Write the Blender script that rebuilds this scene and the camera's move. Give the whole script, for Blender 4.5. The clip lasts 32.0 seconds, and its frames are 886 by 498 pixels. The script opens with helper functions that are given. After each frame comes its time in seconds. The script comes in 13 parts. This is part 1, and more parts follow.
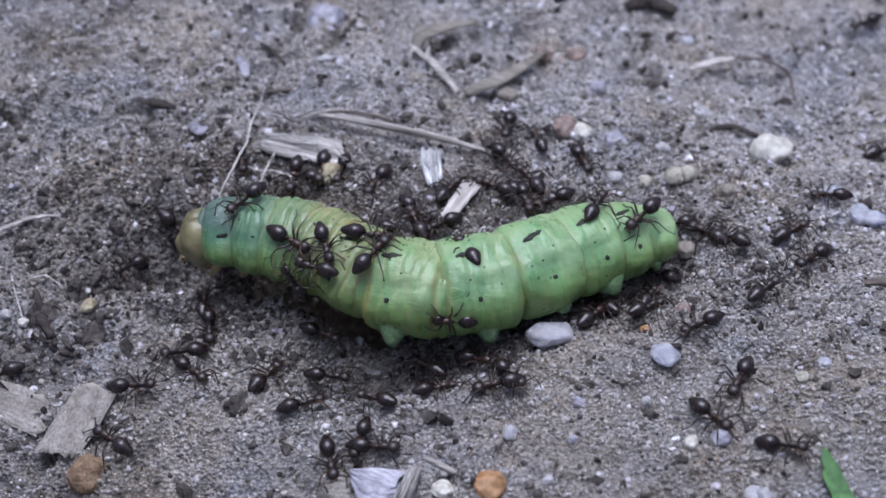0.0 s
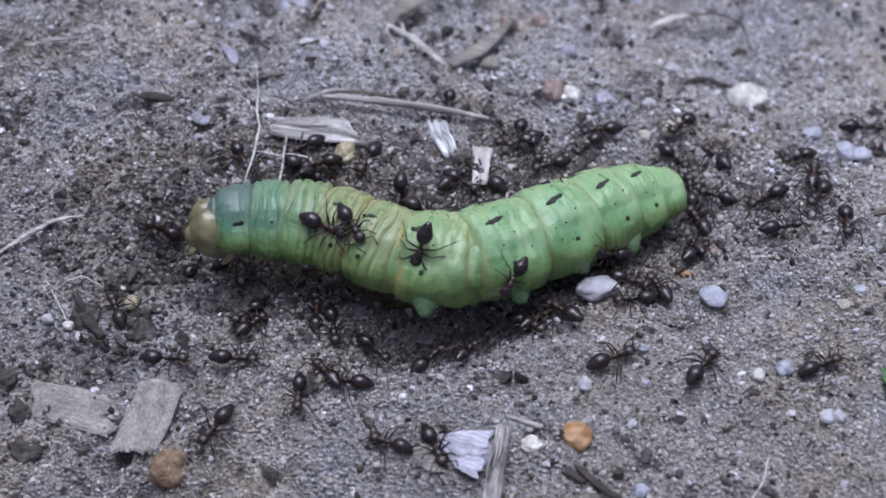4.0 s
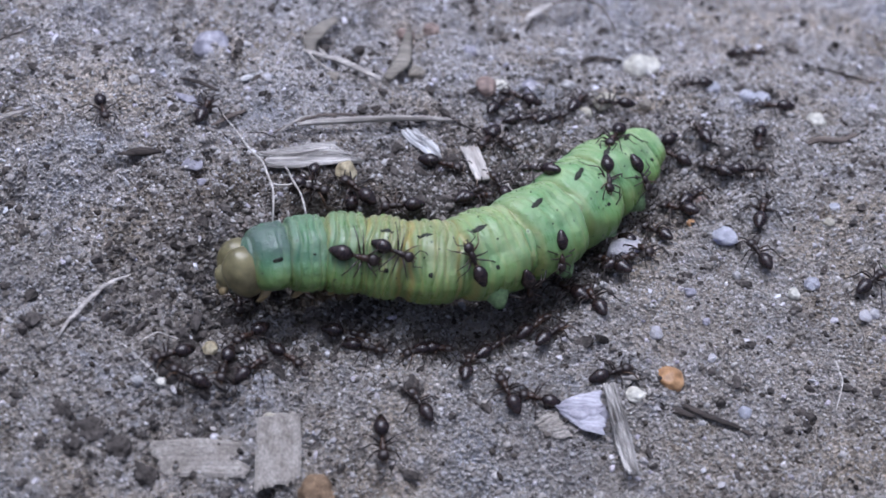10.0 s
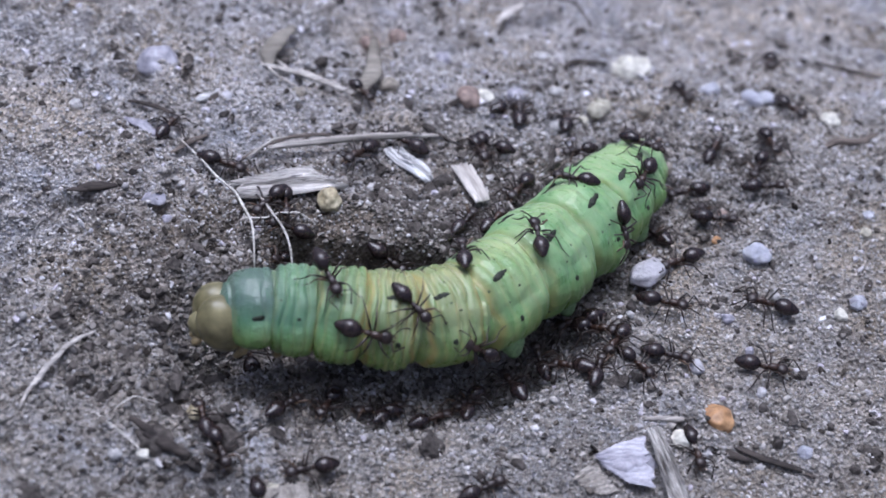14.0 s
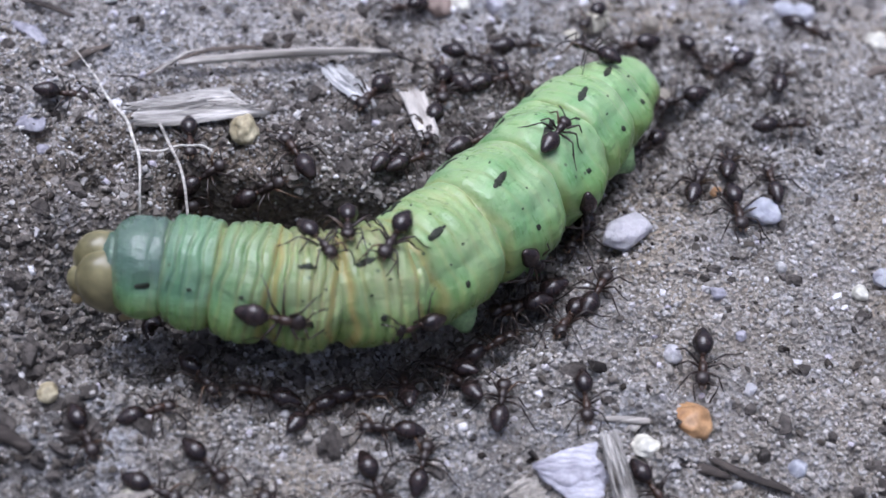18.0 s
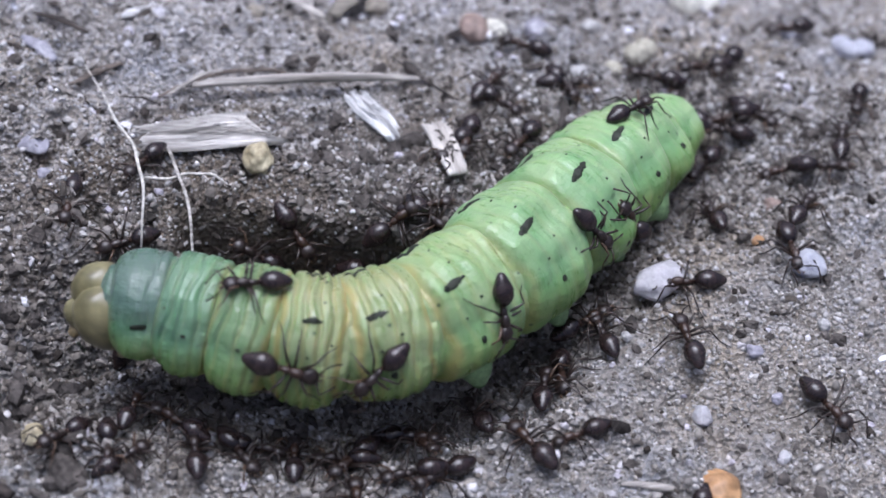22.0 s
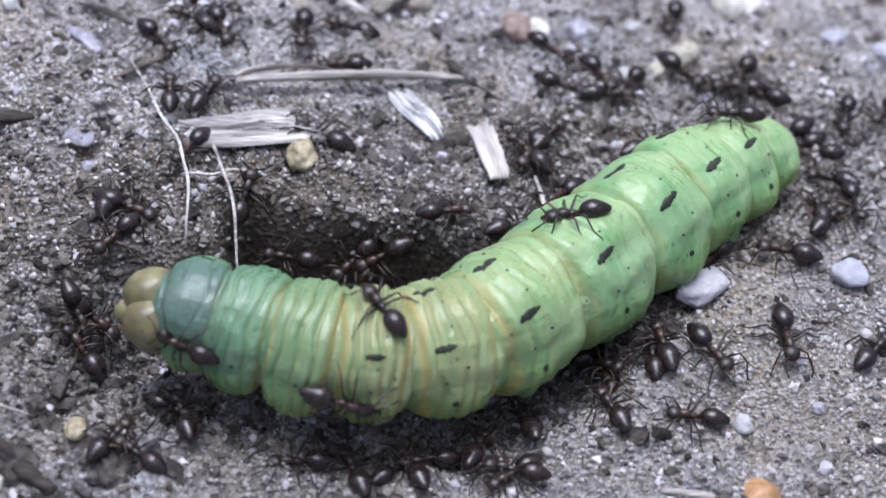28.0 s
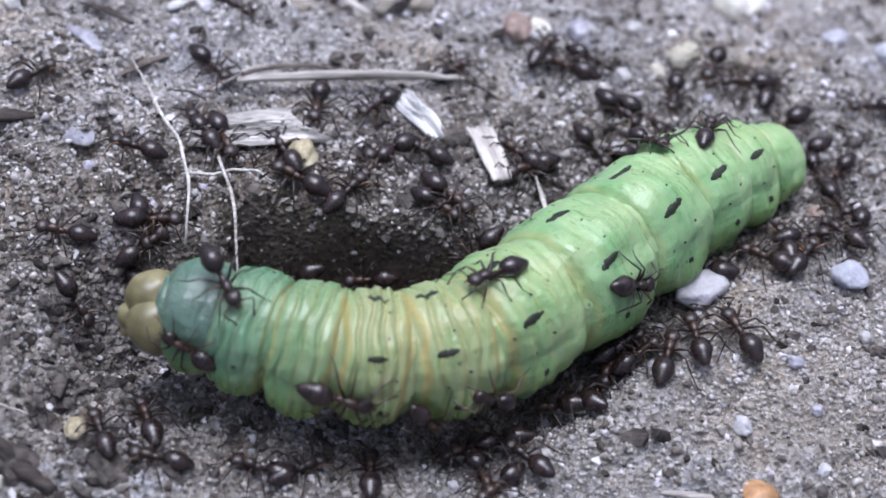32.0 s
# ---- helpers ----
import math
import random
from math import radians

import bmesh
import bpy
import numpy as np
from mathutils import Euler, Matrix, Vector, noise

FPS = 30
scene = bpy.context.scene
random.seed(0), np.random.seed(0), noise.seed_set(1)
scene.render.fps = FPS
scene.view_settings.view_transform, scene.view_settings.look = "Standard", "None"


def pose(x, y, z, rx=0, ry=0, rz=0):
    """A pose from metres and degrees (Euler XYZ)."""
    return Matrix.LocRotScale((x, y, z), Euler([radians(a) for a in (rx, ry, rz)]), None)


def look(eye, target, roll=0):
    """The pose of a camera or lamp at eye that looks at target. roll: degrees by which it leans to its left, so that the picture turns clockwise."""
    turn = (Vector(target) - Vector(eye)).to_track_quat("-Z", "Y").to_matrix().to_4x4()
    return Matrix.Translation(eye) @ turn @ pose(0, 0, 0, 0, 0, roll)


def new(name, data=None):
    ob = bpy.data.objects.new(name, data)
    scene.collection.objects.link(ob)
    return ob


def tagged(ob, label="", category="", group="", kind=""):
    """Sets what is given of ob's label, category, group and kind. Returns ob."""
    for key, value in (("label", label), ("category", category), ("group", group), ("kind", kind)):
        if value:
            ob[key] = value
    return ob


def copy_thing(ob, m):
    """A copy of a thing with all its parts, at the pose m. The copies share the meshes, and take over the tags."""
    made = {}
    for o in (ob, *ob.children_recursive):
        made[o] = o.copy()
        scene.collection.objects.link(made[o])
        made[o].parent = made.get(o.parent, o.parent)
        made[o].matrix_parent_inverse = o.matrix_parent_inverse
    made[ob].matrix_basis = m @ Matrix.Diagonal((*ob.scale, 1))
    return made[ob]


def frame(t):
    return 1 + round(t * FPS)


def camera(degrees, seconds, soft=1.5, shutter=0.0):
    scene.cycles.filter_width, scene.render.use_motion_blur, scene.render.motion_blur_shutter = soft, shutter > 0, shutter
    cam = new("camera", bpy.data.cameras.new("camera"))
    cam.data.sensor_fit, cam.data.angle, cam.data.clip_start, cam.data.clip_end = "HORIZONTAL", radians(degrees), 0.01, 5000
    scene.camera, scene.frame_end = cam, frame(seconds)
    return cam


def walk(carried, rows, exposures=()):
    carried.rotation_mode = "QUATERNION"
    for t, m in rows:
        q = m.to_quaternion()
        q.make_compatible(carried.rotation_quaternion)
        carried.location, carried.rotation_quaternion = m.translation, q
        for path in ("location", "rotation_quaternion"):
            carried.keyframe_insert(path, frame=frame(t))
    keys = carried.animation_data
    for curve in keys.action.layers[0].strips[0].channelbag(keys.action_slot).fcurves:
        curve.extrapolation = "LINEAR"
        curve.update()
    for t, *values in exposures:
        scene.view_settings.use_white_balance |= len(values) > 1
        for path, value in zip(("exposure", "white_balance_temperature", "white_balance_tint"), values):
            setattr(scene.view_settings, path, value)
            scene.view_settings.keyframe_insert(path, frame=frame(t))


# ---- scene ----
from functools import lru_cache


def mm(x, y, z):
    """A place given in millimetres."""
    return (x * 0.001, y * 0.001, z * 0.001)


def keys(*rows):
    """Rows of seconds, millimetres and degrees as rows for walk()."""
    return [(t, pose(x * 0.001, y * 0.001, z * 0.001, rx, ry, rz)) for t, x, y, z, rx, ry, rz in rows]


# ---- camera: a hand-held close-up that swings round the caterpillar and comes nearer ----
cam = camera(26.375, 32.0, soft=1.65)
walk(cam, [
    (0, look(mm(32.24, -94.52, 92.09), mm(10.82, -23.97, 24.54), 0.97)),
    (0.5, look(mm(29.48, -95.69, 91.83), mm(9.83, -24.79, 24.10), 1.07)),
    (1, look(mm(26.56, -97.18, 91.13), mm(8.81, -25.82, 23.36), 1.23)),
    (1.5, look(mm(23.56, -97.92, 92.00), mm(7.89, -26.81, 23.46), 1.47)),
    (2, look(mm(19.87, -98.24, 93.17), mm(6.72, -27.32, 23.90), 2.15)),
    (2.5, look(mm(17.04, -98.77, 93.50), mm(5.81, -27.56, 24.20), 2.86)),
    (4.5, look(mm(3.13, -104.62, 92.20), mm(1.55, -30.43, 25.16), 5.51)),
    (5, look(mm(-1.34, -105.24, 93.02), mm(0.04, -31.09, 25.95), 5.77)),
    (5.5, look(mm(-5.37, -105.82, 92.96), mm(-1.30, -31.47, 26.22), 6.14)),
    (6, look(mm(-9.81, -106.96, 92.31), mm(-2.78, -32.15, 26.33), 6.54)),
    (6.5, look(mm(-14.40, -107.12, 92.63), mm(-4.37, -32.64, 26.66), 6.89)),
    (7, look(mm(-20.02, -107.72, 92.57), mm(-6.26, -33.57, 26.90), 7.74)),
    (7.5, look(mm(-24.20, -107.80, 93.21), mm(-7.50, -33.68, 28.19), 8.77)),
    (8, look(mm(-28.99, -108.66, 93.32), mm(-9.25, -34.87, 28.78), 9.33)),
    (8.5, look(mm(-31.37, -109.80, 92.36), mm(-10.29, -36.09, 28.16), 8.69)),
    (9, look(mm(-33.92, -110.07, 90.77), mm(-11.33, -36.17, 27.30), 8.11)),
    (9.5, look(mm(-37.35, -109.26, 89.80), mm(-12.48, -35.55, 26.96), 8.79)),
    (10, look(mm(-41.74, -108.12, 89.17), mm(-13.76, -34.91, 27.06), 9.90)),
    (10.5, look(mm(-45.62, -106.83, 88.30), mm(-14.69, -34.23, 26.87), 10.93)),
    (11, look(mm(-48.42, -106.52, 86.77), mm(-15.18, -34.11, 26.34), 11.40)),
    (11.5, look(mm(-51.29, -105.77, 86.14), mm(-15.80, -34.10, 26.12), 11.96)),
    (12, look(mm(-52.62, -104.78, 86.06), mm(-15.92, -33.82, 25.91), 12.09)),
    (12.5, look(mm(-56.50, -98.49, 83.24), mm(-16.12, -29.38, 23.30), 13.91)),
    (13, look(mm(-52.54, -98.51, 81.79), mm(-14.44, -27.98, 22.02), 12.14)),
    (13.5, look(mm(-49.66, -95.35, 79.83), mm(-12.80, -24.34, 19.83), 11.27)),
    (14, look(mm(-46.85, -91.41, 77.98), mm(-11.09, -20.20, 17.58), 10.85)),
    (14.5, look(mm(-44.25, -89.22, 76.29), mm(-9.78, -17.37, 15.87), 10.04)),
    (16.5, look(mm(-35.68, -81.06, 71.16), mm(-3.70, -10.06, 8.41), 10.07)),
    (17, look(mm(-33.44, -78.52, 71.92), mm(-2.02, -9.50, 6.74), 10.58)),
    (17.5, look(mm(-30.78, -77.42, 70.86), mm(-0.55, -8.68, 4.82), 10.38)),
    (18, look(mm(-27.65, -75.45, 69.99), mm(0.72, -7.10, 2.74), 10.17)),
    (18.5, look(mm(-27.01, -73.63, 69.13), mm(1.11, -5.82, 1.22), 10.60)),
    (19, look(mm(-24.86, -72.48, 68.27), mm(1.42, -4.58, -0.28), 10.24)),
    (19.5, look(mm(-23.98, -71.70, 67.73), mm(1.55, -3.92, -1.22), 10.32)),
    (20, look(mm(-23.36, -71.64, 66.87), mm(1.67, -3.40, -1.81), 10.31)),
    (20.5, look(mm(-23.46, -71.38, 66.97), mm(1.72, -2.91, -1.44), 10.52)),
    (21, look(mm(-23.03, -71.66, 66.56), mm(1.84, -2.17, -0.92), 10.20)),
    (21.5, look(mm(-22.50, -71.36, 67.04), mm(1.83, -1.62, -0.36), 9.83)),
    (22, look(mm(-22.98, -70.35, 67.61), mm(1.64, -0.93, -0.02), 10.10)),
    (22.5, look(mm(-22.94, -69.60, 68.33), mm(1.34, -0.46, 0.29), 10.18)),
    (23, look(mm(-22.97, -68.90, 68.98), mm(1.02, 0.01, 0.60), 10.22)),
    (23.5, look(mm(-22.97, -67.92, 70.02), mm(0.73, 0.43, 0.98), 10.38)),
    (24, look(mm(-22.75, -67.29, 70.63), mm(0.45, 0.82, 1.18), 10.35)),
    (24.5, look(mm(-23.40, -67.45, 70.18), mm(0.12, 0.58, 0.76), 10.62)),
    (25, look(mm(-24.14, -67.80, 69.74), mm(-0.25, 0.05, 0.28), 11.02)),
    (25.5, look(mm(-24.98, -68.38, 68.72), mm(-0.47, -0.17, -0.17), 11.24)),
    (27.5, look(mm(-24.61, -69.22, 68.24), mm(-0.53, -0.46, -0.26), 11.19)),
    (28, look(mm(-24.79, -69.15, 68.15), mm(-0.54, -0.40, -0.31), 11.28)),
    (30, look(mm(-25.01, -68.99, 68.22), mm(-0.58, -0.37, -0.30), 11.48)),
    (32, look(mm(-24.62, -69.04, 68.40), mm(-0.56, -0.42, -0.24), 11.41)),
], exposures=((0, 0.34, 5260, 15), (9, 0.41, 5260, 15), (12.5, 0.43, 5260, 15), (14, 0.55, 5260, 15), (17, 0.68, 5400, 13.5), (23, 0.7, 5400, 13.5), (24.5, 0.61, 5400, 13.5), (25.5, 0.62, 5400, 13.5), (28, 0.86, 5400, 13.5), (32, 0.86, 5400, 13.5)))

# ---- light: open shade under a bright overcast sky ----
world = bpy.data.worlds.new("sky")
scene.world = world
world.use_nodes = True
wn, wl = world.node_tree.nodes, world.node_tree.links
sky = wn.new("ShaderNodeTexSky")
sky.sky_type = "NISHITA"
sky.sun_disc = False
sky.sun_elevation = radians(80)
sky.sun_rotation = radians(-30)
sky.air_density, sky.dust_density, sky.ozone_density = 0.4, 8.0, 0.1
wn["Background"].inputs["Strength"].default_value = 0.1
wl.new(sky.outputs["Color"], wn["Background"].inputs["Color"])
sun = new("sun", bpy.data.lights.new("sun", "SUN"))
sun.data.energy, sun.data.angle, sun.data.color = 1.3, radians(42), (0.98, 0.975, 0.98)
sun.matrix_world = look((0, 0, 1), (0.13, -0.08, 0.1))


# ---- materials ----
def material(name, rough=0.6, spec=0.4):
    m = bpy.data.materials.new(name)
    m.use_nodes = True
    b = m.node_tree.nodes["Principled BSDF"]
    b.inputs["Roughness"].default_value = rough
    b.inputs["Specular IOR Level"].default_value = spec
    return m, m.node_tree.nodes, m.node_tree.links, b


def ramp_node(n, stops, mode="LINEAR"):
    r = n.new("ShaderNodeValToRGB")
    r.color_ramp.interpolation = mode
    while len(r.color_ramp.elements) < len(stops):
        r.color_ramp.elements.new(0.5)
    for e, (at, c) in zip(r.color_ramp.elements, stops):
        e.position, e.color = at, (*c, 1)
    return r


def noise_node(n, links, scale, detail=4, rough=0.6, squash=None):
    t = n.new("ShaderNodeTexNoise")
    t.inputs["Scale"].default_value, t.inputs["Detail"].default_value, t.inputs["Roughness"].default_value = scale, detail, rough
    c = n.new("ShaderNodeTexCoord")
    if squash:
        g = n.new("ShaderNodeMapping")
        g.inputs["Scale"].default_value = squash
        links.new(c.outputs["Object"], g.inputs["Vector"])
        links.new(g.outputs["Vector"], t.inputs["Vector"])
    else:
        links.new(c.outputs["Object"], t.inputs["Vector"])
    return t


def mix_node(n, links, a, b, factor, blend="MIX", amount=None):
    m = n.new("ShaderNodeMix")
    m.data_type, m.blend_type = "RGBA", blend
    for value, k in ((a, 6), (b, 7)):
        if isinstance(value, tuple):
            m.inputs[k].default_value = (*value, 1)
        else:
            links.new(value, m.inputs[k])
    if amount is None:
        links.new(factor, m.inputs[0])
    else:
        m.inputs[0].default_value = amount
    return m.outputs[2]


def bump_node(n, links, height, distance, strength, b):
    k = n.new("ShaderNodeBump")
    k.inputs["Distance"].default_value, k.inputs["Strength"].default_value = distance, strength
    links.new(height, k.inputs["Height"])
    links.new(k.outputs["Normal"], b.inputs["Normal"])


def mottled(name, dark, light, scale, rough=0.6, spec=0.4, bump=0.00004, squash=None, fine=6.0):
    """Two tones mixed by coarse and fine noise, with a fine relief."""
    m, n, links, b = material(name, rough, spec)
    t1 = noise_node(n, links, scale, 5, 0.65, squash)
    t2 = noise_node(n, links, scale * fine, 3, 0.6, squash)
    r = ramp_node(n, [(0.32, dark), (0.68, light)])
    links.new(t1.outputs["Fac"], r.inputs["Fac"])
    r2 = ramp_node(n, [(0.3, (0.62, 0.62, 0.62)), (0.7, (1.25, 1.25, 1.25))])
    links.new(t2.outputs["Fac"], r2.inputs["Fac"])
    links.new(mix_node(n, links, r.outputs["Color"], r2.outputs["Color"], None, "MULTIPLY", 1.0), b.inputs["Base Color"])
    bump_node(n, links, t2.outputs["Fac"], bump, 0.7, b)
    return m


def paler_behind(n, links, colour):
    """Tints a colour darker and browner in front, paler and bluer towards the back."""
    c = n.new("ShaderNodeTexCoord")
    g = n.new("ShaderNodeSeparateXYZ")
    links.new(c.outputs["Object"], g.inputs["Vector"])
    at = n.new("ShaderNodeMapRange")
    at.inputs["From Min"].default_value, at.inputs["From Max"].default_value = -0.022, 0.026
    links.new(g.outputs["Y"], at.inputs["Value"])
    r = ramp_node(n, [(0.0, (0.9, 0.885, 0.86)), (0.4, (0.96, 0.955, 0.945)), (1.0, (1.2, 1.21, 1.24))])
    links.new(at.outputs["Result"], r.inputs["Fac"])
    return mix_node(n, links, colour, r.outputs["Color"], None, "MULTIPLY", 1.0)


def sand_material():
    """Grey loamy sand: grains told apart by cell, larger patches of darker soil, pale dust."""
    m, n, links, b = material("sandy_soil", 0.9, 0.25)
    c = n.new("ShaderNodeTexCoord")
    v = n.new("ShaderNodeTexVoronoi")
    v.inputs["Scale"].default_value = 3600
    links.new(c.outputs["Object"], v.inputs["Vector"])
    sep = n.new("ShaderNodeSeparateColor")
    links.new(v.outputs["Color"], sep.inputs["Color"])
    grain = ramp_node(n, [(0.0, (0.217, 0.203, 0.191)), (0.2, (0.325, 0.304, 0.279)), (0.4, (0.367, 0.354, 0.347)), (0.6, (0.417, 0.389, 0.358)), (0.88, (0.484, 0.472, 0.468)), (1.0, (0.625, 0.612, 0.623))])
    links.new(sep.outputs["Red"], grain.inputs["Fac"])
    patch = noise_node(n, links, 170, 6, 0.62)
    pr = ramp_node(n, [(0.3, (0.5, 0.47, 0.44)), (0.46, (0.9, 0.88, 0.85)), (0.66, (1.15, 1.14, 1.14))])
    links.new(patch.outputs["Fac"], pr.inputs["Fac"])
    toned = mix_node(n, links, grain.outputs["Color"], pr.outputs["Color"], None, "MULTIPLY", 1.0)
    hue = noise_node(n, links, 95, 4, 0.6)
    hr = ramp_node(n, [(0.36, (0.93, 0.98, 1.07)), (0.64, (1.07, 1.0, 0.88))])
    links.new(hue.outputs["Fac"], hr.inputs["Fac"])
    dry = paler_behind(n, links, mix_node(n, links, toned, hr.outputs["Color"], None, "MULTIPLY", 1.0))
    # dark loam the ants dug up, plus painted shade of the hollow; uneven edge
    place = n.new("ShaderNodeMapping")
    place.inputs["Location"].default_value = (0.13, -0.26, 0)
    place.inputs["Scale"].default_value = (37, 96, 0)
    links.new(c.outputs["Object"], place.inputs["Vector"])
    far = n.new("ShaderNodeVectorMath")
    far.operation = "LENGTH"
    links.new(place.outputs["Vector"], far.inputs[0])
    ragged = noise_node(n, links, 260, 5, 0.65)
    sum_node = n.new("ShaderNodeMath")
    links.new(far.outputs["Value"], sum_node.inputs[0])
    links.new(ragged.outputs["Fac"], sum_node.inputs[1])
    darkened = ramp_node(n, [(0.0, (1, 1, 1)), (0.4, (0.9, 0.9, 0.9)), (0.62, (0, 0, 0))])
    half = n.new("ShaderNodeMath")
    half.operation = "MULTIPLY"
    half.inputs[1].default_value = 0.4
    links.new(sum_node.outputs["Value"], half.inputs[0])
    links.new(half.outputs["Value"], darkened.inputs["Fac"])
    shaded_loam = mix_node(n, links, dry, (0.46, 0.432, 0.405), None, "MULTIPLY", 1.0)
    links.new(mix_node(n, links, dry, shaded_loam, darkened.outputs["Color"]), b.inputs["Base Color"])
    rough = noise_node(n, links, 1900, 6, 0.75)
    height = n.new("ShaderNodeMath")
    links.new(v.outputs["Distance"], height.inputs[0])
    links.new(rough.outputs["Fac"], height.inputs[1])
    bump_node(n, links, height.outputs["Value"], 0.0005, 1.0, b)
    return m


def grain_material(name, stops, rough=0.75):
    """Loose grains, each with a tone of its own."""
    m, n, links, b = material(name, rough, 0.4 if rough < 0.5 else 0.15)
    g = n.new("ShaderNodeNewGeometry")
    r = ramp_node(n, stops)
    links.new(g.outputs["Random Per Island"], r.inputs["Fac"])
    t = noise_node(n, links, 5200, 3, 0.6)
    r2 = ramp_node(n, [(0.3, (0.7, 0.7, 0.7)), (0.7, (1.2, 1.2, 1.2))])
    links.new(t.outputs["Fac"], r2.inputs["Fac"])
    links.new(paler_behind(n, links, mix_node(n, links, r.outputs["Color"], r2.outputs["Color"], None, "MULTIPLY", 1.0)), b.inputs["Base Color"])
    return m


def skin_material(name):
    """Caterpillar skin: soft, moist and part translucent, each ring with a tint of its own, cloudy, finely pleated across, with yellowish folds and pinprick specks."""
    m, n, links, b = material(name, 0.33, 0.5)
    b.inputs["Subsurface Weight"].default_value = 0.25
    b.inputs["Subsurface Radius"].default_value = (0.0004, 0.0008, 0.0003)
    b.inputs["Subsurface Scale"].default_value = 1.0
    own = n.new("ShaderNodeAttribute")
    own.attribute_name = "tint"
    fold = n.new("ShaderNodeAttribute")
    fold.attribute_name = "fold"
    # cloudy fat body under the skin
    t = noise_node(n, links, 190, 5, 0.6)
    r = ramp_node(n, [(0.3, (0.46, 0.76, 0.56)), (0.42, (0.84, 0.94, 0.86)), (0.56, (1.06, 1.03, 1.02)), (0.7, (1.5, 1.26, 1.32))])
    links.new(t.outputs["Fac"], r.inputs["Fac"])
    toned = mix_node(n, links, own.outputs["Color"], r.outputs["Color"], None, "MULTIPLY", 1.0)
    # fine streaks across the body
    f = noise_node(n, links, 1500, 5, 0.7, (1.0, 0.3, 0.3))
    fr = ramp_node(n, [(0.3, (0.86, 0.9, 0.82)), (0.5, (1.0, 1.0, 1.0)), (0.7, (1.13, 1.1, 1.14))])
    links.new(f.outputs["Fac"], fr.inputs["Fac"])
    fine = mix_node(n, links, toned, fr.outputs["Color"], None, "MULTIPLY", 1.0)
    tinted = mix_node(n, links, fine, (0.37, 0.3, 0.1), fold.outputs["Fac"])
    c = n.new("ShaderNodeTexCoord")
    v = n.new("ShaderNodeTexVoronoi")
    v.inputs["Scale"].default_value = 1000
    links.new(c.outputs["Object"], v.inputs["Vector"])
    sp = ramp_node(n, [(0.08, (1, 1, 1)), (0.13, (0, 0, 0))])
    links.new(v.outputs["Distance"], sp.inputs["Fac"])
    pick = n.new("ShaderNodeSeparateColor")
    links.new(v.outputs["Color"], pick.inputs["Color"])
    few = ramp_node(n, [(0.42, (0.85, 0.85, 0.85)), (0.48, (0.06, 0.06, 0.06))])
    links.new(pick.outputs["Red"], few.inputs["Fac"])
    dots = n.new("ShaderNodeMath")
    dots.operation = "MULTIPLY"
    links.new(sp.outputs["Color"], dots.inputs[0])
    links.new(few.outputs["Color"], dots.inputs[1])
    spotted = mix_node(n, links, tinted, (0.06, 0.09, 0.04), dots.outputs["Value"])
    links.new(spotted, b.inputs["Base Color"])
    wet = ramp_node(n, [(0.35, (0.24, 0.24, 0.24)), (0.65, (0.46, 0.46, 0.46))])
    links.new(f.outputs["Fac"], wet.inputs["Fac"])
    links.new(wet.outputs["Color"], b.inputs["Roughness"])
    # pleats across the body, and shallow wrinkles along it
    w = noise_node(n, links, 1300, 4, 0.6, (1.0, 0.16, 0.16))
    bump_node(n, links, w.outputs["Fac"], 0.0004, 0.32, b)
    along = noise_node(n, links, 900, 4, 0.65, (0.45, 1.0, 1.0))
    relief = n.new("ShaderNodeBump")
    relief.inputs["Distance"].default_value, relief.inputs["Strength"].default_value = 0.0003, 0.7
    links.new(along.outputs["Fac"], relief.inputs["Height"])
    links.new(relief.outputs["Normal"], n["Bump"].inputs["Normal"])
    return m


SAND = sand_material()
GRAIN = grain_material("sand_grains", [(0.0, (0.191, 0.179, 0.168)), (0.12, (0.275, 0.257, 0.234)), (0.3, (0.35, 0.323, 0.29)), (0.46, (0.358, 0.348, 0.344)), (0.64, (0.442, 0.413, 0.377)), (0.82, (0.451, 0.445, 0.447)), (0.95, (0.542, 0.52, 0.498)), (1.0, (0.709, 0.695, 0.709))])
CRUMB = grain_material("soil_crumbs", [(0.0, (0.028, 0.023, 0.02)), (0.2, (0.09, 0.079, 0.068)), (0.62, (0.185, 0.167, 0.148)), (0.92, (0.29, 0.27, 0.25)), (1.0, (0.46, 0.445, 0.43))], 0.95)
QUARTZ = grain_material("quartz_grains", [(0.0, (0.42, 0.41, 0.42)), (0.4, (0.55, 0.53, 0.55)), (0.75, (0.46, 0.43, 0.49)), (1.0, (0.8, 0.8, 0.82))], 0.3)
SKIN = skin_material("caterpillar_skin")
CAPSULE = mottled("head_capsule", (0.125, 0.112, 0.05), (0.26, 0.235, 0.12), 300, 0.3, 0.5, 0.00002, None, 3.0)
LEGSKIN = mottled("proleg_skin", (0.17, 0.3, 0.12), (0.26, 0.38, 0.18), 600, 0.45, 0.4, 0.00004)
CLAW = mottled("leg_chitin", (0.2, 0.15, 0.07), (0.38, 0.3, 0.15), 700, 0.35, 0.5, 0.00002)
BLACKMARK = mottled("black_marking", (0.008, 0.012, 0.007), (0.03, 0.035, 0.02), 2500, 0.55, 0.3, 0.00003)
GASTER = mottled("gaster_chitin", (0.011, 0.0075, 0.0075), (0.034, 0.021, 0.019), 900, 0.24, 0.5, 0.00001, (1.0, 0.3, 0.3))
THORAX = mottled("thorax_chitin", (0.02, 0.011, 0.007), (0.055, 0.027, 0.016), 900, 0.36, 0.5, 0.00002)
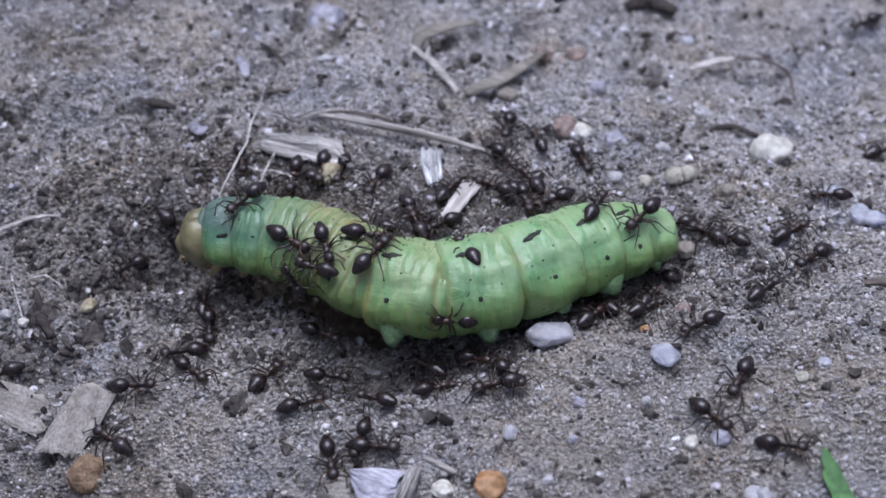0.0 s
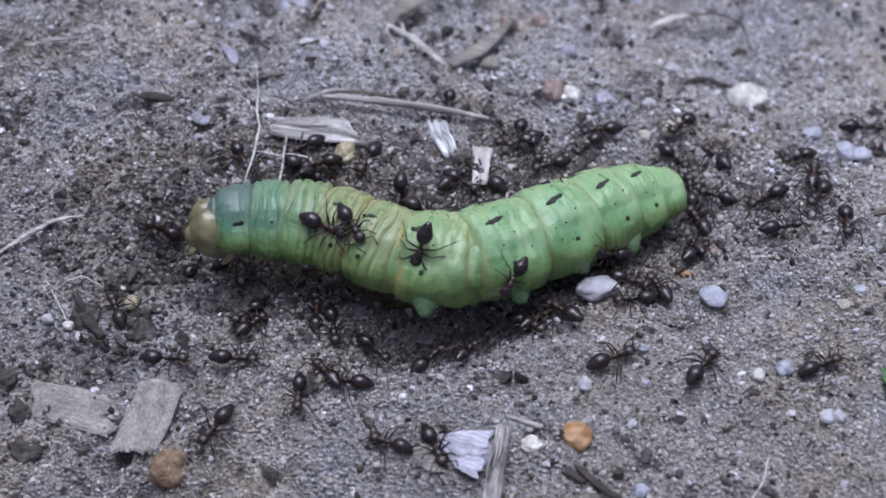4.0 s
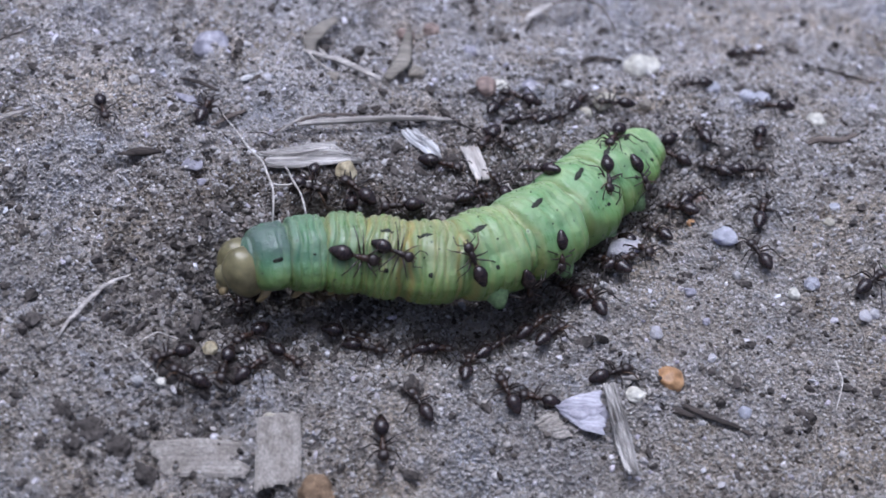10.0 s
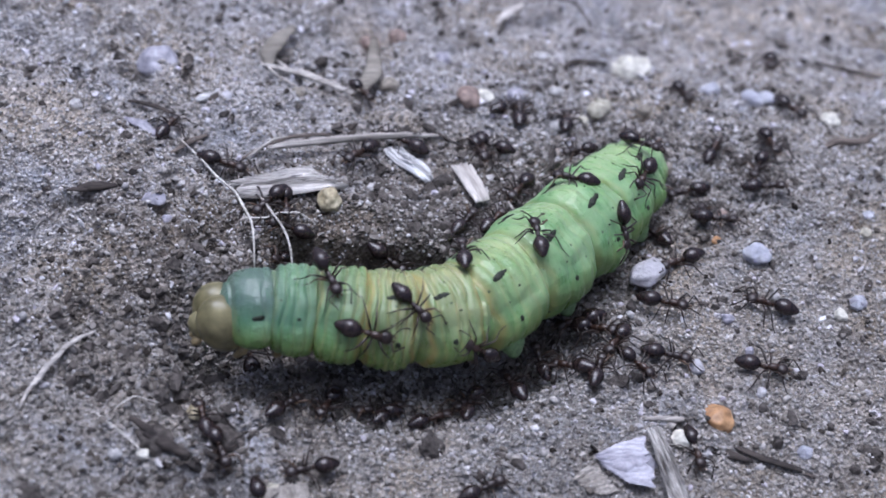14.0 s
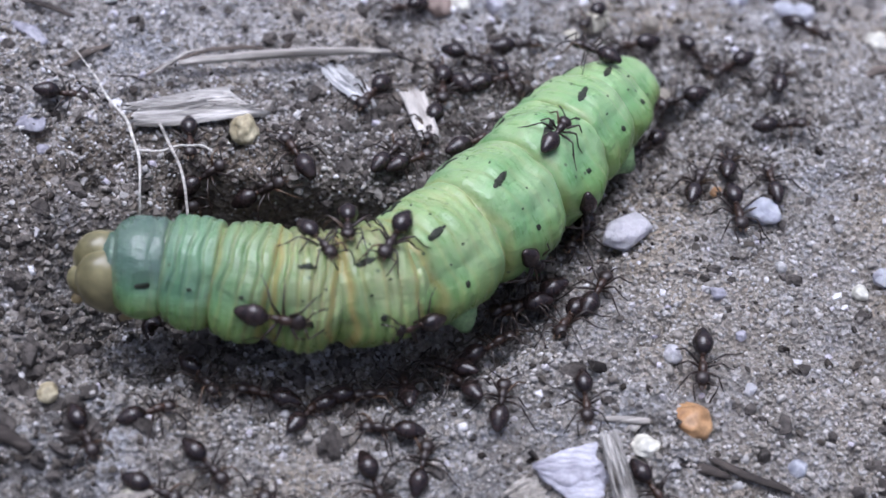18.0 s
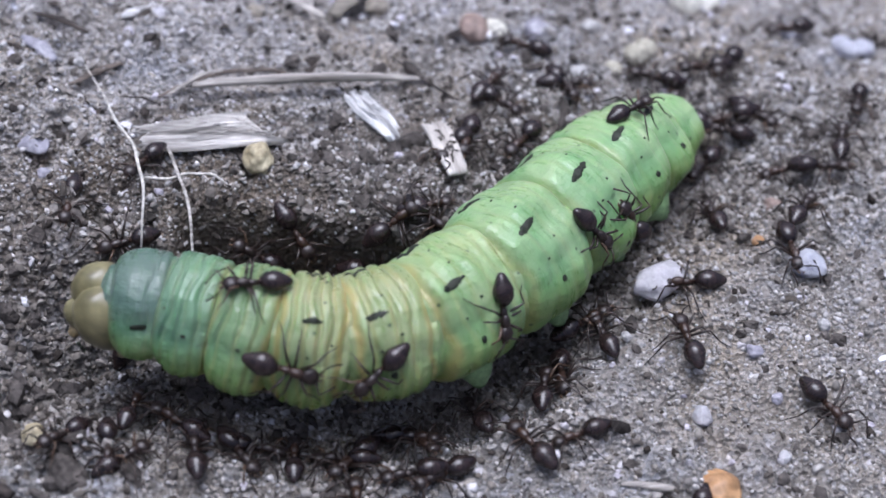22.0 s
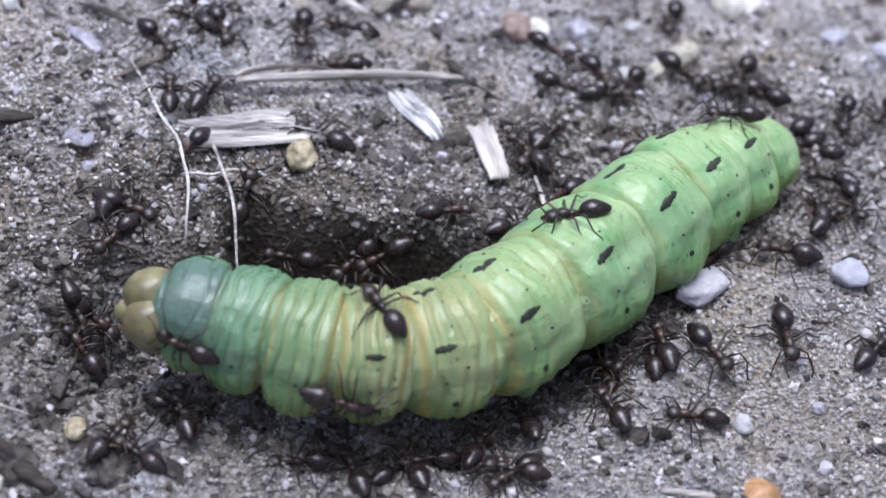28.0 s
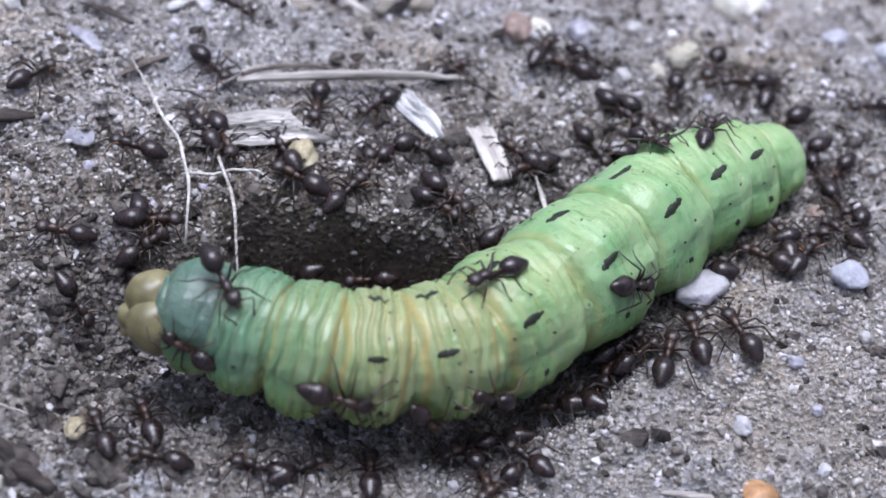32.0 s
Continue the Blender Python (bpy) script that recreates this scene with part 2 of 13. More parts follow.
HEADCHITIN = mottled("ant_head_chitin", (0.012, 0.0085, 0.008), (0.036, 0.022, 0.017), 900, 0.36, 0.5, 0.00002)
LIMB = mottled("ant_limb_chitin", (0.01, 0.007, 0.006), (0.04, 0.024, 0.016), 1200, 0.38, 0.5, 0.00001)
LIMB_PALE = mottled("ant_limb_pale_chitin", (0.045, 0.026, 0.015), (0.11, 0.066, 0.038), 1200, 0.38, 0.5, 0.00001)
EYE = mottled("ant_eye", (0.006, 0.006, 0.007), (0.015, 0.014, 0.015), 3000, 0.15, 0.6, 0.000004)
WOOD = mottled("bleached_wood", (0.1, 0.09, 0.078), (0.7, 0.67, 0.63), 420, 0.8, 0.25, 0.0002, (0.14, 2.4, 2.4))
WOODWHITE = mottled("white_wood", (0.24, 0.232, 0.224), (0.86, 0.86, 0.86), 420, 0.7, 0.3, 0.00012, (0.12, 3.0, 3.0))
WOODCREAM = mottled("cream_wood", (0.3, 0.27, 0.24), (0.62, 0.585, 0.545), 380, 0.7, 0.3, 0.00006, (0.2, 2.5, 2.5))
PAPER = mottled("papery_scale", (0.2, 0.19, 0.22), (0.52, 0.51, 0.57), 600, 0.5, 0.4, 0.0001, (0.4, 1.4, 1.0))
TANWOOD = mottled("tan_weathered_wood", (0.2, 0.18, 0.155), (0.4, 0.37, 0.33), 900, 0.9, 0.15, 0.0002, (0.7, 1.1, 1.1))
STRAW = mottled("dry_straw", (0.13, 0.115, 0.1), (0.64, 0.6, 0.55), 300, 0.65, 0.35, 0.00006, (0.2, 3.0, 3.0))
DARKWOOD = mottled("dark_bark", (0.018, 0.015, 0.014), (0.085, 0.07, 0.06), 350, 0.85, 0.3, 0.0001, (0.4, 2.0, 2.0))
BROWNWOOD = mottled("brown_bark", (0.06, 0.048, 0.04), (0.2, 0.165, 0.14), 350, 0.8, 0.3, 0.0001, (0.4, 2.0, 2.0))
ROOT = mottled("root_hair", (0.42, 0.39, 0.34), (0.74, 0.71, 0.66), 600, 0.5, 0.4, 0.00002)
CLOD = mottled("damp_soil", (0.03, 0.026, 0.023), (0.14, 0.124, 0.112), 420, 0.95, 0.2, 0.0004)
WHITESTONE = mottled("cream_pebble", (0.46, 0.44, 0.36), (0.78, 0.76, 0.68), 260, 0.5, 0.4, 0.00004)
NUT = mottled("tan_pebble", (0.27, 0.22, 0.12), (0.5, 0.45, 0.31), 520, 0.55, 0.4, 0.00005)
ORANGE = mottled("orange_pebble", (0.29, 0.145, 0.055), (0.52, 0.32, 0.16), 330, 0.45, 0.45, 0.00003)
TANSTONE = mottled("dull_tan_pebble", (0.2, 0.175, 0.14), (0.38, 0.345, 0.29), 420, 0.7, 0.3, 0.00006)
REDSTONE = mottled("red_pebble", (0.2, 0.14, 0.115), (0.36, 0.28, 0.24), 330, 0.6, 0.4, 0.00005)
YELLOWSTONE = mottled("yellow_pebble", (0.34, 0.315, 0.24), (0.5, 0.475, 0.39), 330, 0.55, 0.4, 0.00004)
DULLSTONE = mottled("dull_white_pebble", (0.32, 0.31, 0.3), (0.58, 0.57, 0.56), 400, 0.6, 0.3, 0.00006)
LILAC = mottled("lilac_pebble", (0.27, 0.26, 0.3), (0.43, 0.42, 0.47), 330, 0.4, 0.4, 0.00006)
BROWNSTONE = mottled("ochre_pebble", (0.12, 0.078, 0.045), (0.34, 0.24, 0.15), 700, 0.85, 0.3, 0.0003)
LEAFGREEN = mottled("green_leaf", (0.03, 0.09, 0.02), (0.09, 0.22, 0.05), 300, 0.5, 0.4, 0.00004)
DRYLEAF = mottled("dry_leaf", (0.13, 0.115, 0.09), (0.31, 0.285, 0.245), 220, 0.7, 0.3, 0.00006, (0.4, 2.0, 2.0))


def clear_stone(name, colour):
    """Milky quartz: part of the light goes through."""
    m, n, links, b = material(name, 0.22, 0.5)
    b.inputs["Subsurface Weight"].default_value = 0.5
    b.inputs["Transmission Weight"].default_value = 0.12
    b.inputs["Subsurface Radius"].default_value = (0.0012, 0.0012, 0.0014)
    b.inputs["Subsurface Scale"].default_value = 1.0
    t = noise_node(n, links, 620, 7, 0.7)
    r = ramp_node(n, [(0.3, tuple(c * 0.55 for c in colour)), (0.7, colour)])
    links.new(t.outputs["Fac"], r.inputs["Fac"])
    links.new(r.outputs["Color"], b.inputs["Base Color"])
    bump_node(n, links, t.outputs["Fac"], 0.0006, 0.9, b)
    return m


MILKY = clear_stone("milky_quartz", (0.76, 0.74, 0.77))
MILKY_BLUE = clear_stone("pale_blue_quartz", (0.68, 0.69, 0.77))


# ---- mesh helpers ----
def finish(name, bm, mat, smooth=True):
    me = bpy.data.meshes.new(name)
    bm.to_mesh(me)
    bm.free()
    me.materials.append(mat)
    if smooth:
        me.polygons.foreach_set("use_smooth", [True] * len(me.polygons))
    return me


def part(name, bm, mat, parent, label="", smooth=True):
    ob = new(name, finish(name, bm, mat, smooth))
    ob.parent = parent
    return tagged(ob, label)


def thing(name, bm, mat, label, category, group="", kind="", smooth=True, at=None):
    """One mesh as a thing of its own, its origin at its foot."""
    ob = new(name, finish(name, bm, mat, smooth))
    if at is not None:
        ob.location = at
    return tagged(ob, label, category, group, kind)


def ball(bm, centre, radii, seg=16, rings=10, turn=None, shape=None):
    """An ellipsoid, pulled about by shape(unit vector) -> factor."""
    m = Matrix.Translation(centre) @ (turn or Matrix.Identity(4))
    grid = []
    for i in range(1, rings):
        a = math.pi * i / rings
        row = []
        for j in range(seg):
            b = 2 * math.pi * j / seg
            v = Vector((math.cos(a), math.sin(a) * math.cos(b), math.sin(a) * math.sin(b)))
            k = shape(v) if shape else 1.0
            row.append(bm.verts.new(m @ Vector((v.x * radii[0] * k, v.y * radii[1] * k, v.z * radii[2] * k))))
        grid.append(row)
    ends = []
    for s in (1, -1):
        k = shape(Vector((s, 0, 0))) if shape else 1.0
        ends.append(bm.verts.new(m @ Vector((s * radii[0] * k, 0, 0))))
    for j in range(seg):
        k = (j + 1) % seg
        bm.faces.new((ends[0], grid[0][j], grid[0][k]))
        bm.faces.new((ends[1], grid[-1][k], grid[-1][j]))
        for i in range(rings - 2):
            bm.faces.new((grid[i][j], grid[i + 1][j], grid[i + 1][k], grid[i][k]))


def rod(bm, points, radii, sides=6, flat=1.0, rough=0.0):
    """A tapering limb, stalk or hair along points; flat squeezes its height."""
    pts = [Vector(p) for p in points]
    rings = []
    for i, p in enumerate(pts):
        d = (pts[min(i + 1, len(pts) - 1)] - pts[max(i - 1, 0)]).normalized()
        side = d.cross(Vector((0, 0, 1)))
        side = side.normalized() if side.length > 1e-6 else Vector((0, 1, 0))
        up = side.cross(d)
        r = radii[i] if isinstance(radii, (list, tuple)) else radii
        ring = []
        for k in range(sides):
            a = 2 * math.pi * k / sides
            q = r * (1 + rough * random.uniform(-1, 1))
            ring.append(bm.verts.new(p + side * (q * math.cos(a)) + up * (q * flat * math.sin(a))))
        rings.append(ring)
    for a, b in zip(rings, rings[1:]):
        for k in range(sides):
            bm.faces.new((a[k], a[(k + 1) % sides], b[(k + 1) % sides], b[k]))
    bm.faces.new(rings[0][::-1])
    bm.faces.new(rings[-1])


# ---- ground ----
AXIS_LATE = [(-18, -5.4), (-13.9, -6.2), (-10, -8.3), (-5.9, -9.4), (-1.7, -8.8), (2.1, -6.8), (5.6, -4.3), (9.2, -1.8), (12.7, 0.8), (16.5, 3.0), (19.5, 4.4)]
AXIS_EARLY = [(-17.6, -5.3), (-13.7, -4.2), (-9.6, -3.9), (-5.6, -4.6), (-1.7, -5.6), (2.2, -5.6), (5.7, -3.7), (9, -1.2), (12, 1.6), (15.3, 4.2), (18, 6)]


def off_axis(x, y, axis):
    best = 1e9
    for (ax, ay), (bx, by) in zip(axis, axis[1:]):
        dx, dy = bx - ax, by - ay
        u = min(1.0, max(0.0, ((x - ax) * dx + (y - ay) * dy) / (dx * dx + dy * dy)))
        best = min(best, math.hypot(x - ax - u * dx, y - ay - u * dy))
    return best


def pit(x, y):
    """The hole behind the body: 0 outside it, 1 where it is deepest."""
    if not (-14 < x < 4 and -8 < y < 6):
        return 0.0
    return math.exp(-(((x + 5.3) / 5.9) ** 6) - ((y + 2.8 + 0.29 * x) / 3.0) ** 6)


def ground_low(x, y):
    """The smooth lie of the ground in millimetres: a flat dome, the hollow in which the body lies, and the pit behind it."""
    xc, yc = min(max(x, -26), 38), min(max(y, -24), 26)
    z = 0.11646 + 0.03494 * xc + 0.08769 * yc + (0.02463 * xc * xc - 0.38384 * xc * yc - 0.52174 * yc * yc) / 100
    if -32 < x < 34 and -24 < y < 20:
        d = min(off_axis(x, y, AXIS_LATE), off_axis(x, y, AXIS_EARLY))
        z -= 1.9 * math.exp(-((d / 4.0) ** 2))
        z -= 15.0 * pit(x, y)
        z -= 1.9 * math.exp(-(((x - 2.0) / 5.5) ** 4) - ((y + 9.6 - 0.25 * x) / 2.5) ** 4)
        z -= 2.4 * math.exp(-(((x + 14.5) / 5.0) ** 4) - ((y + 2.2) / 2.6) ** 4)
    return z


def undercut(x, y):
    """How far the wall of the pit leans back under its rim, in millimetres."""
    return pit(x, y) * (1.5 + 2.6 * min(1.0, max(0.0, (x + 9) / 5)))


@lru_cache(None)
def ground_z(x, y):
    """The ground's height with its lumps."""
    p = Vector((x, y, 3.7))
    z = ground_low(x, y)
    # smoother sand before the body, lumpier soil beside the head and behind
    k = 0.88 + 0.5 * noise.noise(p / 11) + 0.55 * min(1.0, max(0.0, (-8 - x) / 8)) + 0.4 * min(1.0, max(0.0, (y - 2) / 8))
    # trodden flat where the chips of wood lie
    flat = 1 - 0.85 * max(math.exp(-(((x - a) / rx) ** 4) - ((y - c) / ry) ** 4) for a, c, rx, ry in ((-9.8, 8.0, 5.0, 2.2), (-0.2, 9.1, 2.0, 3.2), (3.2, 6.0, 1.8, 3.2), (-6.5, 12.2, 10.0, 1.2)))
    k *= flat
    z += 0.62 * flat * noise.noise(p / 6.5) + k * (0.52 * noise.noise(p / 2.4) + 0.5 * noise.noise(p / 1.15) + 0.16 * noise.noise(p / 0.55))
    z -= 1.5 * k * max(0.0, noise.noise(p / 1.7 + Vector((7, 3, 0))) - 0.12)
    return z


def spaced(lo, hi, step, reach):
    inner = list(np.arange(lo, hi + step / 2, step))
    d, a, b = step, lo, hi
    left, right = [], []
    while b < reach:
        d *= 1.35
        a, b = a - d, b + d
        left.append(a)
        right.append(b)
    return left[::-1] + inner + right


def build_ground():
    xs, ys = spaced(-44, 66, 0.3, 4000), spaced(-34, 52, 0.3, 4000)
    verts = [((x + 0.35 * undercut(x, y)) * 0.001, (y + undercut(x, y)) * 0.001, ground_z(round(x, 3), round(y, 3)) * 0.001) for y in ys for x in xs]
    w = len(xs)
    faces = [(j * w + i, j * w + i + 1, (j + 1) * w + i + 1, (j + 1) * w + i) for j in range(len(ys) - 1) for i in range(w - 1)]
    me = bpy.data.meshes.new("ground")
    me.from_pydata(verts, [], faces)
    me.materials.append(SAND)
    me.polygons.foreach_set("use_smooth", [True] * len(faces))
    tagged(new("ground", me), "grey loamy sand with a hollow dug under the caterpillar", "ground", kind="structure")


build_ground()

OCTA_V = np.array([(1, 0, 0), (-1, 0, 0), (0, 1, 0), (0, -1, 0), (0, 0, 1), (0, 0, -1)], float)
OCTA_F = np.array([(0, 2, 4), (2, 1, 4), (1, 3, 4), (3, 0, 4), (2, 0, 5), (1, 2, 5), (3, 1, 5), (0, 3, 5)])
G = (1 + 5 ** 0.5) / 2
ICO_V = np.array([(-1, G, 0), (1, G, 0), (-1, -G, 0), (1, -G, 0), (0, -1, G), (0, 1, G), (0, -1, -G), (0, 1, -G), (G, 0, -1), (G, 0, 1), (-G, 0, -1), (-G, 0, 1)], float) / (1 + G * G) ** 0.5
ICO_F = np.array([(0, 11, 5), (0, 5, 1), (0, 1, 7), (0, 7, 10), (0, 10, 11), (1, 5, 9), (5, 11, 4), (11, 10, 2), (10, 7, 6), (7, 1, 8), (3, 9, 4), (3, 4, 2), (3, 2, 6), (3, 6, 8), (3, 8, 9), (4, 9, 5), (2, 4, 11), (6, 2, 10), (8, 6, 7), (9, 8, 1)])


def scatter(name, mat, label, category, count, size, seed, shape=(1.0, 0.85, 0.5), many=True, where=None, sink=0.25, smooth=False):
    """Loose grains strewn over the ground, all in one mesh."""
    rng = np.random.RandomState(seed)
    base_v, base_f = (OCTA_V, OCTA_F) if many else (ICO_V, ICO_F)
    xy = rng.uniform((-42, -32), (64, 50), (count, 2))
    if where:
        xy = np.array([p for p in xy if where(p[0], p[1], rng)])
    k = len(xy)
    r = size[0] + (size[1] - size[0]) * rng.uniform(0, 1, k) ** 2.2
    v = base_v[None] * (1 + rng.uniform(-0.42, 0.42, (k, len(base_v), 1))) * np.array(shape) * (1 + rng.uniform(-0.3, 0.3, (k, 1, 3)))
    a, e = rng.uniform(0, 2 * np.pi, k), rng.uniform(-0.9, 0.9, k)
    ca, sa, ce, se = np.cos(a)[:, None], np.sin(a)[:, None], np.cos(e)[:, None], np.sin(e)[:, None]
    x, y, z = v[..., 0] * ce + v[..., 2] * se, v[..., 1], v[..., 2] * ce - v[..., 0] * se
    x, y = x * ca - y * sa, x * sa + y * ca
    low = np.array([ground_z(round(float(p[0]) / 0.18) * 0.18, round(float(p[1]) / 0.18) * 0.18) for p in xy])
    pts = np.stack([x, y, z], -1) * r[:, None, None]
    lean = np.array([undercut(p[0], p[1]) for p in xy])
    pts += np.stack([xy[:, 0] + 0.35 * lean, xy[:, 1] + lean, low + r * shape[2] * sink], -1)[:, None]
    f = (base_f[None] + (np.arange(k) * len(base_v))[:, None, None]).reshape(-1, 3)
    me = bpy.data.meshes.new(name)
    me.vertices.add(k * len(base_v))
    me.vertices.foreach_set("co", (pts * 0.001).ravel())
    me.loops.add(f.size)
    me.loops.foreach_set("vertex_index", f.ravel())
    me.polygons.add(len(f))
    me.polygons.foreach_set("loop_start", np.arange(0, f.size, 3))
    me.polygons.foreach_set("use_smooth", [smooth] * len(f))
    me.update(calc_edges=True)
    me.validate()
    me.materials.append(mat)
    tagged(new(name, me), label, category, kind="stuff")


def dark_corner(x, y):
    """How far the crumbly brown soil before the head reaches: 1 in its middle, 0 outside."""
    return max(0.0, 1.15 - math.hypot((x + 22) / 8.5, (y + 11) / 9.5) + 0.5 * noise.noise(Vector((x / 4, y / 4, 6.0))))


def pale_thinned(x, y, rng):
    """Pale grains thin out round the body and nearly vanish in the dark pit."""
    if math.exp(-(((x + 8.5) / 11.5) ** 4) - ((y + 2.4 + 0.1 * x) / 2.9) ** 4) > 0.4:
        return rng.uniform() < 0.05
    if dark_corner(x, y) > 0.3:
        return rng.uniform() < 0.3
    if noise.noise(Vector((x / 5.5, y / 5.5, 8.0))) < -0.16:
        return rng.uniform() < 0.4
    return rng.uniform() < (0.6 if math.hypot(x / 24, (y - 0.2) / 11) < 0.9 else 1.0)


def near_body(x, y, rng):
    # dark crumbs crowd round the body as real soil and to deepen its shade
    d = off_axis(x, y, AXIS_EARLY)
    if rng.uniform() < max(0.4 * min(1.0, dark_corner(x, y)), 0.85 * math.exp(-(((x + 19) / 5) ** 2) - ((y + 4) / 5) ** 2)):
        return True
    if y < -6.5 + 0.2 * max(x, -4):
        return rng.uniform() < 0.6 * math.exp(-(max(0.0, d - 3) / 2.5)) + 0.08
    return rng.uniform() < (0.97 if d < 5.5 else 0.75 * math.exp(-(d - 5.5) / 5) + 0.04 + 0.25 * max(0.0, noise.noise(Vector((x / 6, y / 6, 2.0)))))


scatter("sand_grains", GRAIN, "loose grey and tan sand grains", "sand", 175000, (0.07, 0.21), 3, shape=(1.0, 0.9, 0.8), where=pale_thinned, smooth=True)
scatter("coarse_sand_grains", GRAIN, "coarser grey sand grains lying on the soil", "sand", 3200, (0.17, 0.36), 4, shape=(1.0, 0.85, 0.7), many=False, where=pale_thinned, smooth=True)
scatter("soil_crumbs", CRUMB, "dark crumbs of humus in the sand", "soil", 120000, (0.08, 0.27), 5, shape=(1.2, 0.95, 0.7), many=False, where=near_body)


def littered(x, y, rng):
    """Black litter lies in drifts, thicker behind the body and beside the head."""
    c = noise.noise(Vector((x / 6.5, y / 6.5, 11.0))) + 0.5 * noise.noise(Vector((x / 2.2, y / 2.2, 4.0)))
    return rng.uniform() < max(0.02, c) * (0.8 if x < -8 or y > 6 else 0.4)


def lumpy(x, y, rng):
    """Clusters of soil lumps, thickest round the head's side of the hollow."""
    c = noise.noise(Vector((x / 4.5, y / 4.5, 5.0)))
    side = max(math.exp(-(((x + 19) / 9) ** 2) - ((y + 8) / 11) ** 2), 0.75 * math.exp(-(((x - 3) / 22) ** 2) - ((y - 4) / 6) ** 2), 0.12)
    return rng.uniform() < max(0.0, c + 0.1) * 2.2 * side


scatter("soil_lumps", CLOD, "dark crumbly lumps of damp soil", "soil", 30000, (0.18, 0.58), 8, shape=(1.1, 0.9, 0.7), many=False, where=lumpy, sink=0.1)
scatter("quartz_grains", QUARTZ, "small clear and white quartz grains", "sand", 3000, (0.11, 0.33), 6, shape=(1.0, 0.85, 0.7), many=False, where=pale_thinned)
scatter("humus_flakes", DARKWOOD, "black flakes of humus and bark on the sand", "humus", 4200, (0.16, 0.5), 9, shape=(1.5, 0.8, 0.35), many=False, where=littered, sink=0.6)


# ---- stones ----
def stone(x, y, size, mat, label, name="pebble", turn=0.0, seed=0, sink=0.28, category="pebble"):
    """A rounded pebble, size in millimetres, part sunk into the sand."""
    bm = bmesh.new()
    bmesh.ops.create_icosphere(bm, subdivisions=4, radius=1.0)
    shift = Vector((seed * 7.3, seed * 3.1, seed))
    rnd = random.Random(seed)
    faces = []
    if name == "quartz_pebble":
        for _ in range(13):
            n = Vector((rnd.gauss(0, 1), rnd.gauss(0, 1), rnd.gauss(0, 1))).normalized()
            faces.append((n, rnd.uniform(0.62, 0.88)))
    rough = 3.0 if name == "soil_clod" else 1.0
    for v in bm.verts:
        p = v.co.copy()
        k = 1 + 0.26 * noise.noise(p * 1.1 + shift) + 0.1 * rough * noise.noise(p * 2.4 + shift) + 0.03 * rough * noise.noise(p * 6 + shift) - 0.1 * max(0.0, noise.noise(p * 1.7 - shift))
        for n, d in faces:
            c = n.dot(p)
            if c * k > d:
                k += (d / c - k) * 0.85
        k += 0.012 * noise.noise(p * 11 + shift)
        v.co = Vector((p.x * size[0], p.y * size[1], p.z * size[2])) * (k * 0.0005)
    ob = thing(name, bm, mat, label, category, group="pebbles in the sand")
    ob.matrix_world = Matrix.Translation(mm(x, y, ground_low(x, y) + size[2] * (0.5 - sink))) @ pose(0, 0, 0, 0, 0, turn)
    return ob


stone(12.8, -4.4, (3.53, 2.76, 1.68), MILKY, "large milky translucent quartz pebble beside the caterpillar", "quartz_pebble", 28, 1, 0.25)
stone(20.8, -4.9, (2.37, 2.00, 1.52), MILKY_BLUE, "pale bluish quartz pebble on the sand", "quartz_pebble", 0, 2, 0.3)
stone(23.4, 21.3, (3.08, 3.18, 2.02), WHITESTONE, "smooth cream-white oval pebble", "pebble", 5, 3, 0.2)
stone(7.8, 18.0, (1.94, 2.12, 1.39), REDSTONE, "dull red-brown pebble in the sand", "pebble", 0, 4, 0.28)
stone(17.2, 14.8, (1.55, 1.64, 1.09), YELLOWSTONE, "small yellowish pebble in the sand", "pebble", 0, 5, 0.28)
stone(12.2, -17.2, (2.24, 2.32, 1.62), ORANGE, "orange-brown translucent pebble on the sand", "pebble", 10, 6, 0.52)
stone(25.7, -10.8, (1.27, 1.35, 1.03), MILKY_BLUE, "small pale lilac quartz pebble", "quartz_pebble", 0, 7, 0.3)
stone(24.0, -11.6, (0.95, 1.03, 0.79), WHITESTONE, "tiny white pebble in the sand", "pebble", 0, 8, 0.28)
stone(15.8, -16.2, (0.83, 0.83, 0.67), MILKY, "tiny clear quartz grain", "quartz_pebble", 0, 9, 0.2)
stone(-7.2, 6.0, (1.66, 1.96, 1.53), NUT, "tan seed-like pebble by the wood splinter", "pebble", 0, 10, 0.2)
stone(-18.9, 8.6, (2.00, 1.70, 0.91), LILAC, "flat pale lilac quartz pebble", "quartz_pebble", 10, 11, 0.62)
stone(-14.7, -21.5, (2.82, 2.90, 1.99), BROWNSTONE, "rough ochre-brown pebble in the sand", "pebble", 0, 12, 0.3)
stone(-14.6, 25.3, (3.09, 3.19, 2.03), LILAC, "pale lilac-grey pebble half sunk in sand", "pebble", 0, 13, 0.4)
stone(35.3, 10.0, (1.63, 1.63, 1.15), WHITESTONE, "small cream pebble in the sand", "pebble", 0, 14, 0.28)
stone(31.2, 14.5, (1.79, 1.79, 1.29), MILKY_BLUE, "small pale blue-grey pebble", "quartz_pebble", 0, 15, 0.3)
stone(34.7, 2.4, (1.03, 0.84, 0.66), MILKY, "small glinting clear quartz grain", "quartz_pebble", 0, 16, 0.2)
stone(-24.1, -11.7, (0.80, 0.80, 0.64), WHITESTONE, "tiny white pebble in the sand", "pebble", 0, 17, 0.28)
stone(15.2, 13.2, (1.27, 1.27, 0.93), YELLOWSTONE, "small pale yellowish pebble", "pebble", 0, 18, 0.28)
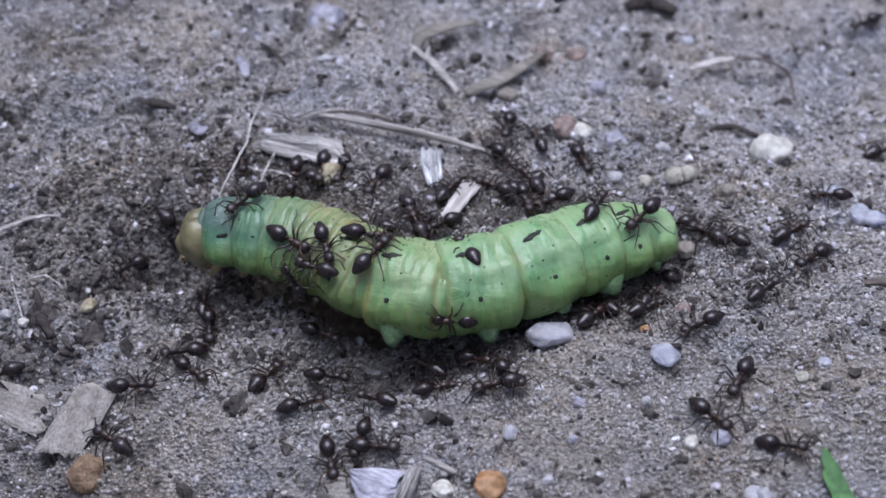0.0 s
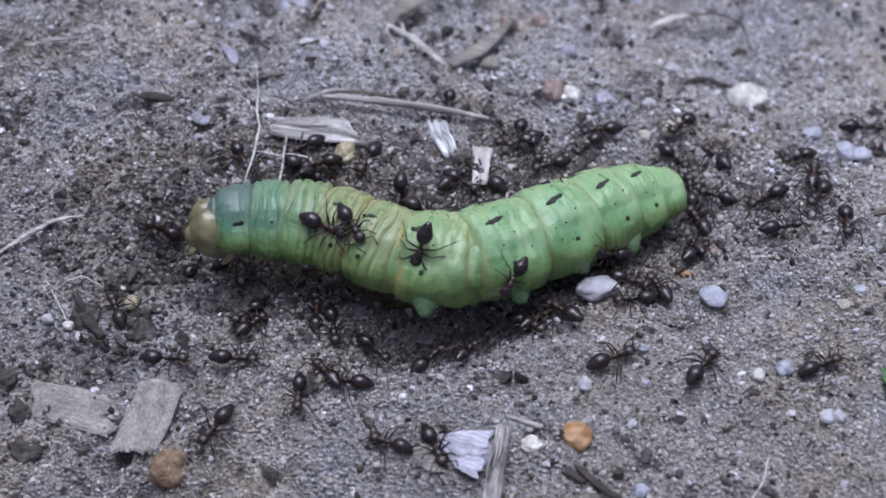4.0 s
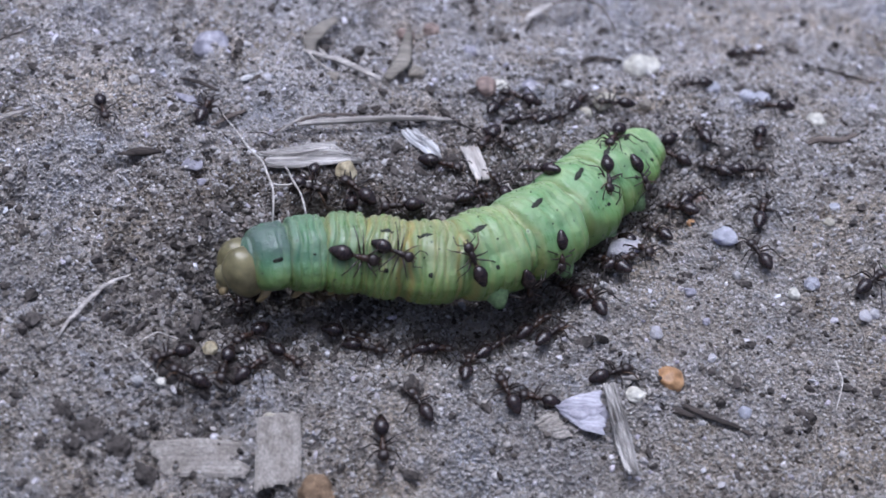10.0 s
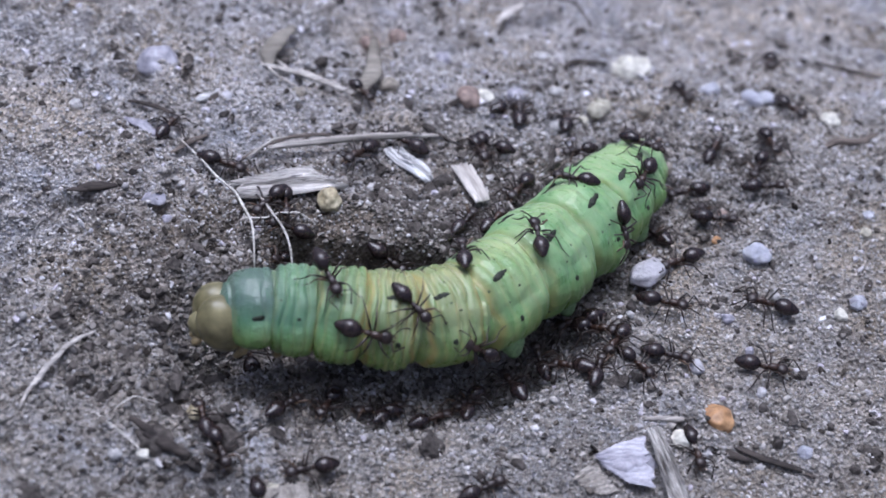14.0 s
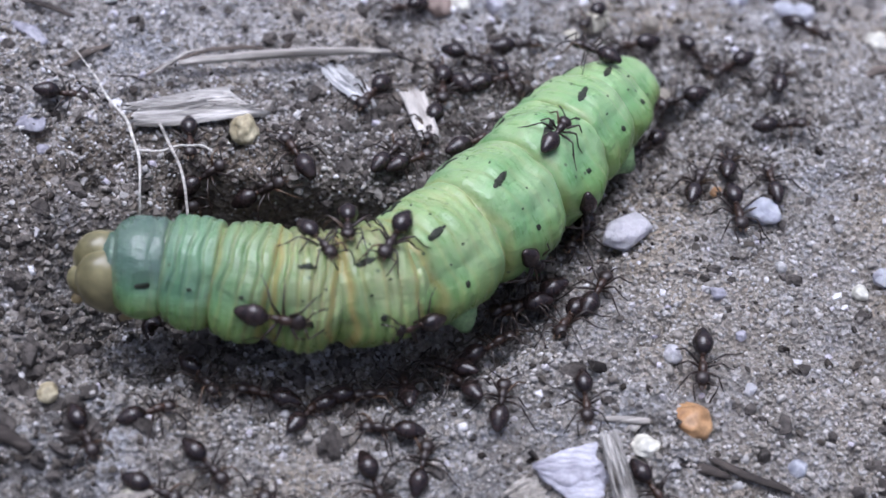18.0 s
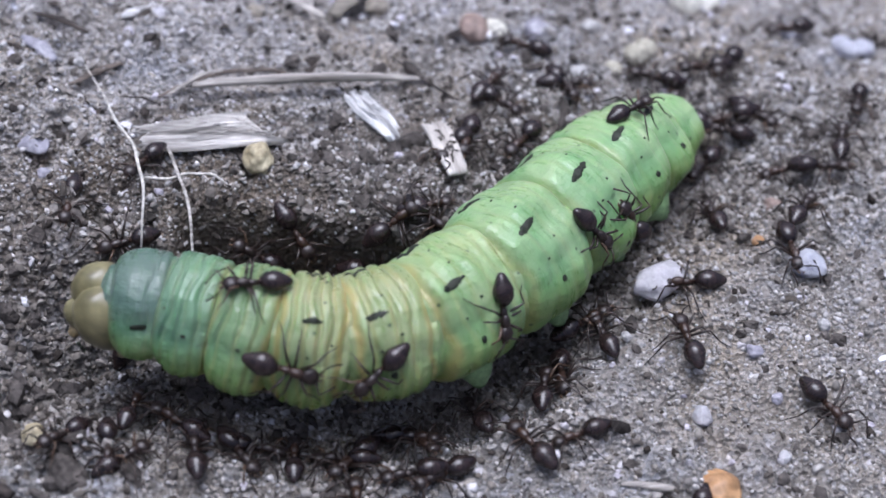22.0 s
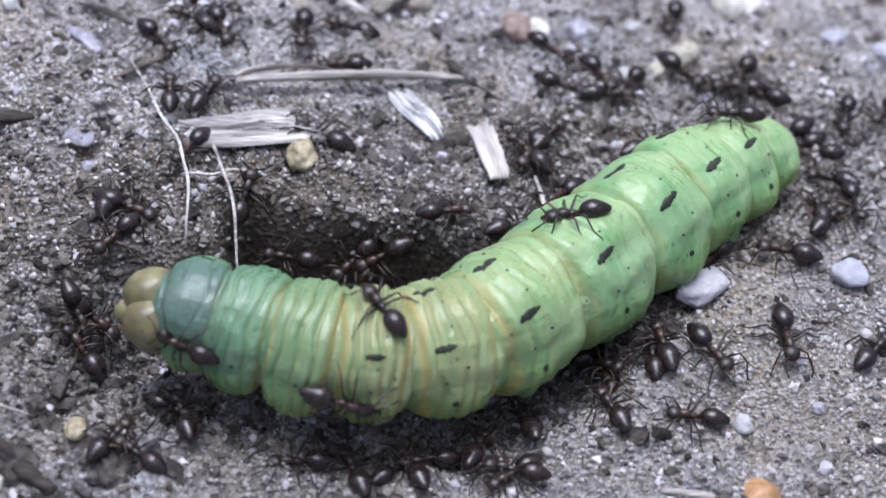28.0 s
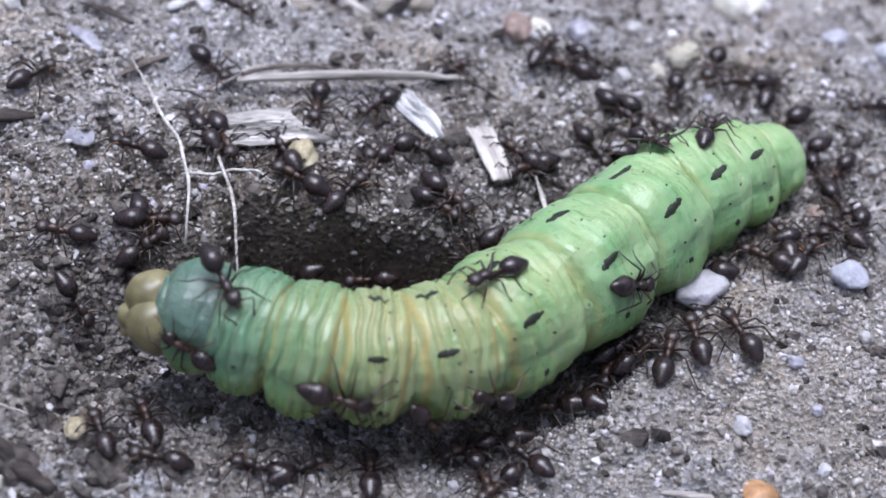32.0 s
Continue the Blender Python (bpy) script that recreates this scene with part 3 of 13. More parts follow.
stone(18.0, 15.5, (1.54, 1.46, 1.03), YELLOWSTONE, "small ochre pebble in the sand", "pebble", 0, 19, 0.28)
stone(5.9, 29.0, (1.49, 1.59, 1.12), REDSTONE, "small pinkish pebble in the sand", "pebble", 0, 20, 0.28)
stone(31.1, -2.7, (0.98, 0.98, 0.76), MILKY_BLUE, "small bluish quartz pebble", "quartz_pebble", 0, 21, 0.3)
stone(32.2, 14.8, (1.84, 1.84, 1.34), MILKY_BLUE, "pale bluish quartz pebble half sunk in sand", "quartz_pebble", 0, 22, 0.3)
stone(20.9, 0.4, (1.07, 1.13, 0.75), REDSTONE, "small reddish pebble in the sand", "pebble", 0, 23, 0.28)
stone(18.9, -2.6, (0.76, 0.76, 0.55), ORANGE, "tiny amber grain of stone", "pebble", 0, 24, 0.28)
stone(11.9, 17.9, (1.80, 1.73, 1.18), LILAC, "pale violet-grey pebble in the sand", "pebble", 0, 25, 0.35)
stone(9.0, 18.1, (1.93, 1.52, 1.17), WHITESTONE, "dull white pebble half sunk in sand", "pebble", 0, 26, 0.35)
stone(-20.2, -9.1, (1.08, 1.19, 0.81), NUT, "small tan pebble in the sand", "pebble", 0, 27, 0.28)
stone(29.3, -14.6, (1.19, 1.02, 0.94), MILKY, "small clear quartz pebble", "quartz_pebble", 0, 28, 0.3)
stone(25.8, -10.8, (1.24, 1.10, 0.88), LILAC, "small lilac pebble in the sand", "pebble", 0, 29, 0.3)
stone(28.6, -14.6, (1.16, 1.32, 0.93), MILKY, "small pale quartz pebble", "quartz_pebble", 0, 30, 0.3)
stone(31.2, 15.2, (1.61, 1.51, 1.21), MILKY_BLUE, "small pale pebble in the sand", "quartz_pebble", 0, 31, 0.3)
stone(5.5, -18.8, (3.39, 2.58, 1.48), LILAC, "pale mottled pebble half sunk in sand", "pebble", 0, 32, 0.45)
stone(16.8, -21.0, (1.27, 1.27, 0.94), MILKY_BLUE, "pale bluish pebble in the sand", "quartz_pebble", 0, 33, 0.35)
stone(9.3, -18.1, (1.65, 1.27, 0.83), WHITESTONE, "dusty whitish pebble in the sand", "pebble", 0, 34, 0.4)
stone(-22.0, 19.5, (0.99, 0.94, 0.71), DULLSTONE, "tiny dull white pebble in the sand", "pebble", 97, 61, 0.4)
stone(3.3, 28.1, (1.63, 1.31, 1.18), REDSTONE, "small pinkish brown pebble in the sand", "pebble", 171, 63, 0.4)
stone(2.4, 20.8, (1.57, 1.30, 1.13), TANSTONE, "small tan pebble half sunk in sand", "pebble", 28, 64, 0.4)
stone(7.4, 22.4, (0.89, 0.76, 0.64), DULLSTONE, "tiny dull white pebble in the sand", "pebble", 65, 65, 0.4)
stone(12.4, -13.2, (1.35, 1.21, 0.97), MILKY, "small clear glinting quartz pebble", "quartz_pebble", 102, 66, 0.4)
stone(15.5, 18.4, (1.24, 1.14, 0.90), DULLSTONE, "tiny dull white pebble in the sand", "pebble", 139, 67, 0.4)
stone(28.6, 17.4, (1.66, 1.57, 1.19), MILKY_BLUE, "small pale bluish quartz pebble", "quartz_pebble", 176, 68, 0.4)
stone(17.5, 25.5, (1.49, 1.46, 1.07), DULLSTONE, "tiny dull white pebble in the sand", "pebble", 33, 69, 0.4)
stone(-13.9, -1.0, (0.59, 0.48, 0.43), DULLSTONE, "tiny dull white pebble in the sand", "pebble", 70, 70, 0.4)
stone(20.4, -8.8, (0.79, 0.65, 0.57), DULLSTONE, "tiny dull white pebble in the sand", "pebble", 107, 71, 0.4)
stone(16.2, -9.9, (0.93, 0.80, 0.67), LILAC, "small pale lilac pebble in the sand", "pebble", 144, 72, 0.4)
stone(-25.7, -11.3, (0.90, 0.80, 0.65), DULLSTONE, "tiny dull white pebble in the sand", "pebble", 1, 73, 0.4)
stone(21.3, 14.6, (1.24, 1.14, 0.89), TANSTONE, "small tan pebble half sunk in sand", "pebble", 38, 74, 0.4)
stone(13.0, 13.0, (1.22, 1.16, 0.88), DULLSTONE, "tiny dull white pebble in the sand", "pebble", 75, 75, 0.4)
stone(19.8, 7.7, (1.47, 1.44, 1.06), TANSTONE, "small tan pebble half sunk in sand", "pebble", 112, 76, 0.4)
stone(-18.5, 6.1, (0.86, 0.69, 0.62), LILAC, "small pale lilac pebble in the sand", "pebble", 149, 77, 0.4)
stone(-16.9, -15.8, (1.62, 1.35, 1.17), YELLOWSTONE, "small cream-coloured pebble half sunk in sand", "pebble", 6, 78, 0.4)
stone(-4.5, -16.0, (0.55, 0.47, 0.39), DULLSTONE, "tiny dull white pebble in the sand", "pebble", 43, 79, 0.4)
stone(16.5, -12.8, (0.70, 0.62, 0.50), LILAC, "small pale lilac pebble in the sand", "pebble", 80, 80, 0.4)
stone(-16.0, 15.1, (0.65, 0.60, 0.47), DULLSTONE, "tiny dull white pebble in the sand", "pebble", 117, 81, 0.4)
stone(-11.5, 19.9, (1.10, 1.04, 0.79), DULLSTONE, "tiny dull white pebble in the sand", "pebble", 154, 82, 0.4)
stone(10.0, 23.5, (1.10, 1.07, 0.79), MILKY_BLUE, "small pale bluish quartz pebble", "quartz_pebble", 11, 83, 0.4)
stone(8.5, 25.4, (1.66, 1.33, 1.20), LILAC, "small pale lilac pebble in the sand", "pebble", 48, 84, 0.4)
stone(29.9, -4.4, (1.08, 0.90, 0.78), YELLOWSTONE, "small cream-coloured pebble half sunk in sand", "pebble", 85, 85, 0.4)
stone(10.0, -7.7, (0.62, 0.53, 0.44), DULLSTONE, "tiny dull white pebble in the sand", "pebble", 122, 86, 0.4)
stone(-5.2, 20.1, (1.27, 1.13, 0.92), TANSTONE, "small tan pebble half sunk in sand", "pebble", 159, 87, 0.4)
stone(14.0, 34.6, (1.35, 1.29, 0.98), MILKY_BLUE, "small pale bluish quartz pebble", "quartz_pebble", 53, 89, 0.4)
stone(-18.4, 3.7, (0.95, 0.94, 0.69), TANSTONE, "small tan pebble half sunk in sand", "pebble", 90, 90, 0.4)
stone(11.0, 11.8, (0.67, 0.53, 0.48), DULLSTONE, "tiny dull white pebble in the sand", "pebble", 127, 91, 0.4)
stone(17.9, 11.0, (0.81, 0.67, 0.59), LILAC, "small pale lilac pebble in the sand", "pebble", 164, 92, 0.4)
stone(12.9, 10.6, (0.80, 0.69, 0.57), MILKY_BLUE, "small pale bluish quartz pebble", "quartz_pebble", 21, 93, 0.4)
stone(-21.7, 13.0, (0.51, 0.45, 0.37), DULLSTONE, "tiny dull white pebble in the sand", "pebble", 58, 94, 0.4)
stone(-11.9, 15.1, (0.58, 0.54, 0.42), DULLSTONE, "tiny dull white pebble in the sand", "pebble", 95, 95, 0.4)
stone(-4.5, 14.7, (0.59, 0.56, 0.42), DULLSTONE, "tiny dull white pebble in the sand", "pebble", 132, 96, 0.4)
stone(20.5, 9.5, (0.95, 0.93, 0.68), DULLSTONE, "tiny dull white pebble in the sand", "pebble", 169, 97, 0.4)
stone(25.4, 9.5, (1.10, 0.88, 0.79), DULLSTONE, "tiny dull white pebble in the sand", "pebble", 26, 98, 0.4)
stone(-29.4, -14.6, (2.75, 2.36, 1.97), CLOD, "crumbly dark clod of damp soil", "soil_clod", 697, 41, 0.62)
stone(-24.7, -20.6, (2.70, 2.32, 1.93), CLOD, "crumbly dark clod of damp soil", "soil_clod", 714, 42, 0.62)
stone(-21.1, -20.2, (1.94, 1.94, 1.55), CLOD, "crumbly dark clod of damp soil", "soil_clod", 731, 43, 0.62)
stone(-27.6, -16.1, (1.80, 1.96, 1.57), CLOD, "crumbly dark clod of damp soil", "soil_clod", 833, 49, 0.62)
stone(-26.0, -18.1, (1.95, 1.56, 1.40), CLOD, "crumbly dark clod of damp soil", "soil_clod", 850, 50, 0.62)
stone(-31.2, -12.9, (2.37, 1.98, 1.58), CLOD, "crumbly dark clod of damp soil", "soil_clod", 867, 51, 0.62)
stone(-18.7, -11.4, (1.61, 2.49, 1.21), CLOD, "crumbly dark clod of damp soil", "soil_clod", 748, 44, 0.62)
stone(-23.1, -10.8, (2.01, 2.41, 1.45), CLOD, "crumbly dark clod of damp soil", "soil_clod", 765, 45, 0.62)
stone(-30.7, -15.4, (1.89, 1.66, 1.36), CLOD, "crumbly dark clod of damp soil", "soil_clod", 782, 46, 0.62)
stone(-22.1, -7.6, (1.36, 1.09, 0.93), CLOD, "crumbly dark clod of damp soil", "soil_clod", 799, 47, 0.62)
stone(-6.6, -14.3, (2.32, 1.93, 1.54), CLOD, "crumbly dark clod of damp soil", "soil_clod", 816, 48, 0.62)


# ---- plant litter ----
def stalk(name, points, radii, mat, label, category, sides=7, flat=0.7, lift=0.1, wobble=0.05, splits=6, group=""):
    """A dry stalk, twig, shard or hair that follows the ground; points are (x, y, height above the ground)."""
    pts, rr = [], []
    for i in range(len(points) - 1):
        (x0, y0, h0), (x1, y1, h1) = points[i], points[i + 1]
        for k in range(splits + (i == len(points) - 2)):
            u = k / splits
            x, y = x0 + (x1 - x0) * u, y0 + (y1 - y0) * u
            r = radii[i] + (radii[i + 1] - radii[i]) * u
            pts.append((x + random.uniform(-wobble, wobble), y + random.uniform(-wobble, wobble), ground_low(x, y) + 15.0 * pit(x, y) + r * flat + lift + h0 + (h1 - h0) * u))
            rr.append(r)
    if len(pts) > 4:
        soft = [pts[0]] + [tuple((a[i] + 2 * b[i] + c[i]) / 4 for i in range(3)) for a, b, c in zip(pts, pts[1:], pts[2:])] + [pts[-1]]
        pts = soft
    bm = bmesh.new()
    rod(bm, [mm(*p) for p in pts], [r * 0.001 for r in rr], sides, flat, 0.12)
    return thing(name, bm, mat, label, category, group)


def splinter(name, x, y, length, width, thick, turn, mat, label, strips=7, lift=0.15, tilt=0.0, category="wood chip", ragged=0.12, z=None, taper=0.25, slant=0.0):
    """A chip of split wood, one sheet of ridged fibres with torn ends."""
    bm = bmesh.new()
    rows, n = strips * 2 + 1, 14
    ends = [(-length / 2 * (1 - taper * random.random() * 0.4 - ragged * random.random()), length / 2 * (1 - ragged * random.random() * 1.6) - slant * q / (rows - 1)) for q in range(rows)]
    grid = {}
    for side in (1, -1):
        for k in range(rows):
            v = 2 * k / (rows - 1) - 1
            a, c = ends[k]
            for i in range(n + 1):
                u = i / n
                xx = a + (c - a) * u
                wide = width / 2 * (1 - taper * u) * (1 + 0.16 * noise.noise(Vector((xx * 0.9, 2.0 * (k > rows / 2), width + length))) + 0.08 * noise.noise(Vector((xx * 2.6, 5.0 * (k > rows / 2), length))))
                ridge = (0.22 if k % 2 else -0.12) * thick + 0.12 * thick * noise.noise(Vector((xx * 1.5, k * 0.7, thick * 9)))
                edge = 0.35 if i in (0, n) or k in (0, rows - 1) else 0.75 + 0.5 * noise.noise(Vector((xx * 0.8, k * 3.1, length)))
                bow = 0.25 * thick * math.cos(2.6 * (u - 0.5)) + 0.18 * thick * v * math.sin(3 * u)
                grid[side, k, i] = bm.verts.new(mm(xx, v * wide, bow + side * thick * 0.5 * edge + (ridge if side > 0 else 0)))
    for side in (1, -1):
        for k in range(rows - 1):
            for i in range(n):
                q = [grid[side, k, i], grid[side, k, i + 1], grid[side, k + 1, i + 1], grid[side, k + 1, i]]
                bm.faces.new(q if side > 0 else q[::-1])
    rim = [(0, i) for i in range(n)] + [(k, n) for k in range(rows - 1)] + [(rows - 1, i) for i in range(n, 0, -1)] + [(k, 0) for k in range(rows - 1, 0, -1)]
    for p, q in zip(rim, rim[1:] + rim[:1]):
        bm.faces.new((grid[1, p[0], p[1]], grid[-1, p[0], p[1]], grid[-1, q[0], q[1]], grid[1, q[0], q[1]]))
    bmesh.ops.recalc_face_normals(bm, faces=bm.faces)
    ob = thing(name, bm, mat, label, category, group="wood splinters")
    ob.matrix_world = Matrix.Translation(mm(x, y, (ground_low(x, y) if z is None else z) + thick / 2 + lift)) @ pose(0, 0, 0, 0, tilt, turn)
    return ob


def flake(name, outline, thick, mat, label, category, lift=0.2, tilt=(0, 0), seed=1, curl=0.0):
    """A flat flake of bark or leaf with a broken outline; points in millimetres."""
    cx, cy = sum(p[0] for p in outline) / len(outline), sum(p[1] for p in outline) / len(outline)
    ring = []
    for (x0, y0), (x1, y1) in zip(outline, outline[1:] + outline[:1]):
        for k in range(6):
            u = k / 6
            x, y = x0 + (x1 - x0) * u - cx, y0 + (y1 - y0) * u - cy
            j = 1 + 0.14 * noise.noise(Vector((x * 0.7 + seed, y * 0.7, seed))) + 0.16 * noise.noise(Vector((x * 2.2, y * 2.2, seed)))
            ring.append((x * j, y * j))
    bm = bmesh.new()
    layers = []
    for z, k in ((-0.5, 0.94), (-0.15, 1.0), (0.3, 0.99), (0.5, 0.93), (0.56, 0.6), (0.55, 0.25)):
        layers.append([bm.verts.new(mm(x * k, y * k, z * thick + curl * (x * x + y * y) * k * k * 0.02 + 0.22 * thick * noise.noise(Vector((x * k, y * k, seed + z))))) for x, y in ring])
    n = len(ring)
    for a, b in zip(layers, layers[1:]):
        for i in range(n):
            bm.faces.new((a[i], a[(i + 1) % n], b[(i + 1) % n], b[i]))
    bm.faces.new(layers[0][::-1])
    bm.faces.new(layers[-1])
    ob = thing(name, bm, mat, label, category, smooth=False)
    ob.matrix_world = Matrix.Translation(mm(cx, cy, ground_low(cx, cy) + thick / 2 + lift)) @ pose(0, 0, 0, tilt[0], tilt[1], 0)
    return ob


def torn_chip(name, upper, lower, z, thick, mat, label, seed=1, fray=0.25, lift=None, category="wood chip", rough=1.0, fibres=0):
    """A flat torn piece of wood between two edges, split into fibres that end unevenly; points in millimetres. lift: it lies along the ground, that much above it."""
    rnd = random.Random(seed)
    strips, n = 15, 26

    def along(line, u):
        q = u * (len(line) - 1)
        i = min(int(q), len(line) - 2)
        return [p + (r - p) * (q - i) for p, r in zip(line[i], line[i + 1])]
    turn = math.atan2(upper[-1][1] + lower[-1][1] - upper[0][1] - lower[0][1], upper[-1][0] + lower[-1][0] - upper[0][0] - lower[0][0])
    ct, st = math.cos(turn), math.sin(turn)
    grid, ends = {}, [(rnd.uniform(0, fray) * 0.5, 1 - rnd.uniform(0, fray)) for _ in range(strips + 1)]
    cx, cy = [sum(p[i] for p in upper + lower) / (len(upper) + len(lower)) for i in (0, 1)]
    bm = bmesh.new()
    for side in (1, -1):
        for k in range(strips + 1):
            a, c = ends[k]
            for i in range(n + 1):
                u = a + (c - a) * i / n
                (x0, y0), (x1, y1) = along(upper, u), along(lower, u)
                w = k / strips + 0.012 * noise.noise(Vector((u * 9, k * 2.0, seed)))
                x, y = x0 + (x1 - x0) * w, y0 + (y1 - y0) * w
                ridge = rough * thick * (0.45 * noise.noise(Vector((u * 1.6, k * 1.9, seed))) + 0.25 * noise.noise(Vector((u * 7, k * 4.1, seed))) - (0.4 if k % 4 == 3 else 0.0))
                rim = 0.3 if i in (0, n) or k in (0, strips) else 1.0
                bow = 0.5 * thick * noise.noise(Vector((u * 2.2, w * 1.3, seed + 4.0))) + (ground_low(x, y) + lift - z if lift is not None else 0.0)
                grid[side, k, i] = bm.verts.new(mm((x - cx) * ct + (y - cy) * st, (y - cy) * ct - (x - cx) * st, bow + (0.5 * thick * rim + ridge * rim if side > 0 else -0.5 * thick * rim)))
    for side in (1, -1):
        for k in range(strips):
            for i in range(n):
                q = [grid[side, k, i], grid[side, k, i + 1], grid[side, k + 1, i + 1], grid[side, k + 1, i]]
                bm.faces.new(q[::-1] if side > 0 else q)
    rim = [(0, i) for i in range(n)] + [(k, n) for k in range(strips)] + [(strips, i) for i in range(n, 0, -1)] + [(k, 0) for k in range(strips, 0, -1)]
    for p, q in zip(rim, rim[1:] + rim[:1]):
        bm.faces.new((grid[1, p[0], p[1]], grid[-1, p[0], p[1]], grid[-1, q[0], q[1]], grid[1, q[0], q[1]]))
    bmesh.ops.recalc_face_normals(bm, faces=bm.faces)
    ob = thing(name, bm, mat, label, category, group="wood splinters", smooth=False)
    ob.matrix_world = Matrix.Translation(mm(cx, cy, z)) @ pose(0, 0, 0, 0, 0, math.degrees(turn))
    # a few split-off fibres lie along it, one end lifted
    for _ in range(fibres):
        k, i = rnd.randrange(1, strips), rnd.randrange(0, n // 2)
        last = min(n, i + rnd.randrange(8, 14))
        pts = []
        for j in range(i, last + 1, 2):
            u = ends[k][0] + (ends[k][1] - ends[k][0]) * j / n
            (x0, y0), (x1, y1) = along(upper, u), along(lower, u)
            x, y = x0 + (x1 - x0) * k / strips - cx, y0 + (y1 - y0) * k / strips - cy
            up = thick * 0.75 + 0.35 * ((j - i) / (last - i)) ** 2 + (ground_low(x + cx, y + cy) + lift - z if lift is not None else 0.0)
            pts.append(mm(x * ct + y * st, y * ct - x * st + rnd.uniform(-0.04, 0.04), up))
        strand = bmesh.new()
        rod(strand, pts, [0.00005 + 0.00003 * (q % 2) for q in range(len(pts))], 5, 0.6, 0.2)
        part("fibre", strand, mat, ob, "loose pale fibre")
    return ob


stalk("straw", [(-10.1, 11.8, 0.60), (-8.4, 11.8, 0.70), (-3.5, 12.0, 0.70), (0.5, 12.1, 0.60), (3.5, 12.2, 0.30)], [0.2, 0.32, 0.34, 0.3, 0.14], STRAW, "long bleached straw lying on the sand", "straw")
stalk("straw", [(-11.9, 11.4, 0.20), (-10.7, 12.0, 0.40), (-9.3, 12.9, 0.60), (-7.3, 13.3, 0.50)], [0.06, 0.13, 0.13, 0.08], STRAW, "short bent bleached straw", "straw")
stalk("twig", [(1.8, 14.5, 0.50), (3.1, 12.2, 0.50), (5.0, 10.4, 0.10)], [0.04, 0.11, 0.08], DARKWOOD, "thin dark twig on the sand", "twig")
stalk("straw", [(-2.7, 12.8, 0.80), (-2.5, 12.3, 0.60)], [0.12, 0.1], STRAW, "stub of pale straw on sand", "straw")
stalk("root_hair", [(-15.7, 14.5, 0.10), (-15.1, 12.0, 0.40), (-14.6, 8.9, 0.90), (-13.9, 6.3, 1.40), (-13.7, 3.1, 1.80), (-14.1, 0.3, 1.50)], [0.03, 0.045, 0.09, 0.1, 0.09, 0.06], ROOT, "pale curved root hair arching to the caterpillar", "root", sides=8, flat=1.0)
stalk("root_hair", [(-12.2, 8.6, 0.10), (-11.9, 6.6, 0.50), (-11.5, 2.7, 1.20), (-11.4, -1.7, 2.00)], [0.05, 0.1, 0.09, 0.06], STRAW, "straight pale grass fibre leaning on the caterpillar", "fibre", sides=8, flat=0.6)
stalk("root_hair", [(-13.9, 5.0, 0.30), (-13.3, 5.0, 0.40), (-12.2, 4.6, 0.50), (-11.2, 4.8, 0.70), (-9.8, 4.7, 0.60), (-9.1, 4.2, 0.30)], [0.03, 0.06, 0.07, 0.07, 0.07, 0.03], ROOT, "crinkled white rootlet on the sand", "root", sides=8, flat=1.0)
stalk("bark_shard", [(-19.7, 17.5, 0.00), (-18.4, 16.3, 0.00), (-17.2, 14.3, 0.00)], [0.12, 0.4, 0.22], DARKWOOD, "dark bark shard beside a pale stone", "bark", flat=0.5)
stalk("bark_shard", [(-19.0, 17.1, 0.20), (-18.1, 16.0, 0.25), (-17.4, 14.8, 0.20)], [0.2, 0.55, 0.3], LILAC, "pale flat stone splinter on sand", "stone splinter", flat=0.35)
stalk("twig", [(-16.7, 12.9, 0.00), (-15.0, 14.0, 0.00), (-13.4, 14.9, 0.00)], [0.1, 0.26, 0.16], BROWNWOOD, "short brown bark twig on sand", "twig", flat=0.5)
stalk("bark_shard", [(-18.2, 19.7, 0.00), (-16.8, 19.0, 0.00), (-15.3, 17.7, 0.00)], [0.12, 0.28, 0.14], DARKWOOD, "narrow dark bark shard on sand", "bark", flat=0.5)
stalk("bark_shard", [(-13.2, 19.3, 0.00), (-12.6, 19.7, 0.00), (-11.8, 20.5, 0.00)], [0.2, 0.42, 0.22], WOODWHITE, "small white wood chip on sand", "wood chip", flat=0.4)
stalk("bark_shard", [(-12.3, 19.2, 0.00), (-11.4, 19.8, 0.00), (-10.9, 19.1, 0.00)], [0.2, 0.42, 0.24], DARKWOOD, "small dark bark fragment on sand", "bark", flat=0.5)
stalk("twig", [(-14.1, 11.6, 0.20), (-12.8, 11.1, 0.50), (-11.9, 10.7, 0.20)], [0.03, 0.07, 0.05], DARKWOOD, "thin curved dark twig on sand", "twig")
stalk("straw", [(7.4, -16.2, 0.00), (9.1, -16.7, 0.00), (10.6, -17.2, 0.00)], [0.15, 0.24, 0.16], STRAW, "short pale straw stub by the orange pebble", "straw")
stalk("bark_shard", [(11.8, -18.9, 0.00), (13.5, -20.6, 0.00), (15.3, -21.8, 0.00), (16.6, -22.8, 0.00)], [0.12, 0.3, 0.26, 0.14], DARKWOOD, "long dark bark shard on sand", "bark", flat=0.5, wobble=0.12)
stalk("bark_shard", [(-24.3, -9.1, 0.00), (-23.0, -10.9, 0.00), (-21.5, -12.6, 0.00)], [0.2, 0.42, 0.24], DARKWOOD, "dark bark crumb on the sand", "bark", flat=0.6)
stalk("bark_shard", [(-23.9, 9.8, 0.00), (-22.8, 9.6, 0.00), (-21.2, 9.7, 0.00)], [0.2, 0.5, 0.2], DARKWOOD, "dark humus crumb on the sand", "bark", flat=0.6)
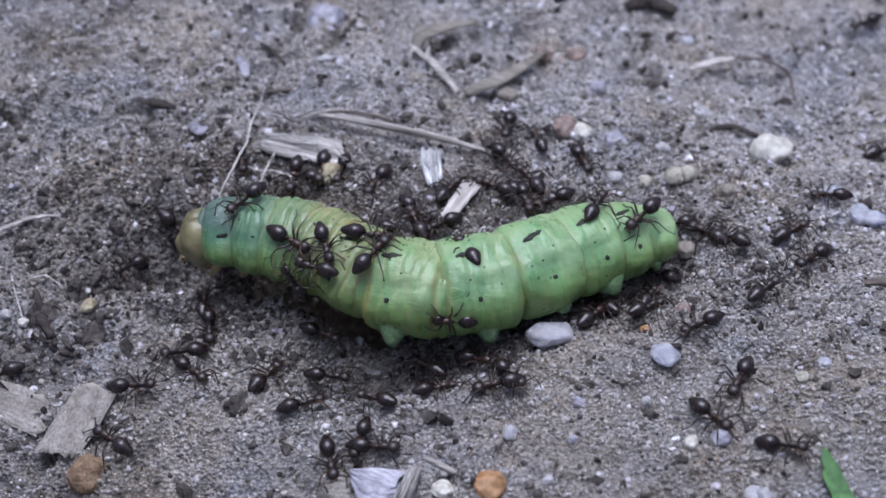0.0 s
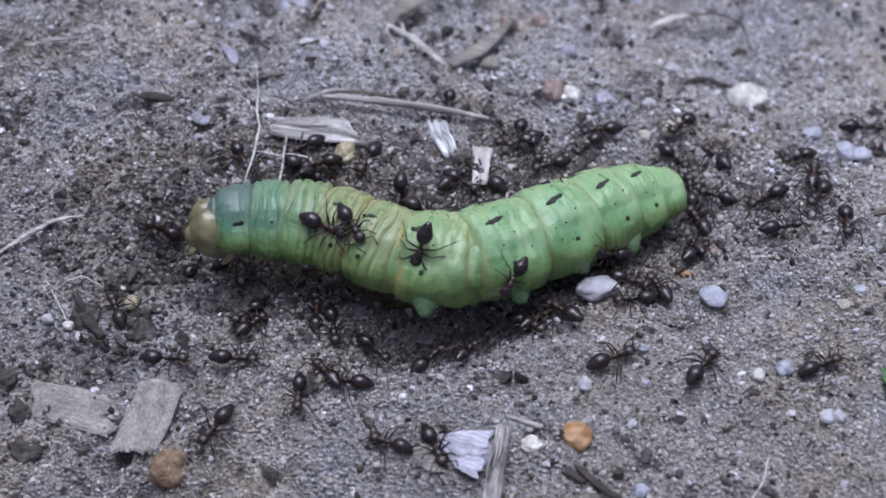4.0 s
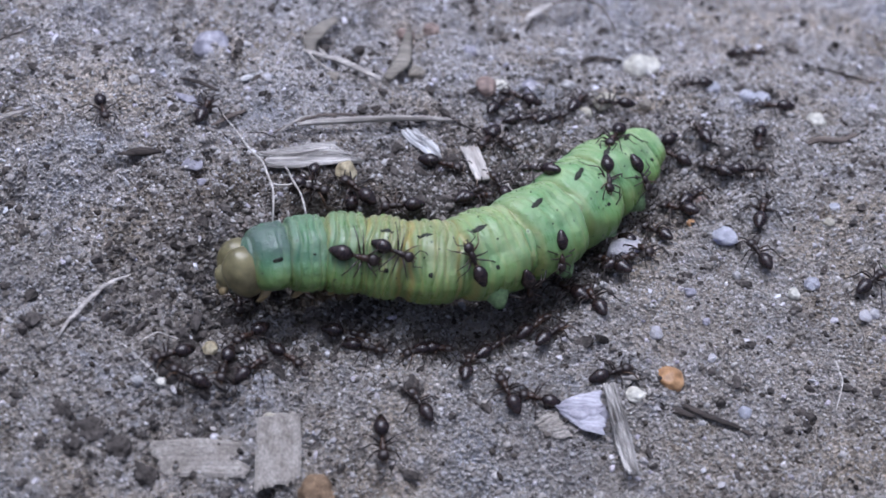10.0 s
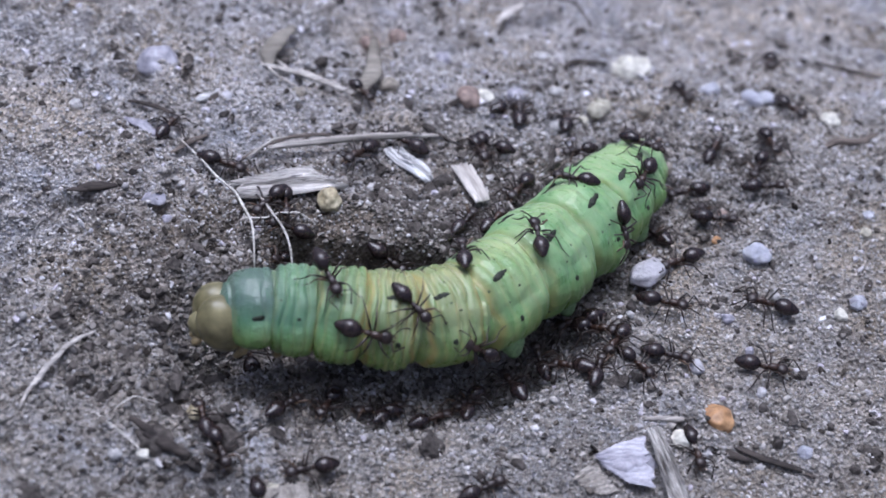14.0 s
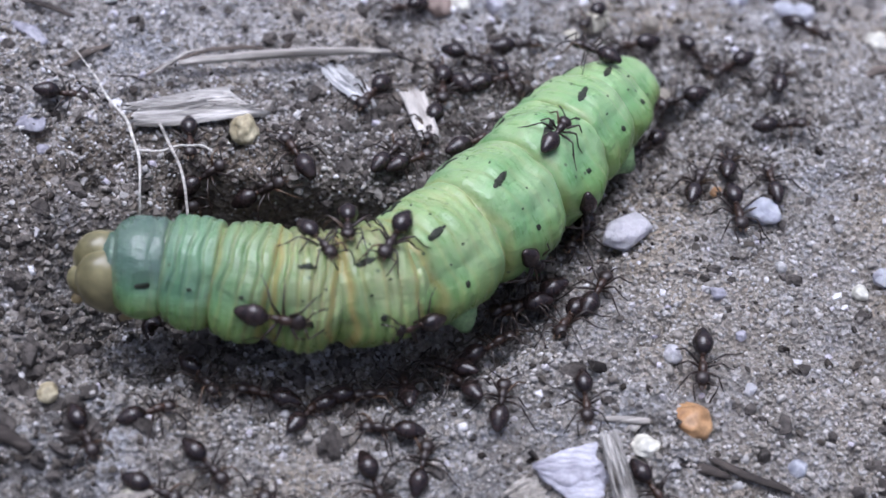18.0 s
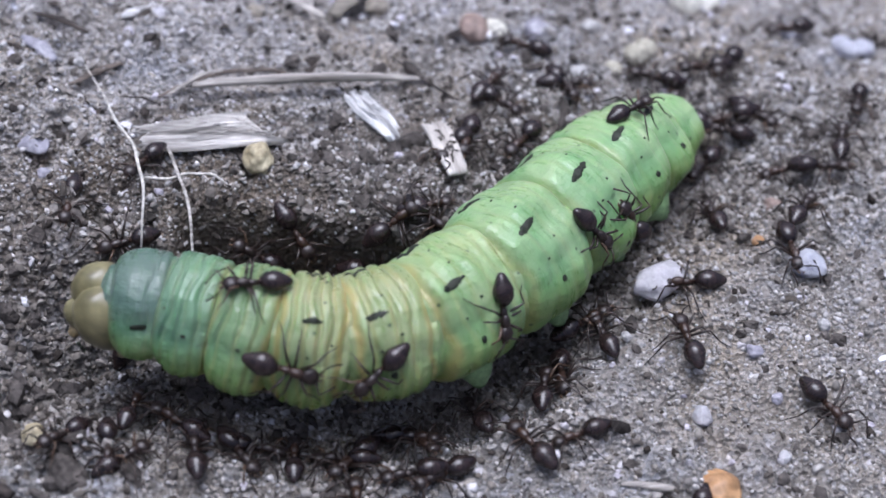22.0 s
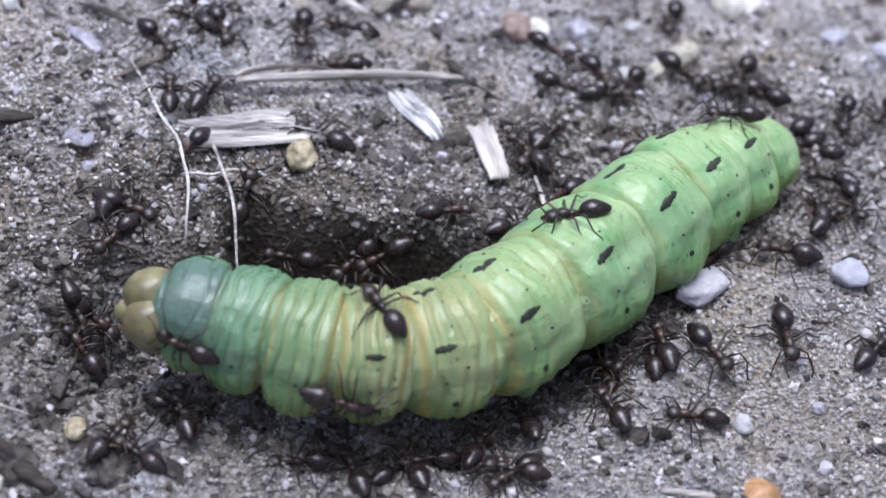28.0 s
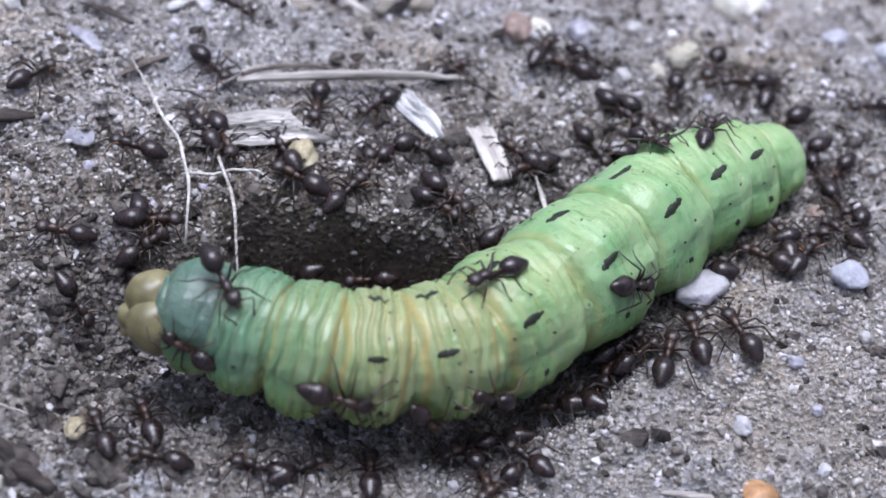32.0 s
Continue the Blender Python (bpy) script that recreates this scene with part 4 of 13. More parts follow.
stalk("bark_shard", [(31.4, 5.8, 0.00), (34.1, 6.8, 0.00), (35.9, 6.2, 0.00), (38.6, 7.7, 0.00)], [0.14, 0.4, 0.34, 0.12], BROWNWOOD, "dark reddish-brown bark shard on sand", "bark", flat=0.5, wobble=0.1)
stalk("twig", [(40.9, 22.4, 0.00), (43.0, 19.1, 0.00), (45.0, 16.8, 0.00)], [0.08, 0.2, 0.12], DARKWOOD, "thin dark twig on the sand", "twig")
stalk("root_hair", [(-30.9, -7.7, 0.20), (-28.9, -5.4, 0.40), (-27.2, -3.9, 0.40), (-25.1, -2.7, 0.20)], [0.1, 0.2, 0.2, 0.08], STRAW, "pale fibrous root on the sand", "root", wobble=0.15)
stalk("root_hair", [(-25.2, -8.6, 0.30), (-23.9, -8.1, 0.60), (-22.4, -8.4, 0.20)], [0.04, 0.06, 0.03], ROOT, "curved pale root hair on sand", "root")
stalk("root_hair", [(-26.6, -8.4, 0.30), (-25.2, -10.4, 0.50), (-24.0, -11.8, 0.20)], [0.03, 0.06, 0.04], ROOT, "thin pale root hair on sand", "root")
stalk("straw", [(-34.2, 13.7, 0.00), (-32.5, 14.8, 0.00), (-30.5, 15.6, 0.00)], [0.12, 0.3, 0.14], STRAW, "pale straw fragment on the sand", "straw", flat=0.4)
stalk("twig", [(-33.5, 24.1, 0.30), (-31.6, 25.5, 0.60), (-29.1, 27.4, 0.30)], [0.05, 0.1, 0.06], DARKWOOD, "thin dark curved twig on sand", "twig")
stalk("twig", [(-28.2, 26.7, 0.30), (-27.2, 25.4, 0.50), (-26.5, 23.9, 0.20)], [0.04, 0.08, 0.05], DARKWOOD, "thin dark twig on the sand", "twig")
stalk("dry_leaf_strip", [(-6.4, 23.6, 0.30), (-6.3, 24.8, 0.90), (-5.2, 26.4, 1.20), (-2.8, 29.6, 0.60)], [0.3, 0.7, 0.8, 0.4], DRYLEAF, "curled brown dry leaf strip", "leaf", flat=0.25, sides=8)
stalk("dry_leaf_strip", [(-6.9, 24.2, 0.40), (-3.9, 21.6, 0.50), (-1.2, 19.1, 0.20)], [0.2, 0.4, 0.25], STRAW, "pale dry leaf stalk on sand", "leaf", flat=0.5)
stalk("dry_leaf_strip", [(-0.7, 19.2, 0.30), (1.4, 21.9, 0.50), (3.5, 28.0, 0.60)], [0.4, 0.8, 0.3], DRYLEAF, "broad pale dry leaf blade on sand", "leaf", flat=0.25, sides=8)
stalk("straw", [(15.1, 30.2, 0.40), (16.8, 31.6, 0.70), (18.7, 32.6, 1.00)], [0.2, 0.45, 0.16], WOODCREAM, "pale flat straw end on sand", "straw", flat=0.4)
stalk("twig", [(18.5, 32.5, 1.00), (20.9, 32.2, 1.80), (23.1, 31.9, 1.40), (24.1, 29.7, 0.20)], [0.12, 0.16, 0.14, 0.08], BROWNWOOD, "bowed dark grass stem arching over the sand", "grass stem")
stalk("root_hair", [(24.8, -18.3, 0.20), (24.4, -20.5, 0.50), (23.2, -22.4, 0.20)], [0.04, 0.06, 0.04], ROOT, "thin pale fibre on the sand", "fibre")
stalk("straw", [(-5.8, 26.7, 0.30), (-5.2, 23.4, 0.40), (-4.0, 20.8, 0.20)], [0.1, 0.16, 0.12], STRAW, "short grey straw on the sand", "straw")
stalk("straw", [(-6.7, 25.6, 0.30), (-6.4, 22.4, 0.40), (-4.7, 19.6, 0.20)], [0.08, 0.14, 0.1], STRAW, "short grey straw on the sand", "straw")
stalk("bark_shard", [(10.5, -19.3, 0.00), (11.7, -20.0, 0.00), (13.1, -20.8, 0.00)], [0.2, 0.4, 0.2], DARKWOOD, "dark bark shard in the sand", "bark", flat=0.5)
stalk("bark_shard", [(-23.8, -10.3, 0.00), (-22.7, -11.4, 0.00), (-21.4, -12.5, 0.00)], [0.2, 0.5, 0.3], DARKWOOD, "dark bark crumb on the sand", "bark", flat=0.6)
stalk("bark_shard", [(-24.6, 9.7, 0.00), (-23.4, 9.5, 0.00), (-22.0, 9.7, 0.00)], [0.1, 0.3, 0.15], DARKWOOD, "dark humus crumb on the sand", "bark", flat=0.6)
stalk("bark_shard", [(18.3, 23.1, -0.10), (20.1, 24.5, -0.10), (22.5, 23.7, -0.10)], [0.15, 0.32, 0.15], DARKWOOD, "dark crumbly bark piece", "bark", flat=0.7, wobble=0.2)
stalk("bark_shard", [(8.4, 36.8, 0.00), (9.9, 38.7, 0.00), (12.1, 37.9, 0.00)], [0.5, 1.0, 0.5], DARKWOOD, "dark lump of soil and bark", "bark", flat=0.7, wobble=0.3)
stalk("bark_shard", [(-19.8, 17.0, 0.00), (-18.8, 15.7, 0.00), (-17.2, 13.9, 0.00)], [0.1, 0.2, 0.1], DARKWOOD, "narrow dark bark shard on sand", "bark", flat=0.5)
stalk("straw", [(5.3, 3.7, 0.50), (5.3, 1.9, 0.80), (5.4, 0.4, 1.00)], [0.08, 0.16, 0.1], STRAW, "short pale straw by the caterpillar", "straw", flat=0.5)
torn_chip("wood_splinter", [(-13.9, 8.75), (-11.5, 9.2), (-9.4, 9.6), (-7.6, 9.7), (-7.2, 8.9), (-6.4, 7.6), (-5.4, 7.1)], [(-13.9, 7.0), (-12.4, 6.8), (-10.9, 6.7), (-9.4, 6.75), (-8.0, 6.85), (-6.9, 6.95), (-5.6, 7.0)], 1.05, 0.34, WOOD, "bleached grey wood splinter with frayed fibres", 3, 0.16, fibres=6)
torn_chip("wood_chip", [(-0.3, 11.5), (0.25, 10.0), (0.8, 8.6), (1.15, 7.1)], [(-1.75, 11.0), (-1.2, 9.4), (-0.5, 8.1), (0.35, 6.7)], 0.95, 0.34, WOODWHITE, "bright white ragged chip of wood", 5, 0.2, fibres=4)
stalk("straw", [(-12.0, 11.35, 0.3), (-10.2, 12.4, 0.4), (-8.3, 13.15, 0.5), (-5.4, 13.3, 0.45), (-2.7, 12.5, 0.3)], [0.08, 0.16, 0.2, 0.17, 0.08], BROWNWOOD, "thin brown strip of bark behind the straw", "straw", flat=0.5)
torn_chip("papery_scale", [(2.9, -18.3), (4.6, -17.9), (6.7, -17.8)], [(3.2, -19.0), (4.5, -20.6), (6.2, -21.4)], -2.8, 0.16, PAPER, "curled papery whitish seed scale", 7, 0.12, 0.75, "seed scale")
torn_chip("papery_scale", [(1.2, -19.3), (2.1, -18.8), (3.1, -18.5)], [(1.9, -20.4), (3.0, -20.8), (4.1, -20.7)], -3.2, 0.16, TANWOOD, "thin brown seed scale tilted on the sand", 8, 0.2, 0.45, "seed scale")
torn_chip("wood_splinter", [(6.8, -17.5), (6.6, -20.0), (6.5, -22.3), (6.6, -24.8)], [(7.7, -17.4), (7.75, -20.0), (7.7, -22.3), (7.5, -25.2)], -3.2, 0.3, WOOD, "long pale grey wood splinter", 9, 0.1, 1.0, fibres=4)
torn_chip("bark_flake", [(-25.8, -16.1), (-22.0, -16.5), (-18.9, -17.3)], [(-24.9, -18.7), (-22.0, -19.3), (-18.9, -19.9)], -5.2, 0.3, TANWOOD, "flat tan flake of weathered wood", 11, 0.1, 0.42, "bark flake", 0.3)
torn_chip("bark_flake", [(-17.9, -15.7), (-18.5, -18.4), (-19.0, -21.1)], [(-14.9, -15.7), (-15.2, -18.3), (-15.8, -20.9)], -5.0, 0.32, TANWOOD, "pale tan flake of weathered wood", 12, 0.07, 0.6, "bark flake", 0.3)
flake("green_leaf", [(32.0, -10.2), (33.2, -11.1), (34.9, -14.0), (36.3, -17.4), (34.2, -15.6), (32.7, -12.8)], 0.12, LEAFGREEN, "tip of a green leaf blade", "leaf", 0.15, seed=4, curl=0.12, tilt=(3, 2))
chip_moved = splinter("wood_chip", 0, 0, 4.64, 1.55, 0.4, 0, WOODCREAM, "cream wood chip that the ants shift about", 6, 0.0, 0.0, ragged=0.05, z=0)


# ---- the caterpillar: rigid rings that slide in one another ----
SEGMENTS = 12
SPOT = [0.022, 0.085, 0.15, 0.218, 0.29, 0.36, 0.462, 0.592, 0.717, 0.822, 0.9, 0.957]
RADIUS = [1.95, 2.32, 2.61, 2.81, 2.91, 2.96, 3.14, 3.27, 3.21, 3.01, 2.65, 2.13]
BODY_LENGTH = 42.0
# the ground colour of each ring, and how far its folds turn yellow
TINT = [(0.105, 0.171, 0.121, 0.1), (0.0907, 0.148, 0.122, 0.05), (0.126, 0.23, 0.14, 0.3), (0.163, 0.251, 0.127, 0.7), (0.232, 0.28, 0.14, 1.0), (0.232, 0.289, 0.14, 0.9),
        (0.235, 0.349, 0.164, 0.55), (0.223, 0.359, 0.178, 0.35), (0.226, 0.368, 0.181, 0.3), (0.235, 0.373, 0.181, 0.3), (0.243, 0.375, 0.181, 0.3), (0.243, 0.375, 0.181, 0.2)]


def ring_span(k):
    before = SPOT[k] - SPOT[k - 1]
    after = (SPOT[k + 1] - SPOT[k]) if k + 1 < SEGMENTS else 0.05
    return -before * 0.74 * BODY_LENGTH, after * 0.74 * BODY_LENGTH


# the grooves of each ring: where along it (-1 to 1), and how deep
GROOVES = [(), ((0.3, 0.014),), ((-0.34, 0.034), (0.0, 0.024), (0.34, 0.03)), ((-0.36, 0.03), (0.02, 0.028), (0.36, 0.034)), ((-0.42, 0.04), (-0.12, 0.028), (0.15, 0.036), (0.42, 0.034)),
           ((-0.4, 0.036), (0.0, 0.034), (0.3, 0.03)), ((-0.38, 0.02), (-0.1, 0.011), (0.2, 0.012), (0.42, 0.01)), ((-0.25, 0.012), (0.1, 0.01), (0.4, 0.012)), ((-0.25, 0.01), (0.2, 0.01)),
           ((-0.25, 0.01), (0.25, 0.01)), ((-0.1, 0.01), (0.3, 0.01)), ((-0.3, 0.01),)]


def skin(k, u, th, out=0.0):
    """A place on the skin of ring k: u from -1 (front) to 1, th radians from the back's midline; out: millimetres above it."""
    a, b = ring_span(k)
    r0, r1 = RADIUS[k - 1], RADIUS[k + 1] if k + 1 < SEGMENTS else 1.2
    i = (u + 1) / 2
    x = a + (b - a) * i
    r = (RADIUS[k] + ((r0 if u < 0 else r1) - RADIUS[k]) * abs(u) ** 1.3 * 0.62) * (1.0 + 0.075 * (1 - 1.6 * u * u))
    lip = abs(u) ** 6 * 0.28 + (0.1 if k < 4 else 0.06 if k < 6 else 0.1) * math.exp(-(((abs(u) - 0.71 + 0.03 * math.sin(2 * th + k)) / 0.075) ** 2))
    if k == 1 and u < -0.1:
        # the neck shield rounds off towards the head
        r *= 1 - 0.3 * ((-0.1 - u) / 0.9) ** 2
    if k == SEGMENTS - 1 and u > -0.2:
        r = RADIUS[k] * math.sqrt(max(0.0, 1 - ((u + 0.2) / 1.2) ** 2)) + 0.02
        x = a + (b - a) * (0.4 + 0.6 * math.sin(math.pi / 2 * (i - 0.4) / 0.6))
        lip = 0
    s, c = math.sin(th), math.cos(th)
    deg = abs(math.degrees(math.atan2(s, c)))
    groove = 0.0
    for at, depth in GROOVES[k]:
        off = u - at - 0.05 * math.sin(3 * th + 5 * at + k) - 0.03 * math.sin(7 * th + k)
        fade = 0.45 + 0.55 * math.exp(-((deg - 45) / 60) ** 2)
        groove += depth * fade * (2.0 * math.exp(-((off / 0.055) ** 2)) - 0.55 * math.exp(-((off / 0.16) ** 2)))
    flank = (0.16, 0.18, 0.19, 0.17, 0.12, 0.1, 0.12, 0.15, 0.15, 0.15, 0.14, 0.12)[k] * math.exp(-((deg - 106) / 25) ** 2) * max(-0.2, 1 - (u / 0.78) ** 2)
    dimple = -0.035 * math.exp(-((deg - 72) / 12) ** 2) * (1 - u * u)
    lump = (0.05 if k < 6 else 0.08) * noise.noise(Vector((x * 0.5 + 9 * k, s * 1.9, c * 1.9))) + 0.018 * noise.noise(Vector((x * 1.5 + 9 * k, s * 4.0, c * 4.0))) + 0.009 * noise.noise(Vector((x * 3.6 + 9 * k, s * 7.0, c * 7.0)))
    q = r * (1 - lip - groove + flank + dimple + lump) + out
    z = q * c
    if z < -0.78 * r:
        z = -0.78 * r + (z + 0.78 * r) * 0.3
    return mm(x, -q * s * 1.02, z)


def ring_mesh(k):
    """One body ring: creased across, bulging at the flanks, flat below. Local x runs to the tail, z up."""
    bm = bmesh.new()
    n, seg = 72, 84
    tint, fold = bm.verts.layers.float_color.new("tint"), bm.verts.layers.float.new("fold")
    rows = []
    for i in range(n + 1):
        u, row = 2 * i / n - 1, []
        other = TINT[max(k - 1, 0)] if u < 0 else TINT[min(k + 1, SEGMENTS - 1)]
        mixed = [p + (q - p) * min(1.0, abs(u) / 0.68) ** 2 * 0.5 for p, q in zip(TINT[k], other)]
        for j in range(seg):
            th = 2 * math.pi * j / seg
            v = bm.verts.new(skin(k, u, th))
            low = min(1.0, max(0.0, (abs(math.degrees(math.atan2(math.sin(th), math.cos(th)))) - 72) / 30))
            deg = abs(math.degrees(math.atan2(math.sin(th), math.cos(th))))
            # tint goes paler and yellower along the back, darker and greener on the flanks
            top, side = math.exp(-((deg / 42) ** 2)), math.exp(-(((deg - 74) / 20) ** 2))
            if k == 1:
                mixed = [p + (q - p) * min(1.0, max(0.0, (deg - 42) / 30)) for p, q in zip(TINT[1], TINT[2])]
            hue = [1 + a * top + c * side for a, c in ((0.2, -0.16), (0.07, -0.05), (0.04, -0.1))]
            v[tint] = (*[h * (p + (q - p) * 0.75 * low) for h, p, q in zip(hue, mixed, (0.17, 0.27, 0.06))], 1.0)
            sway = 0.05 * math.sin(3 * th + k) + 0.03 * math.sin(8 * th + 2 * k)
            deep = 0.8 * math.exp(-((abs(u + sway) - 0.66) / 0.07) ** 2) + sum(0.3 * math.exp(-((u + sway - at) / 0.04) ** 2) for at, depth in GROOVES[k])
            v[fold] = min(1.0, deep) * mixed[3]
            row.append(v)
        rows.append(row)
    for p, q in zip(rows, rows[1:]):
        for j in range(seg):
            bm.faces.new((p[j], q[j], q[(j + 1) % seg], p[(j + 1) % seg]))
    bm.faces.new(rows[0])
    bm.faces.new(rows[-1][::-1])
    bmesh.ops.recalc_face_normals(bm, faces=bm.faces)
    return bm


def head_mesh():
    """The head capsule: two rounded lobes that meet in a deep furrow, with a sunken face between them."""
    bm = bmesh.new()
    for side in (1, -1):
        ball(bm, mm(0.92, side * 0.66, -0.38), [r * 0.001 for r in (1.6, 1.42, 2.1)], 56, 40, Matrix.Rotation(radians(-22), 4, "Y"), lambda v: 1 + 0.03 * noise.noise(v * 2.2) - 0.05 * max(0.0, v.z) ** 2)
    ball(bm, mm(-0.2, 0, -1.0), [r * 0.001 for r in (0.85, 0.75, 1.1)], 32, 20, Matrix.Rotation(radians(-30), 4, "Y"))
    return bm


def mark_mesh(k, at, angle, long, wide, slant=0.0, seed=0):
    """A raised marking that hugs the skin of ring k: half-length along the body, width, and rise towards the tail, in millimetres."""
    a, c = ring_span(k)
    bm = bmesh.new()
    n, m, grid = 16, 5, []
    for i in range(n + 1):
        v = 2 * i / n - 1
        x = at + v * long
        if seed:
            w = wide * max(0.02, 1 - v * v) ** 0.75 * (1.15 + 0.75 * noise.noise(Vector((v * 5.5, k * 1.7 + seed, angle))) - 0.3 * v)
        else:
            w = wide * max(0.02, 1 - v ** 4) ** 0.5 * (1 + 0.5 * noise.noise(Vector((v * 2.4, k * 1.7, angle))))
        row = []
        for j in range(m + 1):
            lift = slant * v * (1 if angle > 0 else -1)
            th = radians(angle) + (-lift + (j / m - 0.5) * w) / RADIUS[k]
            edge = i in (0, n) or j in (0, m)
            row.append(bm.verts.new(skin(k, 2 * (x - a) / (c - a) - 1, th, -0.04 if edge else 0.045)))
        grid.append(row)
    for p, q in zip(grid, grid[1:]):
        for j in range(m):
            bm.faces.new((p[j], p[j + 1], q[j + 1], q[j]))
    bmesh.ops.recalc_face_normals(bm, faces=bm.faces)
    return bm


def build_caterpillar():
    body = new("caterpillar")
    body.location = mm(1, -2, -1)
    tagged(body, "plump pale green caterpillar lying in a sandy hollow, swarmed by ants", "caterpillar")
    rings = []
    head = part("head", head_mesh(), CAPSULE, body, "tan glossy two-lobed head capsule")
    for s in (1, -1):
        bm = bmesh.new()
        ball(bm, mm(-0.55, s * 0.4, -1.85), [r * 0.001 for r in (0.42, 0.36, 0.3)], 12, 8, Matrix.Rotation(radians(-50), 4, "Y"))
        part("mandible", bm, CLAW, head, "brown mandible")
        for k in range(3):
            bm = bmesh.new()
            ball(bm, mm(-0.42 + 0.12 * k, s * (1.62 + 0.05 * k), -1.2 - 0.24 * k), [0.00011] * 3, 8, 6)
            part("eyespot", bm, BLACKMARK, head, "tiny black eyespot")
    rings.append(head)
    for k in range(1, SEGMENTS):
        words = {1: "blue-grey translucent neck shield", 11: "blunt pale green tail end"}.get(k, "")
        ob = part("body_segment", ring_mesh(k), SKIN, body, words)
        if k == 1:
            for s in (1, -1):
                part("spiracle", mark_mesh(k, 0.25, 68 * s, 0.42, 0.32, 0.05), BLACKMARK, ob, "black breathing hole")
        if 2 <= k <= 3:
            for s in (1, -1):
                part("dark_mark", mark_mesh(k, 0.3, 66 * s, 0.13, 0.2), BLACKMARK, ob, "small black wart")
        if 4 <= k <= 10:
            big = (0.75, 0.85, 1.05, 1.1, 1.15, 1.05, 0.9)[k - 4]
            at = (0.0, -0.3, -0.7, -0.85, -0.85, -0.7, -0.5)[k - 4]
            for s in (1, -1):
                part("dark_mark", mark_mesh(k, at, 30 * s, 0.72 * big, 0.42 * big, (0.02, 0.05, 0.1, 0.14, 0.14, 0.14, 0.12)[k - 4], 5), BLACKMARK, ob, "black ragged back marking")
                part("spiracle", mark_mesh(k, at + 0.4, 84 * s, 0.17, 0.34), BLACKMARK, ob, "round black breathing hole")
                part("dark_mark", mark_mesh(k, at + 1.0, 50 * s, 0.08, 0.14), BLACKMARK, ob, "pinprick black wart")
                part("dark_mark", mark_mesh(k, at + 0.5, 12 * s, 0.07, 0.12), BLACKMARK, ob, "pinprick black wart")
                part("dark_mark", mark_mesh(k, at - 0.1, 62 * s, 0.08, 0.12), BLACKMARK, ob, "pinprick black wart")
        if k in (6, 7, 8, 9, 11):
            for s in (1, -1):
                bm = bmesh.new()
                if k == 11:
                    rod(bm, [mm(-0.4, s * 1.0, -0.9), mm(-0.3, s * 1.3, -1.7), mm(-0.2, s * 1.3, -2.1)], [0.0006, 0.00045, 0.0003], 12)
                else:
                    short = 1.0 if k < 8 else 0.55
                    rod(bm, [mm(0.1, s * 1.7, -1.0), mm(0.1, s * 2.4, -2.0), mm(0.2, s * 2.65, -2.0 - 0.6 * short), mm(0.22, s * 2.75, -2.0 - 1.0 * short), mm(0.24, s * 2.75, -2.0 - 1.2 * short)], [0.0014, 0.00115, 0.00075, 0.0005, 0.00038], 16)
                part("proleg", bm, LEGSKIN, ob, "soft pale stub leg")
        if 1 <= k <= 3:
            for s in (1, -1):
                bm = bmesh.new()
                rod(bm, [mm(-0.2, s * 1.2, -1.5), mm(-0.4, s * 1.55, -2.2), mm(-0.75, s * 1.35, -2.75), mm(-0.95, s * 1.1, -2.95)], [0.0005, 0.00034, 0.0002, 0.00007], 9)
                part("leg", bm, CLAW, ob, "small hooked tan leg")
        rings.append(ob)
    return rings


segments = build_caterpillar()
cam.data.dof.use_dof = True
cam.data.dof.focus_object = segments[7]
cam.data.dof.aperture_fstop = 46


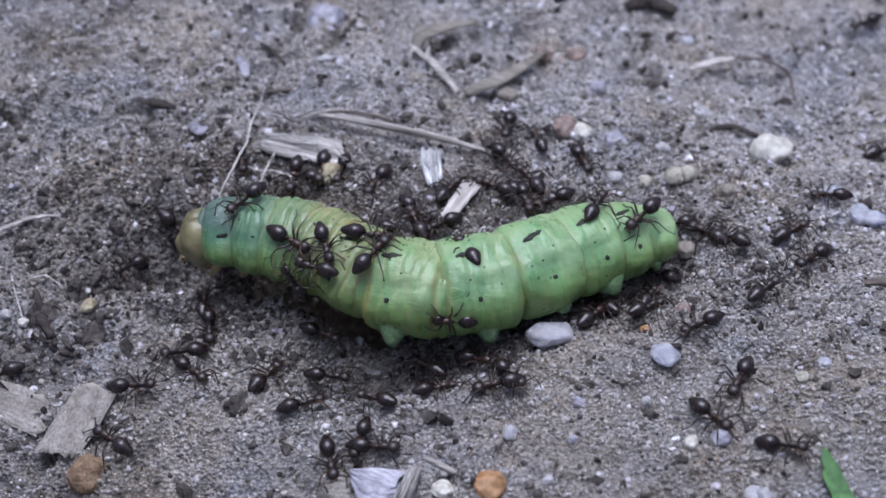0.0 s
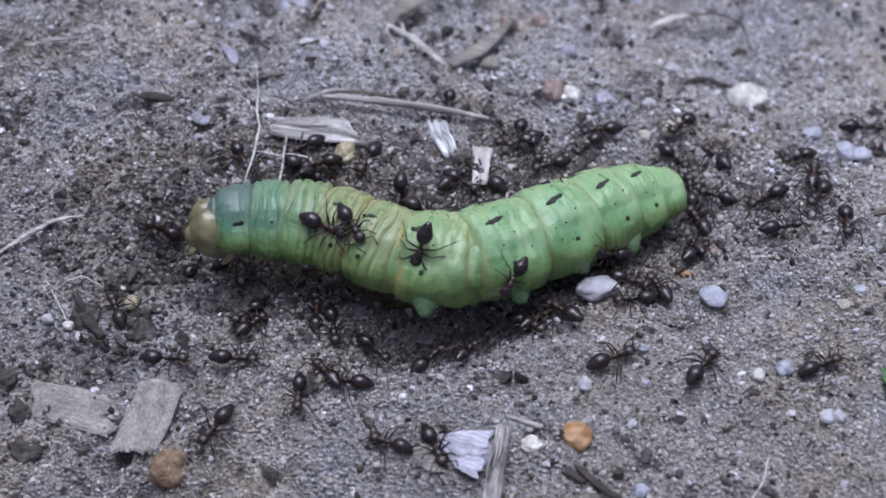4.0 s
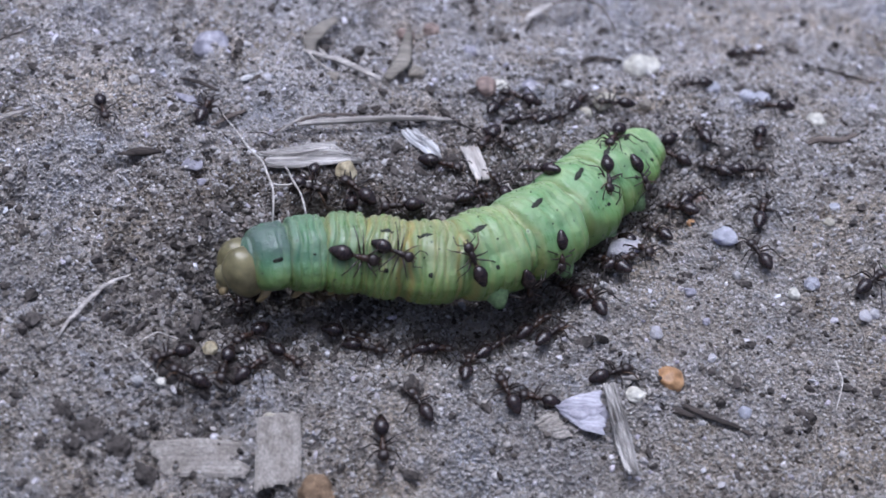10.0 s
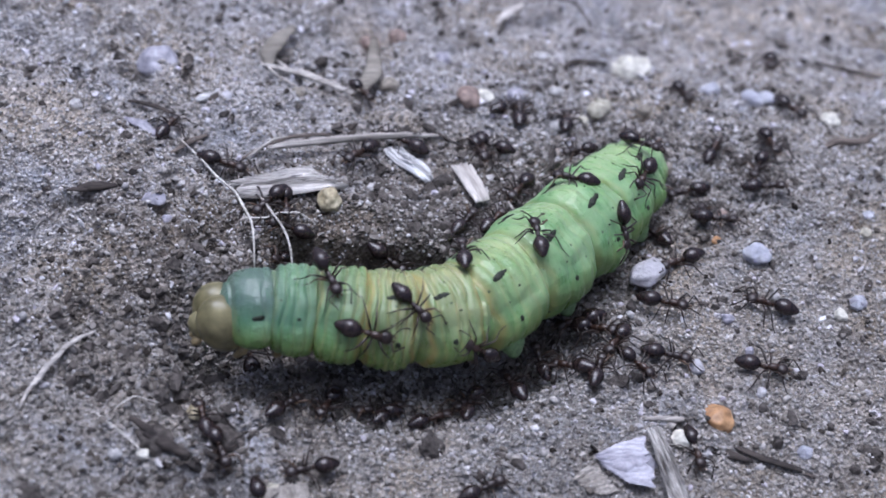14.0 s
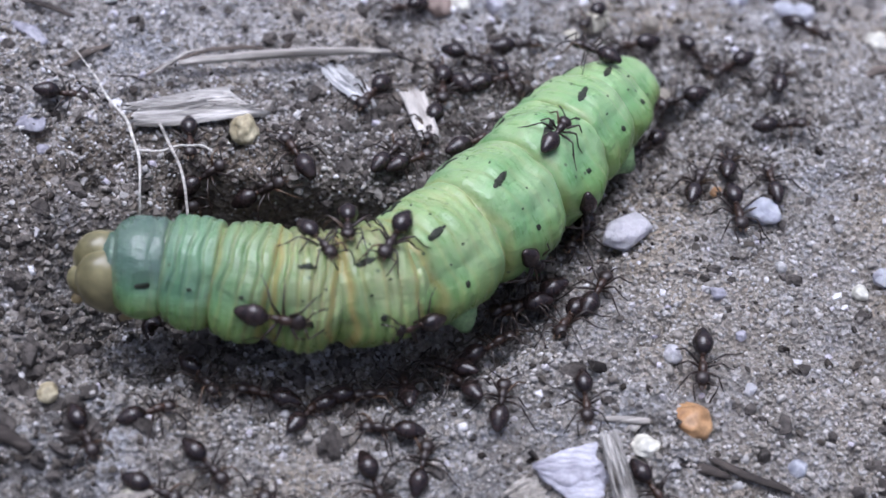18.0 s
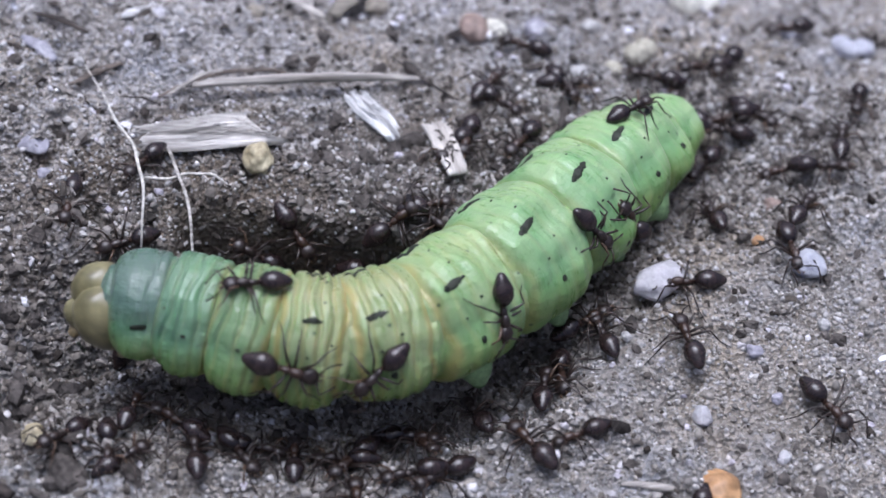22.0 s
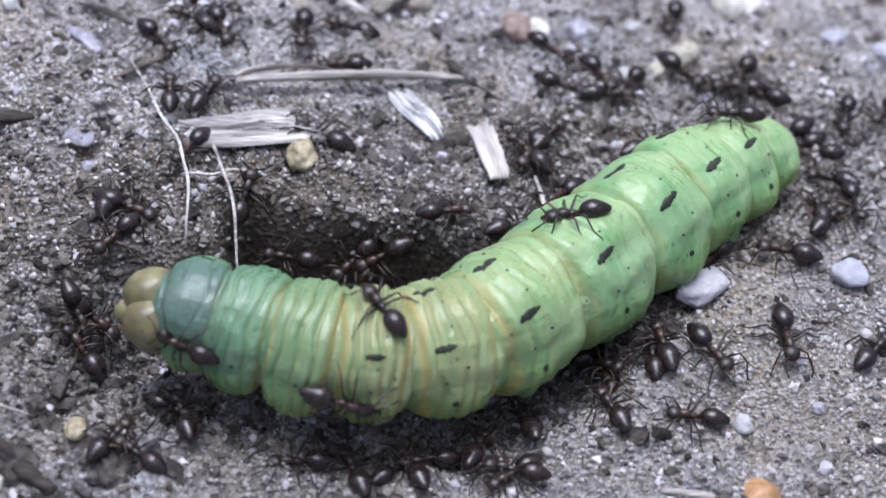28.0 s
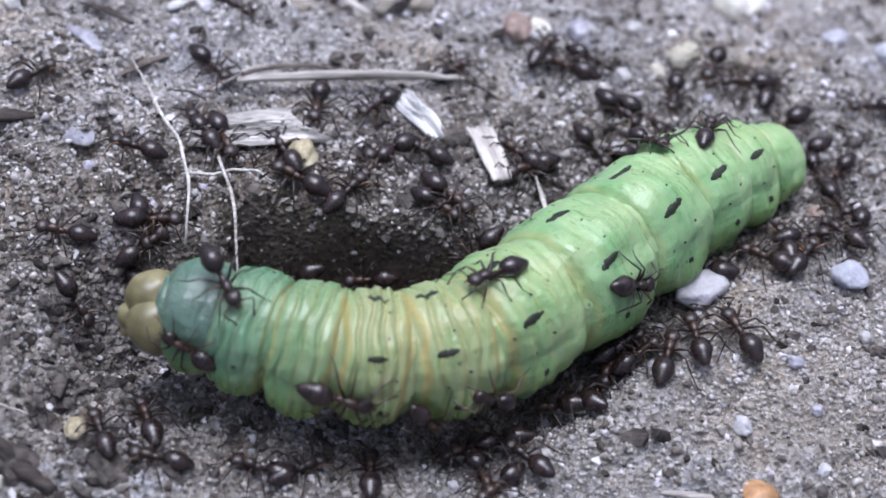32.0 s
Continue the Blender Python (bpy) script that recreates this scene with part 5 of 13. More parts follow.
# ---- ants ----
def ant_thing(seed, size, reddish):
    """A small brown-black ant, 4 mm long, head towards +x, its feet at z = 0."""
    rnd = random.Random(seed)
    f = size * 0.001
    ant = new("ant")

    def v(x, y, z):
        return (x * f, y * f, z * f)
    lift = rnd.uniform(-0.04, 0.1)
    bm = bmesh.new()
    ball(bm, v(-1.38, 0, 0.62 + lift), (0.85 * f, 0.6 * f, 0.55 * f), 24, 16, Matrix.Rotation(radians(-6 + 40 * lift), 4, "Y"), lambda d: 1.0 - 0.3 * max(0.0, -d.x) * (d.y * d.y + d.z * d.z) + 0.14 * max(0.0, -d.x) ** 6 + 0.01 * math.cos(d.x * 19))
    gaster = part("gaster", bm, GASTER, ant, "glossy dark brown-black abdomen")
    bm = bmesh.new()
    ball(bm, v(-0.5, 0, 0.56), (0.09 * f, 0.17 * f, 0.26 * f), 10, 8, Matrix.Rotation(radians(-12), 4, "Y"))
    rod(bm, [v(-0.72, 0, 0.5), v(-0.5, 0, 0.44), v(-0.28, 0, 0.46)], [0.09 * f, 0.08 * f, 0.1 * f], 8)
    part("petiole", bm, THORAX, ant, "brown waist scale")
    bm = bmesh.new()
    ball(bm, v(0.34, 0, 0.64), (0.44 * f, 0.27 * f, 0.27 * f), 18, 12)
    ball(bm, v(-0.12, 0, 0.55), (0.36 * f, 0.19 * f, 0.22 * f), 16, 10)
    part("thorax", bm, THORAX if reddish else HEADCHITIN, ant, "reddish brown thorax" if reddish else "dark brown thorax")
    bm = bmesh.new()
    nod = rnd.uniform(-8, 22)
    ball(bm, v(1.02, 0, 0.6), (0.47 * f, 0.43 * f, 0.3 * f), 20, 14, Matrix.Rotation(radians(nod), 4, "Y"), lambda d: 1.0 - 0.16 * max(0.0, d.x) + 0.03 * abs(d.y))
    head = part("head", bm, HEADCHITIN, ant, "dark brown head")
    for s in (1, -1):
        bm = bmesh.new()
        ball(bm, v(1.05, s * 0.36, 0.68), (0.1 * f, 0.05 * f, 0.08 * f), 8, 6)
        part("eye", bm, EYE, head, "black compound eye")
        bm = bmesh.new()
        rod(bm, [v(1.36, s * 0.16, 0.52), v(1.52, s * 0.17, 0.49), v(1.62, s * 0.06, 0.47)], [0.07 * f, 0.055 * f, 0.02 * f], 6)
        part("mandible", bm, LIMB_PALE, head, "brown jaw")
        w1, w2 = rnd.uniform(-0.15, 0.2), rnd.uniform(-0.25, 0.25)
        bm = bmesh.new()
        rod(bm, [v(1.28, s * 0.14, 0.68), v(1.48, s * (0.45 + w1), 0.86), v(1.6, s * (0.72 + w1), 0.9), v(1.82, s * (0.7 + w1 + w2 * 0.4), 0.72), v(2.1, s * (0.62 + w1 + w2), 0.46), v(2.28, s * (0.54 + w1 + w2), 0.26)], [0.05 * f, 0.045 * f, 0.05 * f, 0.045 * f, 0.05 * f, 0.055 * f], 6)
        part("antenna", bm, LIMB, head, "elbowed feeler")
    for s in (1, -1):
        for k, (x, fx, reach) in enumerate(((0.5, 0.85, 1.35), (0.18, -0.05, 1.6), (-0.05, -1.1, 1.75))):
            fx += rnd.uniform(-0.22, 0.22)
            reach *= rnd.uniform(0.85, 1.1)
            hip = Vector((x, s * 0.2, 0.46))
            knee = Vector((x + fx * 0.55, s * (0.2 + reach * 0.5), 0.95 + rnd.uniform(-0.12, 0.12)))
            shin = Vector((x + fx * 0.95, s * (0.2 + reach * 0.82), 0.28))
            foot = Vector((x + fx * 1.35, s * (0.2 + reach * 1.08), 0.02))
            mid = hip.lerp(knee, 0.5) + Vector((0, 0, 0.07))
            bm = bmesh.new()
            rel = [p - hip for p in (hip, hip.lerp(mid, 0.35), mid, knee, knee.lerp(shin, 0.5), shin, foot)]
            rod(bm, [tuple(c * f for c in p) for p in rel], [r * f for r in (0.085, 0.068, 0.084, 0.05, 0.055, 0.037, 0.023)], 7)
            leg = part("leg", bm, LIMB_PALE if rnd.random() < 0.15 else LIMB, ant)
            leg.location = hip * f
    return ant


ANT_WORDS = ("small brown-black ant with a glossy dark abdomen", "small ant with a reddish-brown thorax and dark abdomen")
patterns = [ant_thing(11 + k, (0.93, 0.97, 0.89, 1.0, 0.92, 0.86)[k], k % 2 == 1) for k in range(6)]
ants = []
for k in range(88):
    pattern = patterns[k % 6]
    ant = pattern if k < 6 else copy_thing(pattern, Matrix.Identity(4))
    tagged(ant, ANT_WORDS[k % 2], "ant", "ants round the caterpillar")
    ants.append(ant)


def stride(ant, rows):
    """Swing the legs of an ant to and fro, three and three, while it goes; at rest they shuffle a little."""
    legs = [o for o in ant.children if o.name.startswith("leg")]
    last, beat, swing = None, 0, []
    t = 0.0
    while t <= 32.001:
        k = max(i for i, r in enumerate(rows) if r[0] <= t + 1e-6)
        (t0, a), (t1, c) = rows[k], rows[min(k + 1, len(rows) - 1)]
        pace = (c.translation - a.translation).length / (t1 - t0) if t1 > t0 else 0.0
        swing.append((t, min(17.0, 3.0 + pace * 4500) * (1 if beat % 2 else -1)))
        beat += 1
        t += 0.5
    for k, leg in enumerate(legs):
        hip = leg.location.copy()
        way = 1 if k in (0, 2, 4) else -1
        walk(leg, [(t, Matrix.Translation(hip) @ pose(0, 0, 0, 0, 0, way * (s + ((k * 37 + int(t * 10) * 13) % 7 - 3)))) for t, s in swing])


def go(ant, rows):
    walk(ant, rows)
    stride(ant, rows)


def crowd_pose(x, y, turn):
    """An ant on the ground, leaning with its slope."""
    z, d = ground_low(x, y), 0.8
    lean = Vector((-(ground_low(x + d, y) - z) / d, -(ground_low(x, y + d) - z) / d, 1)).normalized()
    return Matrix.Translation(mm(x, y, z + 0.12)) @ Vector((0, 0, 1)).rotation_difference(lean).to_matrix().to_4x4() @ pose(0, 0, 0, 0, 0, turn)


def on_ground(*rows):
    return [(t, crowd_pose(x, y, turn)) for t, x, y, turn in rows]


def motions():
    walk(segments[0], keys((0, -15.08, -2.05, 2.55, -13, 0, 17.5), (1, -15.94, -2.19, 2.55, -13, 0, 9.9), (2, -16.38, -2.38, 2.55, -13, 0, 16.2), (5, -17.40, -2.92, 2.55, -12, 0, 18.7), (6, -17.74, -2.99, 2.55, -12, 0, 16.8), (7, -18.29, -3.01, 2.55, -11, 0, 8.7), (8, -18.63, -2.75, 2.55, -11, 0, 11.2), (9, -19.10, -2.93, 2.55, -11, 0, 8.0), (10, -19.38, -3.09, 2.55, -11, 0, 5.7), (11, -19.77, -3.14, 2.55, -8, 0, 2.3), (12, -20.07, -3.23, 2.55, -6, 0, 0.3), (13, -20.08, -3.51, 2.55, -4, 0, -1.3), (14, -19.81, -2.97, 2.55, -2, 0, -4.3), (17, -18.66, -3.06, 2.55, 5, 0, -1.6), (18, -18.55, -2.79, 2.55, 6, 0, -3.4), (19, -18.24, -2.72, 2.55, 7, 0, -3.3), (20, -18.20, -2.85, 2.55, 8, 0, -3.0), (21, -18.14, -3.13, 2.55, 9, 0, -1.3), (22, -18.27, -2.74, 2.55, 11, 0, -2.6), (23, -18.11, -2.77, 2.55, 12, 0, 0.4), (24, -17.85, -2.50, 2.55, 12, 0, -3.6), (25, -17.87, -2.75, 2.55, 13, 0, -4.0), (28, -18.04, -3.46, 2.55, 29, 0, -4.5), (30, -18.10, -3.53, 2.55, 27, 0, -3.3), (32, -17.93, -3.62, 2.55, 26, 0, -2.2)))
    walk(segments[1], keys((0, -12.75, -1.38, 2.80, -14, 0, 13.5), (1, -13.55, -1.80, 2.80, -14, 0, 7.7), (2, -14.00, -1.75, 2.80, -14, 0, 12.8), (5, -15.03, -2.21, 2.80, -13, 0, 13.5), (6, -15.27, -2.30, 2.80, -13, 0, 13.8), (7, -15.71, -2.59, 2.80, -13, 0, 8.9), (8, -16.06, -2.28, 2.80, -13, 0, 8.5), (9, -16.45, -2.64, 2.80, -12, 0, 3.3), (10, -16.70, -2.84, 2.80, -12, 0, 3.9), (11, -17.04, -3.07, 2.80, -9, 0, -0.4), (12, -17.29, -3.30, 2.80, -7, 0, -4.4), (13, -17.32, -3.66, 2.80, -4, 0, -6.3), (14, -17.15, -3.26, 2.80, -3, 0, -9.3), (17, -16.05, -3.31, 2.80, 2, 0, -12.1), (18, -15.97, -3.15, 2.80, 4, 0, -13.3), (19, -15.67, -3.11, 2.80, 5, 0, -15.6), (20, -15.67, -3.23, 2.80, 6, 0, -15.2), (21, -15.56, -3.42, 2.80, 7, 0, -13.6), (22, -15.72, -3.11, 2.80, 8, 0, -15.4), (23, -15.56, -3.06, 2.80, 9, 0, -15.5), (24, -15.30, -2.93, 2.80, 10, 0, -17.0), (25, -15.32, -3.21, 2.80, 11, 0, -17.9), (28, -15.47, -3.99, 2.80, 26, 0, -20.3), (30, -15.51, -4.01, 2.80, 25, 0, -19.2), (32, -15.36, -4.07, 2.80, 24, 0, -19.2)))
    walk(segments[2], keys((0, -10.30, -0.96, 2.90, -15, 0, 6.5), (1, -11.06, -1.55, 2.90, -15, 0, 3.9), (2, -11.50, -1.33, 2.90, -15, 0, 5.5), (5, -12.50, -1.77, 2.90, -14, 0, 7.0), (6, -12.68, -1.82, 2.90, -14, 0, 6.3), (7, -13.04, -2.30, 2.90, -14, 0, 2.0), (8, -13.39, -2.05, 2.90, -14, 0, 0.9), (9, -13.70, -2.64, 2.90, -14, 0, -2.4), (10, -13.94, -2.78, 2.90, -14, 0, -1.7), (11, -14.23, -3.24, 2.90, -10, 0, -6.5), (12, -14.48, -3.78, 2.90, -7, 0, -14.1), (13, -14.54, -4.21, 2.90, -4, 0, -15.7), (14, -14.48, -3.92, 2.90, -3, 0, -18.0), (17, -13.51, -4.22, 2.90, -0, 0, -23.8), (18, -13.39, -3.99, 2.90, 1, 0, -21.5), (19, -13.16, -4.12, 2.90, 2, 0, -24.9), (20, -13.16, -4.20, 2.90, 3, 0, -24.7), (21, -13.06, -4.42, 2.90, 4, 0, -26.7), (22, -13.22, -4.13, 2.90, 5, 0, -26.2), (23, -13.07, -4.15, 2.90, 6, 0, -27.3), (24, -12.82, -4.03, 2.90, 7, 0, -28.0), (25, -12.84, -4.36, 2.90, 9, 0, -29.3), (28, -12.98, -5.25, 2.90, 23, 0, -29.0), (30, -13.00, -5.26, 2.90, 22, 0, -29.2), (32, -12.86, -5.31, 2.90, 22, 0, -29.0)))
    walk(segments[3], keys((0, -7.70, -0.86, 3.00, -16, 0, -3.1), (1, -8.46, -1.50, 3.00, -16, 0, -2.1), (2, -8.86, -1.33, 3.00, -16, 0, -5.7), (5, -9.84, -1.63, 3.00, -15, 0, -2.6), (6, -9.93, -1.77, 3.00, -15, 0, -4.0), (7, -10.24, -2.45, 3.00, -15, 0, -7.9), (8, -10.60, -2.24, 3.00, -15, 0, -8.9), (9, -10.83, -2.90, 3.00, -15, 0, -8.6), (10, -11.07, -3.06, 3.00, -15, 0, -10.4), (11, -11.34, -3.75, 3.00, -12, 0, -13.2), (12, -11.60, -4.62, 3.00, -8, 0, -16.2), (13, -11.74, -5.21, 3.00, -5, 0, -21.2), (14, -11.77, -4.96, 3.00, -4, 0, -21.9), (17, -10.91, -5.42, 3.00, -3, 0, -22.7), (18, -10.80, -5.17, 3.00, -2, 0, -25.0), (19, -10.58, -5.37, 3.00, -1, 0, -24.7), (20, -10.66, -5.52, 3.00, 1, 0, -28.1), (21, -10.57, -5.80, 3.00, 1, 0, -27.1), (22, -10.72, -5.48, 3.00, 2, 0, -27.6), (23, -10.53, -5.51, 3.00, 3, 0, -26.3), (24, -10.34, -5.44, 3.00, 5, 0, -27.0), (25, -10.40, -5.86, 3.00, 7, 0, -28.6), (28, -10.37, -6.63, 3.00, 20, 0, -23.7), (30, -10.40, -6.66, 3.00, 20, 0, -24.0), (32, -10.26, -6.70, 3.00, 19, 0, -23.8)))
    walk(segments[4], keys((0, -4.99, -1.30, 3.00, -17, 0, -14.9), (1, -5.71, -1.77, 3.00, -17, 0, -9.6), (2, -6.11, -1.86, 3.00, -17, 0, -15.5), (5, -7.06, -2.07, 3.00, -17, 0, -14.7), (6, -7.06, -2.24, 3.00, -17, 0, -14.6), (7, -7.34, -3.10, 3.00, -17, 0, -16.5), (8, -7.72, -2.95, 3.00, -17, 0, -17.8), (9, -7.88, -3.59, 3.00, -17, 0, -16.5), (10, -8.18, -3.91, 3.00, -17, 0, -19.6), (11, -8.36, -4.63, 3.00, -13, 0, -17.5), (12, -8.53, -5.50, 3.00, -9, 0, -15.6), (13, -8.77, -6.25, 3.00, -5, 0, -14.1), (14, -8.91, -6.02, 3.00, -5, 0, -15.4), (17, -8.06, -6.37, 3.00, -6, 0, -12.2), (18, -8.02, -6.27, 3.00, -5, 0, -14.4), (19, -7.77, -6.45, 3.00, -4, 0, -14.6), (20, -7.95, -6.69, 3.00, -2, 0, -14.6), (21, -7.79, -6.86, 3.00, -2, 0, -12.1), (22, -7.99, -6.60, 3.00, -1, 0, -13.0), (23, -7.72, -6.56, 3.00, -1, 0, -11.5), (24, -7.54, -6.45, 3.00, 2, 0, -10.3), (25, -7.60, -6.91, 3.00, 4, 0, -10.3), (28, -7.43, -7.50, 3.00, 17, 0, -8.1), (30, -7.45, -7.53, 3.00, 17, 0, -7.8), (32, -7.31, -7.58, 3.00, 17, 0, -8.1)))
    walk(segments[5], keys((0, -2.45, -2.16, 3.00, -18, 0, -19.4), (1, -3.12, -2.43, 3.00, -18, 0, -17.4), (2, -3.54, -2.77, 3.00, -18, 0, -20.3), (5, -4.46, -2.95, 3.00, -18, 0, -19.2), (6, -4.37, -3.13, 3.00, -18, 0, -18.1), (7, -4.59, -3.98, 3.00, -18, 0, -15.2), (8, -4.99, -3.83, 3.00, -18, 0, -12.8), (9, -5.05, -4.38, 3.00, -18, 0, -10.1), (10, -5.37, -4.73, 3.00, -18, 0, -9.0), (11, -5.46, -5.32, 3.00, -14, 0, -6.2), (12, -5.54, -6.14, 3.00, -9, 0, -4.6), (13, -5.79, -6.52, 3.00, -5, 0, 4.7), (14, -6.03, -6.34, 3.00, -6, 0, 3.7), (17, -5.19, -6.53, 3.00, -9, 0, 6.4), (18, -5.17, -6.47, 3.00, -8, 0, 6.0), (19, -4.93, -6.67, 3.00, -6, 0, 7.0), (20, -5.14, -6.84, 3.00, -5, 0, 7.9), (21, -4.93, -6.93, 3.00, -5, 0, 8.1), (22, -5.16, -6.66, 3.00, -4, 0, 8.8), (23, -4.84, -6.60, 3.00, -4, 0, 8.6), (24, -4.67, -6.43, 3.00, -1, 0, 10.1), (25, -4.71, -6.87, 3.00, 2, 0, 10.2), (28, -4.45, -7.44, 3.00, 13, 0, 10.2), (30, -4.46, -7.45, 3.00, 14, 0, 10.6), (32, -4.34, -7.50, 3.00, 15, 0, 10.8)))
    walk(segments[6], keys((0, 1.29, -2.94, 3.02, -20, 0, 1.8), (1, 0.62, -3.28, 3.02, -20, 0, -1.3), (2, 0.25, -3.59, 3.02, -20, 0, 1.4), (5, -0.61, -3.75, 3.02, -20, 0, 0.8), (6, -0.38, -3.85, 3.02, -20, 0, 2.2), (7, -0.55, -4.17, 3.02, -20, 0, 12.9), (8, -0.88, -3.85, 3.02, -20, 0, 11.6), (9, -0.86, -4.14, 3.02, -20, 0, 14.1), (10, -1.14, -4.45, 3.02, -20, 0, 14.3), (11, -1.14, -4.90, 3.02, -15, 0, 16.1), (12, -1.30, -5.27, 3.02, -10, 0, 24.7), (13, -1.63, -5.17, 3.02, -5, 0, 27.9), (14, -1.97, -5.11, 3.02, -7, 0, 26.6), (17, -1.17, -5.24, 3.02, -14, 0, 26.3), (18, -1.21, -5.11, 3.02, -12, 0, 28.8), (19, -1.06, -5.10, 3.02, -11, 0, 32.5), (20, -1.23, -5.36, 3.02, -9, 0, 29.4), (21, -1.01, -5.46, 3.02, -9, 0, 31.5), (22, -1.20, -5.23, 3.02, -9, 0, 28.8), (23, -0.87, -5.11, 3.02, -9, 0, 30.6), (24, -0.76, -4.82, 3.02, -5, 0, 31.6), (25, -0.78, -5.27, 3.02, -1, 0, 32.4), (28, -0.42, -5.79, 3.02, 9, 0, 30.4), (30, -0.42, -5.78, 3.02, 10, 0, 30.6), (32, -0.32, -5.82, 3.02, 12, 0, 30.8)))
    walk(segments[7], keys((0, 5.87, -1.29, 3.15, -22, 0, 30.9), (1, 5.05, -1.60, 3.15, -22, 0, 35.7), (2, 4.73, -1.68, 3.15, -22, 0, 35.4), (5, 4.10, -2.13, 3.15, -22, 0, 31.4), (6, 4.38, -2.00, 3.15, -22, 0, 34.5), (7, 4.35, -2.04, 3.15, -22, 0, 29.0), (8, 4.03, -1.77, 3.15, -23, 0, 29.5), (9, 4.19, -2.03, 3.15, -23, 0, 30.4), (10, 3.90, -2.23, 3.15, -23, 0, 30.7), (11, 3.81, -2.33, 3.15, -17, 0, 34.6), (12, 3.53, -2.17, 3.15, -12, 0, 36.8), (13, 3.07, -1.96, 3.15, -6, 0, 35.4), (14, 2.73, -2.19, 3.15, -9, 0, 33.3), (17, 3.34, -2.17, 3.15, -19, 0, 37.0), (18, 3.25, -1.99, 3.15, -17, 0, 36.9), (19, 3.30, -1.79, 3.15, -16, 0, 38.3), (20, 3.19, -2.23, 3.15, -14, 0, 39.1), (21, 3.33, -2.16, 3.15, -14, 0, 38.8), (22, 3.20, -2.05, 3.15, -14, 0, 39.5), (23, 3.51, -1.79, 3.15, -15, 0, 39.6), (24, 3.72, -1.65, 3.15, -10, 0, 35.6), (25, 3.61, -1.91, 3.15, -6, 0, 37.7), (28, 4.25, -2.61, 3.15, 3, 0, 35.0), (30, 4.25, -2.57, 3.15, 5, 0, 35.4), (32, 4.34, -2.61, 3.15, 7, 0, 35.6)))
    walk(segments[8], keys((0, 9.55, 1.76, 3.20, -24, 0, 44.4), (1, 8.78, 1.43, 3.20, -24, 0, 40.3), (2, 8.57, 1.35, 3.20, -24, 0, 39.6), (5, 8.07, 0.80, 3.20, -24, 0, 37.5), (6, 8.39, 1.14, 3.20, -24, 0, 40.2), (7, 8.63, 0.88, 3.20, -25, 0, 37.9), (8, 8.39, 1.03, 3.20, -25, 0, 36.8), (9, 8.44, 1.12, 3.20, -26, 0, 40.1), (10, 8.20, 0.88, 3.20, -26, 0, 40.1), (11, 8.09, 0.99, 3.20, -19, 0, 38.9), (12, 7.90, 1.25, 3.20, -13, 0, 38.7), (13, 7.60, 1.15, 3.20, -6, 0, 34.4), (14, 7.12, 0.84, 3.20, -11, 0, 36.4), (17, 7.51, 1.04, 3.20, -24, 0, 39.1), (18, 7.29, 1.37, 3.20, -23, 0, 42.1), (19, 7.32, 1.61, 3.20, -21, 0, 41.3), (20, 7.08, 1.25, 3.20, -19, 0, 42.0), (21, 7.31, 1.27, 3.20, -20, 0, 42.3), (22, 7.15, 1.40, 3.20, -20, 0, 41.9), (23, 7.54, 1.66, 3.20, -20, 0, 42.2), (24, 7.90, 1.56, 3.20, -15, 0, 41.6), (25, 7.86, 1.30, 3.20, -10, 0, 38.3), (28, 8.65, 0.58, 3.20, -3, 0, 37.4), (30, 8.64, 0.67, 3.20, 0, 0, 37.5), (32, 8.70, 0.63, 3.20, 3, 0, 37.4)))
    walk(segments[9], keys((0, 12.39, 4.64, 3.10, -25, 0, 44.9), (1, 11.80, 4.11, 3.10, -25, 0, 42.7), (2, 11.67, 4.06, 3.10, -25, 0, 43.0), (5, 11.33, 3.37, 3.10, -26, 0, 40.3), (6, 11.59, 3.96, 3.10, -26, 0, 40.3), (7, 11.97, 3.68, 3.10, -27, 0, 41.9), (8, 11.74, 3.81, 3.10, -27, 0, 39.9), (9, 11.84, 3.99, 3.10, -28, 0, 39.9), (10, 11.58, 3.82, 3.10, -28, 0, 41.1), (11, 11.57, 3.93, 3.10, -21, 0, 42.1), (12, 11.45, 4.27, 3.10, -14, 0, 41.9), (13, 11.26, 3.95, 3.10, -6, 0, 40.7), (14, 10.63, 3.62, 3.10, -12, 0, 39.9), (17, 10.85, 3.95, 3.10, -29, 0, 42.3), (18, 10.55, 4.35, 3.10, -27, 0, 42.2), (19, 10.67, 4.51, 3.10, -25, 0, 40.3), (20, 10.42, 4.09, 3.10, -23, 0, 39.7), (21, 10.57, 4.26, 3.10, -24, 0, 42.2), (22, 10.45, 4.31, 3.10, -25, 0, 40.0), (23, 10.85, 4.64, 3.10, -25, 0, 40.1), (24, 11.15, 4.57, 3.10, -19, 0, 40.2), (25, 11.38, 4.06, 3.10, -13, 0, 35.6), (28, 12.37, 3.21, 3.10, -7, 0, 31.8), (30, 12.40, 3.28, 3.10, -4, 0, 30.8), (32, 12.46, 3.21, 3.10, 0, 0, 30.2)))
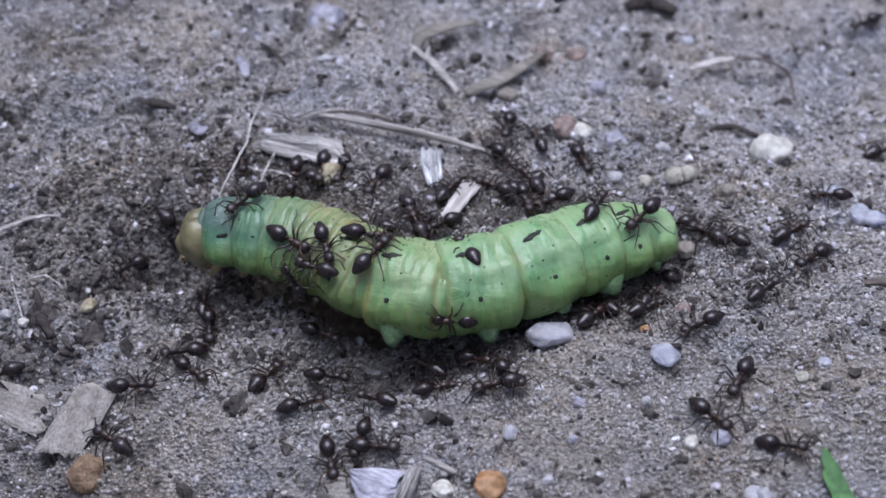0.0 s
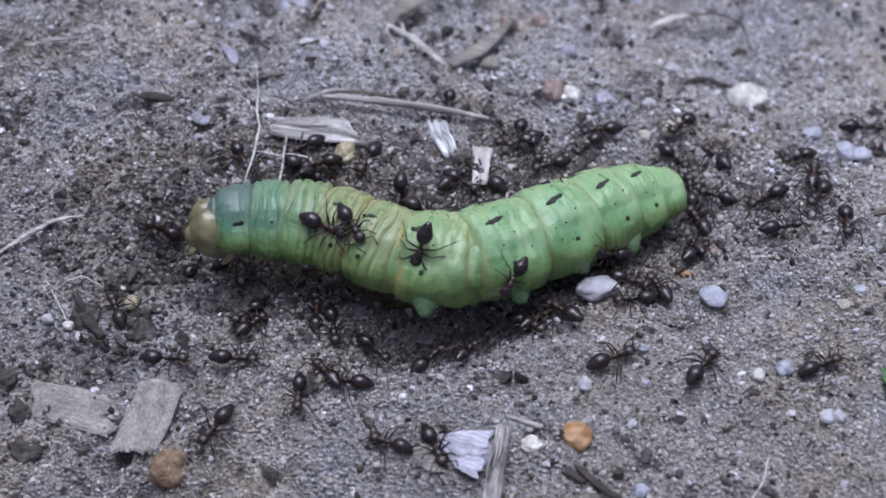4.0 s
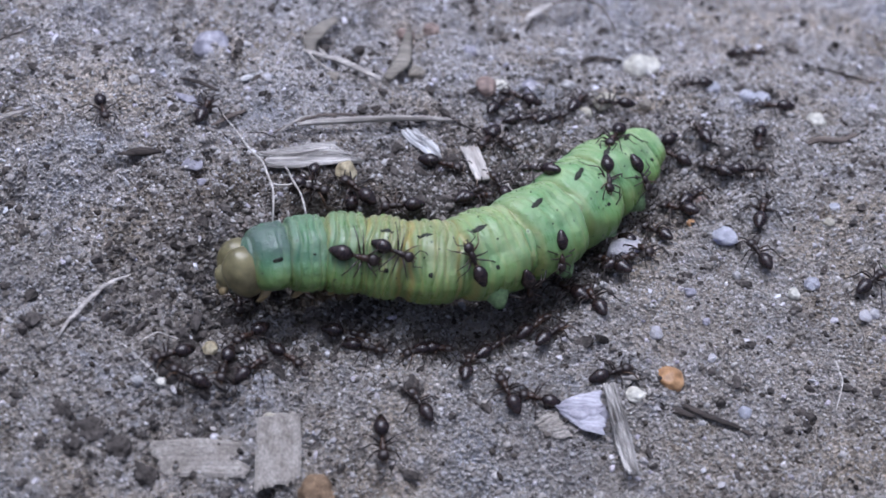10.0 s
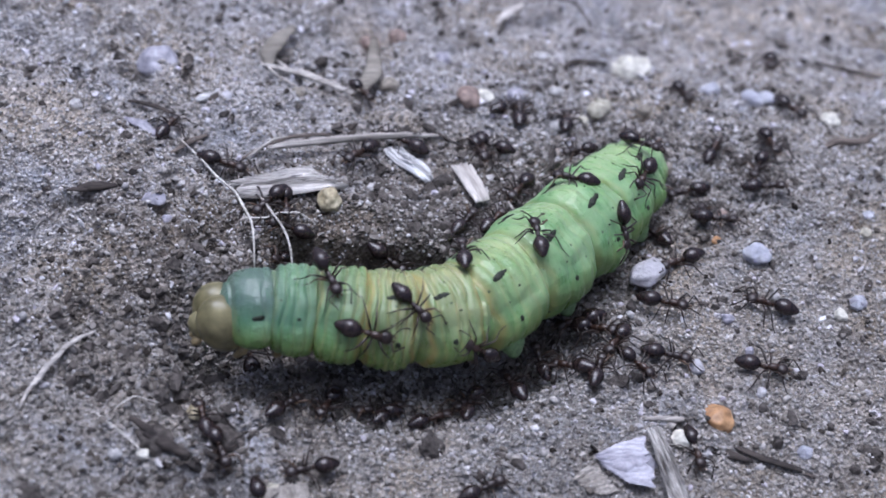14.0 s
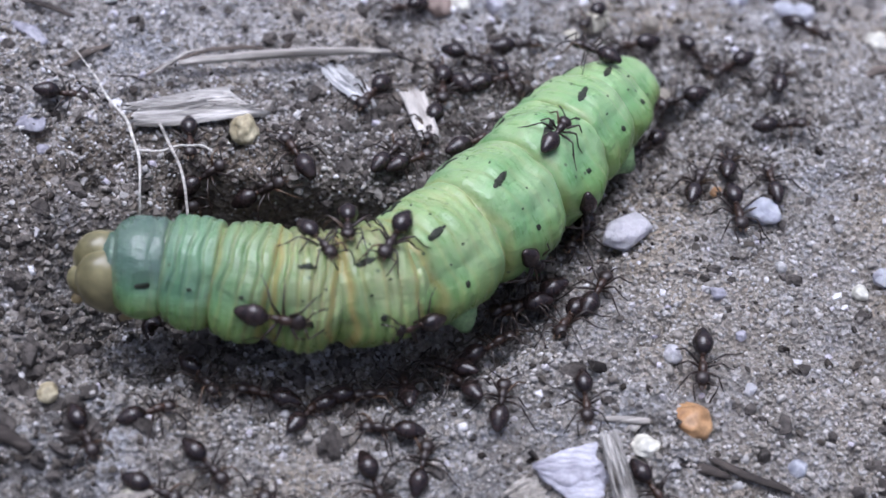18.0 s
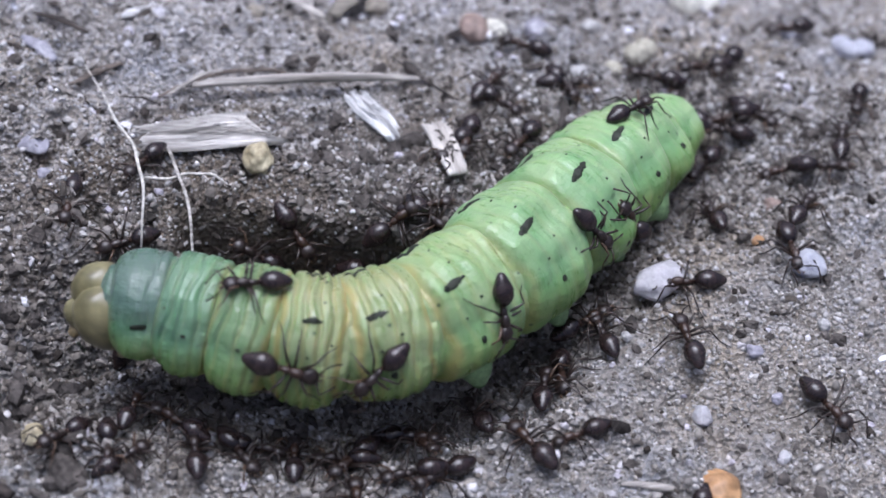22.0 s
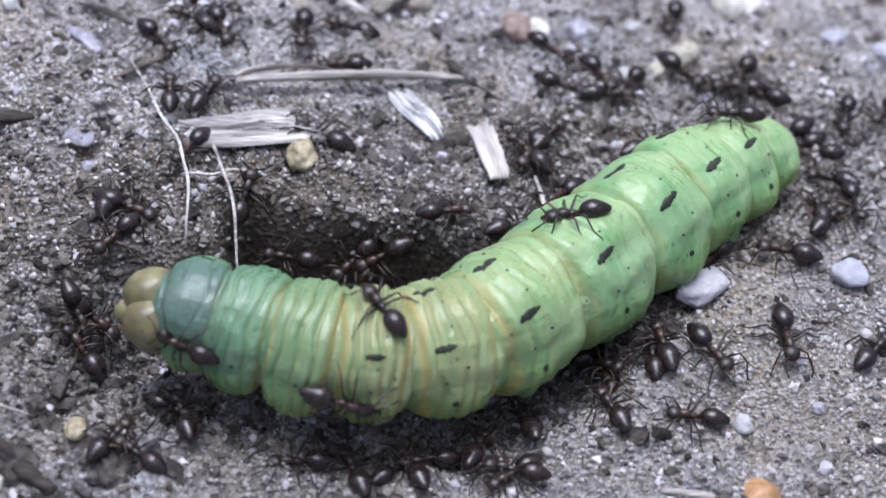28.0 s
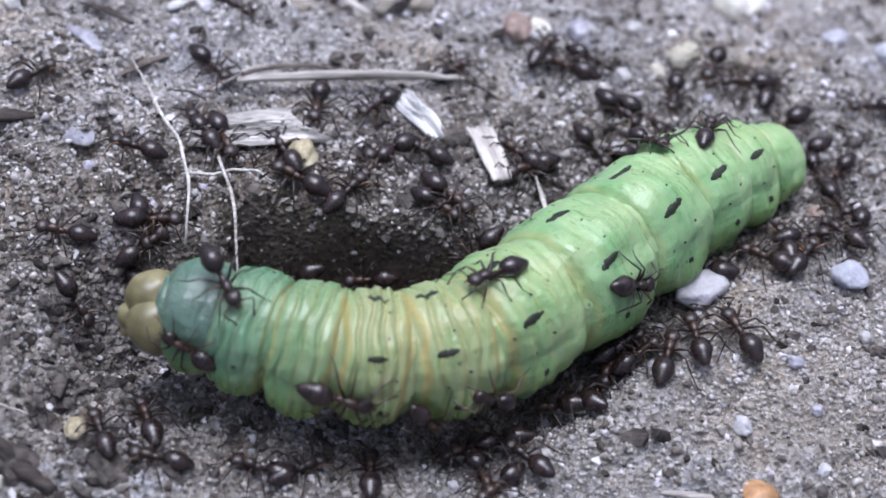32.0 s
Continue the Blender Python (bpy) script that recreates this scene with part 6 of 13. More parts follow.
    walk(segments[10], keys((0, 14.60, 6.67, 2.90, -26, 0, 38.5), (1, 14.04, 6.09, 2.90, -26, 0, 39.0), (2, 13.91, 6.08, 2.90, -26, 0, 36.0), (5, 13.67, 5.36, 2.90, -27, 0, 37.8), (6, 14.11, 5.90, 2.90, -28, 0, 35.4), (7, 14.37, 5.85, 2.90, -28, 0, 40.9), (8, 14.25, 5.84, 2.90, -29, 0, 38.1), (9, 14.38, 6.12, 2.90, -29, 0, 40.2), (10, 14.11, 5.99, 2.90, -30, 0, 39.8), (11, 14.05, 6.24, 2.90, -22, 0, 43.2), (12, 14.02, 6.58, 2.90, -14, 0, 41.4), (13, 13.81, 6.25, 2.90, -7, 0, 42.9), (14, 13.15, 5.79, 2.90, -13, 0, 41.6), (17, 13.30, 6.15, 2.90, -32, 0, 41.7), (18, 13.01, 6.51, 2.90, -30, 0, 40.5), (19, 13.19, 6.62, 2.90, -28, 0, 39.6), (20, 12.93, 6.18, 2.90, -26, 0, 40.0), (21, 13.02, 6.44, 2.90, -27, 0, 41.4), (22, 13.00, 6.37, 2.90, -28, 0, 38.5), (23, 13.43, 6.71, 2.90, -29, 0, 38.0), (24, 13.77, 6.56, 2.90, -22, 0, 35.6), (25, 14.14, 5.91, 2.90, -16, 0, 33.1), (28, 15.32, 4.89, 2.90, -11, 0, 27.6), (30, 15.40, 4.87, 2.90, -7, 0, 25.5), (32, 15.49, 4.71, 2.90, -2, 0, 22.6)))
    walk(segments[11], keys((0, 16.39, 7.91, 2.70, -27, 0, 30.5), (1, 15.78, 7.43, 2.70, -27, 0, 36.9), (2, 15.80, 7.13, 2.70, -27, 0, 22.2), (5, 15.51, 6.66, 2.70, -28, 0, 33.0), (6, 16.02, 7.22, 2.70, -29, 0, 34.0), (7, 16.19, 7.35, 2.70, -29, 0, 38.2), (8, 16.13, 7.29, 2.70, -30, 0, 37.4), (9, 16.23, 7.69, 2.70, -31, 0, 40.3), (10, 15.98, 7.53, 2.70, -31, 0, 39.3), (11, 15.85, 7.93, 2.70, -23, 0, 43.1), (12, 15.93, 8.24, 2.70, -15, 0, 40.9), (13, 15.64, 7.96, 2.70, -7, 0, 43.3), (14, 14.96, 7.41, 2.70, -14, 0, 41.8), (17, 15.10, 7.74, 2.70, -35, 0, 41.4), (18, 14.84, 8.06, 2.70, -33, 0, 40.1), (19, 15.05, 8.15, 2.70, -31, 0, 39.5), (20, 14.75, 7.71, 2.70, -29, 0, 40.0), (21, 14.82, 8.03, 2.70, -30, 0, 41.4), (22, 14.87, 7.85, 2.70, -30, 0, 38.4), (23, 15.34, 8.20, 2.70, -31, 0, 38.0), (24, 15.74, 7.96, 2.70, -25, 0, 35.2), (25, 16.18, 7.23, 2.70, -18, 0, 33.0), (28, 17.53, 6.01, 2.70, -14, 0, 26.4), (30, 17.66, 5.90, 2.70, -9, 0, 24.1), (32, 17.81, 5.59, 2.70, -4, 0, 20.0)))
    walk(chip_moved, keys((0, 2.96, 5.94, 1.04, 0, 0, -98.6), (1, 3.24, 6.29, 1.05, 0, 0, -111.4), (2, 3.06, 7.12, 1.05, 0, 0, -92.0), (5, 3.03, 5.96, 1.04, 0, 0, -84.7), (6, 3.08, 6.06, 1.04, 0, 0, -79.1), (9, 3.41, 6.02, 1.05, 0, 0, -90.9), (13, 3.37, 6.12, 1.05, 0, 0, -88.8), (17, 3.35, 5.96, 1.05, 0, 0, -91.5), (20, 2.92, 5.93, 1.04, 0, 0, -86.4), (23, 3.32, 5.83, 1.04, 0, 0, -84.9), (25, 3.33, 5.67, 1.04, 0, 0, -88.5), (28, 3.16, 5.65, 1.04, 0, 0, -87.6), (32, 3.17, 5.61, 1.04, 0, 0, -84.8)))
    go(ants[0], keys((0, 6.1, -3.2, 4.77, 2, 5, 132), (0.5, 5.9, -3.5, 5.37, 4, 3, 174), (1, 5.7, -3.8, 5.33, -0, -1, -145), (1.5, 4.6, -2.6, 3.04, 56, -1, -146), (2, 3.5, -1.5, 0.76, 112, 0, -146), (3.5, 3.5, -2.4, 2.94, 60, 14, -167), (5, 3.4, -3.3, 5.12, 7, 5, 168), (5.5, 5.2, -4.0, 5.39, -0, -14, 133), (6, 7.0, -4.7, 4.66, 16, -28, 93), (7, 5.6, -3.5, 5.14, 2, 3, 130), (8, 6.0, -3.1, 4.99, 2, -1, 113), (9, 5.1, -1.7, 5.04, -3, 8, 110), (10, 6.1, -0.2, 4.44, 2, 24, 135), (10.33, 4.7, -1.7, 4.61, 8, 21, 137), (10.44, 4.3, -2.2, 4.70, 26, 4, -166), (10.56, 3.8, -2.7, 4.80, 23, -20, -113), (10.67, 3.3, -3.2, 4.89, -2, -30, -50), (11, 1.9, -4.7, 5.06, -6, -27, -47), (11.5, -0.2, -6.2, 5.15, -0, -17, -60), (12, -2.3, -7.7, 5.09, -2, -7, -72), (12.5, -3.0, -7.8, 5.13, -6, -5, -8), (13, -3.6, -7.9, 4.97, -4, 2, 56), (14, -2.6, -6.2, 4.91, -5, 7, 73), (16, 2.0, -7.2, 5.06, 26, 30, 59), (17, 3.8, -7.1, 3.22, 57, 37, 44), (18, 5.7, -7.0, 1.39, 90, 50, 36), (18.33, 5.1, -7.5, 1.66, 112, 63, 57), (18.5, 4.7, -7.7, 1.80, -103, 47, -166), (18.67, 4.4, -8.0, 1.94, -85, -17, -163), (19, 3.8, -8.4, 2.21, -69, -33, -156), (19.5, 3.8, -8.1, 3.51, -63, -11, -142), (20, 3.4, -7.4, 4.51, -36, 12, -130), (20.5, 2.6, -8.5, 4.22, -37, 34, -112), (21, 1.7, -9.3, 3.60, -19, 52, -82), (22, 2.1, -9.0, 3.23, -19, 60, -79), (23, 2.1, -9.5, 2.46, -26, 71, -83), (24, 2.4, -9.4, 1.38, 65, 64, 7), (24.33, 2.5, -9.2, 1.04, 36, 55, -31), (24.44, 2.6, -9.1, 0.92, -59, 47, -108), (24.56, 2.7, -9.1, 0.80, -97, 1, -122), (24.67, 2.7, -9.0, 0.68, -135, -42, -103), (25, 3.0, -8.9, 0.28, -113, -57, -125), (26, 2.7, -7.0, 0.44, -167, -34, -111), (27, 2.4, -5.0, 0.60, 154, -11, -122), (28, 2.1, -3.1, 0.76, 112, 0, -145), (28.33, 3.5, -4.7, 0.99, 127, -7, -93), (28.67, 5.0, -6.3, 1.21, 131, -22, -42), (29, 6.4, -7.9, 1.44, 119, -34, 17), (29.5, 7.0, -7.5, 1.66, 95, 2, 26), (30, 7.3, -6.8, 1.91, 89, 39, 36), (31, 6.5, -8.1, 1.77, 50, 63, -3), (31.5, 7.0, -7.5, 2.53, 69, 44, 16), (32, 7.3, -6.8, 3.25, 63, 23, 25)))
    go(ants[1], keys((0, 0.5, -5.4, 4.93, 3, -19, 64), (1, 0.5, -5.9, 4.91, 8, -21, 59), (2, -0.0, -5.5, 5.02, 2, -11, 74), (3, 0.0, -6.5, 5.08, 4, 15, 78), (3.33, 0.1, -6.8, 4.95, -25, 21, 121), (3.67, 0.1, -7.2, 4.81, -45, 44, 163), (4, 0.1, -7.5, 4.67, -28, 71, -129), (5, 0.2, -8.0, 3.80, -16, 46, -113), (5.5, -0.7, -8.7, 3.24, -38, 57, -136), (6, -1.5, -8.7, 2.35, -69, 62, -171), (6.5, -1.5, -9.1, 1.22, -97, 72, 172), (7, -1.5, -9.2, 0.17, -141, 78, 129), (7.33, -1.6, -9.0, 0.46, 107, 81, 9), (7.5, -1.6, -9.0, 0.56, 107, 19, -8), (7.67, -1.6, -9.0, 0.66, 127, -40, -30), (8, -1.7, -9.0, 0.89, 129, -58, -34), (8.5, -1.8, -9.4, 1.29, 105, -6, -13), (9, -2.0, -9.4, 1.76, 93, 47, 3), (9.5, 0.7, -9.4, 1.22, 90, 59, 7), (10, 3.1, -8.8, 0.82, 84, 72, 16), (10.33, 2.6, -6.8, 0.80, 170, 49, 64), (10.67, 2.1, -4.8, 0.78, -151, 19, 56), (11, 1.6, -2.7, 0.76, -112, -0, 31), (11.5, 4.1, -5.0, -0.47, -59, -14, 25), (12, 6.5, -7.2, -1.71, -2, -18, 10), (12.5, 8.1, -7.4, -1.17, -16, -6, 76), (13, 9.7, -7.5, -0.68, -8, 13, 140), (13.33, 10.6, -7.7, -0.40, -9, 21, 133), (13.44, 11.0, -7.7, -0.34, -12, 11, 79), (13.56, 11.3, -7.8, -0.27, -5, 3, 26), (13.67, 11.6, -7.8, -0.20, 6, 3, -26), (14, 12.6, -8.0, -0.08, 7, -5, -33), (17, 7.6, -7.7, -1.32, 7, -18, -27), (17.5, 8.7, -8.1, -0.93, -5, -16, 12), (18, 9.8, -8.5, -0.59, -12, -7, 48), (19, 10.5, -8.1, -0.43, -12, -2, 76), (20, 7.8, -9.7, -1.07, -10, 14, 121), (20.5, 9.2, -9.5, -0.68, -13, 4, 83), (21, 10.5, -9.3, -0.43, -5, -8, 45), (22, 12.8, -8.7, -0.10, -7, -4, 92), (22.67, 12.4, -7.0, -0.06, -10, -17, 105), (23, 12.2, -6.1, -0.16, 5, -10, 174), (23.33, 12.0, -5.2, -0.25, 16, -21, -117), (24, 11.7, -3.5, -0.70, 18, -9, -103), (24.5, 11.4, -3.5, -0.79, 17, 10, -162), (25, 11.0, -3.5, -0.87, -2, 19, 134), (26.5, 12.4, -3.1, -0.59, 12, 16, 176), (28, 13.8, -2.7, -0.30, 20, 4, -144), (29, 13.3, -3.0, -0.35, 18, 9, -157), (30, 13.1, -3.1, -0.38, 14, 15, -177), (31, 13.2, -3.4, -0.31, -7, 18, 121), (32, 13.0, -3.3, -0.38, 5, 19, 156)))
    go(ants[2], keys((0, -3.0, -5.4, 4.34, 27, 20, -55), (1, -4.6, -6.0, 3.83, -4, 38, -110), (2, -4.5, -6.3, 3.98, 18, 31, -76), (5, -4.9, -6.2, 4.36, 28, 18, -47), (6, -5.1, -6.2, 4.35, 27, 17, -51), (7, -5.6, -6.6, 4.59, 18, 14, -52), (8, -6.0, -6.7, 4.43, 25, 15, -49), (9, -6.4, -7.1, 4.53, 21, 15, -50), (10, -6.9, -8.1, 4.14, 41, 10, -29), (11, -7.2, -8.8, 3.99, 44, 12, -28), (12, -7.3, -9.8, 3.87, 48, 11, -22), (13, -7.3, -10.4, 3.96, 43, 16, -25), (14, -7.1, -9.9, 4.23, 24, 25, -52), (17, -6.0, -10.0, 4.28, 18, 24, -57), (18, -6.4, -8.2, 4.57, -6, -4, -69), (19, -7.6, -7.5, 4.85, -10, 3, -10), (19.5, -9.0, -7.4, 4.95, -4, -4, 19), (20, -10.5, -7.4, 4.66, 2, -9, 48), (20.5, -10.9, -8.0, 4.76, -10, -11, 94), (21, -11.2, -8.4, 4.44, -29, -6, 140), (22, -10.0, -7.8, 4.77, -7, 3, 176), (22.5, -9.2, -6.4, 2.84, 52, -5, 165), (23, -8.4, -5.1, 0.92, 112, -0, 153), (24, -8.2, -5.0, 0.92, 112, 0, 152), (24.5, -8.4, -5.7, 2.68, 61, -38, -162), (25, -8.6, -6.3, 4.44, -4, -18, -101), (26.5, -7.4, -7.8, 4.76, 23, -35, -175), (27.25, -6.9, -8.7, 4.80, 14, -17, 151), (28, -6.3, -9.5, 4.83, -3, -8, 117), (28.5, -6.1, -7.8, 4.45, 21, 13, 117), (29, -5.9, -6.6, 3.45, 16, 34, 117), (29.5, -5.2, -6.7, 2.17, 73, 31, 162), (30, -4.5, -6.8, 0.88, 112, -0, -174), (31, -3.6, -6.6, 0.86, 112, -0, -166), (31.33, -2.8, -8.4, 1.16, 161, -7, -152), (31.67, -1.9, -10.3, 1.45, -150, -22, -149), (32, -1.1, -12.1, 1.74, -96, -34, -159)))
    go(ants[3], keys((0, -5.5, -5.1, 4.03, 44, 5, -16), (1, -5.7, -5.8, 3.97, 44, 11, -18), (2, -5.9, -5.8, 3.93, 45, 7, -20), (5, -7.0, -6.1, 3.88, 48, 3, -12), (6, -7.6, -6.4, 3.61, 56, 0, -9), (7, -8.0, -6.9, 3.96, 47, 7, -18), (8, -8.3, -6.8, 3.83, 50, 4, -17), (9, -8.8, -7.3, 3.90, 47, 6, -17), (10, -9.5, -7.6, 3.65, 54, 6, -19), (11, -9.6, -8.5, 3.30, 60, 10, -20), (12, -9.7, -9.6, 3.22, 65, -3, -15), (13, -10.0, -10.3, 3.12, 67, 3, -21), (14, -9.9, -10.2, 3.14, 66, 8, -24), (17, -9.1, -10.6, 2.94, 71, -4, -19), (18, -8.8, -10.6, 2.75, 75, 2, -20), (19, -8.6, -10.7, 2.94, 71, -2, -18), (20, -8.4, -11.1, 2.91, 72, 0, -19), (21, -8.3, -11.3, 2.80, 74, 5, -18), (22, -8.4, -11.1, 2.90, 71, 8, -19), (23, -8.2, -10.9, 2.86, 72, 2, -18), (24, -8.0, -10.8, 3.02, 69, -2, -17), (25, -8.3, -11.3, 2.84, 73, 4, -20), (28, -7.9, -12.1, 1.93, 91, 12, -14), (29, -8.1, -12.1, 2.24, 85, 10, -15), (30, -8.0, -12.1, 2.27, 84, 13, -15), (31, -8.0, -12.1, 2.37, 82, 8, -15), (32, -8.0, -12.1, 2.20, 85, 11, -14)))
    go(ants[4], keys((0, -10.3, -3.1, 4.50, -14, 12, -122), (0.5, -10.3, -4.2, 4.46, -8, 26, -105), (1, -10.4, -5.1, 3.75, 2, 37, -84), (1.33, -10.8, -3.8, 2.85, 32, 5, -104), (1.67, -11.2, -2.4, 1.94, 71, -10, -137), (2, -11.6, -1.1, 1.03, 112, 0, -172), (5, -13.5, -1.8, 1.08, 112, 0, -170), (6, -14.1, -2.0, 1.10, 112, 0, -168), (6.33, -14.0, -3.4, 1.87, 67, 6, 155), (6.67, -13.9, -4.7, 2.65, 26, -16, 124), (7, -13.9, -6.1, 3.43, -9, -52, 110), (7.5, -15.2, -4.8, 4.25, -1, -21, 110), (8, -16.6, -3.3, 3.86, -0, 11, 110), (8.5, -16.1, -2.9, 2.50, 59, 25, 150), (9, -15.5, -2.5, 1.14, 112, 0, -177), (10, -14.2, -2.4, 1.06, 112, 0, -179), (11, -12.4, -2.8, 0.97, 112, 0, 172), (11.5, -12.1, -5.7, 0.68, 170, -12, -169), (12, -11.8, -8.7, 0.40, -130, -35, -169), (13, -12.7, -9.2, 0.65, -124, -14, 167), (13.25, -12.7, -9.2, 1.98, -81, 8, -169), (13.5, -12.7, -9.1, 3.32, -33, 6, -136), (14, -11.8, -7.1, 4.92, 17, 21, -76), (16, -8.3, -7.3, 4.90, -3, 3, -91), (18, -4.8, -7.5, 4.80, 3, -16, -105), (18.5, -5.0, -6.7, 2.84, 62, -28, -151), (19, -5.2, -6.0, 0.89, 112, 0, 174), (20, -5.7, -6.2, 0.90, 112, -0, 173), (21, -6.3, -6.2, 0.90, 112, 0, 167), (21.33, -6.5, -6.1, 0.90, 131, 52, -159), (21.67, -6.6, -6.0, 0.90, -131, 52, -51), (22, -6.7, -5.9, 0.90, -112, 0, -17), (22.33, -7.0, -6.1, 2.12, -85, 38, 15), (22.67, -7.2, -6.3, 3.34, -25, 44, 79), (23, -7.5, -6.6, 4.56, 11, 11, 119), (23.5, -5.9, -6.1, 2.71, 64, 22, 158), (24, -4.3, -5.7, 0.87, 112, 0, -170), (24.33, -3.0, -6.7, 2.20, 100, 43, 143), (24.67, -1.7, -7.7, 3.53, 36, 49, 53), (25, -0.4, -8.7, 4.87, 15, 9, 0), (26.5, -4.9, -7.2, 2.91, -50, 13, -17), (28, -9.4, -5.7, 0.95, -112, 0, -28), (28.5, -10.9, -5.2, 2.49, -62, 38, 19), (29, -12.5, -4.7, 4.03, 3, 17, 82), (30, -12.6, -5.6, 4.13, 9, 18, 85), (30.33, -12.8, -5.9, 4.46, -1, 33, 67), (30.5, -13.0, -6.2, 4.50, -7, 26, 1), (30.67, -13.2, -6.4, 4.54, -3, 19, -60), (31, -13.5, -6.9, 4.15, 5, 2, -75), (32, -13.2, -7.2, 4.66, 21, 18, -66)))
    go(ants[5], keys((0, 6.3, -7.1, 2.39, -83, -4, -158), (1, 5.8, -7.4, 1.32, -105, -26, -147), (2, 4.4, -8.1, 1.76, -95, -17, -156), (3.5, 5.7, -7.7, 2.51, -74, 21, -133), (5, 6.6, -6.8, 3.18, -30, 54, -92), (5.33, 5.4, -5.2, 2.37, 19, 22, -92), (5.67, 4.2, -3.5, 1.57, 63, -1, -116), (6, 3.0, -1.9, 0.76, 112, 0, -148), (7, 3.1, -1.8, 0.76, 112, 0, -153), (8, 2.4, -1.7, 0.76, 112, 0, -153), (8.33, 3.2, -3.8, 1.14, 132, 21, 160), (8.67, 4.1, -5.8, 1.51, 127, 50, 106), (9, 5.0, -7.8, 1.88, 80, 55, 16), (10, 5.7, -7.6, 2.63, -21, 62, -86), (10.5, 5.1, -8.0, 2.73, -69, 32, -131), (11, 4.4, -8.3, 2.81, -76, -5, -151), (11.33, 2.6, -7.0, 2.14, -133, -3, -149), (11.67, 0.8, -5.6, 1.47, 169, -1, -149), (12, -0.9, -4.3, 0.80, 112, 0, -151), (13, -2.9, -5.1, 0.82, 112, 0, -157), (13.33, -3.0, -7.1, 1.14, 163, -16, -149), (13.67, -3.0, -9.2, 1.46, -142, -32, -158), (14, -3.1, -11.2, 1.77, -78, -33, -180), (15, -2.2, -11.1, 1.65, -80, -26, 162), (15.33, -1.8, -11.0, 1.61, -106, 22, 160), (15.67, -1.5, -11.0, 1.56, -162, 60, 117), (16, -1.2, -10.9, 1.52, 116, 38, 47), (17, -0.3, -10.6, 1.43, 97, 38, 24), (17.33, -0.8, -10.9, 1.54, 111, 62, 39), (17.5, -1.1, -11.0, 1.61, -116, 66, 172), (17.67, -1.4, -11.1, 1.68, -98, 20, -170), (18, -2.1, -11.1, 1.83, -93, -5, -165), (18.5, -2.8, -11.3, 0.81, -113, 16, -174), (19, -3.6, -11.1, -0.10, -122, 37, 175), (19.5, -4.4, -8.6, 0.39, 172, 16, 166), (20, -5.1, -6.2, 0.88, 112, -0, -179), (21, -5.9, -6.2, 0.90, 112, 0, 172), (22, -6.8, -5.8, 0.90, 112, -0, 161), (23, -7.7, -5.4, 0.91, 112, -0, 156), (23.33, -8.9, -6.7, 0.71, 141, 13, 114), (23.67, -10.0, -8.0, 0.51, 157, 41, 76), (24, -11.2, -9.3, 0.30, 133, 70, 11), (24.33, -10.6, -7.8, 0.52, 178, 39, 16), (24.67, -10.1, -6.3, 0.74, -149, 12, -3), (25, -9.5, -4.7, 0.95, -112, 0, -32), (26, -11.4, -6.0, 1.45, -110, -15, -87), (27, -13.3, -7.2, 1.94, -96, -22, -147), (28, -15.2, -8.4, 2.43, -83, -13, 154), (29, -15.1, -8.3, 2.03, -90, -22, 157), (30, -15.0, -8.4, 2.28, -83, -21, 153), (31, -15.0, -8.3, 2.18, -86, -28, 155), (32, -15.0, -8.3, 2.16, -87, -27, 157)))
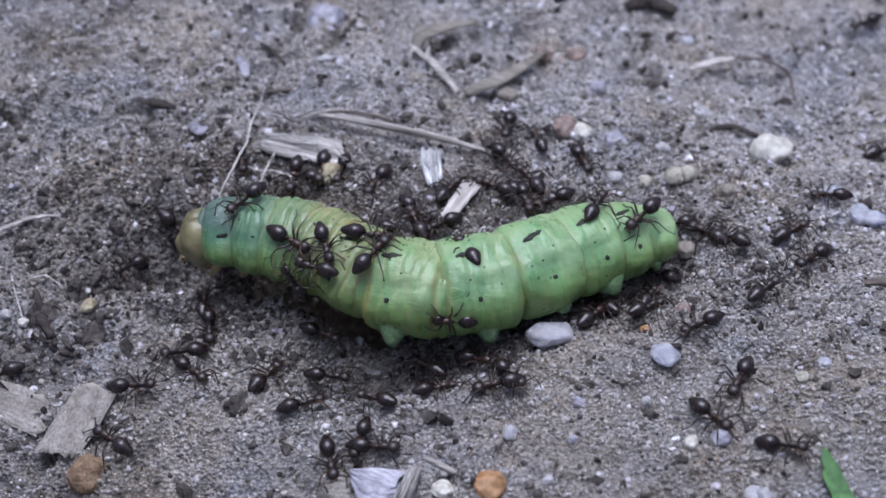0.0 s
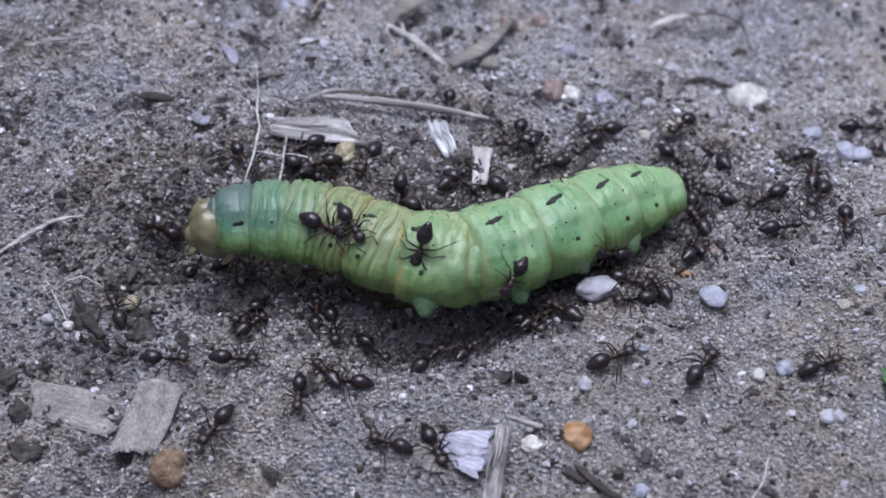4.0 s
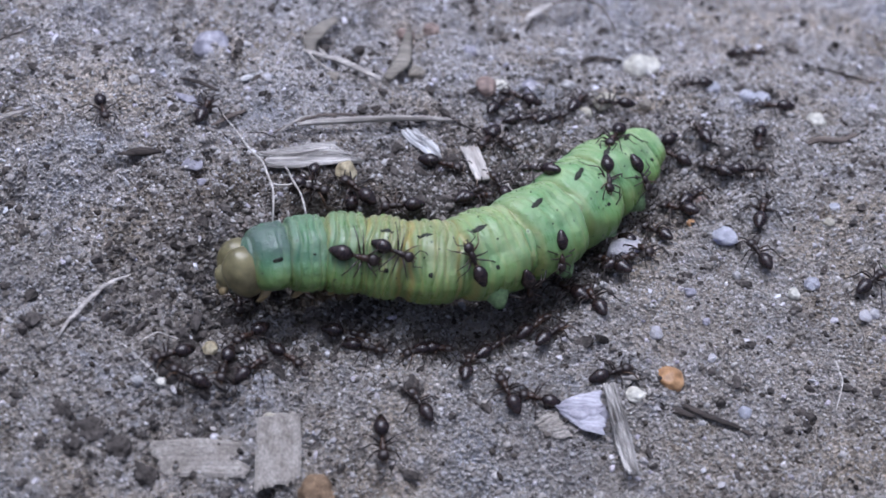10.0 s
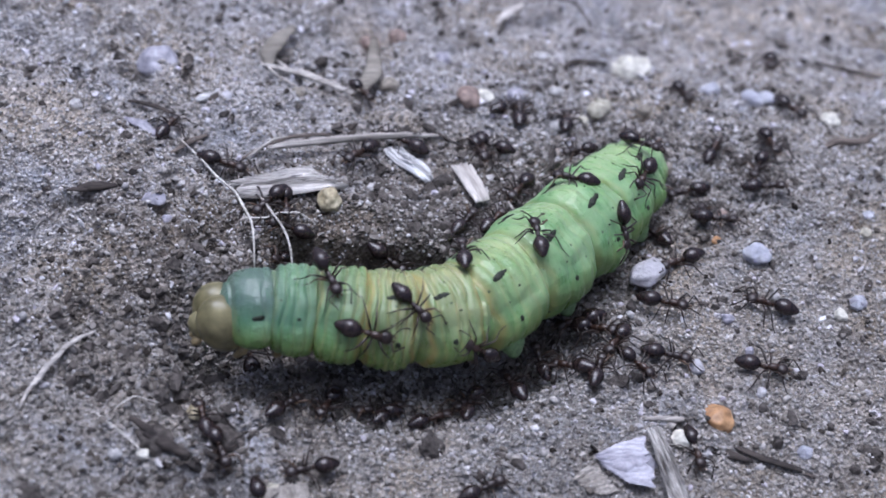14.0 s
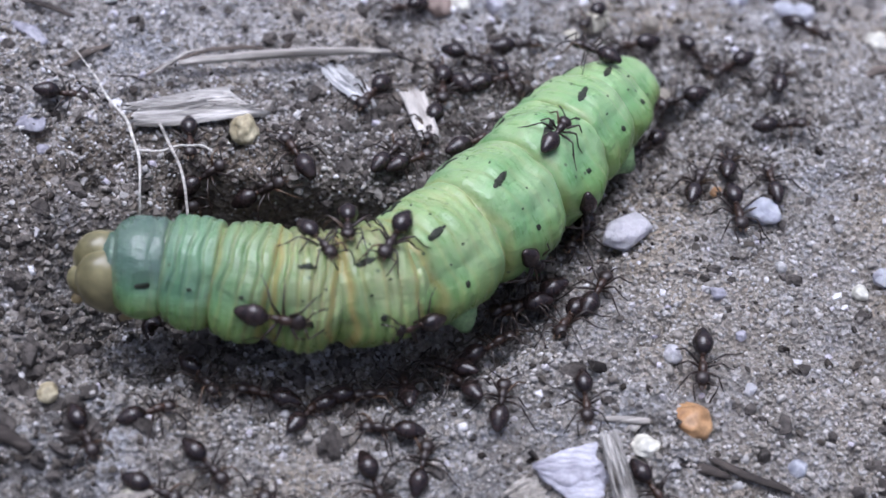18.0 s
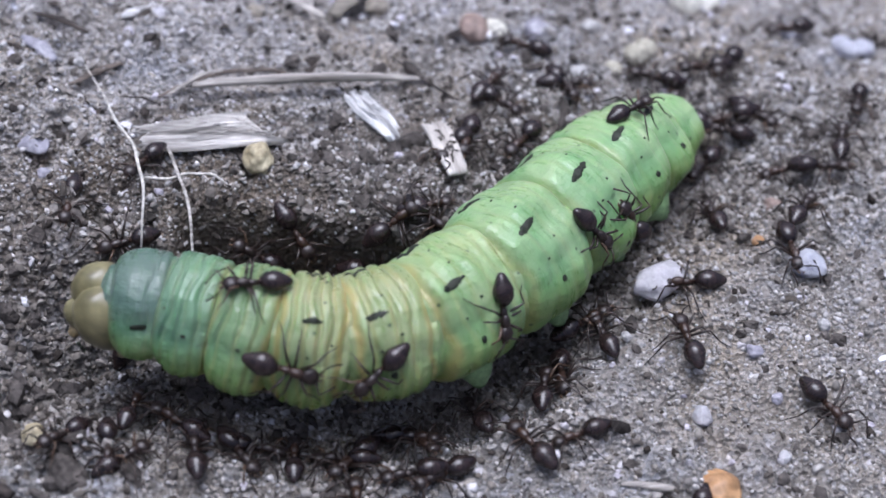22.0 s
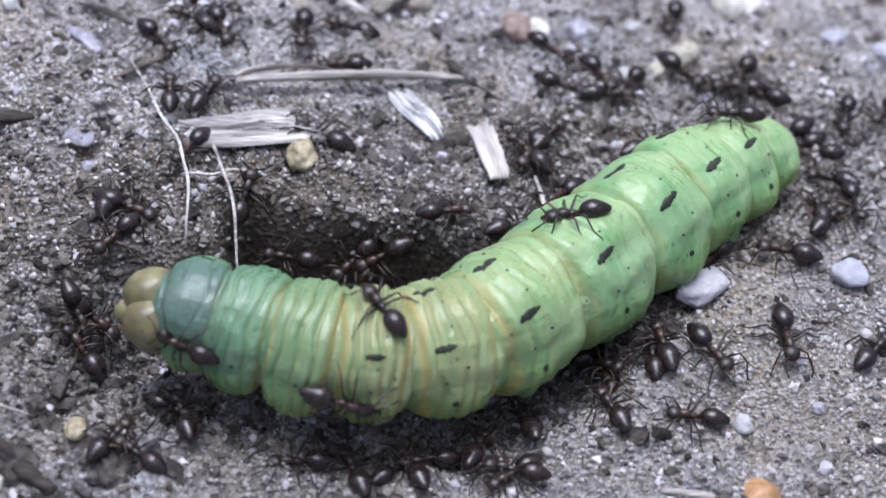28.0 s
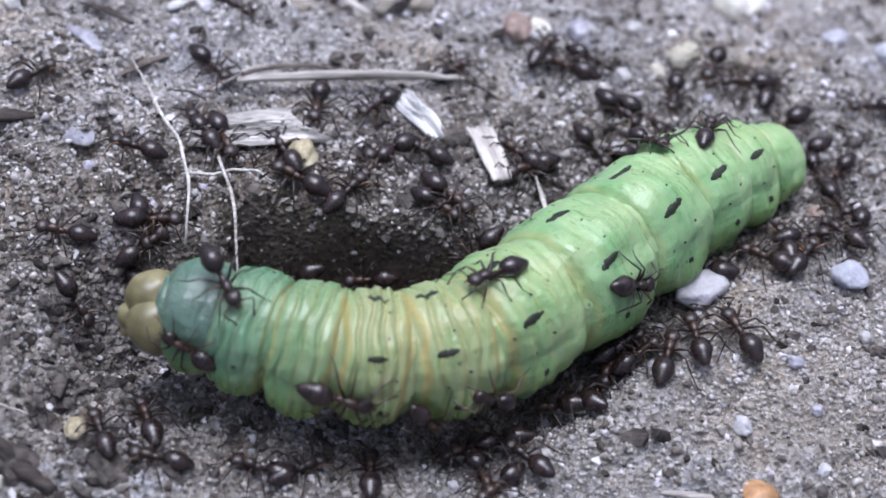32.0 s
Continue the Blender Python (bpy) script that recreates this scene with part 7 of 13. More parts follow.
    go(ants[6], keys((0, 13.6, 3.8, 5.10, 2, -0, 83), (0.33, 13.3, 2.3, 5.12, 1, 8, 104), (0.5, 13.2, 1.6, 5.05, -13, 7, 159), (0.67, 13.2, 0.9, 4.98, -22, 17, -146), (1, 12.8, -0.5, 4.45, -36, 10, -123), (2, 13.9, -0.7, 2.89, -71, 7, -135), (3.5, 13.2, -2.0, 2.29, -84, -15, -142), (5, 12.3, -3.0, 1.67, -80, -36, -150), (6, 11.9, -3.1, 2.41, -72, -23, -147), (7, 12.0, -3.5, 2.23, -69, -34, -153), (8, 12.0, -3.2, 2.16, -75, -27, -152), (8.5, 11.1, -3.3, 3.61, -40, -36, 174), (9, 9.7, -2.7, 4.57, -4, -34, 137), (9.5, 10.5, -2.3, 4.87, -30, -16, -154), (10, 11.1, -1.6, 4.65, -21, 19, -99), (10.5, 11.0, -2.7, 4.28, -39, 26, -107), (11, 10.6, -3.5, 3.51, -48, 32, -116), (12, 10.4, -3.3, 3.17, -53, 38, -116), (13, 10.6, -3.0, 3.25, -52, 35, -122), (14, 10.2, -3.3, 3.14, -28, 56, -85), (15.5, 10.4, -3.3, 3.37, -64, -1, -122), (17, 10.4, -3.3, 3.56, -66, -57, -160), (17.33, 10.3, -3.5, 2.85, -62, -39, -165), (17.5, 10.2, -3.6, 2.45, -87, 23, -151), (17.67, 10.1, -3.7, 2.06, -166, 80, 147), (18, 9.7, -3.8, 1.30, 89, 77, 41), (18.5, 7.8, -5.2, 3.24, -10, 60, -62), (19, 5.0, -5.5, 4.62, -10, 26, -76), (19.5, 6.4, -5.8, 4.01, 35, 19, -12), (20, 7.5, -5.6, 2.96, 75, -6, 43), (21, 6.9, -4.8, 4.50, 40, -10, 53), (21.5, 7.7, -4.6, 4.24, 49, 20, 30), (22, 8.2, -4.1, 3.61, 36, 46, -4), (22.5, 7.9, -5.2, 2.92, 15, 61, -35), (23, 7.5, -6.0, 2.12, -29, 63, -84), (24, 7.6, -5.6, 2.27, 72, 54, 21), (24.33, 7.0, -6.2, 1.73, 72, 47, 6), (24.44, 6.7, -6.4, 1.55, 92, -5, 14), (24.56, 6.5, -6.6, 1.37, 119, -56, -2), (24.67, 6.2, -6.8, 1.20, -121, -58, -113), (25, 5.5, -7.3, 0.67, -97, -58, -137), (26.5, 5.9, -7.0, 3.95, -48, -27, -165), (28, 4.4, -4.3, 5.12, 9, 7, -179), (29, 4.1, -4.0, 5.07, 14, 9, -175), (30, 4.3, -4.2, 5.17, 14, 2, -153), (30.5, 3.2, -5.0, 5.25, 15, -1, -142), (31, 2.1, -5.9, 5.11, 15, -4, -132), (31.5, 0.7, -7.0, 5.19, 11, -3, -145), (32, -0.6, -8.2, 5.12, 5, -1, -159)))
    go(ants[7], keys((0, 16.5, 4.2, 4.34, -17, 8, -115), (0.5, 16.4, 2.4, 3.76, 0, 49, -50), (1, 15.9, 1.2, 2.65, 74, 26, 34), (1.25, 16.4, 1.5, 0.91, 54, 23, 62), (1.5, 17.0, 1.8, -0.83, 34, 28, 89), (2, 17.8, 2.7, -0.83, 3, 11, 137), (5, 19.9, 5.4, -0.82, -10, -1, 112), (6, 15.6, 0.1, -0.61, 12, 16, 163), (6.33, 16.2, -0.1, -0.42, 4, 19, 140), (6.5, 16.5, -0.2, -0.32, -14, 14, 84), (6.67, 16.8, -0.3, -0.22, -20, -3, 32), (7, 17.3, -0.5, -0.01, -18, -10, 11), (7.5, 18.4, 1.3, -0.38, -17, 3, 56), (8, 19.4, 3.0, -0.70, -5, 15, 103), (9, 21.9, -0.4, 0.74, 1, 13, 134), (10, 18.3, -0.6, 0.21, 2, 19, 131), (11, 17.8, 3.0, -0.87, -4, 7, 94), (11.27, 19.1, -2.3, 0.70, -4, 7, 109), (11.5, 20.5, -7.6, 0.66, -6, 6, 127), (11.73, 21.8, -12.9, 0.17, -9, 4, 144), (12, 23.1, -18.3, -0.57, -12, 2, 159), (12.33, 21.5, -17.5, -0.60, -11, 6, 178), (12.5, 20.7, -17.1, -0.61, -0, 13, -121), (12.67, 20.0, -16.7, -0.62, 10, 7, -60), (13, 18.4, -15.9, -0.64, 12, 2, -42), (15, 16.5, -14.2, -0.54, 10, -5, -2), (17, 14.6, -12.5, -0.44, 4, -10, 38), (17.33, 14.3, -13.2, -0.57, 8, -6, 12), (17.5, 14.1, -13.5, -0.64, 11, 3, -35), (17.67, 14.0, -13.8, -0.71, 6, 11, -83), (18, 13.6, -14.4, -0.86, 2, 12, -109), (19, 13.1, -16.1, -1.24, 6, 12, -90), (20, 11.1, -19.3, -2.19, -8, 13, -146), (20.5, 15.1, -17.0, -1.21, 1, 13, -115), (21, 19.0, -14.6, -0.36, 7, 9, -84), (22, 18.8, -14.2, -0.31, 9, 6, -63), (25.5, 15.0, -11.1, -0.19, 9, 1, -68), (29, 11.1, -8.1, -0.33, 10, -3, -73), (29.5, 10.7, -7.3, -0.41, 12, 9, -124), (30, 10.3, -6.5, -0.56, 6, 15, -177), (30.5, 10.7, -6.2, -0.48, -6, 15, 137), (31, 11.1, -5.9, -0.43, -14, 7, 92), (32, 11.4, -7.7, -0.26, -11, -0, 88)))
    go(ants[8], keys((0, 2.2, 3.1, 0.43, -4, 3, -133), (1, 2.3, 2.5, 0.36, -5, 5, -127), (1.5, 3.1, 2.6, 0.36, -2, 8, -91), (2, 3.8, 2.7, 0.32, 2, 9, -55), (5, 1.5, 4.6, 0.52, 3, -0, -11), (6, 2.8, 2.6, 0.37, 7, -1, 24), (7, 1.3, 2.3, 0.36, 6, -2, 21), (7.5, 1.7, 1.9, 0.32, 7, 5, -19), (8, 2.0, 1.6, 0.22, 3, 9, -60), (9, 2.4, 1.8, 0.24, 5, 8, -42), (9.5, 2.4, 2.2, 0.34, 8, 4, -7), (10, 2.3, 2.7, 0.39, 6, -2, 28), (11, 1.5, 0.8, 0.07, 27, -1, -4), (12, 0.9, 1.1, 0.19, 25, 38, -59), (13, 0.3, 1.3, 0.04, -9, 34, -141), (13.33, 0.8, 1.7, 0.29, -10, 58, -141), (13.44, 0.9, 1.8, 0.31, 21, 52, -62), (13.56, 1.1, 2.0, 0.32, 23, 33, -7), (13.67, 1.2, 2.1, 0.34, 8, 20, 40), (14, 1.7, 2.5, 0.37, 5, -4, 40), (17, 0.2, 1.3, 0.03, 28, -28, 18), (18, 0.8, 3.1, 0.43, 3, -3, 42), (18.5, 1.3, 2.7, 0.40, 1, -7, 82), (19, 1.9, 2.2, 0.33, -3, -7, 122), (20, 4.2, 0.7, -0.17, -6, 4, 114), (21, 10.1, -5.0, -0.85, -12, 14, 105), (22, 8.9, -7.2, -0.93, -17, 5, 95), (23, 10.1, -6.4, -0.63, -15, 6, 90), (24, 8.3, -6.6, -1.14, -8, 16, 141), (25, 6.8, -6.8, -1.61, -16, 9, 119), (28, 9.0, -8.4, -0.80, -17, 1, 81), (29, 8.1, -9.1, -1.03, -18, 7, 93), (30, 12.8, -5.1, -0.08, -18, 3, 62), (31, 17.6, -1.0, 0.19, -19, -3, 31), (32, 18.2, -1.8, 0.45, -11, 9, 83)))
    go(ants[9], keys((0, 0.4, 3.2, 0.43, -3, -3, 128), (2, 2.2, 2.8, 0.39, -5, -4, 153), (6, 4.0, 7.8, 0.60, 0, 0, 136), (6.33, 4.1, 5.9, 0.59, -2, 13, 146), (6.5, 4.2, 4.9, 0.53, -6, 20, -142), (6.67, 4.3, 4.0, 0.48, -0, 26, -67), (7, 4.4, 2.0, 0.14, 2, 14, -55), (7.33, 4.9, 2.9, 0.32, 1, 20, -57), (7.44, 5.0, 3.2, 0.35, -8, 16, -117), (7.56, 5.2, 3.5, 0.38, -9, 7, -175), (7.67, 5.3, 3.8, 0.42, -2, 0, 129), (8, 5.7, 4.7, 0.46, -1, -7, 127), (9, 1.7, 8.4, 0.59, -0, 0, 57), (9.5, 1.3, 7.2, 0.59, 0, 0, 15), (10, 0.9, 6.0, 0.56, 1, 0, -28), (11, -0.8, 3.1, 0.40, 1, 5, -94), (13, 1.3, 7.7, 0.59, 0, 0, -138), (14, 6.5, 5.0, 0.48, -7, 1, -139), (15, 6.2, 5.6, 0.54, -5, 2, -119), (15.5, 6.1, 5.9, 0.56, -1, 4, -60), (16, 5.9, 6.2, 0.58, 3, 1, -2), (17, 5.7, 6.7, 0.59, 1, 0, 18), (18, 6.0, 3.6, 0.31, 11, 2, 21), (19, 1.0, -0.1, -1.21, 29, -24, -29), (20, -0.6, 0.5, -2.67, 29, -24, -19), (21, -0.8, 0.6, -2.95, 31, -9, -21), (24, -2.1, 0.9, -4.10, 31, 5, -18), (26, -2.7, 1.2, -3.37, 30, 61, -72), (28, -3.3, 1.4, -2.76, -27, 34, -178), (28.5, -3.5, 1.4, -3.81, -0, 68, -103), (29, -3.6, 1.3, -5.32, 27, 34, -29), (30, -6.7, 2.6, -1.45, 27, 34, -24), (30.5, -7.3, 2.9, -0.88, 0, 46, -74), (31, -8.0, 3.1, -0.72, -27, 34, -123), (31.5, -7.9, 3.8, 0.29, -26, 22, -177), (32, -7.9, 4.5, 0.36, -6, -3, 141)))
    go(ants[10], keys((0, -2.4, 2.0, 0.14, -31, 10, -180), (1, -0.9, 2.7, 0.35, -4, 4, -148), (2, -1.4, 2.8, 0.35, -4, 4, -156), (3.5, -2.2, 2.4, 0.29, -5, 27, -113), (5, -3.1, 2.0, -0.09, 27, 34, -59), (6, -3.5, 2.9, 0.11, 3, 24, -79), (7, -4.6, 2.4, -0.20, -1, 34, -107), (7.5, -4.3, 2.6, 0.22, -25, 23, -160), (8, -4.0, 2.8, 0.27, -31, -1, 158), (8.5, -4.1, 3.5, 0.35, -13, 3, -157), (9, -4.3, 4.2, 0.39, -1, 5, -112), (10, -7.8, 2.9, -1.34, -27, 34, -113), (11, -9.2, 3.6, -0.25, -28, 30, -178), (12, -9.3, 3.3, -1.68, -27, -34, 158), (13, -12.2, 2.6, -1.14, -27, -34, -138), (14.33, -12.1, 2.3, -1.38, -36, -32, -125), (14.78, -12.1, 2.2, -1.47, -40, 0, -86), (15.22, -12.1, 2.1, -1.56, -22, 28, -44), (15.67, -12.1, 2.0, -1.65, 15, 32, 13), (17, -12.0, 1.8, -2.15, 27, 34, 27), (17.5, -11.5, 2.1, -4.30, 61, 63, 22), (18, -10.9, 2.4, -6.44, 180, 76, 107), (18.5, -10.4, 2.7, -5.36, -61, 63, -168), (19, -9.9, 2.9, -4.29, -27, 34, -173), (22, -6.6, 2.1, -5.91, -27, 34, 170), (23, -5.5, 1.7, -6.58, -27, 34, -162), (24, -8.3, 2.6, -4.95, -27, 34, 174), (28, -8.2, 2.7, -3.66, -31, -1, 165), (29, -10.0, 3.4, -1.96, -27, -34, 160), (29.5, -10.2, 3.4, -2.23, -0, -58, 95), (30, -10.4, 3.4, -2.02, 27, -34, 30), (31, -9.7, 4.2, 0.12, 30, -19, 18), (31.5, -9.0, 5.4, 0.42, 4, -15, 65), (32, -8.3, 6.6, 0.50, -1, -3, 109)))
    go(ants[11], keys((0, -14.0, 5.4, 0.38, 3, 5, -61), (1, -13.4, 5.3, 0.36, 4, 5, -53), (2, -13.4, 4.1, 0.18, 4, 11, -61), (5, -15.2, 4.0, 0.21, 4, 6, -56), (6, -14.8, 3.8, 0.18, 3, 8, -73), (7, -16.7, 3.6, 0.16, 8, 2, -19), (8, -18.6, 3.4, 0.12, 6, -5, 35), (9, -19.0, 6.0, 0.41, 5, 2, -24), (9.5, -22.1, 10.3, 0.79, 1, 2, -55), (10, -25.1, 14.7, 1.07, -2, 2, -85), (12, -20.6, 15.2, 0.93, -0, 5, -18), (14, -16.1, 15.8, 0.78, 1, 2, 50), (17, -16.6, 11.5, 0.75, 3, 11, 30), (18.5, -16.9, 9.3, 0.64, 3, 15, -28), (20, -17.1, 7.1, 0.52, -0, 18, -88), (23, -17.6, 2.8, 0.02, -3, 9, -108), (24, -15.8, 4.9, 0.31, 3, 5, -65), (24.33, -16.9, 6.4, 0.46, 3, 7, -55), (24.44, -17.3, 6.9, 0.50, 5, 4, -5), (24.56, -17.7, 7.4, 0.54, 4, -0, 46), (24.67, -18.0, 7.9, 0.58, -0, -2, 96), (25, -19.1, 9.4, 0.69, -0, -4, 105), (28, -13.8, 11.5, 0.70, 1, -1, 84), (28.5, -13.6, 9.1, 0.63, 3, 1, 23), (29, -13.5, 6.6, 0.48, 3, 2, -38), (30, -14.4, 8.7, 0.61, 3, 2, -26), (31, -14.0, 3.7, 0.18, 3, 8, -68), (32, -16.1, 1.8, -0.34, 2, 26, -79)))
    go(ants[12], keys((0, -9.7, 4.9, 0.27, 1, 13, -83), (1, -10.5, 5.3, 0.38, -2, 6, -120), (2, -10.4, 5.4, 0.40, -3, 4, -130), (5, -10.7, 6.0, 0.45, -4, 2, -153), (6, -10.9, 4.0, -0.04, -31, -6, 168), (7, -12.3, 5.9, 0.44, -4, -1, 159), (9, -13.0, 5.7, 0.42, -4, -2, 148), (9.33, -12.1, 5.3, 0.39, -13, -2, 143), (9.44, -11.8, 5.2, 0.38, -2, -14, 88), (9.56, -11.4, 5.1, 0.37, 15, -12, 31), (9.67, -11.1, 5.0, 0.36, 22, 2, -23), (10, -10.1, 4.6, 0.33, 31, 2, -27), (11, -9.5, 4.4, 0.31, 27, -4, 13), (11.67, -10.5, 5.3, 0.40, 19, -4, -12), (12, -11.0, 5.7, 0.43, 8, 4, -61), (12.33, -11.6, 6.1, 0.45, -5, 1, -111), (13, -12.6, 6.9, 0.50, -3, 3, -136), (15, -9.6, 4.7, 0.35, -6, 20, -160), (17, -6.5, 2.4, -2.62, -27, 34, 172), (17.33, -6.5, 2.5, -1.83, -29, 34, 169), (17.44, -6.5, 2.5, -1.64, -41, -2, 120), (17.56, -6.5, 2.5, -1.44, -22, -35, 69), (17.67, -6.4, 2.5, -1.25, 24, -34, -3), (18, -6.4, 2.6, -0.96, 27, -34, -6), (20, -5.4, 2.2, -1.56, 27, -34, -4), (20.5, -5.7, 2.2, -2.13, -26, -75, 103), (21, -6.0, 2.2, -3.08, -29, -21, 162), (23, -9.4, 3.2, -2.29, -27, -34, 159), (24, -9.3, 3.9, -0.00, -27, -30, 142), (25, -9.6, 3.7, -0.25, -27, -34, 142), (28, -10.5, 4.1, -0.02, 12, -34, 64), (28.5, -11.5, 3.9, -0.22, 32, -0, 14), (29, -12.5, 3.8, -0.20, 7, 34, -36), (30, -11.1, 6.0, 0.45, 4, 1, -14), (30.5, -10.8, 6.9, 0.51, 2, 2, -55), (31, -10.4, 7.8, 0.55, -0, 3, -97), (31.33, -11.1, 8.0, 0.57, -1, 2, -120), (31.5, -11.5, 8.1, 0.57, -3, 0, -172), (31.67, -11.8, 8.2, 0.58, -2, -2, 135), (32, -12.5, 8.4, 0.59, -1, -3, 112)))
    go(ants[13], keys((0, -7.9, 6.1, 0.47, 1, 3, -80), (1, -7.6, 6.0, 0.47, 3, 2, -40), (5, -10.7, 3.9, -0.22, 30, 15, -16), (6, -11.1, 4.9, 0.36, 19, 1, -16), (8, -11.0, 4.1, 0.03, 30, 17, -23), (8.5, -14.2, 5.1, 0.35, 17, 12, 39), (9, -17.4, 6.1, 0.43, -1, -5, 97), (9.5, -17.2, 10.5, 0.73, 1, -2, 81), (10, -16.9, 14.8, 0.81, 2, 1, 65), (10.5, -17.4, 17.4, 0.79, -1, -0, 3), (11, -17.9, 19.9, 0.71, -4, -1, -60), (12, -16.3, 15.3, 0.79, -2, 0, -69), (13, -14.7, 10.7, 0.70, -0, 2, -78), (14, -13.3, 10.6, 0.68, 1, 2, -36), (17, -11.1, 5.1, 0.33, 3, 9, -65), (19, -10.7, 3.2, -3.88, 27, 34, -54), (21, -7.0, 2.4, -3.74, 28, 25, -19), (22, -5.5, 2.2, -1.61, 27, 34, -55), (23, -7.2, 2.6, -2.46, 28, 30, -20), (23.33, -6.2, 2.5, -0.82, 38, 36, -1), (23.44, -5.8, 2.5, -0.56, 33, 6, 38), (23.56, -5.5, 2.5, -0.31, 10, -14, 81), (23.67, -5.1, 2.5, -0.05, -20, -11, 129), (24, -4.1, 2.4, 0.01, -29, -20, 143), (25, -4.4, 1.8, -2.47, -27, 34, 174), (28, -4.8, 1.8, -3.37, -27, 34, -153), (29, -9.2, 2.8, -4.82, -28, 28, 172), (30, -8.6, 2.8, -4.16, -29, 21, 168), (31, -9.0, 3.0, -2.86, -27, -34, 159), (32, -7.7, 2.4, -5.22, -27, 34, 171)))
    go(ants[14], keys((0, -6.5, 6.4, 0.50, 1, 3, -87), (1, -5.7, 6.6, 0.52, 2, 2, -59), (1.33, -6.0, 7.3, 0.54, 2, 2, -49), (1.44, -6.1, 7.5, 0.55, 2, 1, 1), (1.56, -6.2, 7.7, 0.56, 1, -1, 52), (1.67, -6.3, 7.9, 0.57, -0, -1, 102), (2, -6.6, 8.6, 0.58, -0, -1, 111), (4, -9.5, 3.8, 0.05, 24, 29, 62), (6, -12.4, -1.0, -4.44, 27, 34, -5), (6.67, -11.8, 0.2, -4.42, 27, 34, -4), (6.89, -11.6, 0.6, -5.05, 42, -2, 46), (7.11, -11.3, 1.0, -5.69, 22, -36, 99), (7.33, -11.1, 1.4, -6.33, -26, -34, 173), (8, -10.4, 2.7, -6.21, -27, -34, 174), (10, -8.2, 2.4, -7.43, -31, 0, 166), (10.5, -7.0, 2.3, -4.71, -34, 20, -163), (11, -5.7, 2.2, -2.36, -27, 34, -124), (12, -6.2, 2.6, -0.83, -28, 30, 171), (13, -10.9, 3.5, -1.27, -31, 7, -173), (14, -10.9, 4.2, 0.14, -30, -12, 155), (17, -10.2, 3.6, -1.03, -27, -34, 156), (17.5, -9.9, 3.6, -0.50, 0, -67, 82), (18, -9.6, 3.7, -0.39, 27, -34, 8), (18.33, -9.4, 3.4, -0.79, 16, -32, 21), (18.44, -9.3, 3.4, -1.13, -22, -28, 79), (18.56, -9.3, 3.3, -1.47, -40, -0, 122), (18.67, -9.2, 3.2, -1.81, -35, 32, 161), (19, -9.0, 3.0, -3.06, -27, 34, 174), (19.5, -10.8, 3.4, -2.08, -26, -0, 164), (20, -12.5, 3.9, -0.14, -8, -34, 153), (22, -15.0, 1.2, -0.46, -31, 7, -169), (23, -15.1, 1.7, -0.34, -18, 19, -135), (23.33, -14.2, 6.8, 0.49, -17, 22, -167), (23.67, -13.3, 11.9, 0.71, -4, 12, 135), (24, -12.4, 17.0, 0.61, 3, 2, 107), (28, -12.0, 18.1, 0.54, 4, 0, 138), (29, -16.8, 14.6, 0.81, 1, -1, 140), (30, -21.7, 11.0, 0.83, -2, -3, 142), (32, -16.3, 7.1, 0.51, -4, -2, 154)))
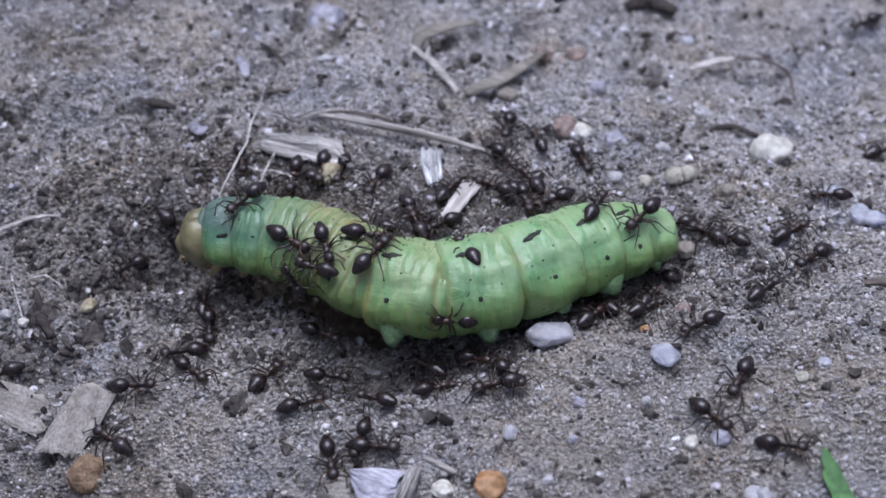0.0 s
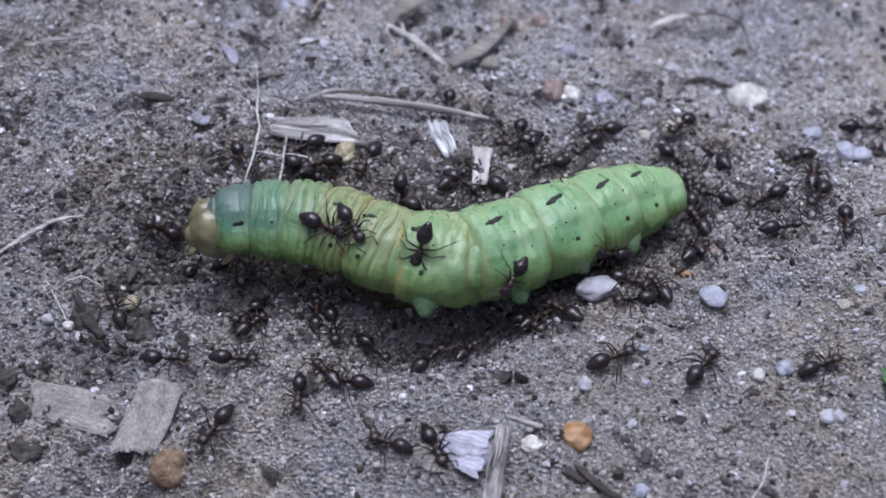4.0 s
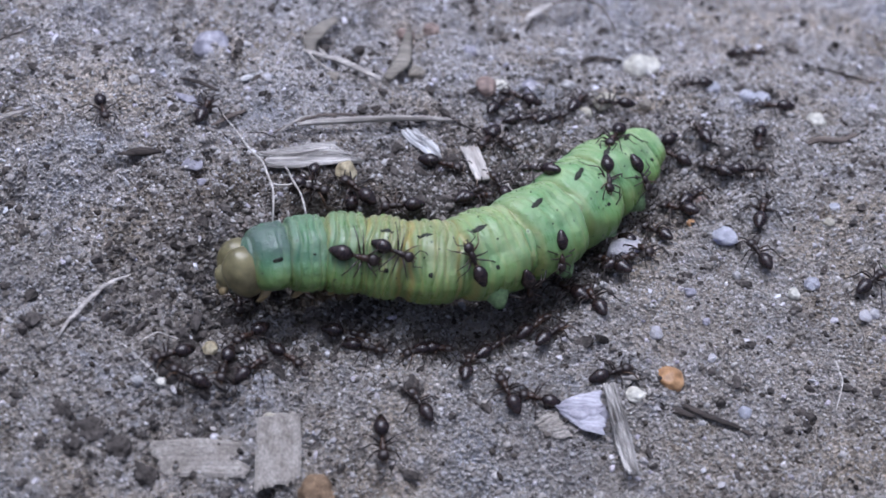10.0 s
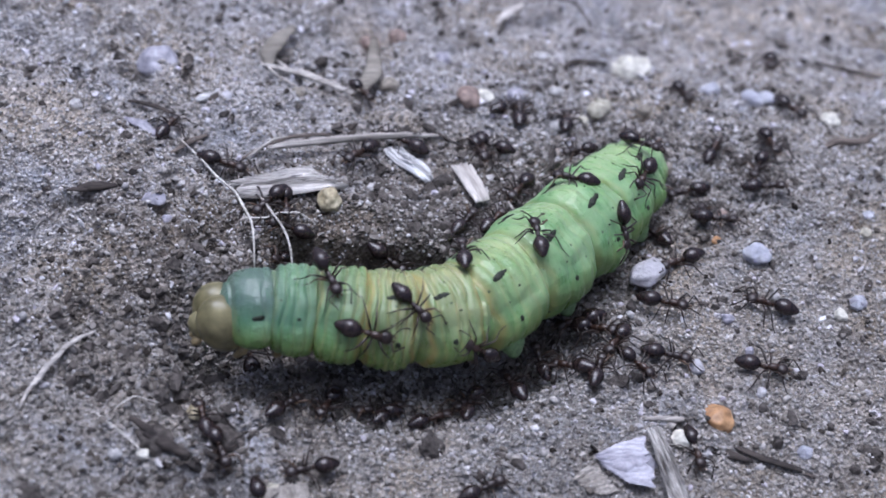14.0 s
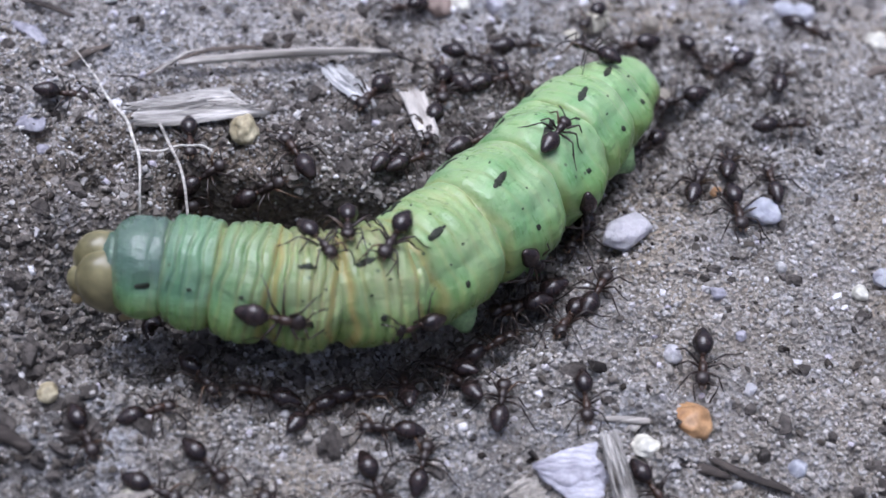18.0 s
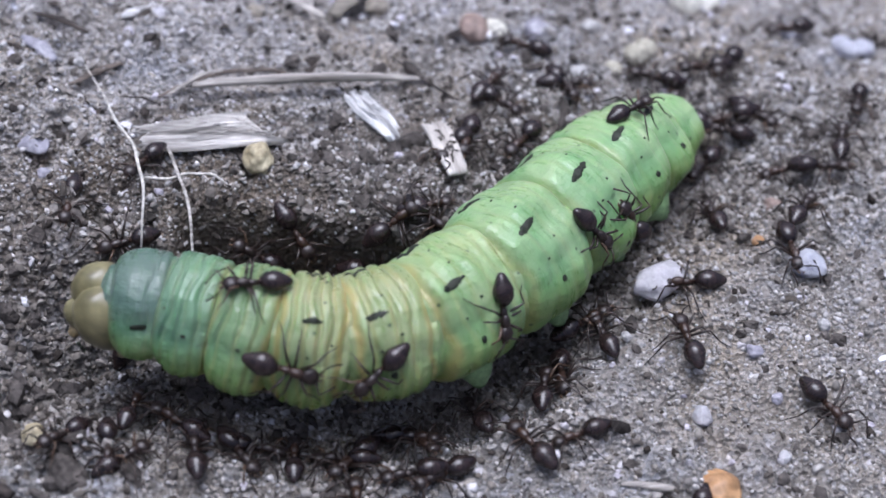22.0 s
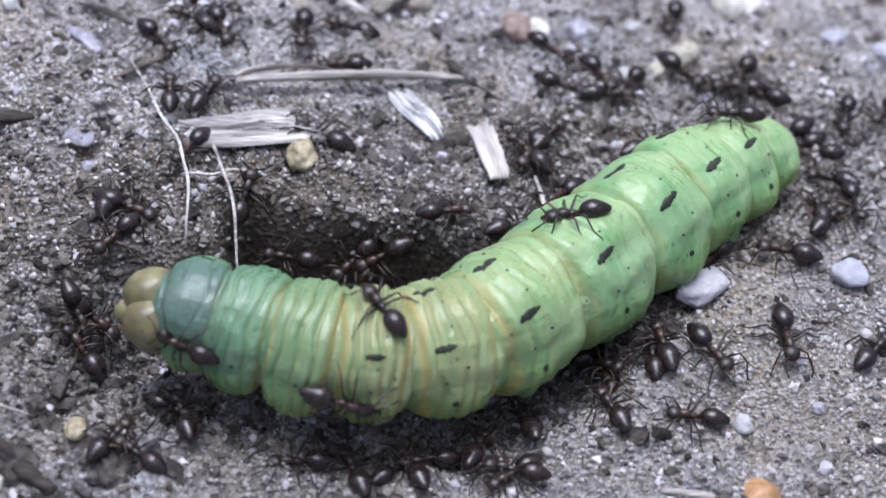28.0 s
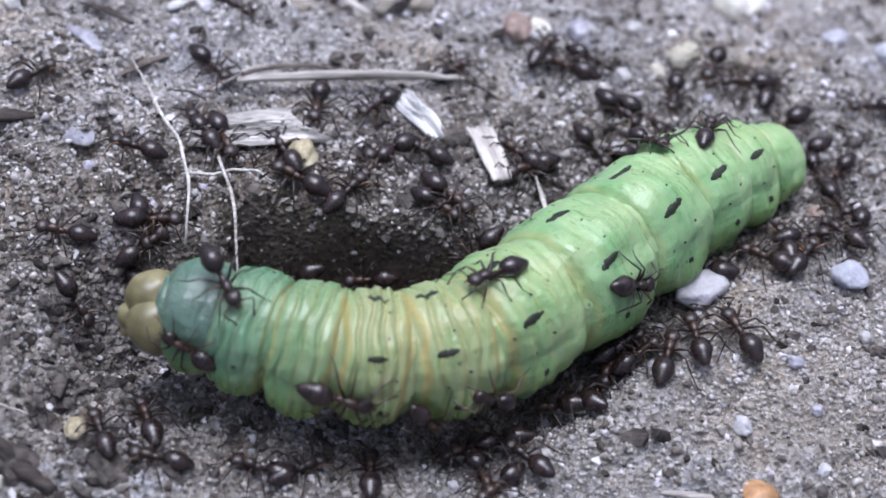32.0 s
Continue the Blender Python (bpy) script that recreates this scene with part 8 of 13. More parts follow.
    go(ants[15], keys((0, -3.6, 5.9, 0.51, 0, 2, -100), (0.5, -2.7, 6.1, 0.53, 2, 1, -43), (1, -1.8, 6.3, 0.54, 1, -1, 14), (1.5, -2.0, 5.4, 0.51, 2, 2, -40), (2, -2.3, 4.4, 0.45, 1, 4, -95), (5, -6.4, 5.7, 0.46, -0, 3, -109), (6, -6.3, 5.8, 0.47, -1, 3, -112), (7, -6.3, 5.6, 0.46, -1, 3, -116), (7.33, -5.9, 6.3, 0.51, -1, 5, -118), (7.44, -5.7, 6.6, 0.52, -2, 3, -177), (7.56, -5.6, 6.8, 0.53, -2, 1, 125), (7.67, -5.4, 7.0, 0.54, 1, 0, 67), (8, -5.0, 7.7, 0.56, 0, -1, 66), (8.33, -5.4, 7.0, 0.54, 0, 1, 68), (8.44, -5.5, 6.7, 0.52, -2, 1, 125), (8.56, -5.7, 6.4, 0.51, -3, 4, -177), (8.67, -5.8, 6.2, 0.50, -1, 6, -120), (9, -6.2, 5.4, 0.45, -1, 4, -117), (9.5, -6.6, 4.7, 0.40, -5, -1, -176), (10, -7.0, 4.1, 0.33, -5, -5, 124), (10.5, -4.6, 6.4, 0.52, -1, -3, 89), (11, -2.2, 8.7, 0.58, 0, -0, 53), (12, 0.0, 11.8, 0.52, -1, 2, 31), (13, 0.1, 11.8, 0.52, 0, 2, 79), (14, 0.1, 11.9, 0.52, 2, 1, 127), (16, 0.4, 9.9, 0.57, 1, 1, 177), (18, 0.7, 8.0, 0.58, 0, 0, -134), (20, 5.1, 5.3, 0.55, -4, 1, -150), (20.33, 5.8, 6.5, 0.59, -2, 2, -165), (20.5, 6.2, 7.1, 0.59, -0, 1, 129), (20.67, 6.6, 7.7, 0.60, 1, 3, 63), (21, 7.3, 9.0, 0.58, -0, 1, 47), (22, 7.2, 11.6, 0.47, -2, 3, 49), (23, 8.4, 11.6, 0.46, -2, 3, 48), (24, 7.6, 12.5, 0.41, 1, 4, 100), (25, 10.2, 15.1, 0.15, 5, 4, 132), (26, 10.6, 14.1, 0.24, 5, 4, 153), (26.5, 10.8, 13.6, 0.28, 4, -1, -151), (27, 11.1, 13.1, 0.33, -1, -2, -94), (28, 11.5, 12.1, 0.39, -2, -3, -73), (29, 10.1, 12.9, 0.35, 3, -3, -141), (29.5, 11.0, 12.5, 0.38, -1, -4, -95), (30, 11.9, 12.1, 0.38, -3, -2, -49), (30.5, 10.3, 13.6, 0.29, -5, 3, 3), (31, 8.7, 15.2, 0.16, -3, 5, 54), (32, 8.7, 15.2, 0.16, -3, 5, 54)))
    go(ants[16], keys((0, 0.5, 3.9, 0.47, 3, 1, -29), (2, 0.1, 1.7, 0.27, 26, -1, -2), (5, -1.3, 1.4, -0.15, 27, 34, -47), (5.5, -2.2, 2.0, 0.23, -25, 47, -141), (6, -3.1, 2.6, 0.28, -31, -0, 163), (7, -3.7, 2.2, -0.02, -30, 19, 179), (8, -1.4, 3.4, 0.40, -3, -3, 119), (9, -3.7, 4.3, 0.42, -3, -3, 117), (10, -3.9, 2.2, 0.00, -31, 8, 169), (11, -3.8, 2.1, -0.16, -31, -11, 159), (12, -4.4, 2.2, -0.23, -31, -8, 161), (12.33, -4.3, 2.1, -0.53, -36, 13, 171), (12.5, -4.3, 2.0, -0.75, -30, 45, -138), (12.67, -4.2, 1.9, -0.97, 17, 52, -54), (13, -4.1, 1.8, -1.76, 27, 34, -34), (17, 0.2, 0.9, -0.17, 27, 34, -82), (18, 3.5, 4.8, 0.54, -2, 2, -117), (19, 1.3, 1.2, 0.18, 17, 9, -50), (20, 1.7, 1.1, 0.14, 7, 12, -64), (21, 1.2, 0.2, -0.58, 27, 34, -77), (22, 1.6, 0.9, 0.10, 27, 11, -48), (23, 1.4, 0.2, -0.33, 28, 27, -69), (23.33, 0.4, 0.5, -0.87, 6, 16, -94), (23.5, -0.1, 0.6, -1.20, -27, 2, -141), (23.67, -0.6, 0.7, -1.53, -42, -30, 180), (24, -1.6, 1.0, -1.97, -27, -34, 150), (24.5, 1.0, 1.1, 0.20, 19, -37, 67), (25, 3.6, 1.2, 0.07, 15, 3, 12), (28, 3.6, 0.7, -0.07, 17, 1, 19), (29, 3.0, 0.9, 0.03, 12, 10, -19), (30, 1.6, -1.0, -1.15, 31, 7, -61), (31, -0.5, 0.7, -1.33, 28, -26, -16), (31.33, 0.1, 0.4, -1.59, 39, -14, -42), (31.5, 0.4, 0.3, -1.47, 28, 14, -77), (31.67, 0.7, 0.1, -1.35, 0, 29, -122), (32, 1.3, -0.2, -1.07, -26, 34, -153)))
    go(ants[17], keys((0, 6.2, 15.3, 0.20, 4, 4, 125), (0.5, 4.7, 15.2, 0.24, -1, 5, 62), (1, 3.3, 15.1, 0.28, -5, 1, -1), (1.5, 1.5, 14.2, 0.38, -3, -2, -54), (2, -0.4, 13.3, 0.46, -0, -3, -108), (7, 0.2, 13.6, 0.44, -3, -1, -41), (7.5, -1.0, 13.0, 0.49, -1, -2, -77), (8, -2.2, 12.3, 0.53, 0, -2, -113), (9, -0.4, 11.9, 0.52, -1, -2, -94), (9.5, -0.7, 12.3, 0.52, 1, -2, -139), (10, -0.9, 12.6, 0.51, 2, -1, 176), (10.5, -0.9, 10.9, 0.56, 1, -1, -130), (11, -0.9, 9.3, 0.58, -0, -0, -75), (11.5, -1.6, 14.5, 0.43, -2, -3, -72), (12, -2.4, 19.6, 0.02, -4, -5, -69), (15.33, 1.8, 18.3, 0.01, -1, -5, -95), (17, 3.9, 17.6, 0.03, 4, -4, -140), (18.67, 5.9, 16.9, 0.04, 6, -0, 175), (22, 10.1, 15.6, 0.09, 6, 2, 148), (22.33, 10.0, 15.1, 0.14, 6, 2, 152), (22.44, 9.9, 15.0, 0.16, 5, -3, -152), (22.56, 9.9, 14.9, 0.17, -0, -6, -96), (22.67, 9.8, 14.7, 0.19, -5, -3, -40), (23, 9.7, 14.3, 0.23, -5, -3, -36), (23.33, 9.6, 14.9, 0.17, -6, 0, -15), (23.5, 9.5, 15.3, 0.14, -4, 6, 42), (23.67, 9.5, 15.6, 0.10, 2, 7, 99), (24, 9.4, 16.2, 0.03, 4, 5, 120), (24.33, 9.4, 15.9, 0.06, 2, 7, 95), (24.5, 9.4, 15.8, 0.08, -4, 6, 45), (24.67, 9.5, 15.7, 0.09, -6, 1, -5), (25, 9.5, 15.4, 0.12, -6, -2, -29), (28, 9.2, 15.1, 0.16, -4, -5, -59), (28.5, 8.1, 13.1, 0.36, 0, -5, -100), (29, 7.1, 11.2, 0.50, 2, -2, -141), (30, 8.3, 13.7, 0.30, 3, -4, -137), (30.33, 7.7, 14.0, 0.29, 3, -3, -143), (30.44, 7.5, 14.1, 0.29, 5, 1, 164), (30.56, 7.3, 14.2, 0.28, 3, 5, 110), (30.67, 7.0, 14.3, 0.28, -2, 5, 57), (31, 6.4, 14.5, 0.26, -2, 5, 50), (32, 2.7, 13.2, 0.42, -2, 3, 34)))
    go(ants[18], keys((0, 4.9, 11.7, 0.48, -3, -2, -41), (0.5, 5.0, 11.7, 0.48, -1, -3, -83), (1, 5.1, 11.7, 0.48, 1, -3, -124), (2, 3.6, 10.0, 0.56, 1, -1, -134), (5, 7.2, 9.6, 0.56, 1, -1, -146), (6, 8.5, 9.3, 0.56, -0, -1, -121), (7, 11.0, 10.0, 0.49, -2, 2, -71), (8, 13.5, 10.6, 0.35, 0, 4, -21), (8.5, 11.3, 11.1, 0.45, 1, 9, 44), (9, 9.1, 11.6, 0.45, 2, 3, 107), (10, 7.8, 14.5, 0.24, -3, 5, 50), (10.5, 7.5, 14.1, 0.28, -5, 1, -4), (11, 7.3, 13.7, 0.32, -3, -4, -57), (11.5, 7.2, 12.6, 0.41, 0, -4, -101), (12, 7.1, 11.5, 0.48, 2, -2, -144), (12.33, 7.5, 12.1, 0.44, 2, -2, -126), (12.5, 7.7, 12.4, 0.42, -2, -2, -64), (12.67, 7.9, 12.7, 0.39, -4, 2, -2), (13, 8.3, 13.3, 0.34, -4, 2, 16), (13.5, 7.3, 12.0, 0.45, -0, 4, 77), (14, 6.4, 10.6, 0.53, 2, 2, 137), (17, 7.1, 11.1, 0.50, 2, 2, 125), (19, 3.9, 7.2, 0.60, -0, -0, 113), (20, 3.3, 6.1, 0.59, -1, -0, 158), (22, 3.5, 5.9, 0.58, -1, 1, -135), (22.5, 3.7, 7.7, 0.60, 0, 2, 179), (23, 4.0, 9.4, 0.58, 1, 1, 133), (23.33, -0.8, 12.1, 0.52, 2, -1, 162), (23.67, -5.5, 14.8, 0.50, 2, -3, -153), (24, -10.3, 17.6, 0.50, 0, -4, -124), (24.5, -6.5, 16.2, 0.46, -3, -3, -74), (25, -2.8, 14.8, 0.43, -3, -0, -25), (26.5, -8.3, 15.3, 0.55, -3, -0, -42), (28, -13.9, 15.7, 0.70, -2, -0, -59), (29, -17.4, 14.2, 0.83, 0, -0, -10), (30, -20.9, 12.8, 0.89, 2, -0, 38), (32, -20.9, 12.8, 0.89, 2, -0, 38)))
    go(ants[19], keys((0, 10.4, 13.4, 0.31, -4, -4, -54), (1, 8.3, 13.6, 0.32, 2, -5, -122), (2, 9.8, 12.6, 0.38, -3, -3, -59), (3.5, 11.3, 12.5, 0.37, 2, -5, -129), (5, 12.9, 12.3, 0.35, 4, -0, 161), (6, 16.3, 12.7, 0.23, 2, -1, 152), (6.5, 16.7, 11.9, 0.21, -3, 2, -169), (7, 17.2, 11.1, 0.12, -6, 4, -130), (8, 17.1, 11.3, 0.14, -5, 4, -128), (9, 16.2, 12.1, 0.24, -2, -2, -152), (9.33, 15.8, 12.9, 0.24, 1, 2, -170), (9.5, 15.6, 13.3, 0.21, 2, 5, 129), (9.67, 15.5, 13.8, 0.19, -0, 8, 67), (10, 15.1, 14.6, 0.11, -3, 5, 49), (10.5, 15.0, 14.3, 0.14, 1, 6, 86), (11, 14.8, 14.0, 0.17, 4, 4, 124), (12, 15.3, 12.4, 0.26, 3, -1, 134), (13, 14.6, 13.9, 0.18, 2, 5, 96), (15, 13.4, 11.5, 0.38, 2, 12, 36), (17, 12.1, 9.1, 0.37, 2, 7, -25), (18, 8.9, 8.7, 0.56, 1, 1, 15), (19, 8.6, 7.0, 0.48, 1, 6, -44), (19.5, 9.7, 8.0, 0.51, 3, 5, -7), (20, 10.7, 9.0, 0.49, 4, 2, 30), (21, 9.9, 6.7, 0.32, 6, 10, -22), (21.5, 8.7, 6.4, 0.45, -4, 10, -79), (22, 7.5, 6.2, 0.52, -6, 1, -135), (22.5, 7.1, 5.5, 0.48, -5, 6, -100), (23, 6.6, 4.8, 0.41, -1, 9, -65), (24, 8.0, 5.5, 0.40, -8, 4, -112), (25, 9.4, 6.3, 0.35, -11, -3, -158), (26.5, 7.3, 6.1, 0.52, -4, -4, 160), (28, 5.2, 5.9, 0.57, -0, -3, 119), (28.5, 3.2, 6.0, 0.59, -2, -1, 167), (29, 1.2, 6.0, 0.57, -1, 1, -145), (29.33, 1.2, 4.7, 0.53, -2, -0, -135), (29.44, 1.2, 4.2, 0.50, 1, 1, -86), (29.56, 1.1, 3.8, 0.48, 4, -1, -36), (29.67, 1.1, 3.3, 0.45, 5, -4, 13), (30, 1.1, 2.0, 0.32, 7, -3, 24), (30.33, 2.2, 2.8, 0.41, 6, -4, 12), (30.5, 2.8, 3.3, 0.44, 2, 2, -60), (30.67, 3.4, 3.7, 0.47, -4, -0, -133), (31, 4.5, 4.6, 0.52, -4, 1, -144), (31.5, 4.5, 5.2, 0.56, -3, -0, 173), (32, 4.6, 5.8, 0.57, -1, -2, 130)))
    go(ants[20], keys((0, 18.1, 9.4, -0.26, -15, 7, -158), (1, 18.3, 10.3, -0.03, -12, -5, 148), (1.33, 18.1, 10.0, -0.11, -13, 2, 164), (1.5, 18.0, 9.9, -0.14, -9, 16, -133), (1.67, 17.9, 9.8, -0.18, 6, 18, -67), (2, 17.8, 9.5, -0.25, 10, 13, -50), (5, 18.2, 11.2, 0.13, 6, 3, -37), (5.5, 19.5, 11.0, 0.15, 5, 7, -77), (6, 20.7, 10.7, 0.20, 3, 7, -119), (7, 22.4, 8.8, 0.37, 11, -2, -56), (8, 23.0, 9.7, 0.48, 3, -5, -35), (8.33, 22.5, 10.6, 0.41, 1, -7, -37), (8.44, 22.3, 11.0, 0.39, 5, -5, -95), (8.56, 22.1, 11.3, 0.36, 5, -0, -153), (8.67, 22.0, 11.6, 0.34, 1, 2, 149), (9, 21.5, 12.6, 0.26, 3, 4, 147), (10, 17.9, 14.2, 0.12, 5, 1, 166), (12, 17.3, 11.7, 0.20, -5, -0, -166), (12.5, 17.0, 11.6, 0.19, -4, 3, -123), (13, 16.7, 11.6, 0.16, -2, 5, -81), (13.5, 14.8, 10.4, 0.24, -7, 0, -125), (14, 12.9, 9.2, 0.32, -7, -5, -169), (17, 10.6, 6.4, 0.20, -15, 1, -139), (18, 9.6, 8.6, 0.52, -2, 2, -74), (19, 9.7, 9.0, 0.53, -2, -1, -134), (20, 7.9, 11.7, 0.46, 3, -2, -163), (20.5, 9.3, 11.5, 0.47, 1, -3, -119), (21, 10.6, 11.2, 0.45, -2, -2, -75), (22, 11.6, 11.1, 0.43, -2, -1, -73), (23, 11.5, 12.2, 0.39, -0, -4, -99), (24, 10.4, 12.1, 0.41, 1, -4, -120), (24.5, 11.1, 11.9, 0.41, 3, -2, -163), (25, 11.8, 11.8, 0.40, 3, 0, 155), (26.5, 12.4, 11.7, 0.40, 2, -2, -169), (28, 12.9, 11.5, 0.39, -0, -3, -133), (29, 8.5, 9.6, 0.55, 0, -2, -133), (30, 6.5, 8.5, 0.59, 0, -1, -142), (30.5, 7.8, 8.6, 0.58, -1, 1, -93), (31, 9.1, 8.7, 0.54, -1, 2, -43), (32, 9.4, 6.0, 0.28, -2, 12, -62)))
    go(ants[21], keys((0, 20.7, 9.0, 0.03, -14, 8, 154), (0.5, 23.6, 7.0, 0.46, -10, 6, 117), (1, 26.5, 5.1, 1.02, -7, 2, 80), (1.5, 25.8, 6.2, 0.89, -4, 7, 126), (2, 25.2, 7.3, 0.75, 1, 7, 173), (5, 24.3, 5.4, 0.58, 14, 7, -117), (5.5, 24.2, 4.6, 0.60, 15, -6, -80), (6, 24.2, 3.8, 0.63, 7, -15, -41), (8, 24.5, 0.6, 1.05, -4, -14, 11), (10, 24.8, -2.6, 1.20, -3, -2, 60), (11, 25.8, -6.7, 1.12, -0, -5, 34), (12, 26.8, -10.8, 0.88, 5, -6, 9), (12.5, 23.1, -11.4, 0.49, 6, -5, 3), (13, 19.5, -12.0, 0.08, 8, -5, -2), (13.33, 19.4, -11.2, 0.18, 5, -8, 23), (13.5, 19.3, -10.8, 0.22, -2, -8, 72), (13.67, 19.2, -10.4, 0.27, -8, -3, 122), (14, 19.1, -9.6, 0.35, -8, 0, 146), (15.5, 18.0, -8.1, 0.44, -3, -7, 77), (17, 17.0, -6.5, 0.49, 3, -5, 7), (17.5, 18.1, -5.6, 0.63, 5, -2, -46), (18, 19.2, -4.8, 0.75, 4, 3, -99), (21, 17.8, -4.5, 0.64, 3, 5, -150), (22, 20.2, -4.1, 0.86, 5, 2, -93), (23, 22.6, -3.7, 1.03, 3, -3, -36), (23.33, 22.0, -4.5, 0.97, 4, -3, -46), (23.44, 21.8, -4.8, 0.95, 3, 1, -96), (23.56, 21.6, -5.0, 0.92, -0, 3, -147), (23.67, 21.4, -5.3, 0.90, -4, 1, 162), (24, 20.9, -6.1, 0.81, -5, 2, 153), (25, 15.2, -7.9, 0.23, -3, 7, -160), (28, 15.9, -8.9, 0.18, 4, 7, -95), (28.33, 15.1, -9.1, 0.09, 5, 6, -84), (28.5, 14.7, -9.2, 0.04, 7, -4, -11), (28.67, 14.3, -9.3, -0.00, -1, -9, 62), (29, 13.4, -9.5, -0.11, -3, -8, 73), (30, 13.3, -9.6, -0.13, -4, -7, 84), (31, 13.6, -9.6, -0.11, -3, -8, 74), (32, 13.6, -7.8, 0.05, -7, -2, 104)))
    go(ants[22], keys((0, 22.3, -1.8, 0.99, 6, 1, -136), (1, 19.1, -3.3, 0.75, 5, 4, -153), (1.5, 18.1, -2.3, 0.54, 5, 16, 163), (2, 17.1, -1.2, 0.10, -5, 18, 115), (5, 21.0, 1.1, 0.21, -8, 20, 100), (6, 22.9, -3.1, 1.06, -4, -2, 67), (6.5, 25.5, -3.5, 1.23, -3, 2, 132), (7, 28.0, -3.8, 1.39, -0, 4, -163), (9, 29.5, -3.8, 1.48, 3, 1, -101), (9.33, 27.2, -4.9, 1.31, 2, -1, -119), (9.5, 26.0, -5.4, 1.20, -3, -1, 179), (9.67, 24.9, -6.0, 1.10, -5, -5, 117), (10, 22.6, -7.1, 0.86, -5, -4, 99), (10.33, 22.6, -7.3, 0.85, -3, -5, 74), (10.5, 22.7, -7.4, 0.85, 2, -5, 24), (10.67, 22.7, -7.5, 0.84, 6, -2, -26), (11, 22.8, -7.7, 0.83, 6, 1, -50), (12, 24.4, -7.1, 0.99, 6, -1, -33), (13, 21.5, -2.9, 0.95, 2, -5, -32), (15, 19.5, -0.5, 0.44, -8, -2, 3), (17, 17.6, 1.8, -0.73, -17, 2, 39), (17.33, 17.3, 2.3, -0.87, -12, 5, 46), (17.44, 17.2, 2.4, -0.90, -7, 12, 98), (17.56, 17.1, 2.6, -0.94, 2, 12, 151), (17.67, 17.0, 2.7, -0.97, 7, 4, -157), (18, 16.8, 3.2, -1.01, 3, 1, -149), (18.5, 17.6, 4.2, -0.95, -0, 3, 150), (19, 18.4, 5.2, -0.96, -3, 1, 89), (19.33, 19.1, 6.2, -0.89, -4, 13, 111), (19.5, 18.9, 7.3, -0.73, -9, 18, 163), (19.67, 18.6, 8.5, -0.56, -7, 24, -144), (20, 18.2, 9.5, -0.26, -6, 15, -120), (21, 19.2, 7.3, -0.72, -4, 16, -155), (22, 18.3, 4.9, -0.89, 2, 2, -140), (22.5, 18.1, 4.6, -0.93, 1, 5, 161), (23, 17.9, 4.2, -0.96, 0, 3, 102), (24, 18.7, 3.8, -0.95, -5, 0, 41), (24.5, 19.7, 4.0, -0.91, -8, 19, 105), (25, 20.8, 4.3, -0.67, 2, 16, 174), (28, 22.7, 3.1, 0.19, -10, 20, 129), (29, 22.6, 2.2, 0.32, -3, 21, 136), (29.33, 22.7, 2.0, 0.41, 7, 21, 165), (29.5, 22.7, 1.9, 0.44, 18, 11, -152), (29.67, 22.7, 1.8, 0.47, 19, -4, -111), (30, 22.8, 1.6, 0.53, 14, -13, -85), (31, 21.5, -1.7, 0.89, -0, -8, -37), (32, 22.3, 0.6, 0.63, 11, -13, -87)))
    go(ants[23], keys((0, 18.1, 4.6, -0.96, 0, 1, 170), (0.5, 19.3, 4.5, -0.96, -1, 8, -149), (1, 19.8, 5.4, -0.80, 6, 10, -107), (1.5, 21.7, 5.4, -0.37, -2, 21, -169), (2, 23.5, 5.4, 0.37, -16, 11, 128), (5, 19.9, 8.0, -0.38, -16, 11, 162), (6, 20.1, 7.4, -0.46, -16, 10, 152), (7, 22.2, 7.7, 0.20, -15, 8, 147), (7.5, 21.8, 7.4, 0.06, -1, 19, -152), (8, 21.4, 7.2, -0.10, 15, 11, -89), (8.33, 21.5, 7.1, -0.07, 9, 18, -116), (8.5, 21.6, 7.1, -0.07, -5, 20, -162), (8.67, 21.6, 7.1, -0.06, -16, 11, 153), (9, 21.7, 7.0, -0.04, -19, 2, 128), (10, 21.0, 7.1, -0.24, -18, 2, 129), (11, 20.9, 7.6, -0.17, -19, -5, 109), (11.33, 21.8, 7.1, -0.01, -18, -15, 98), (11.5, 22.2, 6.8, 0.07, -1, -28, 25), (11.67, 22.6, 6.6, 0.15, 17, -16, -48), (12, 23.5, 6.1, 0.41, 16, -6, -59), (13, 22.2, 8.1, 0.26, 12, -9, -26), (13.5, 23.0, 8.0, 0.42, 2, -10, 10), (14, 23.9, 7.8, 0.53, -6, -8, 47), (17, 23.4, 3.8, 0.41, -21, 4, 86), (18, 22.2, -2.6, 1.00, -5, 0, 81), (20, 23.7, 1.7, 0.75, -14, 8, 87), (21, 22.0, 1.6, 0.29, -8, 20, 112), (22, 22.5, 3.2, 0.08, 7, 22, 176), (23, 20.9, 4.7, -0.63, -9, 15, 153), (23.5, 21.6, 4.6, -0.43, 13, 8, -139), (24, 22.3, 4.5, -0.09, 21, -8, -73), (25, 23.0, 4.4, 0.20, 20, -8, -74), (26.5, 22.8, 4.9, 0.08, 14, 11, -136), (28, 22.6, 5.5, 0.03, -11, 18, 156), (29, 22.6, 5.0, 0.01, -11, 19, 154), (30, 22.7, 5.0, 0.04, -5, 21, 167), (31, 22.9, 3.7, 0.21, -20, 11, 103), (31.5, 23.1, 3.5, 0.28, -1, 20, 160), (32, 23.2, 3.3, 0.38, 18, 11, -143)))
